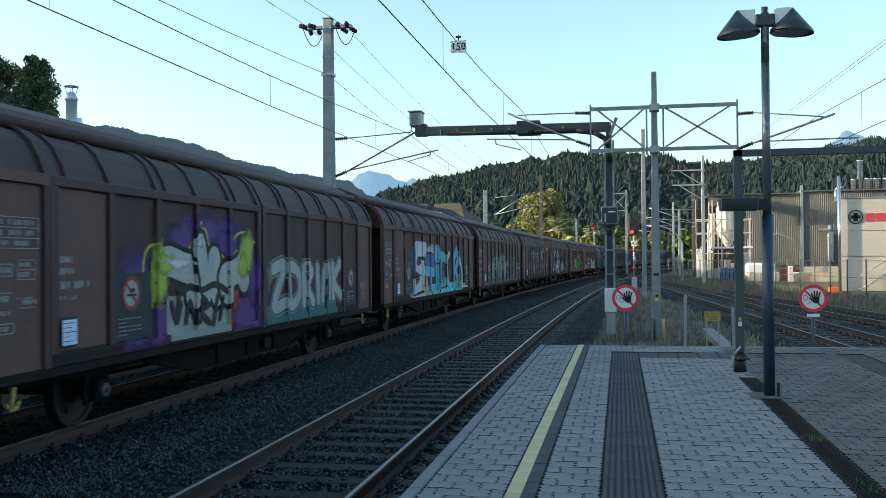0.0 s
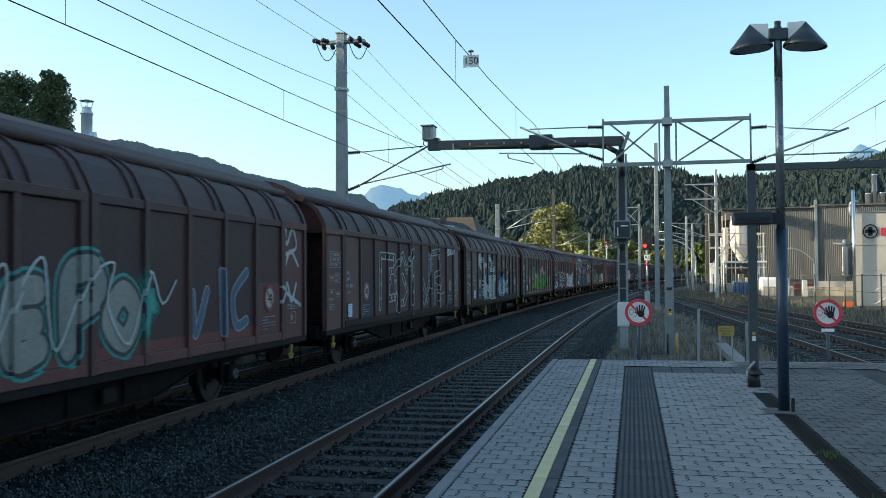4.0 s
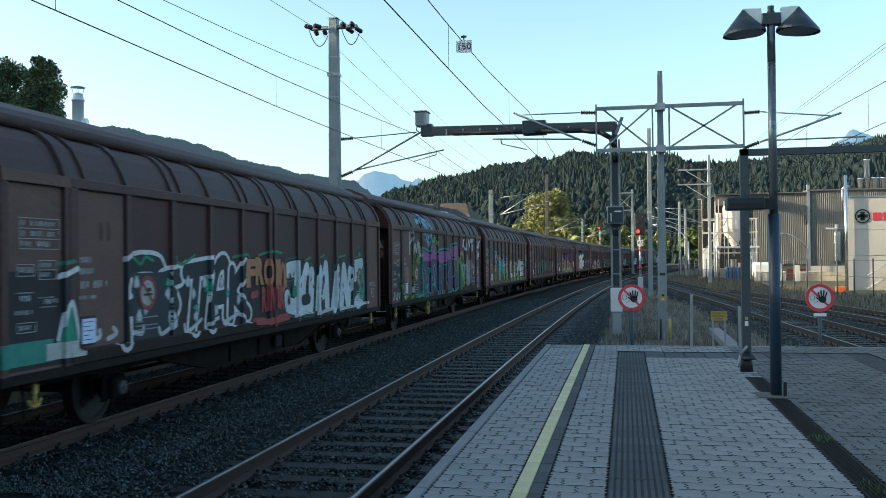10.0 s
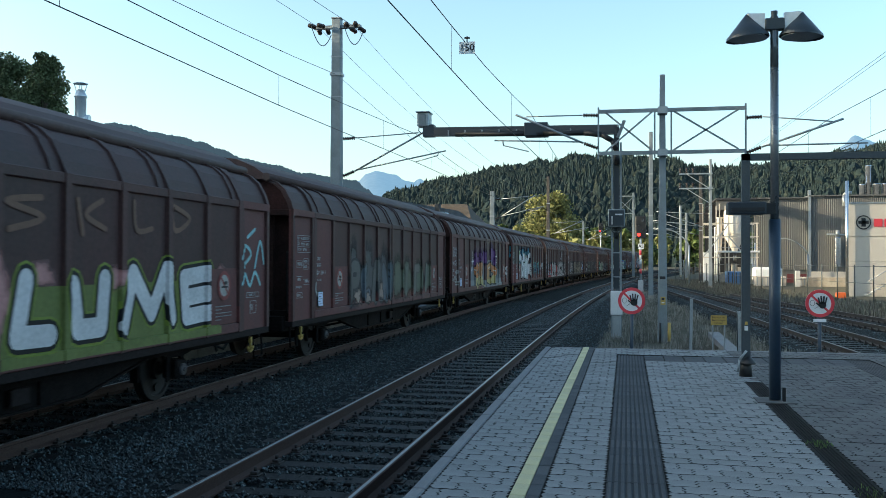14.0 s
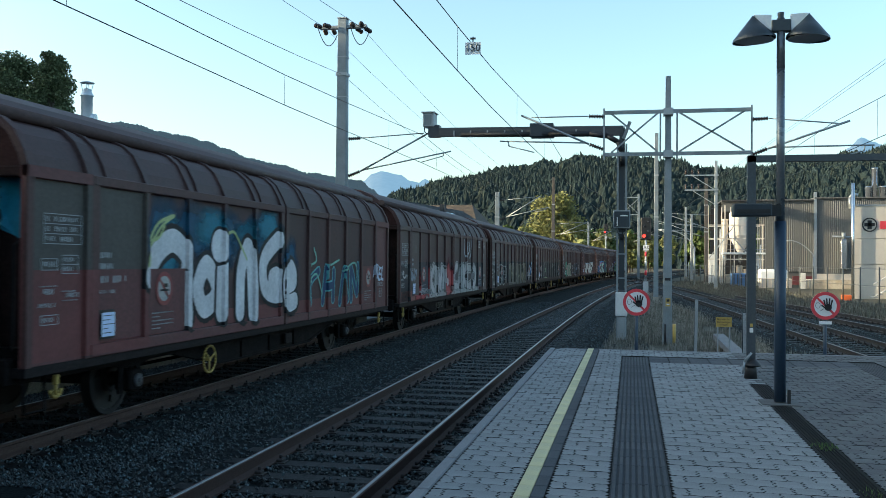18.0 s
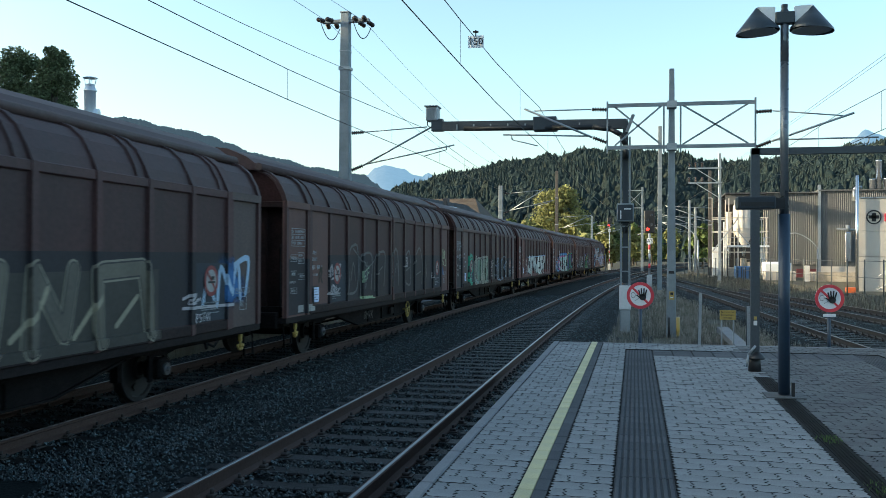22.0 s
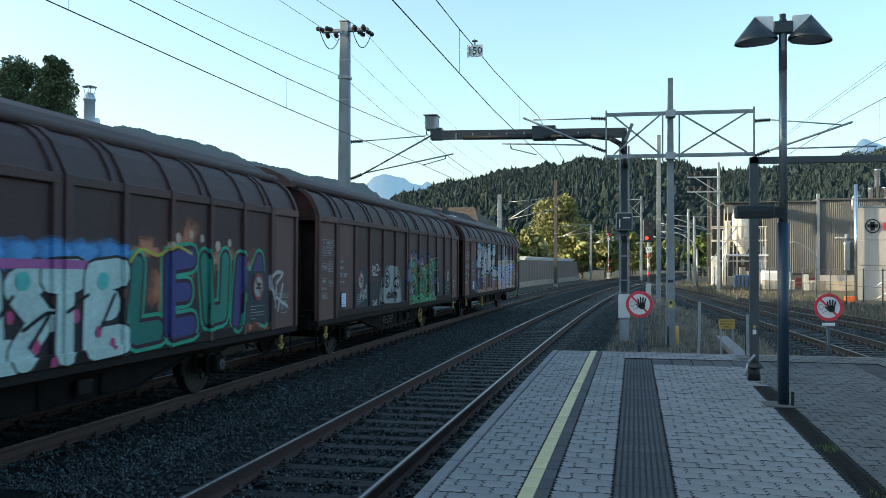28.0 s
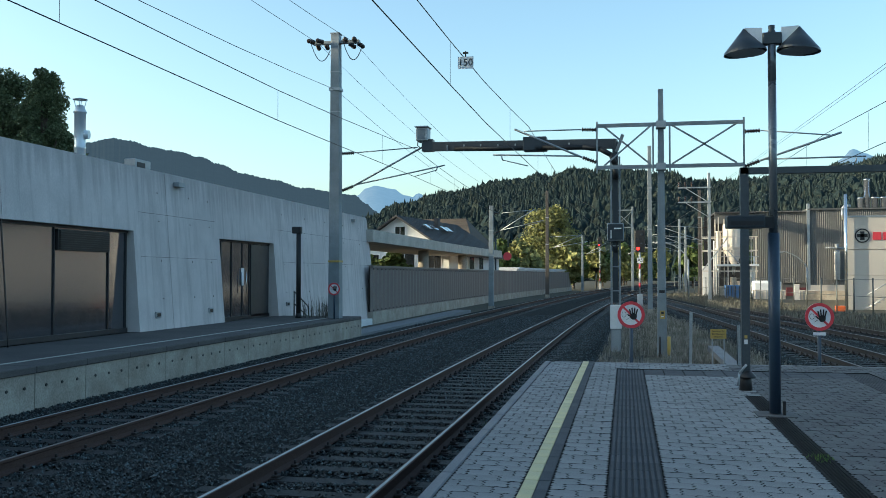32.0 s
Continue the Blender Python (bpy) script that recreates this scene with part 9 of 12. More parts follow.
# painted cup, mint letters with dots and green letters
w = W[2]
blobs(w, [(-3.92, 1.82, 0.45, 0.12), (-3.79, 1.44, 0.55, 0.45), (-4.99, 1.23, 0.5, 0.3), (-4.28, 1.11, 0.6, 0.25)], (0.06, 0.19, 0.40), 0.002, 12, wild=0.3)
strokes(w, [[(-5.24, 1.07), (-5.19, 1.42), (-5.07, 1.44), (-4.94, 1.22)], [(-5.15, 1.6), (-4.68, 1.64)]], (0.10, 0.26, 0.50), 0.04)
filled(w, [(-3.56, 1.69), (-2.66, 1.79), (-2.8, 1.1), (-3.43, 1.08)], WHITE, 0.006, "painted_cup")
strokes(w, [[(-3.56, 1.69), (-3.3, 1.75), (-2.75, 1.8), (-2.66, 1.79), (-2.97, 1.72), (-3.47, 1.66), (-3.56, 1.69)]], (0.03, 0.02, 0.02), 0.05)
strokes(w, [[(-3.36, 1.54), (-3.27, 1.62), (-3.19, 1.55)], [(-3.07, 1.58), (-2.99, 1.65), (-2.9, 1.58)], [(-3.35, 1.42), (-3.18, 1.32), (-2.97, 1.4), (-3.35, 1.42)]], BLACK, 0.02, lift=0.02)
strokes(w, [[(-3.44, 1.88), (-3.33, 1.99), (-3.47, 2.06), (-3.39, 2.15)], [(-3.28, 1.9), (-3.17, 2.06), (-3.28, 2.17), (-3.2, 2.3)], [(-3.11, 1.92), (-3, 2.1), (-3.11, 2.24), (-3, 2.4)], [(-2.9, 1.8), (-2.75, 1.95), (-2.85, 2.06), (-2.73, 2.13)]], (0.44, 0.47, 0.52), 0.05)
strokes(w, [[(-3.7, 1.34), (-3.67, 1.68), (-3.49, 1.71)], [(-3.64, 1.13), (-2.74, 1.06)], [(-3.19, 1.95), (-2.44, 1.97)]], (0.40, 0.16, 0.32), 0.05)
blobs(w, [(-2.28, 2.09, 0.32, 0.14), (-1.9, 2.1, 0.32, 0.14), (-1.48, 2.1, 0.32, 0.14), (-1.05, 2.11, 0.32, 0.14), (-0.58, 2.12, 0.32, 0.14), (-0.08, 2.13, 0.32, 0.14), (0.45, 2.13, 0.32, 0.14), (1.02, 2.14, 0.32, 0.14)], (0.10, 0.26, 0.52), 0.003, 13)
strokes(w, [[(-2.63, 1.95), (-1.02, 2.01), (1.26, 1.98)]], (0.34, 0.10, 0.26), 0.05)
letters(w, [[[(-1.98, 1.85), (-2.41, 1.81), (-2.02, 1.48), (-2.4, 1.11)]],
    [[(-1.8, 1.85), (-1.31, 1.85)], [(-1.55, 1.82), (-1.67, 1.06)]],
    [[(-1.12, 1.86), (-1.05, 1.06), (-0.81, 1.08)]],
    [[(-0.36, 1.87), (-0.72, 1.77), (-0.29, 1.41), (-0.65, 1.08)]],
    [[(-0.14, 1.87), (0.31, 1.88)], [(0.08, 1.87), (0.05, 1.08)]],
    [[(1.13, 1.9), (0.62, 1.86), (0.59, 1.09), (1.17, 1.11)], [(0.6, 1.51), (1, 1.53)]]], 0.36, [(0.44, 0.53, 0.50)], (0.03, 0.03, 0.035), ew=0.035, curve=False)
strokes(w, [[(-2.36, 1.57), (-2.03, 1.63), (-2.19, 1.33)], [(-1.76, 1.39), (-1.31, 1.7)], [(-1.02, 1.44), (-0.78, 1.68)], [(-0.61, 1.33), (-0.18, 1.49), (-0.5, 1.15)], [(0.04, 1.49), (0.5, 1.66)], [(0.76, 1.27), (1.05, 1.65)]], BLACK, 0.022, lift=0.022)
blobs(w, [(-2.36, 1.57, 0.07, 0.08), (-1.93, 1.24, 0.07, 0.08), (-1.49, 1.33, 0.06, 0.08), (-1.12, 1.61, 0.06, 0.08), (-0.82, 1.47, 0.06, 0.07), (-0.4, 1.15, 0.07, 0.08), (0.27, 1.43, 0.07, 0.08), (0.71, 1.23, 0.06, 0.07), (1.01, 1.07, 0.06, 0.07), (-0.18, 0.96, 0.06, 0.07)], (0.42, 0.06, 0.16), 0.021, 15, name="graffiti_dots", wild=0.0)
blobs(w, [(-2.28, 1.8, 0.12, 0.1), (-1.68, 1.81, 0.12, 0.1), (-0.62, 1.83, 0.12, 0.1), (0.8, 1.81, 0.12, 0.1)], (0.12, 0.42, 0.38), 0.0205, 16, name="graffiti_dots", wild=0.0)
blobs(w, [(1.8, 2.19, 0.35, 0.12), (2.85, 2.25, 0.35, 0.3), (4.04, 2.04, 0.4, 0.2), (5.2, 1.56, 0.4, 0.5), (5.41, 1.18, 0.35, 0.25), (2.24, 1.72, 0.3, 0.4)], (0.40, 0.15, 0.09), 0.0015, 17, wild=0.3)
letters(w, [[[(1.58, 1.98), (1.49, 1.14), (2.1, 1.16)]],
    [[(3.02, 2.09), (2.39, 2.04), (2.4, 1.14), (3.03, 1.17)], [(2.4, 1.62), (2.89, 1.63)]],
    [[(3.41, 2.04), (3.53, 1.26), (4.05, 1.29), (4.11, 2.06)]],
    [[(4.5, 1.16), (4.64, 2.02), (5, 1.56), (5.4, 2.04), (5.53, 1.18)]]], 0.26, [(0.03, 0.15, 0.12), (0.05, 0.05, 0.17), (0.04, 0.18, 0.13), (0.06, 0.05, 0.15)], (0.05, 0.012, 0.03), ew=0.05, rim=(0.05, 0.32, 0.20), rw=0.05, curve=False)
blobs(w, [(2.63, 2.36, 0.07, 0.07), (3.01, 2.42, 0.06, 0.06), (3.86, 2.27, 0.08, 0.08), (4.26, 2.33, 0.06, 0.06), (4.6, 2.16, 0.06, 0.06), (3.34, 2.37, 0.06, 0.06), (2.39, 2.25, 0.06, 0.06)], (0.46, 0.34, 0.26), 0.004, 18, name="graffiti_dots", wild=0.0)
strokes(w, [[(1.39, 2.03), (1.66, 2.19), (2.09, 2.12), (2.54, 2.25), (3.01, 2.15)]], (0.42, 0.36, 0.06), 0.02)
strokes(w, [[(6.05, 1.28), (5.82, 1.79), (6.49, 1.85), (6.04, 1.54), (6.73, 1.26)], [(6.27, 1.21), (6.49, 1.66)]], SILVER, 0.03)
strokes(w, [[(-5.84, 1.74), (-5.71, 1.76), (-5.8, 1.62), (-5.66, 1.51)], [(-6.02, 1.91), (-5.93, 1.69)]], (0.26, 0.26, 0.26), 0.05)
# white block letters
w = W[3]
letters(w, [[[(-2.82, 1.89), (-3.47, 1.81), (-3.52, 1.23), (-2.92, 1.22)]],
    [[(-2.46, 1.07), (-2.41, 1.84), (-1.73, 1.88)], [(-2.41, 1.49), (-1.92, 1.49)]],
    [[(-1.27, 1.88), (-1.13, 1.23), (-0.5, 1.78), (-0.12, 1.18), (0.26, 1.87)]],
    [[(1.34, 1.91), (0.66, 1.86), (0.67, 1.1), (1.35, 1.13)], [(0.67, 1.5), (1.17, 1.51)]],
    [[(2.44, 1.93), (1.79, 1.82), (2.36, 1.42), (1.8, 1.08)]],
    [[(3.61, 1.94), (2.95, 1.13)]]], 0.3, [(0.60, 0.56, 0.52)], (0.03, 0.03, 0.03), ew=0.05, curve=False)
strokes(w, [[(-3.73, 1.94), (-2.82, 1.96), (-1.27, 1.96), (0.58, 1.99), (3.99, 2.07)]], (0.34, 0.42, 0.55), 0.022, lift=0.022)
tag(w, "23", -0.05, 1.73, 0.15, WHITE, 0.1, 0)
tag(w, "ROLL!", 2.54, 1.64, 0.2, WHITE, 0.1, 0)
tag(w, "NIPGS", -3.87, 1.07, 0.16, WHITE, 0.1, 0)
tag(w, "YO:", -2.29, 1.38, 0.13, WHITE, 0.1, 0)
tag(w, "KRST", -2.28, 1.17, 0.16, WHITE, 0.1, 0)
# green emblem, pale letters, blue outline letters
w = W[4]
strokes(w, [[(-4.82, 1.88), (-4.74, 2.01), (-4.59, 1.93), (-4.48, 2.06), (-4.33, 1.97), (-4.19, 2.04), (-4.02, 1.97), (-4.11, 1.84)], [(-4.8, 1.82), (-4.08, 1.89)], [(-4.88, 1.5), (-4.85, 1.69), (-4.74, 1.75)], [(-4.06, 1.74), (-3.98, 1.56), (-4.05, 1.43), (-3.92, 1.49)], [(-4.84, 1.31), (-4.9, 1.16), (-4.73, 1.11), (-4.44, 1.18), (-4.26, 1.07), (-4.14, 1.16)], [(-4.65, 1.04), (-4.54, 1.13), (-4.38, 0.98)], [(-4.2, 1.4), (-4.14, 1.26)]], (0.05, 0.30, 0.19), 0.05)
blobs(w, [(-4.73, 1.33, 0.22, 0.12), (-4.35, 1.31, 0.22, 0.12), (-4.44, 1, 0.25, 0.1), (-4.58, 1.2, 0.12, 0.2)], (0.05, 0.30, 0.19), 0.004, 22, wild=0.25)
blobs(w, [(-4.54, 1.63, 0.2, 0.24)], (0.16, 0.06, 0.045), 0.004, 23, wild=0.0)
patch(w, -3.72, 0.93, -0.6, 1.83, (0.11, 0.11, 0.085), 0.0012)
letters(w, [[[(-3.46, 1.08), (-3.47, 1.76), (-3.12, 1.8), (-3.12, 1.53), (-3.46, 1.44)]],
    [[(-2.62, 1.76), (-2.84, 1.41), (-2.62, 1.17), (-2.36, 1.46), (-2.62, 1.76)]],
    [[(-2.05, 1.77), (-2.11, 1.1), (-1.76, 1.15)]],
    [[(-1.47, 1.8), (-1.52, 1.14), (-1.23, 1.16)]],
    [[(-0.74, 1.84), (-1.11, 1.67), (-0.74, 1.35), (-1.06, 1.11)]]], 0.26, [(0.25, 0.26, 0.20), (0.19, 0.25, 0.19), (0.27, 0.255, 0.21)], (0.05, 0.06, 0.05), ew=0.03, rim=(0.40, 0.38, 0.32), rw=0.03, curve=True)
patch(w, -3.68, 0.95, -2.96, 1.12, (0.22, 0.30, 0.29), 0.003)
blobs(w, [(-3.48, 1.88, 0.045, 0.045), (-3.3, 1.89, 0.045, 0.045), (-3.11, 1.9, 0.045, 0.045), (-2.91, 1.9, 0.045, 0.045), (-2.71, 1.91, 0.045, 0.045), (-2.5, 1.92, 0.045, 0.045), (-2.28, 1.93, 0.045, 0.045), (-2.06, 1.94, 0.045, 0.045), (-1.82, 1.95, 0.045, 0.045), (-1.58, 1.96, 0.045, 0.045), (-1.33, 1.97, 0.045, 0.045), (-1.08, 1.98, 0.045, 0.045), (-0.81, 1.99, 0.045, 0.045)], (0.42, 0.40, 0.34), 0.004, 24, name="graffiti_dots", wild=0.0)
tag(w, "AUTOMATEN", -0.1, 1.7, 0.15, SILVER, 0.05, -3, width=0.42)
tag(w, "EFFEKT!", -0.1, 1.52, 0.15, SILVER, 0.05, -3, width=0.42)
tag(w, "ist", -0.1, 1.34, 0.15, SILVER, 0.05, -3, width=0.42)
tag(w, "IS OK", -0.09, 1.15, 0.15, SILVER, 0.05, -3, width=0.42)
strokes(w, [[(1.06, 1.64), (1.28, 1.52), (1.2, 1.17), (1.01, 1.23)], [(1.33, 1.74), (1.47, 1.86), (1.67, 1.81), (1.48, 1.06), (2.21, 0.98)], [(1.68, 1.05), (1.75, 1.86), (2.05, 1.81), (2.06, 1.02), (2.46, 1.06), (2.5, 1.89), (2.82, 1.86), (2.71, 1.04), (3.24, 1.07)], [(2.89, 1.69), (3.33, 1.96), (3.68, 1.9), (3.51, 1.45), (3.94, 1.1), (4.16, 1.14)], [(3.33, 1.46), (4.42, 1.78)]], (0.20, 0.25, 0.33), 0.024)
# nearly bare wagon with faint outlines and a small orange notice
w = W[5]
strokes(w, [[(5.934, 1.882), (6.145, 2.254), (6.228, 2.086), (6.351, 2.21), (6.333, 1.939)], [(6.457, 2.125), (6.373, 2.063), (6.417, 1.926), (6.502, 1.97), (6.458, 2.032)], [(6.546, 1.907), (6.564, 2.158), (6.653, 2.077), (6.566, 2.014), (6.768, 1.822), (6.792, 1.712), (6.592, 1.698)], [(6.17, 1.891), (6.483, 1.782)], [(6.315, 1.755), (6.462, 1.727)]], (0.36, 0.38, 0.22), 0.022)
strokes(w, [[(5.959, 1.466), (5.976, 1.632)], [(6.056, 1.449), (6.074, 1.61), (6.174, 1.576), (6.075, 1.532), (6.186, 1.467), (6.056, 1.449)], [(6.317, 1.571), (6.245, 1.561), (6.257, 1.451), (6.35, 1.446)], [(6.403, 1.412), (6.423, 1.535)]], (0.05, 0.12, 0.26), 0.035)
strokes(w, [[(-3.62, 1.19), (-3.42, 2.04), (-3.18, 2.22), (-2.82, 2.16), (-2.84, 1.3), (-3.44, 1.18)], [(-2.59, 1.13), (-2.64, 1.92), (-2.11, 2.07), (-1.68, 1.96), (-1.75, 1.24)], [(-2.19, 1.27), (-2.1, 1.84)], [(-1.47, 1.19), (-1.42, 1.94), (-0.89, 2.1), (-0.55, 2.01), (-0.65, 1.28)], [(0.01, 1.25), (-0, 2.06), (0.56, 2.11), (0.71, 1.26)], [(1.26, 1.91), (1.85, 2.12), (1.96, 1.26), (1.27, 1.34)], [(2.33, 1.79), (2.99, 2.24), (3.36, 1.78), (3.3, 1.21)], [(3.72, 2.13), (3.92, 1.42)]], (0.125, 0.12, 0.118), 0.028)
strokes(w, [[(-3.29, 1.48), (-3.14, 1.85), (-2.97, 1.46)], [(-1.31, 1.57), (-0.77, 1.74)], [(0.31, 1.52), (0.52, 1.81), (0.71, 1.51)], [(1.41, 1.6), (1.86, 1.69)], [(2.5, 1.46), (3.18, 1.56)], [(-3.14, 2.16), (-2.1, 1.76), (-1.42, 1.92)]], (0.125, 0.12, 0.118), 0.018)
patch(w, -5.52, 1.42, -5.08, 1.84, (0.44, 0.26, 0.07), 0.008, name="small_notice")
strokes(w, [[(-5.38, 1.5), (-5.34, 1.68), (-5.21, 1.71), (-5.27, 1.59), (-5.2, 1.49)], [(-5.31, 1.75), (-5.22, 1.76)]], (0.04, 0.03, 0.02), 0.03, lift=0.016)
strokes(w, [[(-4.8, 1.59), (-4.78, 1.8), (-4.68, 1.7), (-4.56, 1.81), (-4.53, 1.61)], [(-4.46, 1.66), (-4.4, 1.76), (-4.3, 1.65), (-4.46, 1.66)], [(-4.3, 1.79), (-4.03, 1.82), (-4.1, 1.68), (-4, 1.59)], [(-4.74, 1.53), (-4.03, 1.56)]], SILVER, 0.02)
strokes(w, [[(-4.8, 1.26), (-4.68, 1.43), (-4.58, 1.25)], [(-4.53, 1.25), (-4.5, 1.4), (-4.36, 1.34), (-4.48, 1.32), (-4.34, 1.24)], [(-4.29, 1.38), (-4.29, 1.24), (-4.09, 1.33)], [(-4.86, 1.24), (-4.09, 1.22)]], SILVER, 0.02)
tag(w, "HCF", -2.51, 1.4, 0.28, (0.30, 0.38, 0.26), 0.2, 8)
tag(w, "ZUI", 1.17, 1.72, 0.28, SILVER, 0.2, 0)
tag(w, "GUS", 4.51, 1.34, 0.2, SILVER, 0.1, 0)
strokes(w, [[(-2.58, 1.07), (-2.52, 1.07)], [(-2.47, 1.07), (-2.42, 1.07)], [(-2.36, 1.07), (-2.31, 1.06)], [(-2.26, 1.06), (-2.2, 1.06)], [(-2.14, 1.06), (-2.09, 1.06)], [(-2.03, 1.06), (-1.98, 1.06)], [(-1.92, 1.06), (-1.86, 1.05)], [(-1.8, 1.06), (-1.74, 1.05)], [(-1.69, 1.05), (-1.63, 1.05)]], (0.32, 0.40, 0.24), 0.03)
patch(w, -6.47, 0.96, -6.19, 1.09, (0.30, 0.29, 0.27), 0.004)
patch(w, -6.04, 0.96, -5.73, 1.09, (0.30, 0.29, 0.27), 0.004)
# white outline letters, beige letters and a blue name
w = W[6]
strokes(w, [[(-4.94, 1.71), (-4.91, 1.86), (-4.66, 1.91), (-4.03, 1.85), (-3.8, 1.68), (-3.86, 1.24)], [(-4.85, 1.33), (-4.81, 1.57), (-4.65, 1.57), (-4.7, 1.37), (-4.85, 1.33)], [(-4.52, 1.28), (-4.35, 1.48), (-4.1, 1.34), (-4.21, 1.26), (-4.58, 1.31)], [(-3.77, 1.82), (-2.99, 1.78), (-2.95, 1.34), (-3.32, 1.32), (-3.29, 1.44), (-3.68, 1.45), (-3.65, 1.6)], [(-3.64, 1.23), (-3.4, 1.17), (-3.36, 1.09)], [(-6.63, 1.18), (-6.54, 1.05), (-6.25, 1.06), (-6.25, 1.15)], [(-5.78, 1.12), (-5.75, 0.99), (-5.39, 1)], [(-5.16, 1.12), (-5.03, 1.01), (-4.65, 1.08)], [(-4.31, 1.12), (-4.24, 0.98), (-3.8, 1.05)]], (0.27, 0.27, 0.265), 0.03)
patch(w, -2.34, 0.93, 3.85, 1.83, (0.055, 0.050, 0.043), 0.0012)
letters(w, [[[(-2.1, 1.13), (-2.07, 1.72), (-1.45, 1.84), (-1.24, 1.8), (-1.23, 1.12)]],
    [[(-0.89, 1.08), (-0.83, 1.81), (-0.3, 1.84), (-0.39, 1.1)]],
    [[(0.22, 1.09), (0.16, 1.84), (0.77, 1.85), (0.63, 1.08)]],
    [[(1.21, 1.05), (1.29, 1.84), (1.82, 1.16), (1.98, 1.84)]],
    [[(2.49, 1.02), (2.45, 1.81), (3.45, 1.85), (3.62, 1.04)]]], 0.17, [(0.15, 0.13, 0.10), (0.12, 0.105, 0.085)], (0.055, 0.05, 0.045), ew=0.02, rim=(0.26, 0.23, 0.175), rw=0.025, curve=False)
strokes(w, [[(-1.45, 1.62), (-1.12, 1.34)], [(-1.05, 1.25), (-0.73, 1.6)], [(-0.04, 1.39), (0.35, 1.58)], [(0.92, 1.15), (1.36, 1.44), (1.51, 1.65)], [(1.99, 1.1), (2.48, 1.52)], [(2.84, 1.17), (3.31, 1.5)]], (0.32, 0.28, 0.20), 0.035)
blobs(w, [(5.98, 1.56, 0.5, 0.32)], (0.05, 0.14, 0.32), 0.002, 9, wild=0.2)
strokes(w, [[(5.1, 1.32), (5.23, 1.58), (5.46, 1.38)], [(5.56, 1.28), (5.69, 1.83), (6.03, 1.43), (6.32, 1.89), (6.42, 1.35)], [(6.12, 1.83), (6.72, 1.96), (6.62, 1.41)]], (0.34, 0.44, 0.58), 0.045)
strokes(w, [[(4.5, 1.41), (4.79, 1.46), (4.67, 1.34), (5.01, 1.39)], [(4.5, 1.28), (6.18, 1.26)]], SILVER, 0.022)
tag(w, "GIPSTAK", 4.75, 1.06, 0.13, WHITE, 0.1, 0)
# silver letters over red
w = W[7]
patch(w, -7.04, 0.93, -5.37, 1.2, (0.17, 0.06, 0.05), 0.001)
patch(w, -4.16, 0.93, 0.06, 1.19, (0.26, 0.25, 0.24), 0.0022)
patch(w, 0.06, 0.93, 4.91, 1.08, (0.28, 0.27, 0.26), 0.0022)
blobs(w, [(-5, 1.2, 0.4, 0.4), (-4.45, 1.12, 0.4, 0.3), (-3.7, 1.53, 0.25, 0.45), (-4.01, 1.21, 0.3, 0.25), (-0.47, 1.42, 0.45, 0.55), (-0.83, 1.1, 0.5, 0.2), (5.13, 1.28, 0.3, 0.3)], (0.30, 0.045, 0.05), 0.0018, 30, wild=0.25)
letters(w, [[[(-3.4, 1.76), (-3.43, 1.13)], [(-2.88, 1.81), (-3.36, 1.44), (-2.79, 1.07)]],
    [[(-2.54, 1.66), (-2.57, 1.14)]],
    [[(-2.34, 1.14), (-2.23, 1.74), (-1.93, 1.21), (-1.69, 1.8)]],
    [[(-1.5, 1.23), (-1.42, 1.72)]]], 0.26, [SILVER, (0.36, 0.33, 0.33)], (0.05, 0.05, 0.05), ew=0.035, rim=(0.29, 0.28, 0.275), rw=0.05, curve=False)
blobs(w, [(-2.62, 1.79, 0.14, 0.12), (-0.77, 1.35, 0.16, 0.14)], SILVER, 0.012, 8, wild=0.0)
filled(w, [(-1.42, 1.4), (-1.06, 1.97), (-0.96, 1.39)], SILVER, 0.012, "painted_shape")
letters(w, [[[(0.74, 1.87), (0.26, 1.69), (0.22, 1.24), (0.78, 1.18)]],
    [[(1.02, 1.15), (1.38, 1.86), (1.64, 1.18)], [(1.14, 1.44), (1.57, 1.45)]],
    [[(1.89, 1.83), (1.9, 1.17)], [(2.44, 1.86), (1.96, 1.49), (2.52, 1.14)]],
    [[(3.32, 1.78), (2.8, 1.74), (2.8, 1.16), (3.4, 1.18)]],
    [[(3.72, 1.14), (3.71, 1.77), (4.37, 1.68), (4.29, 1.25), (3.72, 1.14)]]], 0.24, [SILVER, (0.33, 0.31, 0.31)], (0.06, 0.06, 0.06), ew=0.03, rim=(0.30, 0.29, 0.285), rw=0.04, curve=True)
strokes(w, [[(2.21, 3.05), (2.04, 2.66), (2.15, 2.27), (2.43, 2.22)], [(3.22, 3.08), (3.45, 2.82), (3.38, 2.35), (3.16, 2.17)], [(2.49, 2.73), (2.42, 2.44), (2.78, 2.31), (3.08, 2.46), (3, 2.75)], [(2.74, 2.74), (2.71, 2.39)], [(2.6, 2.88), (2.7, 2.93)], [(2.92, 2.92), (3.07, 2.97)]], (0.40, 0.41, 0.44), 0.035)
tag(w, "DOE", 4.74, 2.56, 0.26, SILVER, 0.1, 0)
tag(w, "patch", 5.91, 2.55, 0.26, SILVER, 0.1, 0, width=0.42)
tag(w, "EBESN", 5.94, 1.05, 0.14, WHITE, 0.1, 0)
strokes(w, [[(-5.96, 1.52), (-5.85, 1.67), (-5.71, 1.54), (-5.62, 1.7), (-5.64, 1.5), (-5.5, 1.6), (-5.44, 1.49), (-5.32, 1.72), (-5.16, 1.75), (-5.26, 1.52)], [(-6.02, 1.8), (-5.9, 1.61)]], (0.22, 0.25, 0.30), 0.035)
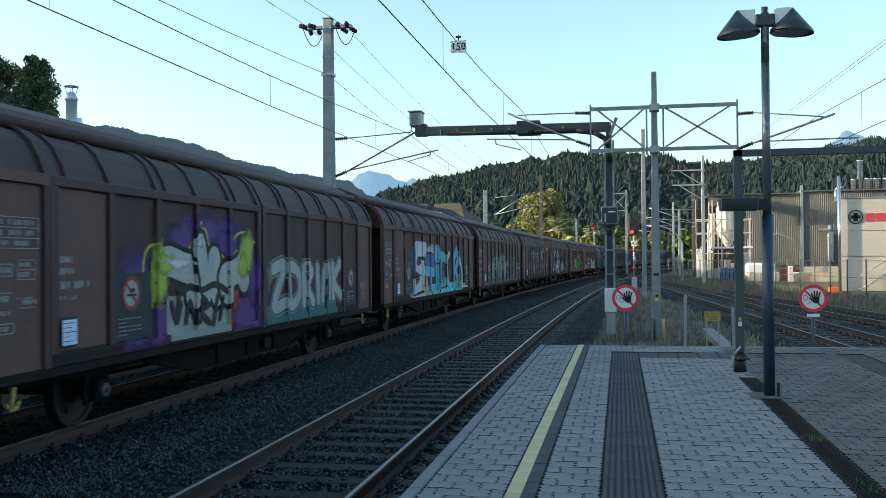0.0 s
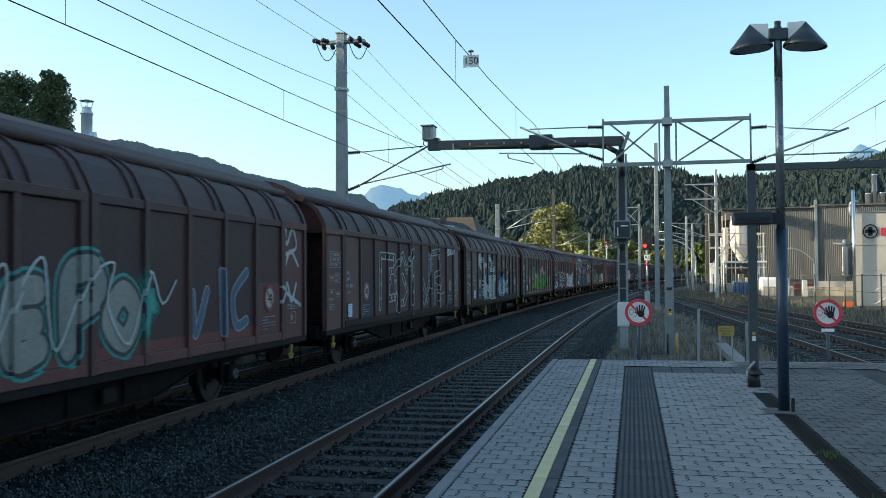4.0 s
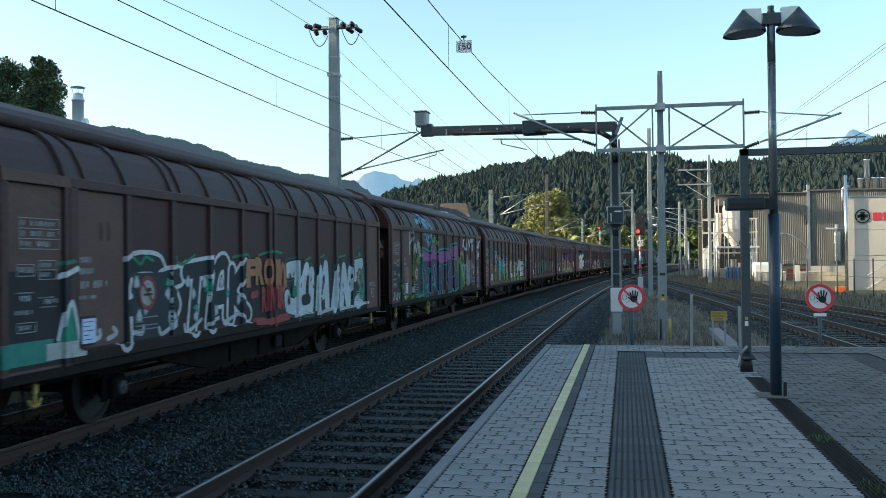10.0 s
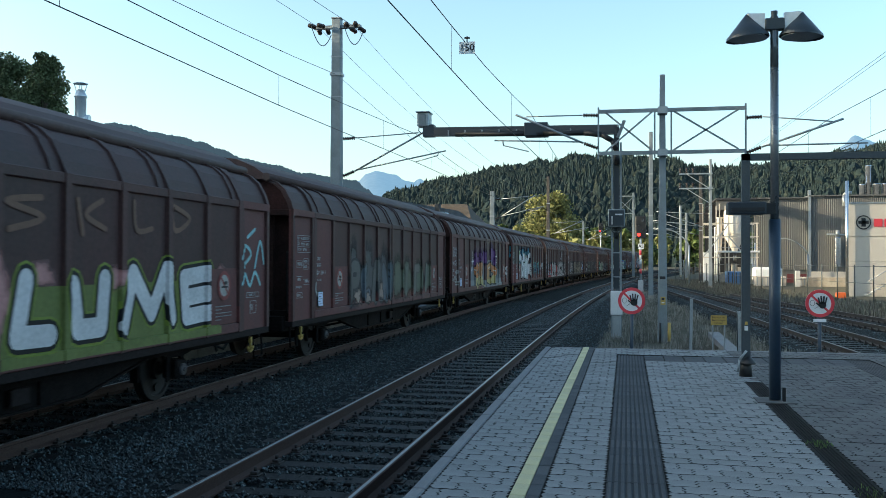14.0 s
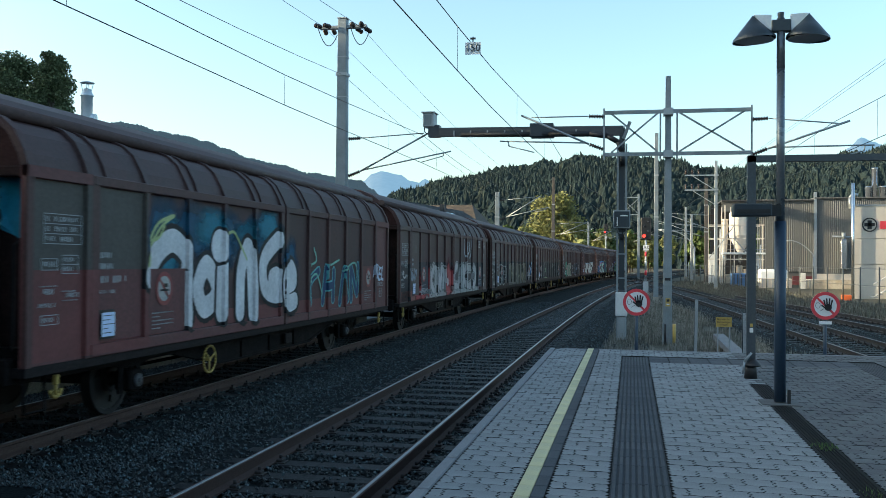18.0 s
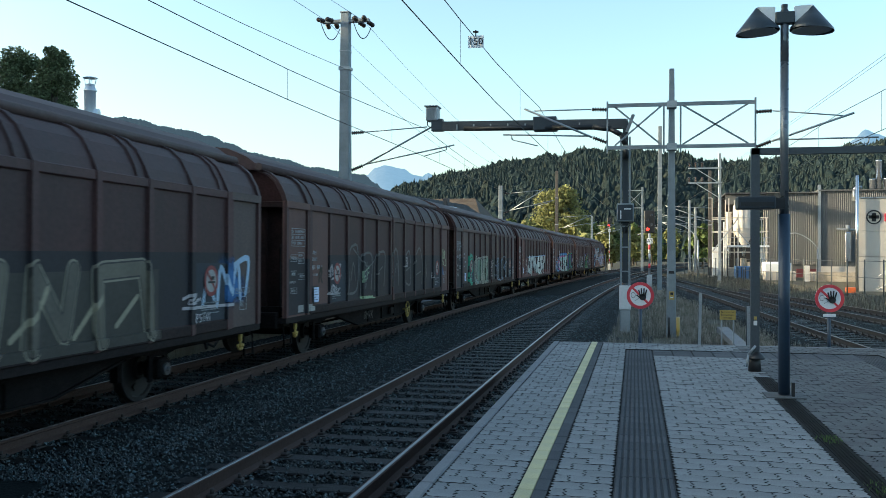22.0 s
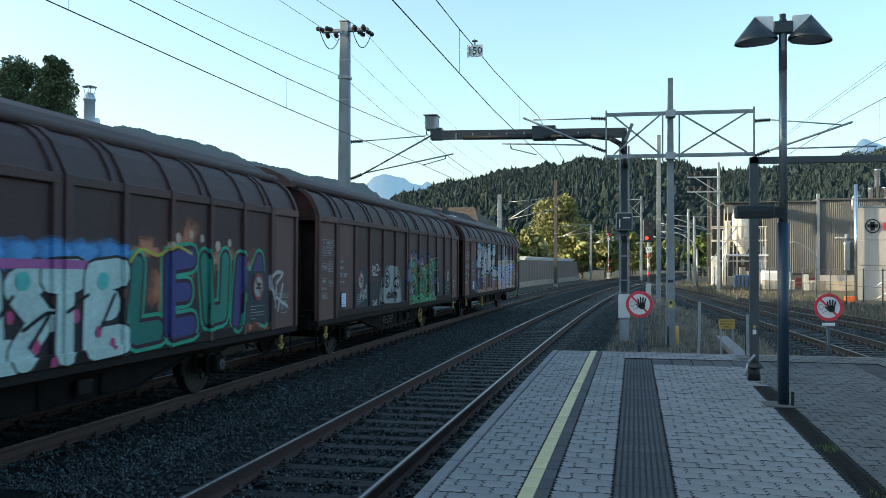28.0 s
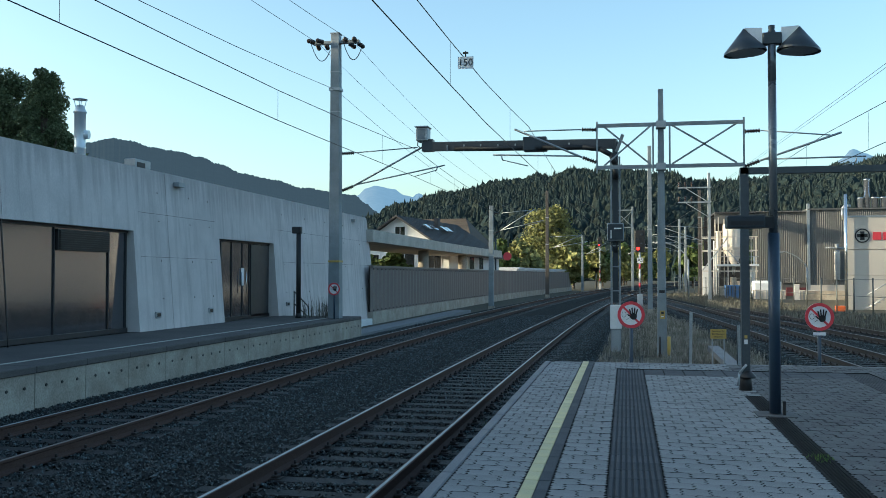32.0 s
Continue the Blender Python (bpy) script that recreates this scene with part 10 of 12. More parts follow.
strokes(w, [[(-6.68, 1.61), (-6.53, 1.57), (-6.36, 1.63)], [(-6.7, 1.73), (-6.64, 1.74), (-6.6, 1.7), (-6.68, 1.67), (-6.7, 1.73)]], SILVER, 0.03)
tag(w, "KSMD", -4.86, 1.03, 0.2, SILVER, 0.1, 0)
tag(w, "NNWB", -4.27, 1.04, 0.18, SILVER, 0.1, 0)
blobs(w, [(6.06, 2.26, 0.12, 0.12)], SILVER, 0.004, 4, wild=0.1)
# white bubble letters in a blue cloud, teal strokes
w = W[8]
blobs(w, [(-4.3, 2.22, 0.55, 0.5), (-3.5, 2.38, 0.6, 0.36), (-2.42, 2.35, 0.55, 0.38), (-0.87, 2.38, 0.55, 0.36), (0.3, 1.95, 0.4, 0.4), (-3.85, 1.94, 0.4, 0.4), (-1.58, 2.28, 0.5, 0.36)], (0.016, 0.070, 0.125), 0.0012, 33, wild=0.12)
blobs(w, [(-2.82, 2.48, 0.5, 0.25), (-0.63, 2.56, 0.5, 0.25), (-1.58, 2.43, 0.4, 0.2), (-4.18, 2.17, 0.35, 0.4)], (0.025, 0.15, 0.21), 0.0018, 34, wild=0.12)
letters(w, [[[(-4.64, 1.79), (-4.47, 2.08), (-4.02, 2.28), (-3.61, 2.06), (-3.65, 1.71), (-3.57, 1.24)]],
    [[(-2.99, 1.94), (-3.27, 1.62), (-3.05, 1.33), (-2.64, 1.56), (-2.99, 1.94)]],
    [[(-2.49, 1.87), (-2.52, 1.24)]],
    [[(-1.81, 1.21), (-1.78, 1.85), (-1.48, 2.21), (-1.32, 1.18)]],
    [[(-0.23, 2.38), (-0.86, 2.03), (-0.8, 1.56), (-0.18, 1.44), (-0.24, 1.74), (-0.5, 1.72)]],
    [[(0.08, 1.58), (0.48, 1.64), (0.36, 1.88), (0.08, 1.73), (0.15, 1.28), (0.55, 1.29)]]], 0.32, [WHITE], BLACK, ew=0.075, curve=True)
blobs(w, [(-2.58, 2.23, 0.32, 0.3)], BLACK, 0.0105, 41, wild=0.0)
blobs(w, [(-2.58, 2.23, 0.27, 0.25)], WHITE, 0.0112, 41, wild=0.0)
strokes(w, [[(-4.73, 1.94), (-4.65, 2.16), (-4.33, 2.46), (-4, 2.61), (-4.41, 2.5), (-4.62, 2.27), (-4.4, 2.31), (-4.26, 2.46)], [(-2.32, 2.41), (-2.06, 2.45), (-1.75, 2.2), (-1.57, 2.03)]], (0.36, 0.40, 0.18), 0.022)
letters(w, [[[(1.88, 1.82), (1.39, 1.61), (1.4, 1.23)]],
    [[(2.13, 1.2), (2.32, 1.87)], [(2.78, 1.23), (2.83, 1.81)], [(2.23, 1.5), (2.77, 1.52)]],
    [[(3.23, 1.15), (3.53, 1.83), (3.79, 1.19)]],
    [[(4.04, 1.18), (4.02, 1.86), (4.46, 1.29), (4.53, 1.92)]]], 0.15, [(0.025, 0.05, 0.11)], (0.13, 0.36, 0.36), ew=0.03, curve=True)
strokes(w, [[(1.32, 1.93), (1.7, 2.02), (1.56, 2.26)], [(1.26, 1.61), (1.71, 1.76), (2.06, 1.37)], [(2.57, 1.93), (3.13, 2.04)], [(3.45, 1.8), (4.27, 1.98), (4.54, 1.54)]], (0.20, 0.40, 0.32), 0.022, lift=0.022)
tag(w, "MSEL", 5.74, 1.65, 0.36, (0.45, 0.48, 0.56), 0.2, -8, thin=0.02)


def end_strokes(w, lines, colour, r):
    """Sprayed strokes over the posts and panels of the end that leads."""
    bm = bmesh.new()
    pts, faces = brushed(lines, r)
    add_shape(bm, pts, faces)
    for v in bm.verts:
        x, z = v.co.y, v.co.z
        proud = any(abs(x - p) < 0.075 for p in (-0.95, -0.32, 0.32, 0.95))
        v.co = (x, -BODY + (0.166 if proud else 0.236), z)
    part("graffiti_stroke", bm, spray(colour), w)


end_strokes(W[8], [[(0.89, 2.8), (1.06, 2.73), (1.15, 2.52), (1.24, 2.33)], [(1.24, 2.34), (0.96, 2.47)], [(1.08, 2.79), (1.3, 2.7), (1.29, 2.61), (1.15, 2.67)]], (0.03, 0.22, 0.32), 0.11)
# orange letters before grey rocks
w = W[9]
blobs(w, [(-2.09, 2.05, 0.7, 0.35), (-0.88, 2.1, 0.7, 0.35), (1.99, 2.18, 0.8, 0.5), (2.64, 1.85, 0.5, 0.4), (-0.19, 2.15, 0.6, 0.3)], (0.10, 0.035, 0.14), 0.0012, 41, wild=0.2)
filled(w, [(-3.5, 1.15), (-3.39, 1.6), (-3.03, 1.82), (-2.7, 1.74), (-2.52, 1.14)], (0.165, 0.17, 0.178), 0.002, "painted_shape")
filled(w, [(-2.62, 1.58), (-2.05, 1.89), (-1.5, 1.71), (-0.66, 2.01), (-0.31, 1.88), (-0.41, 1.14), (-2.43, 1.11)], (0.15, 0.155, 0.16), 0.0022, "painted_shape")
filled(w, [(0.06, 1.49), (0.56, 2.02), (1.25, 2.07), (1.84, 1.96), (2.16, 1.21), (0.32, 1.1)], (0.155, 0.16, 0.165), 0.002, "painted_shape")
filled(w, [(2.01, 1.22), (2.48, 1.85), (3.34, 1.73), (4.57, 1.17), (4.49, 1.01), (2.17, 1.05)], (0.15, 0.155, 0.16), 0.0023, "painted_shape")
patch(w, -3.5, 1.06, -2.43, 1.27, (0.24, 0.24, 0.24), 0.003)
patch(w, -0.86, 0.93, 4.57, 1.24, (0.22, 0.22, 0.22), 0.003)
letters(w, [[[(-1.7, 1.8), (-2.51, 1.64), (-1.77, 1.38), (-2.11, 1.05)]],
    [[(-1.45, 1.15), (-1.34, 1.81), (-0.7, 1.82), (-0.78, 1.52), (-1.25, 1.46), (-0.5, 1.1)]],
    [[(1.28, 1.82), (0.41, 1.7), (0.22, 1.32), (1.18, 1.19)], [(0.31, 1.5), (0.95, 1.52)]],
    [[(1.46, 1.74), (3.06, 1.56), (1.76, 1.21), (2.65, 1.19)]]], 0.3, [(0.42, 0.15, 0.05), (0.38, 0.17, 0.07), (0.40, 0.20, 0.08)], BLACK, ew=0.06, curve=False, band=(1.35, (0.42, 0.34, 0.14), True))
strokes(w, [[(-2.7, 1.7), (-2.44, 1.65), (-2.3, 1.4)], [(-2.05, 1.97), (-1.7, 1.84)], [(-1.09, 1.7), (-0.87, 1.52), (-0.64, 1.29)], [(-1.49, 1.11), (-1.4, 1.45)], [(0.7, 1.72), (1.11, 1.78)], [(2, 1.64), (2.82, 1.57)]], (0.55, 0.50, 0.46), 0.022, lift=0.024)
strokes(w, [[(-2.93, 2.4), (-2.92, 1.62)], [(-3.15, 2), (-2.69, 2.03)]], WHITE, 0.025)
strokes(w, [[(3, 2.52), (3.01, 1.96)], [(2.8, 2.23), (3.22, 2.27)]], WHITE, 0.025)
strokes(w, [[(-3.22, 1.76), (-3.22, 1.58)], [(-3.3, 1.67), (-3.14, 1.68)]], WHITE, 0.025)
strokes(w, [[(3.01, 2.07), (3.02, 1.85)], [(2.88, 1.95), (3.15, 1.98)]], WHITE, 0.025)
blobs(w, [(-2.92, 2.01, 0.08, 0.12)], WHITE, 0.014, 5, wild=0.0)
tag(w, "OKE", 5.77, 1.34, 0.42, WHITE, 0.05, 0, thin=0.03)
strokes(w, [[(-6.32, 1.65), (-6.14, 1.69), (-6.05, 1.64), (-6.19, 1.57), (-6.34, 1.61)], [(-6.66, 1.4), (-6.5, 1.48), (-6.58, 1.31)], [(-6.45, 1.36), (-6.32, 1.5), (-6.27, 1.29), (-6.41, 1.29)], [(-6.14, 1.48), (-6.18, 1.28), (-6.02, 1.3)], [(-5.9, 1.47), (-5.95, 1.27), (-5.8, 1.38), (-5.75, 1.22)], [(-5.65, 1.49), (-5.75, 1.25)], [(-6.4, 1.19), (-6.09, 1.19)]], (0.30, 0.28, 0.27), 0.03)
# brushed-over grey letters
w = W[10]
blobs(w, [(-3.18, 1.64, 0.5, 0.7), (-2.04, 1.72, 0.6, 0.6), (-0.74, 1.59, 0.5, 0.7)], (0.075, 0.072, 0.072), 0.001, 44, wild=0.2)
letters(w, [[[(-3.39, 1.26), (-3.34, 1.84), (-2.86, 1.86), (-2.91, 1.56), (-3.34, 1.53)]],
    [[(-2.23, 1.85), (-2.52, 1.63), (-2.34, 1.21), (-1.98, 1.24)]],
    [[(-1.57, 1.12), (-1.35, 1.93), (-1.07, 1.15)]],
    [[(-0.55, 1.13), (-0.63, 1.84), (-0.15, 1.17), (-0.09, 1.87)]]], 0.26, [(0.105, 0.098, 0.092), (0.085, 0.10, 0.12)], (0.038, 0.036, 0.038), ew=0.06, curve=True)
blobs(w, [(-2.91, 1.22, 0.22, 0.14), (-2.04, 1.14, 0.2, 0.12), (-0.87, 1.26, 0.2, 0.2)], (0.27, 0.20, 0.17), 0.016, 46, wild=0.3)
blobs(w, [(0.86, 1.56, 0.6, 0.5), (1.86, 1.54, 0.5, 0.5), (3.31, 1.5, 0.6, 0.45), (4.67, 1.55, 0.6, 0.4)], (0.10, 0.105, 0.075), 0.0012, 47, wild=0.15)
letters(w, [[[(1.73, 1.18), (1.81, 1.79)]],
    [[(2.76, 1.18), (2.85, 1.81), (3.25, 1.81)]],
    [[(4.22, 1.2), (4.32, 1.84)]]], 0.22, [(0.13, 0.14, 0.12), (0.14, 0.13, 0.12)], (0.06, 0.062, 0.055), ew=0.03, curve=False)
strokes(w, [[(-5.83, 1.83), (-5.75, 1.72)], [(-5.9, 1.58), (-5.94, 1.46), (-5.82, 1.33)]], (0.36, 0.36, 0.36), 0.025)
# teal and olive letters, white letters
w = W[11]
blobs(w, [(-4.16, 1.97, 0.4, 0.3), (-3.24, 2, 0.6, 0.3), (-1.85, 1.87, 0.5, 0.35), (-0.8, 1.95, 0.4, 0.3)], (0.20, 0.13, 0.20), 0.0015, 48, wild=0.35)
blobs(w, [(-2.67, 1.37, 0.9, 0.45), (-1.16, 1.39, 0.6, 0.5), (-3.58, 1.41, 0.4, 0.5), (-4.79, 1.33, 0.15, 0.5)], (0.16, 0.18, 0.085), 0.002, 49, wild=0.15)
letters(w, [[[(-3.72, 1.81), (-3.2, 1.9), (-2.44, 1.86)], [(-2.9, 1.86), (-3.27, 1.24)], [(-2.38, 1.83), (-2.83, 1.54), (-2.27, 1.52)]],
    [[(-2.23, 1.22), (-2.02, 1.69), (-1.4, 1.77)], [(-2.11, 1.43), (-1.58, 1.5)]],
    [[(-1.26, 1.12), (-0.72, 1.87), (-0.47, 1.19)], [(-1.04, 1.48), (-0.55, 1.51)]]], 0.24, [(0.03, 0.27, 0.29), (0.17, 0.20, 0.09), (0.20, 0.22, 0.11)], (0.03, 0.035, 0.05), ew=0.04, rim=(0.22, 0.24, 0.17), rw=0.04, curve=False)
strokes(w, [[(-4.65, 1.82), (-4.36, 2.12), (-4.16, 1.82), (-3.5, 2.12), (-2.96, 1.88), (-2.27, 1.7), (-1.74, 1.91), (-1.58, 1.68), (-0.68, 2.09), (-0.47, 1.76)]], (0.34, 0.27, 0.36), 0.025)
strokes(w, [[(-1.96, 1.74), (-1.63, 1.77)], [(-1.83, 1.91), (-1.76, 1.55)]], WHITE, 0.025, lift=0.022)
patch(w, 0.12, 0.93, 5.2, 1.74, (0.14, 0.16, 0.05), 0.0012)
letters(w, [[[(0.58, 1.82), (0.44, 1.23), (1, 1.22)]],
    [[(1.41, 1.74), (1.51, 1.24), (1.98, 1.24), (2.05, 1.8)]],
    [[(2.47, 1.22), (2.69, 1.86), (3.15, 1.34), (3.54, 1.9), (3.7, 1.24)]],
    [[(4.83, 1.84), (4.04, 1.78), (4.12, 1.23), (5.01, 1.27)], [(4.08, 1.5), (4.74, 1.54)]]], 0.24, [WHITE], BLACK, ew=0.05, rim=(0.18, 0.22, 0.04), rw=0.03, curve=False)
blobs(w, [(0.12, 1.64, 0.2, 0.4), (0.85, 1.86, 0.2, 0.12), (2.33, 1.82, 0.25, 0.12), (5.2, 1.79, 0.2, 0.15)], (0.40, 0.20, 0.19), 0.0018, 51, wild=0.2)
tag(w, "ADG", -4.71, 2.1, 0.34, (0.42, 0.5, 0.58), 0.2, 0, width=0.9)
strokes(w, [[(-3.47, 2.6), (-3.41, 2.2), (-2.83, 2.25), (-2.71, 2.62)], [(-2.23, 2.64), (-2.19, 2.26), (-1.63, 2.32)], [(-2.21, 2.46), (-1.74, 2.5)], [(-1.12, 2.7), (-1.05, 2.31)], [(-0.62, 2.74), (-1.02, 2.5), (-0.55, 2.32)], [(0.82, 2.68), (0.26, 2.61), (0.85, 2.47), (0.29, 2.33)], [(1.48, 2.7), (1.58, 2.32)], [(1.98, 2.72), (1.64, 2.54), (2.05, 2.39)], [(2.7, 2.75), (2.77, 2.4), (3.15, 2.43)], [(3.67, 2.72), (3.79, 2.42), (4.21, 2.61), (3.71, 2.76)]], (0.15, 0.085, 0.06), 0.035)
strokes(w, [[(5.93, 2.05), (6.18, 2.26), (6.44, 2.12), (6.08, 1.92)], [(6.6, 1.91), (6.82, 2.34), (6.98, 1.98)], [(6.29, 2.4), (6.6, 2.54)], [(5.93, 1.65), (6.18, 1.81), (6.39, 1.61), (6.6, 1.83), (6.82, 1.63)]], (0.26, 0.44, 0.46), 0.03)
# purple letters with a teal rim, lime bushes, silver name
w = W[12]
blobs(w, [(-4.85, 1.21, 0.5, 0.45), (-4.5, 1.54, 0.4, 0.6), (-3.73, 1.9, 0.5, 0.55), (-4.05, 1.3, 0.5, 0.45), (-1.82, 2.58, 0.4, 0.28), (2.21, 1.6, 0.55, 0.6), (2.56, 1.14, 0.5, 0.3), (-5.55, 1.19, 0.6, 0.25)], (0.15, 0.18, 0.045), 0.001, 52, wild=0.3)
blobs(w, [(-3.57, 1.43, 0.4, 0.6), (2.04, 1.83, 0.25, 0.4), (-3.89, 1.06, 0.5, 0.2)], (0.03, 0.19, 0.13), 0.0014, 53, wild=0.2)
blobs(w, [(-1.9, 2.62, 0.1, 0.1), (-1.54, 2.5, 0.08, 0.08), (-1.31, 2.6, 0.08, 0.08), (-2.18, 2.48, 0.1, 0.1)], (0.27, 0.30, 0.05), 0.0016, 57, wild=0.3)
letters(w, [[[(-3.36, 2.15), (-2.4, 2.03)], [(-2.9, 2.09), (-3.05, 1.12)]],
    [[(-2.4, 1.12), (-2.12, 1.96), (-1.73, 2.36), (-1.47, 1.69), (-1.29, 1.18)], [(-2.18, 1.53), (-1.47, 1.55)]],
    [[(-1.15, 2.1), (-0.04, 2.15)], [(-0.56, 2.1), (-0.67, 1.18)]],
    [[(0.48, 2.15), (0.12, 1.65), (0.34, 1.19), (0.77, 1.22), (0.8, 1.95), (0.48, 2.15)]],
    [[(1.05, 2.32), (1.94, 2.36), (1.71, 1.72), (1.94, 1.28), (1.22, 1.2)]]], 0.38, [(0.058, 0.035, 0.105)], (0.02, 0.015, 0.03), ew=0.05, rim=(0.03, 0.30, 0.28), rw=0.05, curve=False, band=(2.0, (0.25, 0.08, 0.22)))
strokes(w, [[(-3.13, 1.73), (-3.01, 1.48), (-3.19, 1.17)], [(-2.18, 1.36), (-1.86, 1.88), (-1.65, 1.69)], [(-0.82, 1.86), (-0.72, 1.29)], [(0.34, 1.44), (0.57, 1.85)], [(1.38, 1.94), (1.7, 1.61)]], (0.30, 0.24, 0.36), 0.018, lift=0.024)
blobs(w, [(-1.76, 1.38, 0.12, 0.3), (0.28, 1.6, 0.12, 0.2), (-2.86, 1.23, 0.15, 0.12)], (0.03, 0.30, 0.26), 0.022, 58, wild=0.2)
letters(w, [[[(-5.02, 1.72), (-5.02, 1.14), (-4.64, 1.23), (-4.58, 1.76)]],
    [[(-4.38, 1.1), (-4.32, 1.82), (-4.02, 1.71), (-4.29, 1.5)]]], 0.17, [SILVER], BLACK, ew=0.045, curve=False)
strokes(w, [[(-5.07, 2.22), (-5.02, 2.85), (-4.67, 2.75), (-5.02, 2.5)], [(-4.57, 2.19), (-4.38, 2.49), (-4.23, 2.27), (-4.01, 2.58), (-3.89, 2.16)], [(-3.81, 2.51), (-3.76, 2.2), (-3.6, 2.19)]], (0.36, 0.36, 0.38), 0.05)
strokes(w, [[(3.13, 2.52), (3.25, 2.76)], [(3.48, 2.8), (3.24, 2.64), (3.56, 2.41)], [(3.84, 2.78), (3.92, 2.42)], [(4.21, 2.42), (4.3, 2.78), (4.52, 2.53), (4.74, 2.82), (4.82, 2.44)], [(5.38, 2.84), (5.1, 2.67), (5.28, 2.51), (5.1, 2.38)]], WHITE, 0.05)
blobs(w, [(-3.48, 3.23, 0.5, 0.14), (-2.86, 3.16, 0.5, 0.16), (-2.38, 3.03, 0.35, 0.16)], (0.30, 0.44, 0.50), 0.004, 156, wild=0.3)
blobs(w, [(-3.13, 3.34, 0.4, 0.1), (-2.63, 2.8, 0.5, 0.25), (-2.17, 2.92, 0.25, 0.2)], (0.26, 0.40, 0.50), 0.004, 158, wild=0.35)
strokes(w, [[(-3.73, 3.32), (-3.22, 3.17), (-3.39, 3.04)], [(-3.13, 3.34), (-2.76, 3.13), (-2.38, 2.99)], [(-2.86, 2.83), (-2.57, 2.64), (-2.24, 2.78)], [(-3.13, 2.66), (-2.86, 2.59)]], (0.05, 0.12, 0.20), 0.04)
filled(w, [(2.376, 2.149), (2.739, 2.165), (3.111, 1.866), (3.426, 1.453), (3.502, 1.09), (2.836, 1.032), (2.309, 1.041), (2.29, 1.712)], (0.20, 0.26, 0.045), 0.0042)
filled(w, [(2.273, 1.825), (2.555, 1.864), (2.854, 1.722), (2.952, 1.45), (3.215, 1.312), (3.298, 1.071), (2.741, 1.024), (2.292, 1.015)], (0.02, 0.12, 0.055), 0.0046)
filled(w, [(2.692, 2.252), (2.98, 2.336), (3.255, 2.171), (3.255, 1.956), (3.501, 1.859), (3.556, 1.509), (3.183, 1.467), (3.081, 1.806), (2.758, 2.077)], (0.24, 0.23, 0.21), 0.005)
filled(w, [(2.72, 2.165), (3.08, 2.193), (3.183, 2.048), (3.111, 1.866), (2.912, 1.899)], (0.035, 0.035, 0.04), 0.0054)
filled(w, [(3.782, 1.919), (4.2, 1.994), (4.761, 2.034), (5.099, 1.939), (5.518, 1.598), (4.858, 1.55), (4.72, 1.148), (3.84, 1.137)], (0.20, 0.195, 0.18), 0.005)
strokes(w, [[(3.668, 2.035), (3.957, 1.916), (4.017, 1.651), (4.263, 1.609), (4.586, 1.701), (4.52, 1.979)], [(4.789, 1.977), (5.099, 1.903), (5.365, 1.752), (5.518, 1.56)], [(2.739, 2.253), (3.01, 2.319), (3.234, 2.171), (3.393, 1.923)]], (0.36, 0.20, 0.15), 0.04)
strokes(w, [[(3.958, 1.193), (4.139, 1.547), (3.898, 1.688)], [(4.139, 1.547), (4.546, 1.702)], [(4.139, 1.547), (4.442, 1.19)], [(3.081, 1.836), (3.501, 1.827)], [(4.789, 1.977), (5.187, 1.719)]], (0.22, 0.36, 0.46), 0.028, lift=0.014)
blobs(w, [(3.276, 1.727, 0.11, 0.2), (4.164, 1.211, 0.08, 0.12), (3.646, 1.345, 0.05, 0.12)], (0.03, 0.16, 0.08), 0.0065, 171, wild=0.05)
strokes(w, [[(6.345, 2.745), (6.206, 2.683), (6.275, 2.526), (6.434, 2.516), (6.452, 2.614)], [(6.524, 2.738), (6.523, 2.535), (6.669, 2.541), (6.688, 2.747), (6.706, 2.517)], [(6.762, 2.527), (6.782, 2.751), (6.894, 2.549), (7.01, 2.788)], [(6.345, 2.385), (6.137, 2.269), (6.433, 2.355)], [(6.398, 2.41), (6.292, 2.168), (6.433, 2.049), (6.523, 2.251), (6.613, 2.13), (6.614, 2.31)], [(6.705, 2.147), (6.724, 2.296), (6.855, 2.148), (6.875, 2.34)]], WHITE, 0.032)
strokes(w, [[(6.432, 1.726), (6.291, 1.69), (6.273, 1.531), (6.431, 1.501), (6.432, 1.606)], [(6.521, 1.522), (6.522, 1.708), (6.631, 1.64), (6.539, 1.602), (6.649, 1.517)]], (0.36, 0.36, 0.38), 0.022)
strokes(w, [[(6.203, 1.075), (6.067, 1.046), (6.203, 1.004), (6.067, 0.976)], [(6.272, 0.975), (6.307, 1.036), (6.36, 0.976)], [(6.43, 0.97), (6.52, 1.012), (6.43, 1.003)]], (0.40, 0.40, 0.40), 0.02)
blobs(w, [(2.93, 1.94, 0.3, 0.45), (4.12, 1.8, 0.35, 0.4), (3.7, 1.32, 0.3, 0.3), (5, 1.66, 0.25, 0.25)], (0.22, 0.18, 0.15), 0.003, 57, wild=0.35)
strokes(w, [[(3.7, 1.32), (4.04, 1.8), (4.2, 1.31)], [(3.31, 1.58), (3.63, 1.93)]], (0.34, 0.36, 0.34), 0.03)
strokes(w, [[(-6.97, 1.18), (-6.92, 1), (-6.78, 1.05), (-6.81, 1.17)], [(-6.64, 1.15), (-6.62, 1), (-6.46, 1), (-6.48, 1.15)], [(-6.33, 1.14), (-6.29, 1), (-6.18, 1.14)], [(-5.9, 1.15), (-5.81, 1.05), (-5.92, 1.01)]], (0.36, 0.36, 0.34), 0.03)
blobs(w, [(-5.43, 1.58, 0.25, 0.3)], (0.20, 0.11, 0.09), 0.02, 60, wild=0.05)
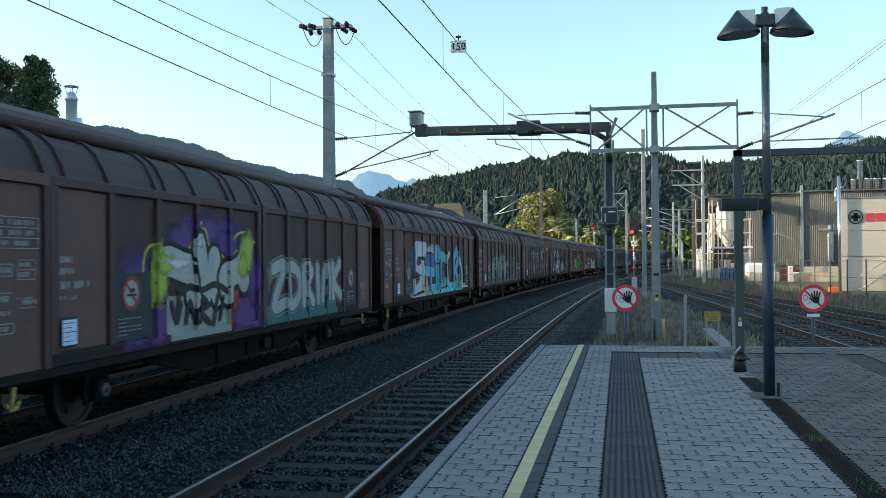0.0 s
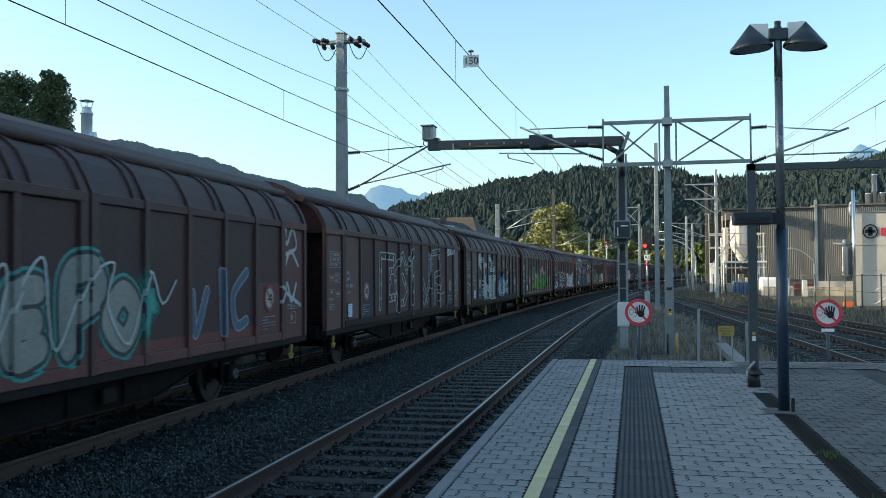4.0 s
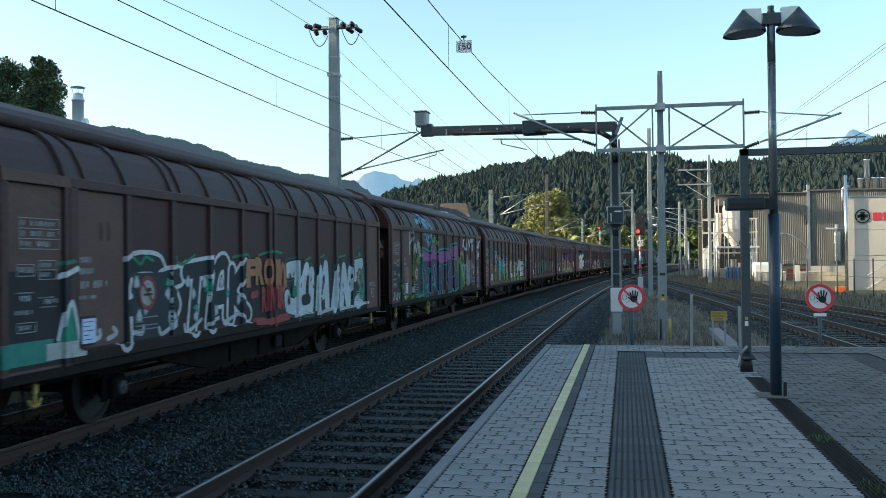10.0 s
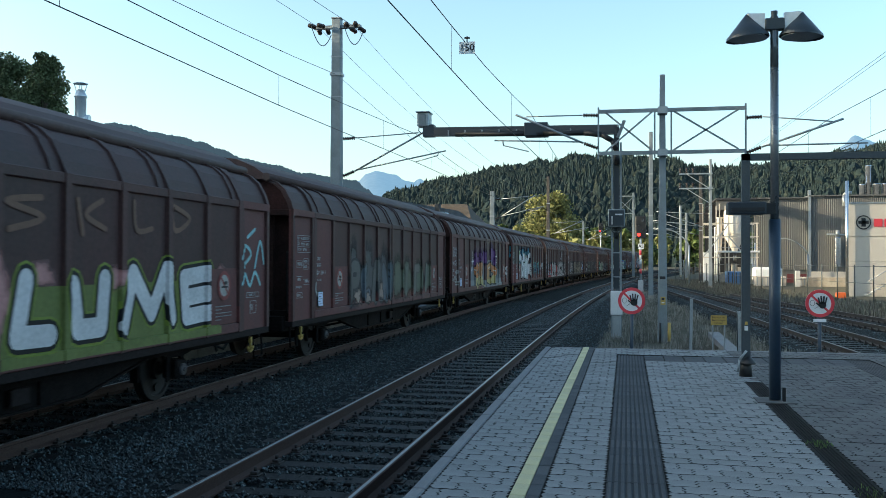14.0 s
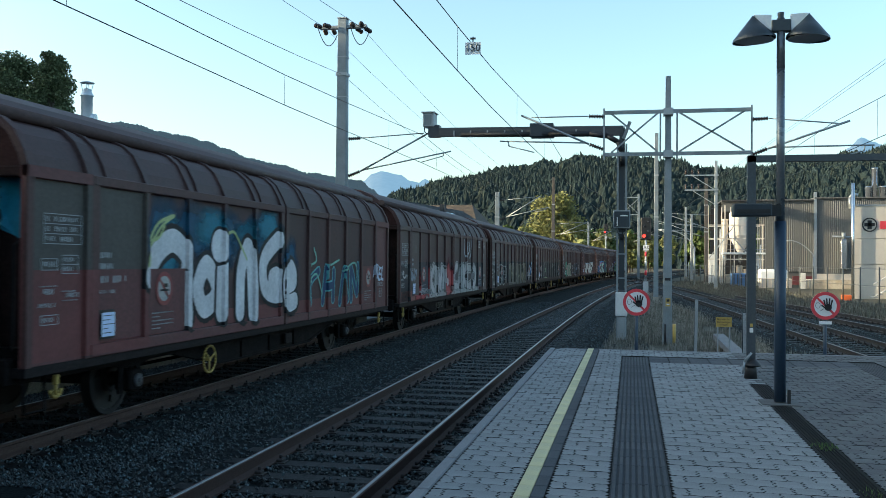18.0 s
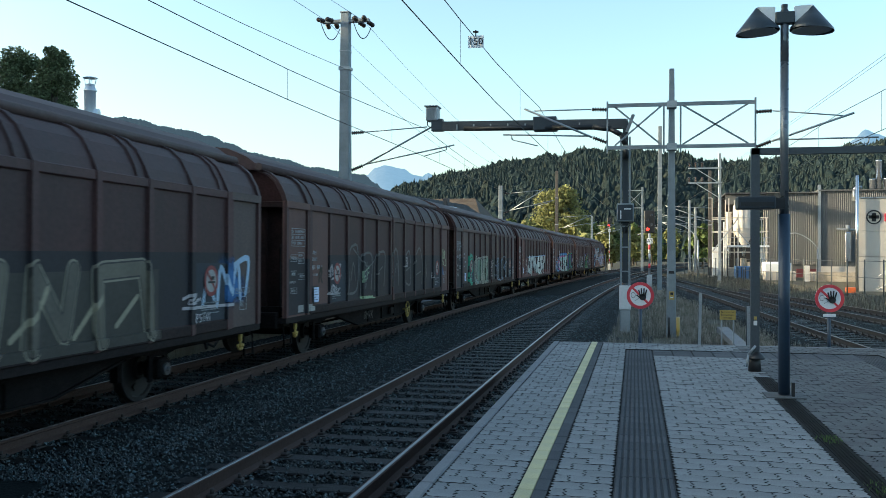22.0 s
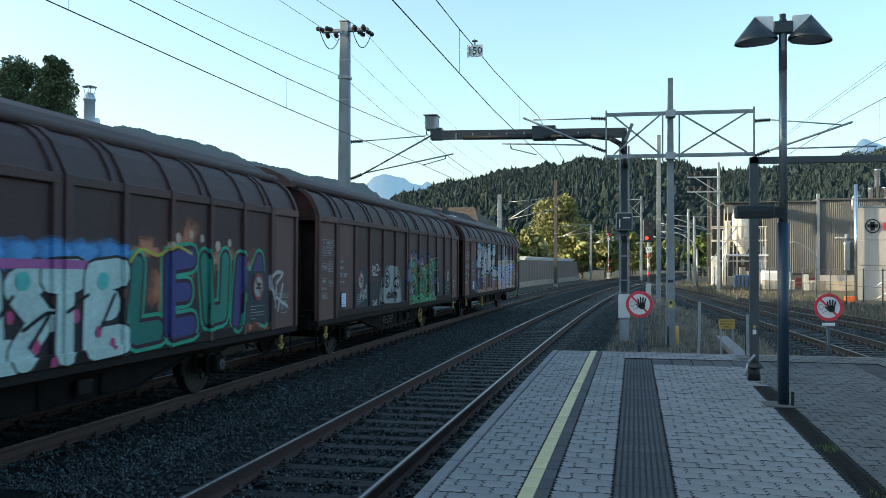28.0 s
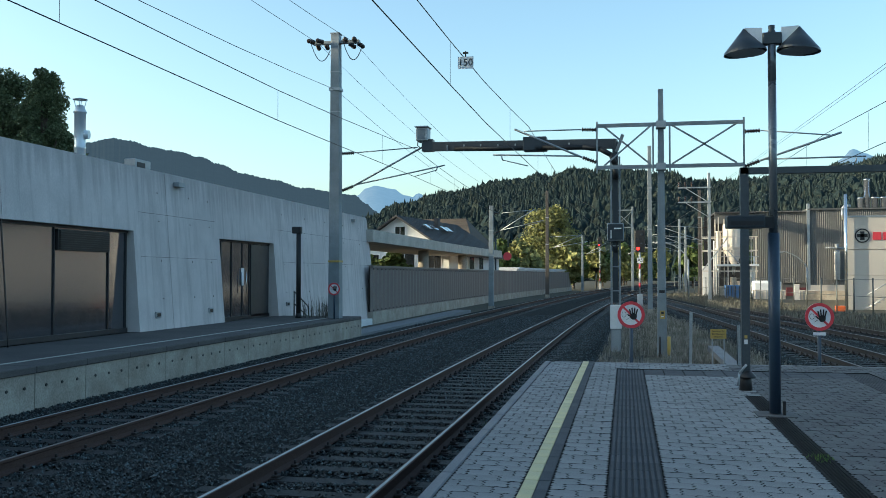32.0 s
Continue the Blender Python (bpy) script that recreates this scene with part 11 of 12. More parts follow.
# white-rimmed dark letters, red words and white letters
w = W[13]
letters(w, [[[(-4.85, 1.1), (-4.84, 1.91), (-3.96, 1.99), (-4.03, 1.62), (-4.74, 1.47)]],
    [[(-3.36, 1.84), (-3.88, 1.76), (-3.48, 1.45), (-3.97, 1.28)]],
    [[(-3.19, 1.89), (-2.4, 1.96)], [(-2.84, 1.9), (-3, 1.12)]],
    [[(-2.45, 1.13), (-2.2, 1.89), (-1.84, 1.97), (-1.85, 1.21)], [(-2.33, 1.47), (-1.89, 1.5)]],
    [[(-1.63, 1.88), (-1.68, 1.18)], [(-1.14, 1.95), (-1.59, 1.55), (-1.02, 1.19)]]], 0.22, [(0.033, 0.038, 0.046)], WHITE, ew=0.06, curve=True)
blobs(w, [(-4.53, 1.78, 0.07, 0.08), (-4.47, 1.35, 0.07, 0.08), (-3.72, 1.61, 0.07, 0.08), (-3.65, 1.3, 0.07, 0.08), (-2.97, 1.58, 0.07, 0.08), (-2.89, 1.26, 0.07, 0.08), (-2.61, 1.73, 0.07, 0.08), (-2.23, 1.3, 0.07, 0.08), (-2.03, 1.72, 0.07, 0.08), (-1.4, 1.43, 0.07, 0.08), (-4.3, 1.45, 0.07, 0.08), (-3.14, 1.75, 0.07, 0.08)], (0.42, 0.44, 0.45), 0.016, 61, name="graffiti_dots", wild=0.15)
blobs(w, [(-2.52, 1.69, 0.08, 0.12), (-3.72, 1.76, 0.06, 0.06), (-2.89, 1.38, 0.08, 0.05), (-1.82, 1.54, 0.06, 0.06)], (0.05, 0.28, 0.20), 0.0165, 61, name="graffiti_dots", wild=0.2)
tag(w, "FROM", -1.06, 1.65, 0.42, (0.38, 0.17, 0.09), 0.0, 0, thin=0.06, width=0.75)
tag(w, "RIVER", -0.44, 1.22, 0.4, (0.32, 0.06, 0.06), 0.0, 0, thin=0.05, width=0.5)
letters(w, [[[(0.788, 1.866), (1.232, 1.901)], [(1.232, 1.901), (1.28, 1.157)], [(1.28, 1.157), (0.782, 1.236), (0.732, 1.376)]],
    [[(1.786, 1.87), (1.588, 1.632), (1.553, 1.173), (2.011, 1.162), (2.066, 1.782)]],
    [[(2.418, 1.109), (2.53, 1.85)], [(2.564, 1.818), (2.75, 1.389), (2.937, 1.908)], [(2.937, 1.908), (3.018, 1.146)]],
    [[(3.395, 1.079), (3.705, 1.864)], [(3.705, 1.864), (3.837, 1.134)], [(3.497, 1.326), (3.779, 1.354)]],
    [[(3.983, 1.125), (4.166, 1.858)], [(4.166, 1.858), (4.418, 1.142)], [(4.508, 1.136), (4.61, 1.778)]],
    [[(5.536, 1.944), (4.939, 1.893)], [(4.939, 1.893), (5.008, 1.695)], [(5.07, 1.083), (5.522, 1.18)]]], 0.30, [(0.50, 0.52, 0.54)], (0.03, 0.04, 0.04), ew=0.04, rim=(0.04, 0.13, 0.10), rw=0.02, curve=False)
blobs(w, [(0.852, 1.741, 0.046, 0.068), (0.783, 1.318, 0.056, 0.084), (1.784, 1.714, 0.028, 0.042), (2.771, 1.653, 0.063, 0.095), (2.699, 1.512, 0.042, 0.063), (2.645, 1.394, 0.035, 0.053), (3.782, 1.535, 0.042, 0.063), (3.659, 1.471, 0.028, 0.042), (4.053, 1.498, 0.035, 0.053), (4.56, 1.524, 0.035, 0.053), (2.505, 1.283, 0.028, 0.042), (5.552, 1.44, 0.042, 0.063), (5.422, 1.301, 0.032, 0.047), (1.025, 1.792, 0.021, 0.032), (2.111, 1.536, 0.025, 0.037), (1.753, 1.626, 0.021, 0.032)], (0.03, 0.035, 0.04), 0.0225, 161, name="graffiti_dots", wild=0.1)
blobs(w, [(1.341, 1.569, 0.04, 0.06), (1.356, 1.64, 0.032, 0.048), (1.783, 1.587, 0.048, 0.072), (1.985, 1.678, 0.028, 0.042), (3.153, 1.534, 0.036, 0.054), (3.622, 1.729, 0.04, 0.06), (2.643, 1.235, 0.036, 0.054), (4.05, 1.323, 0.032, 0.048), (3.231, 1.655, 0.024, 0.036)], (0.32, 0.05, 0.14), 0.0228, 162, name="graffiti_dots", wild=0.1)
filled(w, [(1.512, 1.379), (1.904, 1.387), (1.917, 1.221), (1.524, 1.204)], (0.035, 0.037, 0.042), 0.0226)
filled(w, [(0.982, 1.556), (1.159, 1.562), (1.157, 1.386), (0.981, 1.389)], (0.03, 0.22, 0.10), 0.0222)
filled(w, [(5.27, 1.26), (5.328, 1.687), (5.508, 1.838), (5.691, 1.874), (5.677, 1.171), (5.419, 1.147)], (0.05, 0.24, 0.16), 0.0226)
strokes(w, [[(0.096, 1.957), (0.127, 1.555), (0.222, 1.812), (0.29, 1.561), (0.365, 1.954)], [(0.462, 1.939), (0.398, 1.575), (0.557, 1.548), (0.561, 1.924), (0.462, 1.939)], [(0.648, 1.937), (0.658, 1.584)]], (0.38, 0.17, 0.09), 0.04)
strokes(w, [[(-0.763, 1.041), (-0.318, 1.019)], [(-0.233, 0.998), (0.123, 1.013)], [(0.192, 1.019), (0.703, 1.038)], [(-0.856, 1.473), (-0.642, 1.496)]], (0.32, 0.06, 0.06), 0.06)
patch(w, -7.17, 0.98, -6.25, 1.22, (0.05, 0.20, 0.16), 0.003)
patch(w, -6.37, 0.99, -5.72, 1.17, (0.40, 0.38, 0.37), 0.004)
filled(w, [(-6.17, 1.09), (-6.13, 1.39), (-5.96, 1.63), (-5.87, 1.25), (-5.94, 1.1)], (0.05, 0.24, 0.16), 0.003, "painted_shape")
strokes(w, [[(-6.17, 1.21), (-5.99, 1.6), (-5.85, 1.18)], [(-6.16, 1.88), (-5.88, 1.97)]], WHITE, 0.03)
blobs(w, [(5.42, 1.79, 0.25, 0.45)], (0.05, 0.26, 0.17), 0.002, 63)
strokes(w, [[(-4.6, 2.1), (-4.43, 2.01), (-4.29, 2.1), (-4.1, 2.05)], [(-3.56, 2.1), (-3.31, 2), (-2.91, 2.13)], [(-1.6, 2.1), (-1.05, 2.15), (-0.93, 2.08)], [(-0.57, 2.13), (-0.06, 2.2), (0.47, 2.18)], [(1.66, 2.04), (1.99, 2.1)], [(2.5, 2.08), (2.85, 2.15)], [(3.8, 2.11), (4.29, 2.15)], [(-6.16, 2.02), (-5.93, 2.05)]], (0.04, 0.20, 0.11), 0.022)
strokes(w, [[(-5.55, 1.16), (-5.37, 1.16), (-5.37, 1.24)], [(-5.19, 1.13), (-5, 1.18), (-5.07, 1.25)], [(-4.61, 1.16), (-4.4, 1.13), (-4.36, 1.22)], [(-3.96, 1.17), (-3.88, 1.08), (-3.57, 1.18)], [(-3.24, 1.16), (-3.16, 1.05), (-2.71, 1.2)], [(-2.52, 1.11), (-2.13, 1.19)], [(-1.93, 1.11), (-1.4, 1.21)], [(1.02, 1.02), (1.8, 1.06)], [(2.3, 0.99), (3.38, 1.05)], [(3.77, 1), (5.97, 1.05)]], (0.45, 0.44, 0.44), 0.03)
# green letters with a pink crest
w = W[14]
PINK, PLUM, SAGE, GRASS = (0.50, 0.26, 0.20), (0.11, 0.04, 0.13), (0.070, 0.135, 0.090), (0.085, 0.225, 0.035)
filled(w, [(-3.331, 2.112), (-3.087, 2.169), (-2.65, 2.393), (-2.27, 2.237), (-2.122, 1.936), (-1.913, 2.119), (-1.553, 1.928), (-1.295, 2.418), (-0.602, 2.251), (-0.116, 1.982), (0.184, 2.166), (0.689, 1.899), (1.136, 2.214), (1.573, 2.177), (2.119, 1.966), (2.368, 2.096), (2.977, 1.778), (3.454, 2.239), (4.164, 2.295), (4.481, 1.849), (4.415, 1.172), (2.108, 1.107), (-0.123, 1.096), (-1.758, 1.137), (-3.334, 1.19)], (0.018, 0.026, 0.024), 0.002)
filled(w, [(1.171, 2.174), (1.21, 2.457), (1.54, 2.549), (1.826, 2.432), (2.081, 2.224), (2.159, 1.966), (1.819, 1.884), (1.349, 1.972)], PINK, 0.0035)
filled(w, [(0.261, 2.204), (0.66, 2.286), (0.825, 2.171), (0.789, 1.897), (0.574, 1.823)], PINK, 0.0035)
filled(w, [(2.221, 1.965), (2.433, 2.228), (2.804, 2.304), (3.097, 2.143), (2.977, 1.778), (2.643, 1.784)], PINK, 0.0035)
filled(w, [(-1.62, 2.025), (-1.237, 2.089), (-1.203, 1.791), (-1.397, 1.21), (-1.591, 1.289), (-1.588, 1.8)], PINK, 0.0035)
filled(w, [(-2.875, 1.804), (-2.514, 1.736), (-2.607, 1.594), (-2.876, 1.607)], PINK, 0.0035)
filled(w, [(-2.92, 1.453), (-2.562, 1.359), (-2.544, 1.311), (-2.877, 1.382)], PINK, 0.0035)
filled(w, [(-0.119, 1.618), (0.073, 1.597), (0.057, 1.501), (-0.149, 1.511)], PINK, 0.0035)
filled(w, [(-1.642, 2.089), (-1.471, 2.205), (-1.2, 2.189), (-1.238, 2.023), (-1.586, 2.025)], PLUM, 0.0045)
filled(w, [(0.002, 2.055), (0.109, 2.314), (0.339, 2.266), (0.529, 2.169), (0.26, 2.092)], PLUM, 0.0045)
filled(w, [(2.285, 2.096), (2.435, 2.36), (2.715, 2.302), (2.539, 2.14)], PLUM, 0.0045)
filled(w, [(-3.331, 2.005), (-3.087, 2.169), (-2.873, 2.312), (-2.65, 2.393), (-2.416, 2.353), (-2.271, 2.117), (-2.142, 1.814), (-2.224, 1.576), (-2.467, 1.529), (-2.466, 1.734), (-2.875, 1.833), (-3.089, 1.728), (-3.333, 1.63)], SAGE, 0.006)
filled(w, [(-2.072, 1.69), (-2.091, 1.935), (-1.945, 2.162), (-1.752, 2.057), (-1.621, 1.801), (-1.755, 1.521), (-2.021, 1.596)], SAGE, 0.006)
filled(w, [(-1.318, 2.417), (-1.114, 2.444), (-0.734, 2.263), (-0.329, 2.127), (-0.145, 1.946), (-0.189, 1.838), (-0.538, 1.88), (-0.867, 1.885), (-1.203, 1.824)], SAGE, 0.006)
filled(w, [(0.107, 2.092), (0.415, 2.016), (0.623, 1.822), (0.491, 1.596), (0.104, 1.758)], SAGE, 0.006)
filled(w, [(0.826, 2.211), (1.084, 2.293), (1.134, 1.973), (0.992, 1.776), (0.79, 1.976)], SAGE, 0.006)
filled(w, [(1.258, 1.972), (1.443, 2.176), (1.726, 2.178), (1.532, 1.805), (1.202, 1.731)], SAGE, 0.006)
filled(w, [(2.22, 1.879), (2.368, 2.052), (2.645, 1.962), (2.641, 1.695), (2.218, 1.706)], SAGE, 0.006)
filled(w, [(3.258, 1.958), (3.503, 2.286), (4.165, 2.344), (4.108, 2.099), (3.695, 1.859), (3.327, 1.771)], SAGE, 0.006)
filled(w, [(-3.333, 1.522), (-3.089, 1.535), (-2.833, 1.492), (-2.467, 1.54), (-2.224, 1.545), (-2.323, 1.431), (-2.126, 1.17), (-2.469, 1.188), (-2.562, 1.359), (-3.09, 1.453), (-3.333, 1.442)], GRASS, 0.0075)
filled(w, [(-3.333, 1.388), (-3.09, 1.387), (-2.609, 1.282), (-2.544, 1.183), (-3.334, 1.19)], GRASS, 0.0075)
filled(w, [(-2.123, 1.662), (-1.755, 1.521), (-1.669, 1.295), (-1.703, 1.171), (-2.023, 1.198), (-2.124, 1.388)], GRASS, 0.0075)
filled(w, [(-1.299, 1.76), (-0.868, 1.783), (-0.831, 1.576), (-0.999, 1.179), (-1.42, 1.16), (-1.36, 1.468)], GRASS, 0.0075)
filled(w, [(-0.803, 1.815), (-0.538, 1.88), (-0.429, 1.772), (-0.647, 1.603), (-0.405, 1.345), (-0.475, 1.152), (-0.872, 1.155), (-0.779, 1.505)], GRASS, 0.0075)
filled(w, [(-0.331, 1.898), (-0.174, 1.896), (-0.152, 1.127), (-0.379, 1.13)], GRASS, 0.0075)
filled(w, [(-0.001, 1.687), (0.412, 1.637), (0.571, 1.516), (0.254, 1.417), (0.649, 1.165), (0.328, 1.135), (0.026, 1.429)], GRASS, 0.0075)
filled(w, [(-0.235, 1.443), (-0.004, 1.321), (0.328, 1.127), (-0.152, 1.127)], GRASS, 0.0075)
filled(w, [(0.687, 1.666), (1.026, 1.735), (1.072, 1.176), (0.649, 1.142)], GRASS, 0.0075)
filled(w, [(1.113, 1.693), (1.44, 1.889), (1.715, 1.3), (1.759, 1.759), (2.116, 1.794), (2.109, 1.236), (1.618, 1.139), (1.379, 1.4), (1.34, 1.134), (1.072, 1.152)], GRASS, 0.0075)
filled(w, [(2.156, 1.664), (2.576, 1.697), (2.527, 1.256), (2.976, 1.687), (3.16, 1.636), (2.969, 1.159), (2.21, 1.135)], GRASS, 0.0075)
filled(w, [(3.327, 1.771), (3.82, 1.81), (4.211, 1.872), (4.479, 1.749), (4.418, 1.352), (3.937, 1.101), (3.318, 1.119), (3.813, 1.377), (3.492, 1.485)], GRASS, 0.0075)
strokes(w, [[(-2.65, 2.381), (-2.416, 2.365), (-2.271, 2.117), (-2.142, 1.814), (-2.214, 1.575)], [(-1.924, 2.107), (-1.753, 2.006), (-1.61, 1.801), (-1.755, 1.521)], [(-1.299, 1.793), (-0.867, 1.864), (-0.817, 1.644), (-0.998, 1.212)], [(0.183, 2.054), (0.415, 1.993), (0.639, 1.784)], [(1.102, 2.278), (1.151, 1.973), (1.009, 1.775)], [(1.313, 1.972), (1.461, 2.152), (1.687, 2.17)], [(2.367, 2.008), (2.622, 1.873)], [(4.138, 2.324), (4.108, 2.099), (3.694, 1.84)], [(4.479, 1.749), (4.445, 1.35), (3.989, 1.118)], [(2.527, 1.256), (2.976, 1.668), (3.16, 1.636)], [(-2.323, 1.431), (-2.115, 1.169)]], (0.34, 0.42, 0.35), 0.014, lift=0.016)
strokes(w, [[(3.653, 2.384), (3.658, 2.717), (3.809, 2.771), (3.858, 2.629), (3.705, 2.576)], [(3.905, 2.389), (3.963, 2.778), (4.113, 2.393)], [(4.225, 2.74), (4.219, 2.395)], [(4.493, 2.601), (4.329, 2.566), (4.326, 2.397), (4.518, 2.451)]], WHITE, 0.026)
# white arrow monogram and silver letters
w = W[15]
letters(w, [[[(-4.52, 2.57), (-3.63, 2.59)], [(-4.03, 2.77), (-4.52, 2.57), (-3.88, 2.27)]],
    [[(-3.49, 1.84), (-3.21, 2.56), (-3.07, 1.83)], [(-3.49, 2.34), (-2.69, 2.37)], [(-3.34, 2.85), (-3.4, 2.35)]],
    [[(-2.32, 1.82), (-2.28, 2.68), (-1.74, 2.68), (-1.11, 2.32)], [(-1.7, 2.22), (-0.99, 2.22)], [(-1.27, 2.49), (-0.77, 2.19), (-1.36, 1.85)]]], 0.13, [(0.38, 0.38, 0.385)], (0.03, 0.03, 0.035), ew=0.02, rim=WHITE, rw=0.025, curve=False)
strokes(w, [[(-4.68, 2.65), (-4.59, 2.59), (-4.68, 2.5), (-4.74, 2.57), (-4.68, 2.65)], [(-0.66, 2.33), (-0.56, 2.24), (-0.67, 2.15), (-0.77, 2.24), (-0.66, 2.33)]], SILVER, 0.03)
letters(w, [[[(-3.33, 1.76), (-3.55, 1.66), (-3.35, 1.51), (-3.14, 1.63), (-3.33, 1.76)], [(-3.35, 1.49), (-3.61, 1.31), (-3.35, 1.12), (-3.11, 1.27), (-3.35, 1.49)]],
    [[(-2.92, 1.83), (-2.86, 1.14)], [(-2.63, 1.48), (-2.56, 1.14)], [(-2.86, 1.49), (-2.59, 1.49)]],
    [[(-1.51, 1.81), (-2.04, 1.78), (-2.01, 1.12), (-1.44, 1.13)], [(-2.02, 1.46), (-1.59, 1.46)]],
    [[(-1.32, 1.1), (-1.28, 1.78), (-0.42, 1.83)], [(-0.9, 1.78), (-0.95, 1.11)], [(-0.73, 1.79), (-0.78, 1.1)]]], 0.17, [(0.38, 0.38, 0.385)], (0.03, 0.03, 0.035), ew=0.025, rim=WHITE, rw=0.04, curve=False)
blobs(w, [(1.37, 1.76, 0.9, 0.14), (1.8, 1.8, 0.3, 0.25), (0.95, 1.32, 0.4, 0.3)], (0.05, 0.16, 0.34), 0.0015, 71, wild=0.2)
letters(w, [[[(0.43, 1.66), (0.14, 1.35), (0.48, 1.15), (0.79, 1.42), (0.43, 1.66)]],
    [[(1.34, 1.63), (1.06, 1.51), (1.08, 1.16), (1.39, 1.2)]],
    [[(1.8, 1.66), (1.56, 1.6), (1.59, 1.19), (1.85, 1.2)], [(1.59, 1.42), (1.8, 1.42)]],
    [[(2.22, 1.65), (2.04, 1.43), (2.25, 1.21), (2.44, 1.43), (2.22, 1.65)]],
    [[(2.74, 1.68), (2.7, 1.24)], [(3, 1.7), (2.77, 1.46), (3.03, 1.25)]]], 0.16, [(0.34, 0.36, 0.39)], (0.03, 0.035, 0.05), ew=0.025, rim=(0.36, 0.38, 0.42), rw=0.03, curve=True)
tag(w, "OGEOK", 0.14, 2.12, 0.17, (0.46, 0.45, 0.46), 0.1, 52, width=0.55)
tag(w, "OGEOK", 1.29, 2.61, 0.17, (0.46, 0.45, 0.46), 0.1, -68, width=0.55)
tag(w, "OGEOK", 1.58, 2.7, 0.17, (0.46, 0.45, 0.46), 0.1, -68, width=0.55)
tag(w, "OGEOK", 2.42, 2.25, 0.17, (0.46, 0.45, 0.46), 0.1, 55, width=0.55)
tag(w, "OGEOK", 3.65, 2.69, 0.17, (0.46, 0.45, 0.46), 0.1, -62, width=0.55)
tag(w, "OGEOK", 4.8, 2.76, 0.17, (0.46, 0.45, 0.46), 0.1, -70, width=0.55)
tag(w, "OGEOK", 4.75, 2.24, 0.17, (0.46, 0.45, 0.46), 0.1, -70, width=0.55)
tag(w, "OGEOK", 4.7, 1.79, 0.17, (0.46, 0.45, 0.46), 0.1, -70, width=0.55)
tag(w, "220", 2.61, 1.99, 0.17, WHITE, 0.1, 0)
patch(w, -5.86, 2.35, -4.9, 2.83, (0.19, 0.155, 0.125), 0.003)
patch(w, -5.64, 2.43, -5.25, 2.69, (0.045, 0.030, 0.028), 0.0045)
blobs(w, [(0.95, 1.56, 0.7, 0.6), (2.74, 1.95, 0.7, 0.5)], (0.10, 0.045, 0.042), 0.0009, 72, wild=0.2)
# huge dotted outline letters
w = W[16]
letters(w, [[[(-3.06, 1.23), (-3, 2.49), (-1.64, 2.47), (-1.7, 2.12)]],
    [[(-1.7, 2.12), (-2.3, 2.1), (-2.1, 1.87), (-2.3, 1.72), (-2.25, 1.41), (-1.47, 1.46)]],
    [[(-1.44, 1.11), (-1.68, 2.18), (-0.8, 2.55), (-0.4, 2.11), (0.09, 2.66), (0.07, 1.24)]],
    [[(-0.85, 1.98), (-0.31, 1.55), (-0.66, 1.29), (-1.14, 1.24)]],
    [[(2.26, 2.594), (2.291, 2.133), (2.227, 1.692), (1.925, 1.459), (1.622, 1.604), (1.44, 1.83)]],
    [[(2.411, 1.667), (2.455, 2.586), (2.555, 2.646), (3.596, 2.732), (3.685, 2.075), (3.07, 1.998), (3.106, 1.659), (3.478, 1.625), (3.712, 1.4), (3.689, 1.052)], [(3.106, 1.64), (2.986, 1.177)]]], 0.13, [(0.050, 0.040, 0.040)], (0.36, 0.36, 0.37), ew=0.035, curve=False)
blobs(w, [(-3.02, 1.45, 0.045, 0.05), (-3, 1.78, 0.045, 0.05), (-2.99, 2.11, 0.045, 0.05), (-2.96, 2.42, 0.045, 0.05), (-2.61, 2.47, 0.045, 0.05), (-2.23, 2.47, 0.045, 0.05), (-1.81, 2.46, 0.045, 0.05), (-2.02, 2.1, 0.045, 0.05), (-2.17, 1.92, 0.045, 0.05), (-2.24, 1.63, 0.045, 0.05), (-2.01, 1.43, 0.045, 0.05), (-1.7, 1.45, 0.045, 0.05), (-1.61, 1.86, 0.045, 0.05), (-1.54, 1.54, 0.045, 0.05), (-1.47, 1.28, 0.045, 0.05), (-1.25, 2.35, 0.045, 0.05), (-0.94, 2.47, 0.045, 0.05), (-0.62, 2.33, 0.045, 0.05), (-0.41, 2.16, 0.045, 0.05), (-0.17, 2.41, 0.045, 0.05), (0.06, 2.49, 0.045, 0.05), (0.06, 1.98, 0.045, 0.05), (0.06, 1.54, 0.045, 0.05), (-0.61, 1.77, 0.045, 0.05), (-0.41, 1.56, 0.045, 0.05), (-0.8, 1.29, 0.045, 0.05)] + [(u, v, 0.028, 0.03) for u, v in [(2.25, 2.46), (2.3, 2.26), (2.26, 2.01), (2.26, 1.82), (2.13, 1.62), (2.02, 1.53), (1.83, 1.48), (1.72, 1.58), (1.51, 1.7), (2.4, 1.74), (2.44, 1.96), (2.41, 2.11), (2.46, 2.33), (2.43, 2.48), (2.48, 2.6), (2.62, 2.64), (2.84, 2.68), (2.97, 2.67), (3.18, 2.71), (3.32, 2.7), (3.53, 2.74), (3.59, 2.63), (3.65, 2.5), (3.63, 2.31), (3.69, 2.17), (3.56, 2.05), (3.4, 2.05), (3.15, 2.0), (3.06, 1.9), (3.12, 1.76), (3.18, 1.64), (3.4, 1.65), (3.52, 1.55), (3.67, 1.47), (3.69, 1.3), (3.71, 1.15), (3.06, 1.51), (3.04, 1.31)]], (0.40, 0.40, 0.41), 0.0165, 76, name="graffiti_dots", wild=0.0)
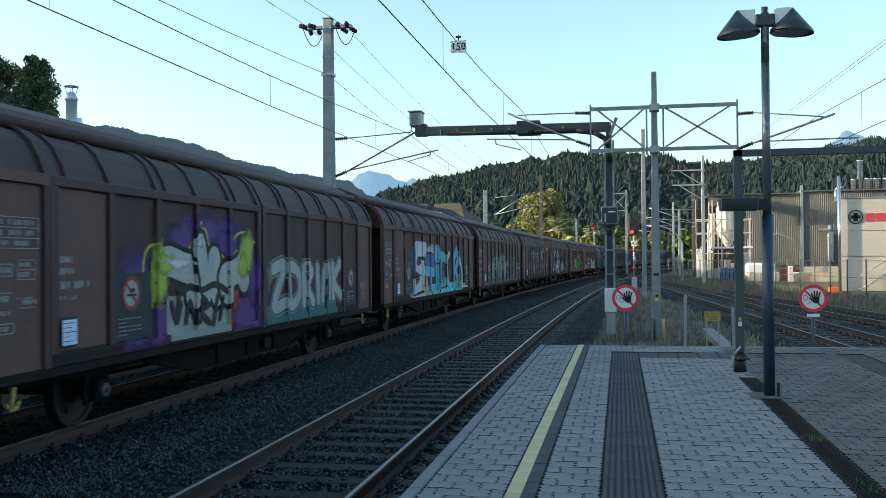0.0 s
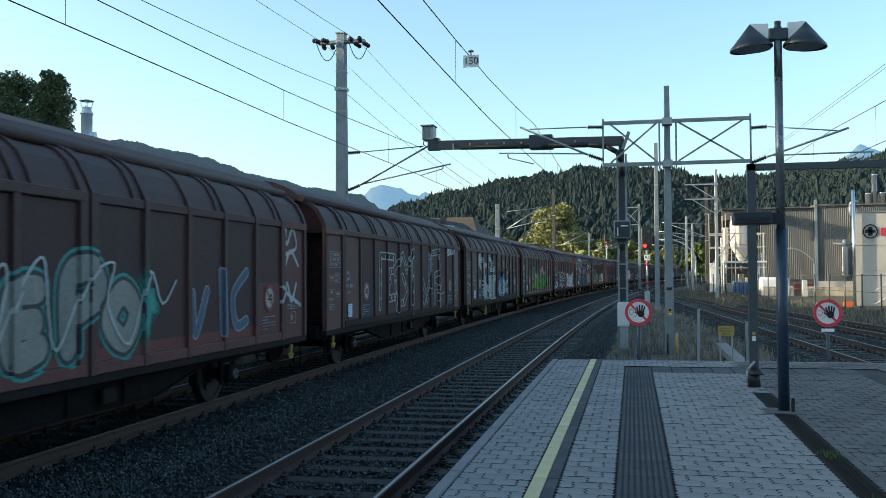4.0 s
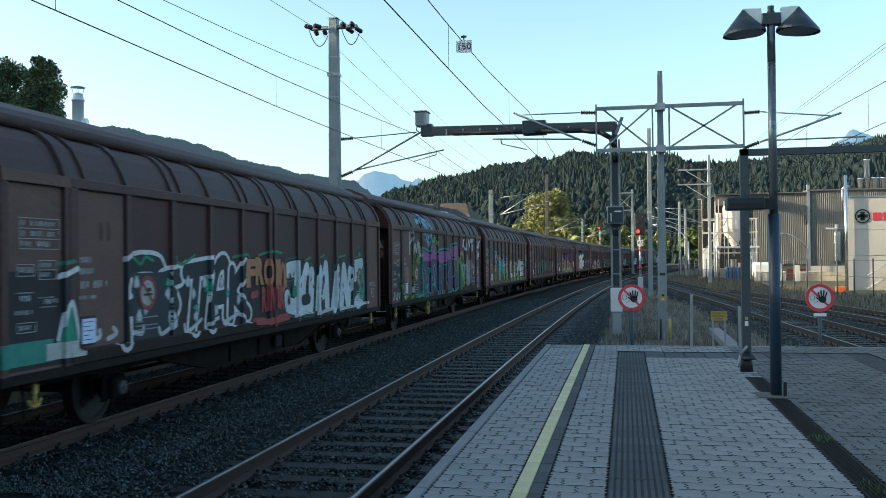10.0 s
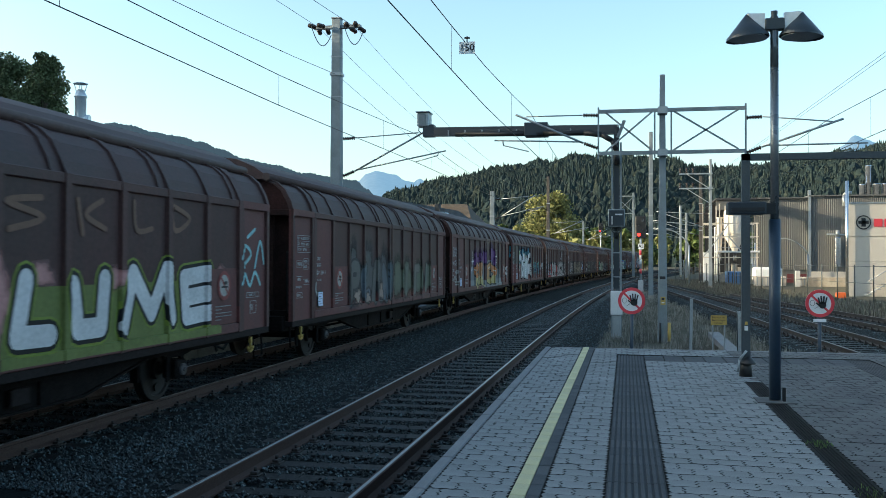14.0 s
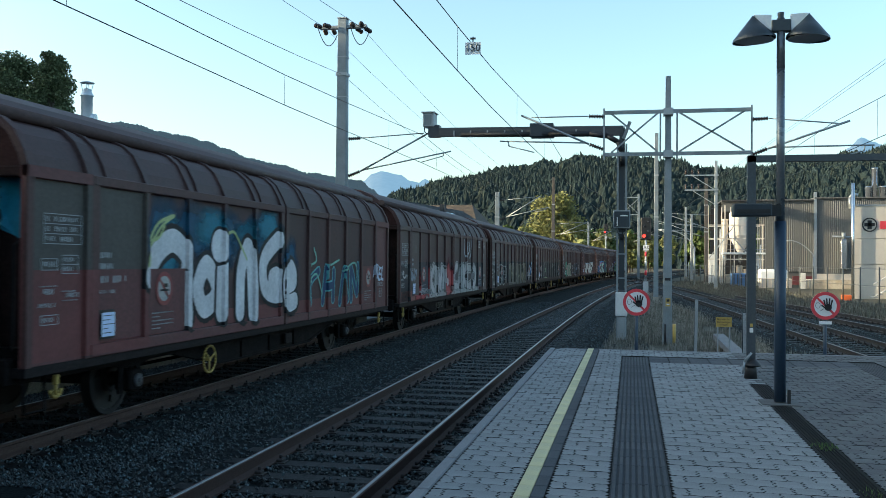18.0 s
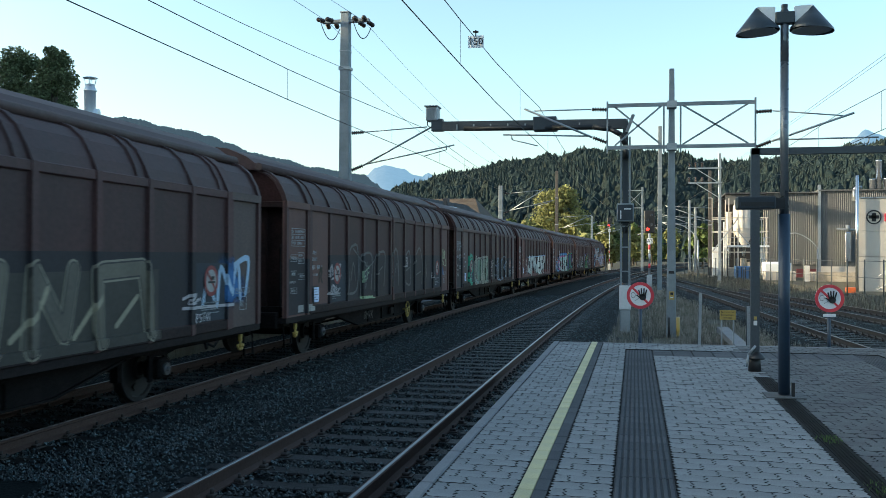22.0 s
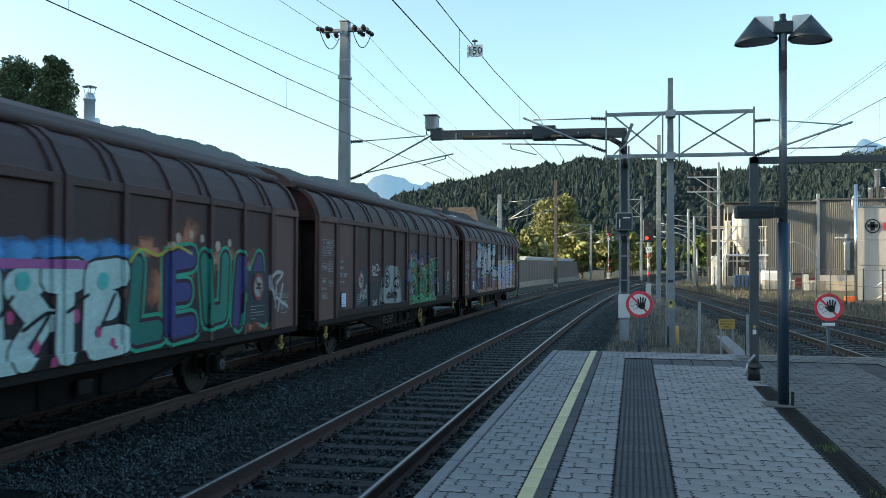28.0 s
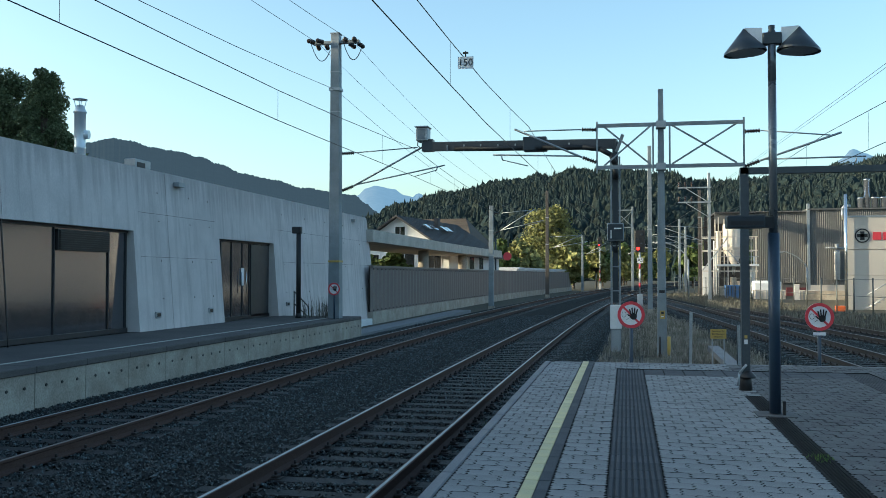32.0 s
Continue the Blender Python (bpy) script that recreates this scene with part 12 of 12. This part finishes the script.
strokes(w, [[(3.77, 1.38), (4.24, 1.95)], [(3.77, 1.38), (3.58, 1.77)], [(3.77, 1.38), (4.45, 1.45)], [(3.77, 1.38), (4.03, 1.66)], [(3.77, 1.38), (4.13, 1.17)], [(3.77, 1.38), (3.48, 1.16)], [(3.77, 1.38), (3.33, 1.46)]], SILVER, 0.016)
strokes(w, [[(1.24, 1.21), (1.51, 1.39), (1.34, 1.24), (1.64, 1.14)], [(1.7, 1.14), (1.79, 1.34), (1.95, 1.29), (1.79, 1.21)], [(1.99, 1.16), (2.15, 1.32), (2.23, 1.19)], [(2.4, 1.4), (2.61, 1.61)], [(1.24, 1.61), (1.45, 1.48)]], (0.30, 0.30, 0.31), 0.022)
strokes(w, [[(5.02, 2.72), (5.02, 2.82), (5.26, 2.83), (5.14, 2.76), (5.32, 2.68), (5.05, 2.64)], [(5.44, 2.66), (5.38, 2.84), (5.6, 2.79), (5.41, 2.73), (5.63, 2.69)], [(5.72, 2.85), (5.75, 2.67)], [(5.82, 2.7), (5.88, 2.85)], [(6.01, 2.83), (6.01, 2.68), (6.21, 2.71)], [(6.01, 2.76), (6.14, 2.77)]], WHITE, 0.03)
patch(w, 5.98, 1.42, 6.96, 2.81, (0.13, 0.115, 0.10), 0.003)
strokes(w, [[(6.07, 1.61), (6.27, 1.94), (6.4, 1.66), (6.61, 1.99)]], (0.26, 0.24, 0.22), 0.03)
# grey letters with a teal rim and white spikes
w = W[17]
patch(w, -3.69, 1.16, -2.24, 1.93, (0.045, 0.042, 0.05), 0.001)
letters(w, [[[(-2.64, 1.76), (-3.14, 1.69), (-2.87, 1.47), (-3.28, 1.21)]],
    [[(-2.31, 1.29), (-2.31, 1.99), (-1.97, 2.18), (-1.76, 1.92), (-2.21, 1.69)]],
    [[(-0.89, 1.89), (-1.28, 1.82), (-1.28, 1.23), (-0.85, 1.28)], [(-1.24, 1.52), (-0.93, 1.55)]],
    [[(-0.34, 1.25), (-0.34, 1.98), (0.02, 2.12), (0.24, 1.88), (-0.26, 1.62)]],
    [[(0.73, 1.83), (0.43, 1.5), (0.78, 1.25), (1.03, 1.58), (0.73, 1.83)]]], 0.3, [(0.25, 0.23, 0.205), (0.22, 0.21, 0.19)], (0.055, 0.05, 0.055), ew=0.05, rim=(0.08, 0.26, 0.23), rw=0.04, curve=True)
blobs(w, [(-2.72, 1.39, 0.35, 0.3), (-3.16, 1.2, 0.25, 0.2), (1.35, 1.67, 0.2, 0.35), (-2.24, 1.37, 0.3, 0.15)], (0.08, 0.26, 0.22), 0.003, 77, wild=0.3)
strokes(w, [[(-3.63, 1.41), (-3.28, 1.21), (-3.44, 1.5), (-2.84, 2.14), (-2.53, 1.72), (-2.37, 1.45), (-1.87, 1.75), (-1.45, 2.15), (-1.39, 1.9), (-1.58, 1.29), (-1.12, 1.98), (-0.8, 2.22), (-0.72, 1.72), (-0.56, 1.23), (-0.01, 1.98), (0.53, 2.18), (0.39, 1.69), (0.88, 1.2), (1.35, 2.09), (1.68, 1.66), (2.05, 1.96)]], (0.46, 0.45, 0.44), 0.016, lift=0.024)
letters(w, [[[(2.56, 1.77), (2.65, 1.21), (3.01, 1.8)]],
    [[(3.48, 2.07), (3.54, 1.19)]],
    [[(4.41, 2.07), (3.9, 1.72), (4.03, 1.26), (4.4, 1.31)]]], 0.13, [(0.09, 0.11, 0.15)], (0.24, 0.26, 0.30), ew=0.025, curve=True)
strokes(w, [[(6.06, 2.83), (6.23, 2.58), (6.51, 2.87), (6.69, 2.53), (6.14, 2.39)], [(6.14, 2.19), (6.41, 2.46), (6.78, 2.2)], [(5.86, 1.56), (6.22, 1.88), (6.44, 1.55), (6.68, 1.87)], [(5.87, 1.82), (6.91, 1.47)]], (0.36, 0.37, 0.37), 0.035)
# white and blue letters
w = W[18]
patch(w, -4.25, 0.96, -3.91, 1.23, (0.42, 0.35, 0.19), 0.001)
patch(w, -3.94, 0.93, -2.18, 1.34, WHITE, 0.0012)
patch(w, -2.22, 0.93, -1.51, 1.19, (0.44, 0.34, 0.16), 0.0013)
patch(w, -1.51, 0.93, 4.34, 1.25, (0.20, 0.48, 0.58), 0.0012)
patch(w, 4.21, 0.99, 5.43, 1.16, WHITE, 0.002)
strokes(w, [[(-3.61, 2.32), (-3.74, 1.74), (-4, 1.13)]], (0.07, 0.12, 0.27), 0.16, lift=0.003)
blobs(w, [(-1.13, 2.3, 0.55, 0.24)], (0.52, 0.50, 0.50), 0.004, 84, wild=0.1)
blobs(w, [(-4.51, 1.58, 0.16, 0.12)], (0.42, 0.36, 0.2), 0.003, 85)
letters(w, [[[(-1.99, 2.37), (-3.24, 2.38), (-3.33, 1.94), (-2.28, 1.76), (-2.33, 1.33), (-3.79, 1.25)]]], 0.46, [WHITE], MAROON, ew=0.06, curve=False)
letters(w, [[[(-1.83, 2.06), (-0.46, 1.96)]]], 0.4, [(0.075, 0.13, 0.30)], MAROON, ew=0.06, curve=False)
letters(w, [[[(-1.89, 1.69), (-0.68, 1.64)], [(-1.14, 1.64), (-1.21, 1.14)]],
    [[(-0.23, 1.81), (-0.18, 1.05)]],
    [[(1.2, 2.07), (0.52, 2.2), (0.35, 1.27), (1.2, 1.3)]],
    [[(2.72, 1.1), (2.72, 2.07), (3.25, 2.39), (3.62, 2.07), (3.06, 1.65), (3.94, 1.03)]]], 0.32, [(0.15, 0.42, 0.52), (0.12, 0.40, 0.52), (0.12, 0.40, 0.34), (0.16, 0.36, 0.56)], MAROON, ew=0.055, curve=False)
blobs(w, [(-0.23, 2.24, 0.36, 0.36)], MAROON, 0.0125, 86, wild=0.0)
blobs(w, [(-0.23, 2.24, 0.31, 0.31)], (0.15, 0.42, 0.52), 0.0135, 86, wild=0.0)
letters(w, [[[(1.9, 2.26), (1.49, 1.97), (1.69, 1.2)]],
    [[(3.88, 2.16), (4.34, 1.63), (4.41, 1.2)]]], 0.2, [(0.55, 0.53, 0.54)], MAROON, ew=0.04, curve=True)
blobs(w, [(0.74, 1.52, 0.2, 0.25)], (0.10, 0.10, 0.20), 0.017, 87, wild=0.2)
filled(w, [(2.92, 1.02), (3.52, 1.43), (4.07, 1.03)], (0.10, 0.34, 0.22), 0.016, "painted_shape")
filled(w, [(-1.93, 1.1), (-1.83, 1.61), (-1.62, 1.11)], (0.44, 0.34, 0.16), 0.016, "painted_shape")
blobs(w, [(-2.92, 1.99, 0.3, 0.12)], MAROON, 0.016, 88, wild=0.15)
blobs(w, [(-3.23, 1.45, 0.35, 0.12)], MAROON, 0.016, 89, wild=0.15)
strokes(w, [[(-4.53, 2.03), (-4.51, 1.73), (-4.38, 1.76)], [(-4.34, 1.82), (-4.26, 1.94), (-4.21, 1.75)], [(-4.05, 1.97), (-4.15, 1.89), (-4.05, 1.81)]], (0.16, 0.14, 0.12), 0.03)
patch(w, -5.16, 2.36, -4.8, 2.76, (0.22, 0.13, 0.085), 0.003)
# green and cream bubble letters on purple, grey letters
w = W[19]
blobs(w, [(-2.75, 2.3, 0.5, 0.35), (-1.71, 2.39, 0.7, 0.35), (-1.22, 2.29, 0.5, 0.3), (-3.95, 1.5, 0.6, 0.6), (-0.44, 1.61, 0.4, 0.6), (-3.58, 1.25, 0.5, 0.3), (-0.61, 1.16, 0.5, 0.3)], (0.10, 0.045, 0.17), 0.001, 86, wild=0.2)
blobs(w, [(-3.67, 1.31, 0.3, 0.3), (-0.85, 1.4, 0.35, 0.3), (-0.92, 1.1, 0.35, 0.2)], (0.34, 0.04, 0.035), 0.0014, 87, wild=0.2)
patch(w, -3.3, 0.95, -1.3, 1.56, (0.30, 0.285, 0.27), 0.0018)
letters(w, [[[(-3.5, 1.74), (-3.52, 1.95), (-3.23, 2.04), (-2.64, 1.93), (-1.78, 1.95)], [(-2.47, 1.88), (-2.53, 1.55)]],
    [[(-2.31, 2.26), (-2.21, 1.94), (-2.09, 1.6)], [(-1.8, 2.06), (-1.75, 1.79), (-1.7, 1.55)]],
    [[(-0.6, 2.23), (-0.83, 1.92), (-1.42, 1.79), (-1.34, 1.57)], [(-0.84, 1.92), (-0.67, 1.73)]]], 0.42, [(0.40, 0.38, 0.35)], BLACK, ew=0.08, curve=True, band=(1.95, (0.40, 0.39, 0.37)))
blobs(w, [(-3.54, 1.86, 0.22, 0.4), (-3.38, 2.01, 0.3, 0.14), (-0.57, 2.19, 0.26, 0.3), (-0.73, 1.96, 0.16, 0.2)], (0.36, 0.40, 0.07), 0.018, 88, wild=0.1)
blobs(w, [(-2.97, 2.01, 0.35, 0.06), (-2.38, 2.3, 0.12, 0.06)], WHITE, 0.0185, 89, wild=0.2)
strokes(w, [[(-3.95, 1.5), (-3.93, 2.01), (-3.76, 2.24), (-3.33, 2.25), (-2.97, 2.12), (-2.64, 2.2), (-2.46, 2.46), (-2.1, 2.51), (-1.97, 2.28), (-1.53, 2.14), (-1.34, 2.04), (-0.89, 2.22), (-0.6, 2.38), (-0.19, 2.35)], [(-3.38, 2.28), (-3.23, 2.25)], [(-1.1, 2.37), (-0.84, 2.49), (-0.44, 2.5)], [(-2.35, 2.54), (-2.22, 2.61)]], (0.46, 0.42, 0.10), 0.022, lift=0.003)
strokes(w, [[(-3.28, 1.65), (-3.08, 1.7), (-2.86, 1.6), (-2.64, 1.68), (-2.29, 1.61), (-1.78, 1.69), (-1.36, 1.57)], [(-3.18, 1.46), (-3.03, 1.2), (-2.92, 1.44)], [(-2.97, 1.54), (-3, 1.32)], [(-2.76, 1.18), (-2.64, 1.46), (-2.47, 1.16)], [(-2.35, 1.18), (-2.31, 1.51), (-2.04, 1.39), (-2.29, 1.31), (-1.98, 1.12)], [(-1.71, 1.51), (-1.85, 1.1)], [(-1.51, 1.47), (-1.62, 1.16)]], (0.035, 0.035, 0.04), 0.05, lift=0.02)
letters(w, [[[(0.59, 1.89), (1.15, 1.94), (0.62, 1.24), (1.19, 1.27)]],
    [[(1.4, 1.9), (1.49, 1.23), (1.98, 1.43), (1.89, 1.8), (1.4, 1.9)]],
    [[(2.22, 1.22), (2.22, 1.89), (2.67, 1.81), (2.27, 1.56), (2.76, 1.23)]],
    [[(3.03, 1.9), (3.08, 1.24)]],
    [[(3.35, 1.26), (3.46, 1.78), (3.75, 1.89), (3.8, 1.31)]],
    [[(4.04, 1.93), (4.06, 1.29)], [(4.53, 1.97), (4.1, 1.61), (4.59, 1.28)]]], 0.22, [(0.37, 0.36, 0.355)], (0.07, 0.07, 0.075), ew=0.03, rim=(0.20, 0.22, 0.21), rw=0.03, curve=True)
patch(w, 0.16, 0.93, 4.27, 1.25, (0.05, 0.13, 0.13), 0.002)
blobs(w, [(0.44, 1.74, 0.15, 0.2), (0.67, 1.95, 0.12, 0.15), (2.13, 1.98, 0.12, 0.12), (3.69, 2.03, 0.12, 0.12)], (0.14, 0.13, 0.125), 0.0018, 90, wild=0.4)
# traces low on the frames
for k, words in ((1, "KEZEP"), (7, "MESPOR"), (11, "KUSO"), (12, "MUMIN"), (5, "OMAK"), (9, "NOX")):
    bm = bmesh.new()
    for i, ch in enumerate(words):
        pts, faces = glyph(ch, 0.0)
        add_shape(bm, [(-1.6 + i * 0.2 + 0.16 * x + 0.05 * y, 0.50 + 0.20 * y) for x, y in pts], faces)
    for v in bm.verts:
        v.co.x = 1.21
    part("graffiti_tag", bm, spray((0.10, 0.095, 0.09)), W[k])


def square_mark(w, u, v, size, border, ground):
    """A square mark with a border and two upright bars, in place of lettering."""
    h = size / 2
    patch(w, u - h, v - h * 0.8, u + h, v + h * 0.8, border, 0.006, "square_mark")
    patch(w, u - h * 0.82, v - h * 0.62, u + h * 0.82, v + h * 0.62, ground, 0.008, "square_mark")
    for d in (-0.36, 0.36):
        patch(w, u + d * h - h * 0.2, v - h * 0.45, u + d * h + h * 0.2, v + h * 0.45, border, 0.010, "square_mark")


for k, u, v, border, ground in ((18, -5.3, 2.40, (0.40, 0.06, 0.05), (0.42, 0.36, 0.30)), (13, -5.25, 2.40, (0.34, 0.26, 0.28), (0.13, 0.10, 0.10)), (12, -5.2, 2.38, (0.34, 0.36, 0.46), (0.12, 0.11, 0.13)), (14, -5.3, 2.42, (0.40, 0.08, 0.07), (0.34, 0.28, 0.27)), (6, -5.3, 2.36, (0.17, 0.085, 0.065), (0.16, 0.075, 0.06)), (7, -5.25, 2.36, (0.16, 0.14, 0.135), (0.13, 0.11, 0.11))):
    square_mark(W[k], u, v, 0.5, border, ground)

motions()
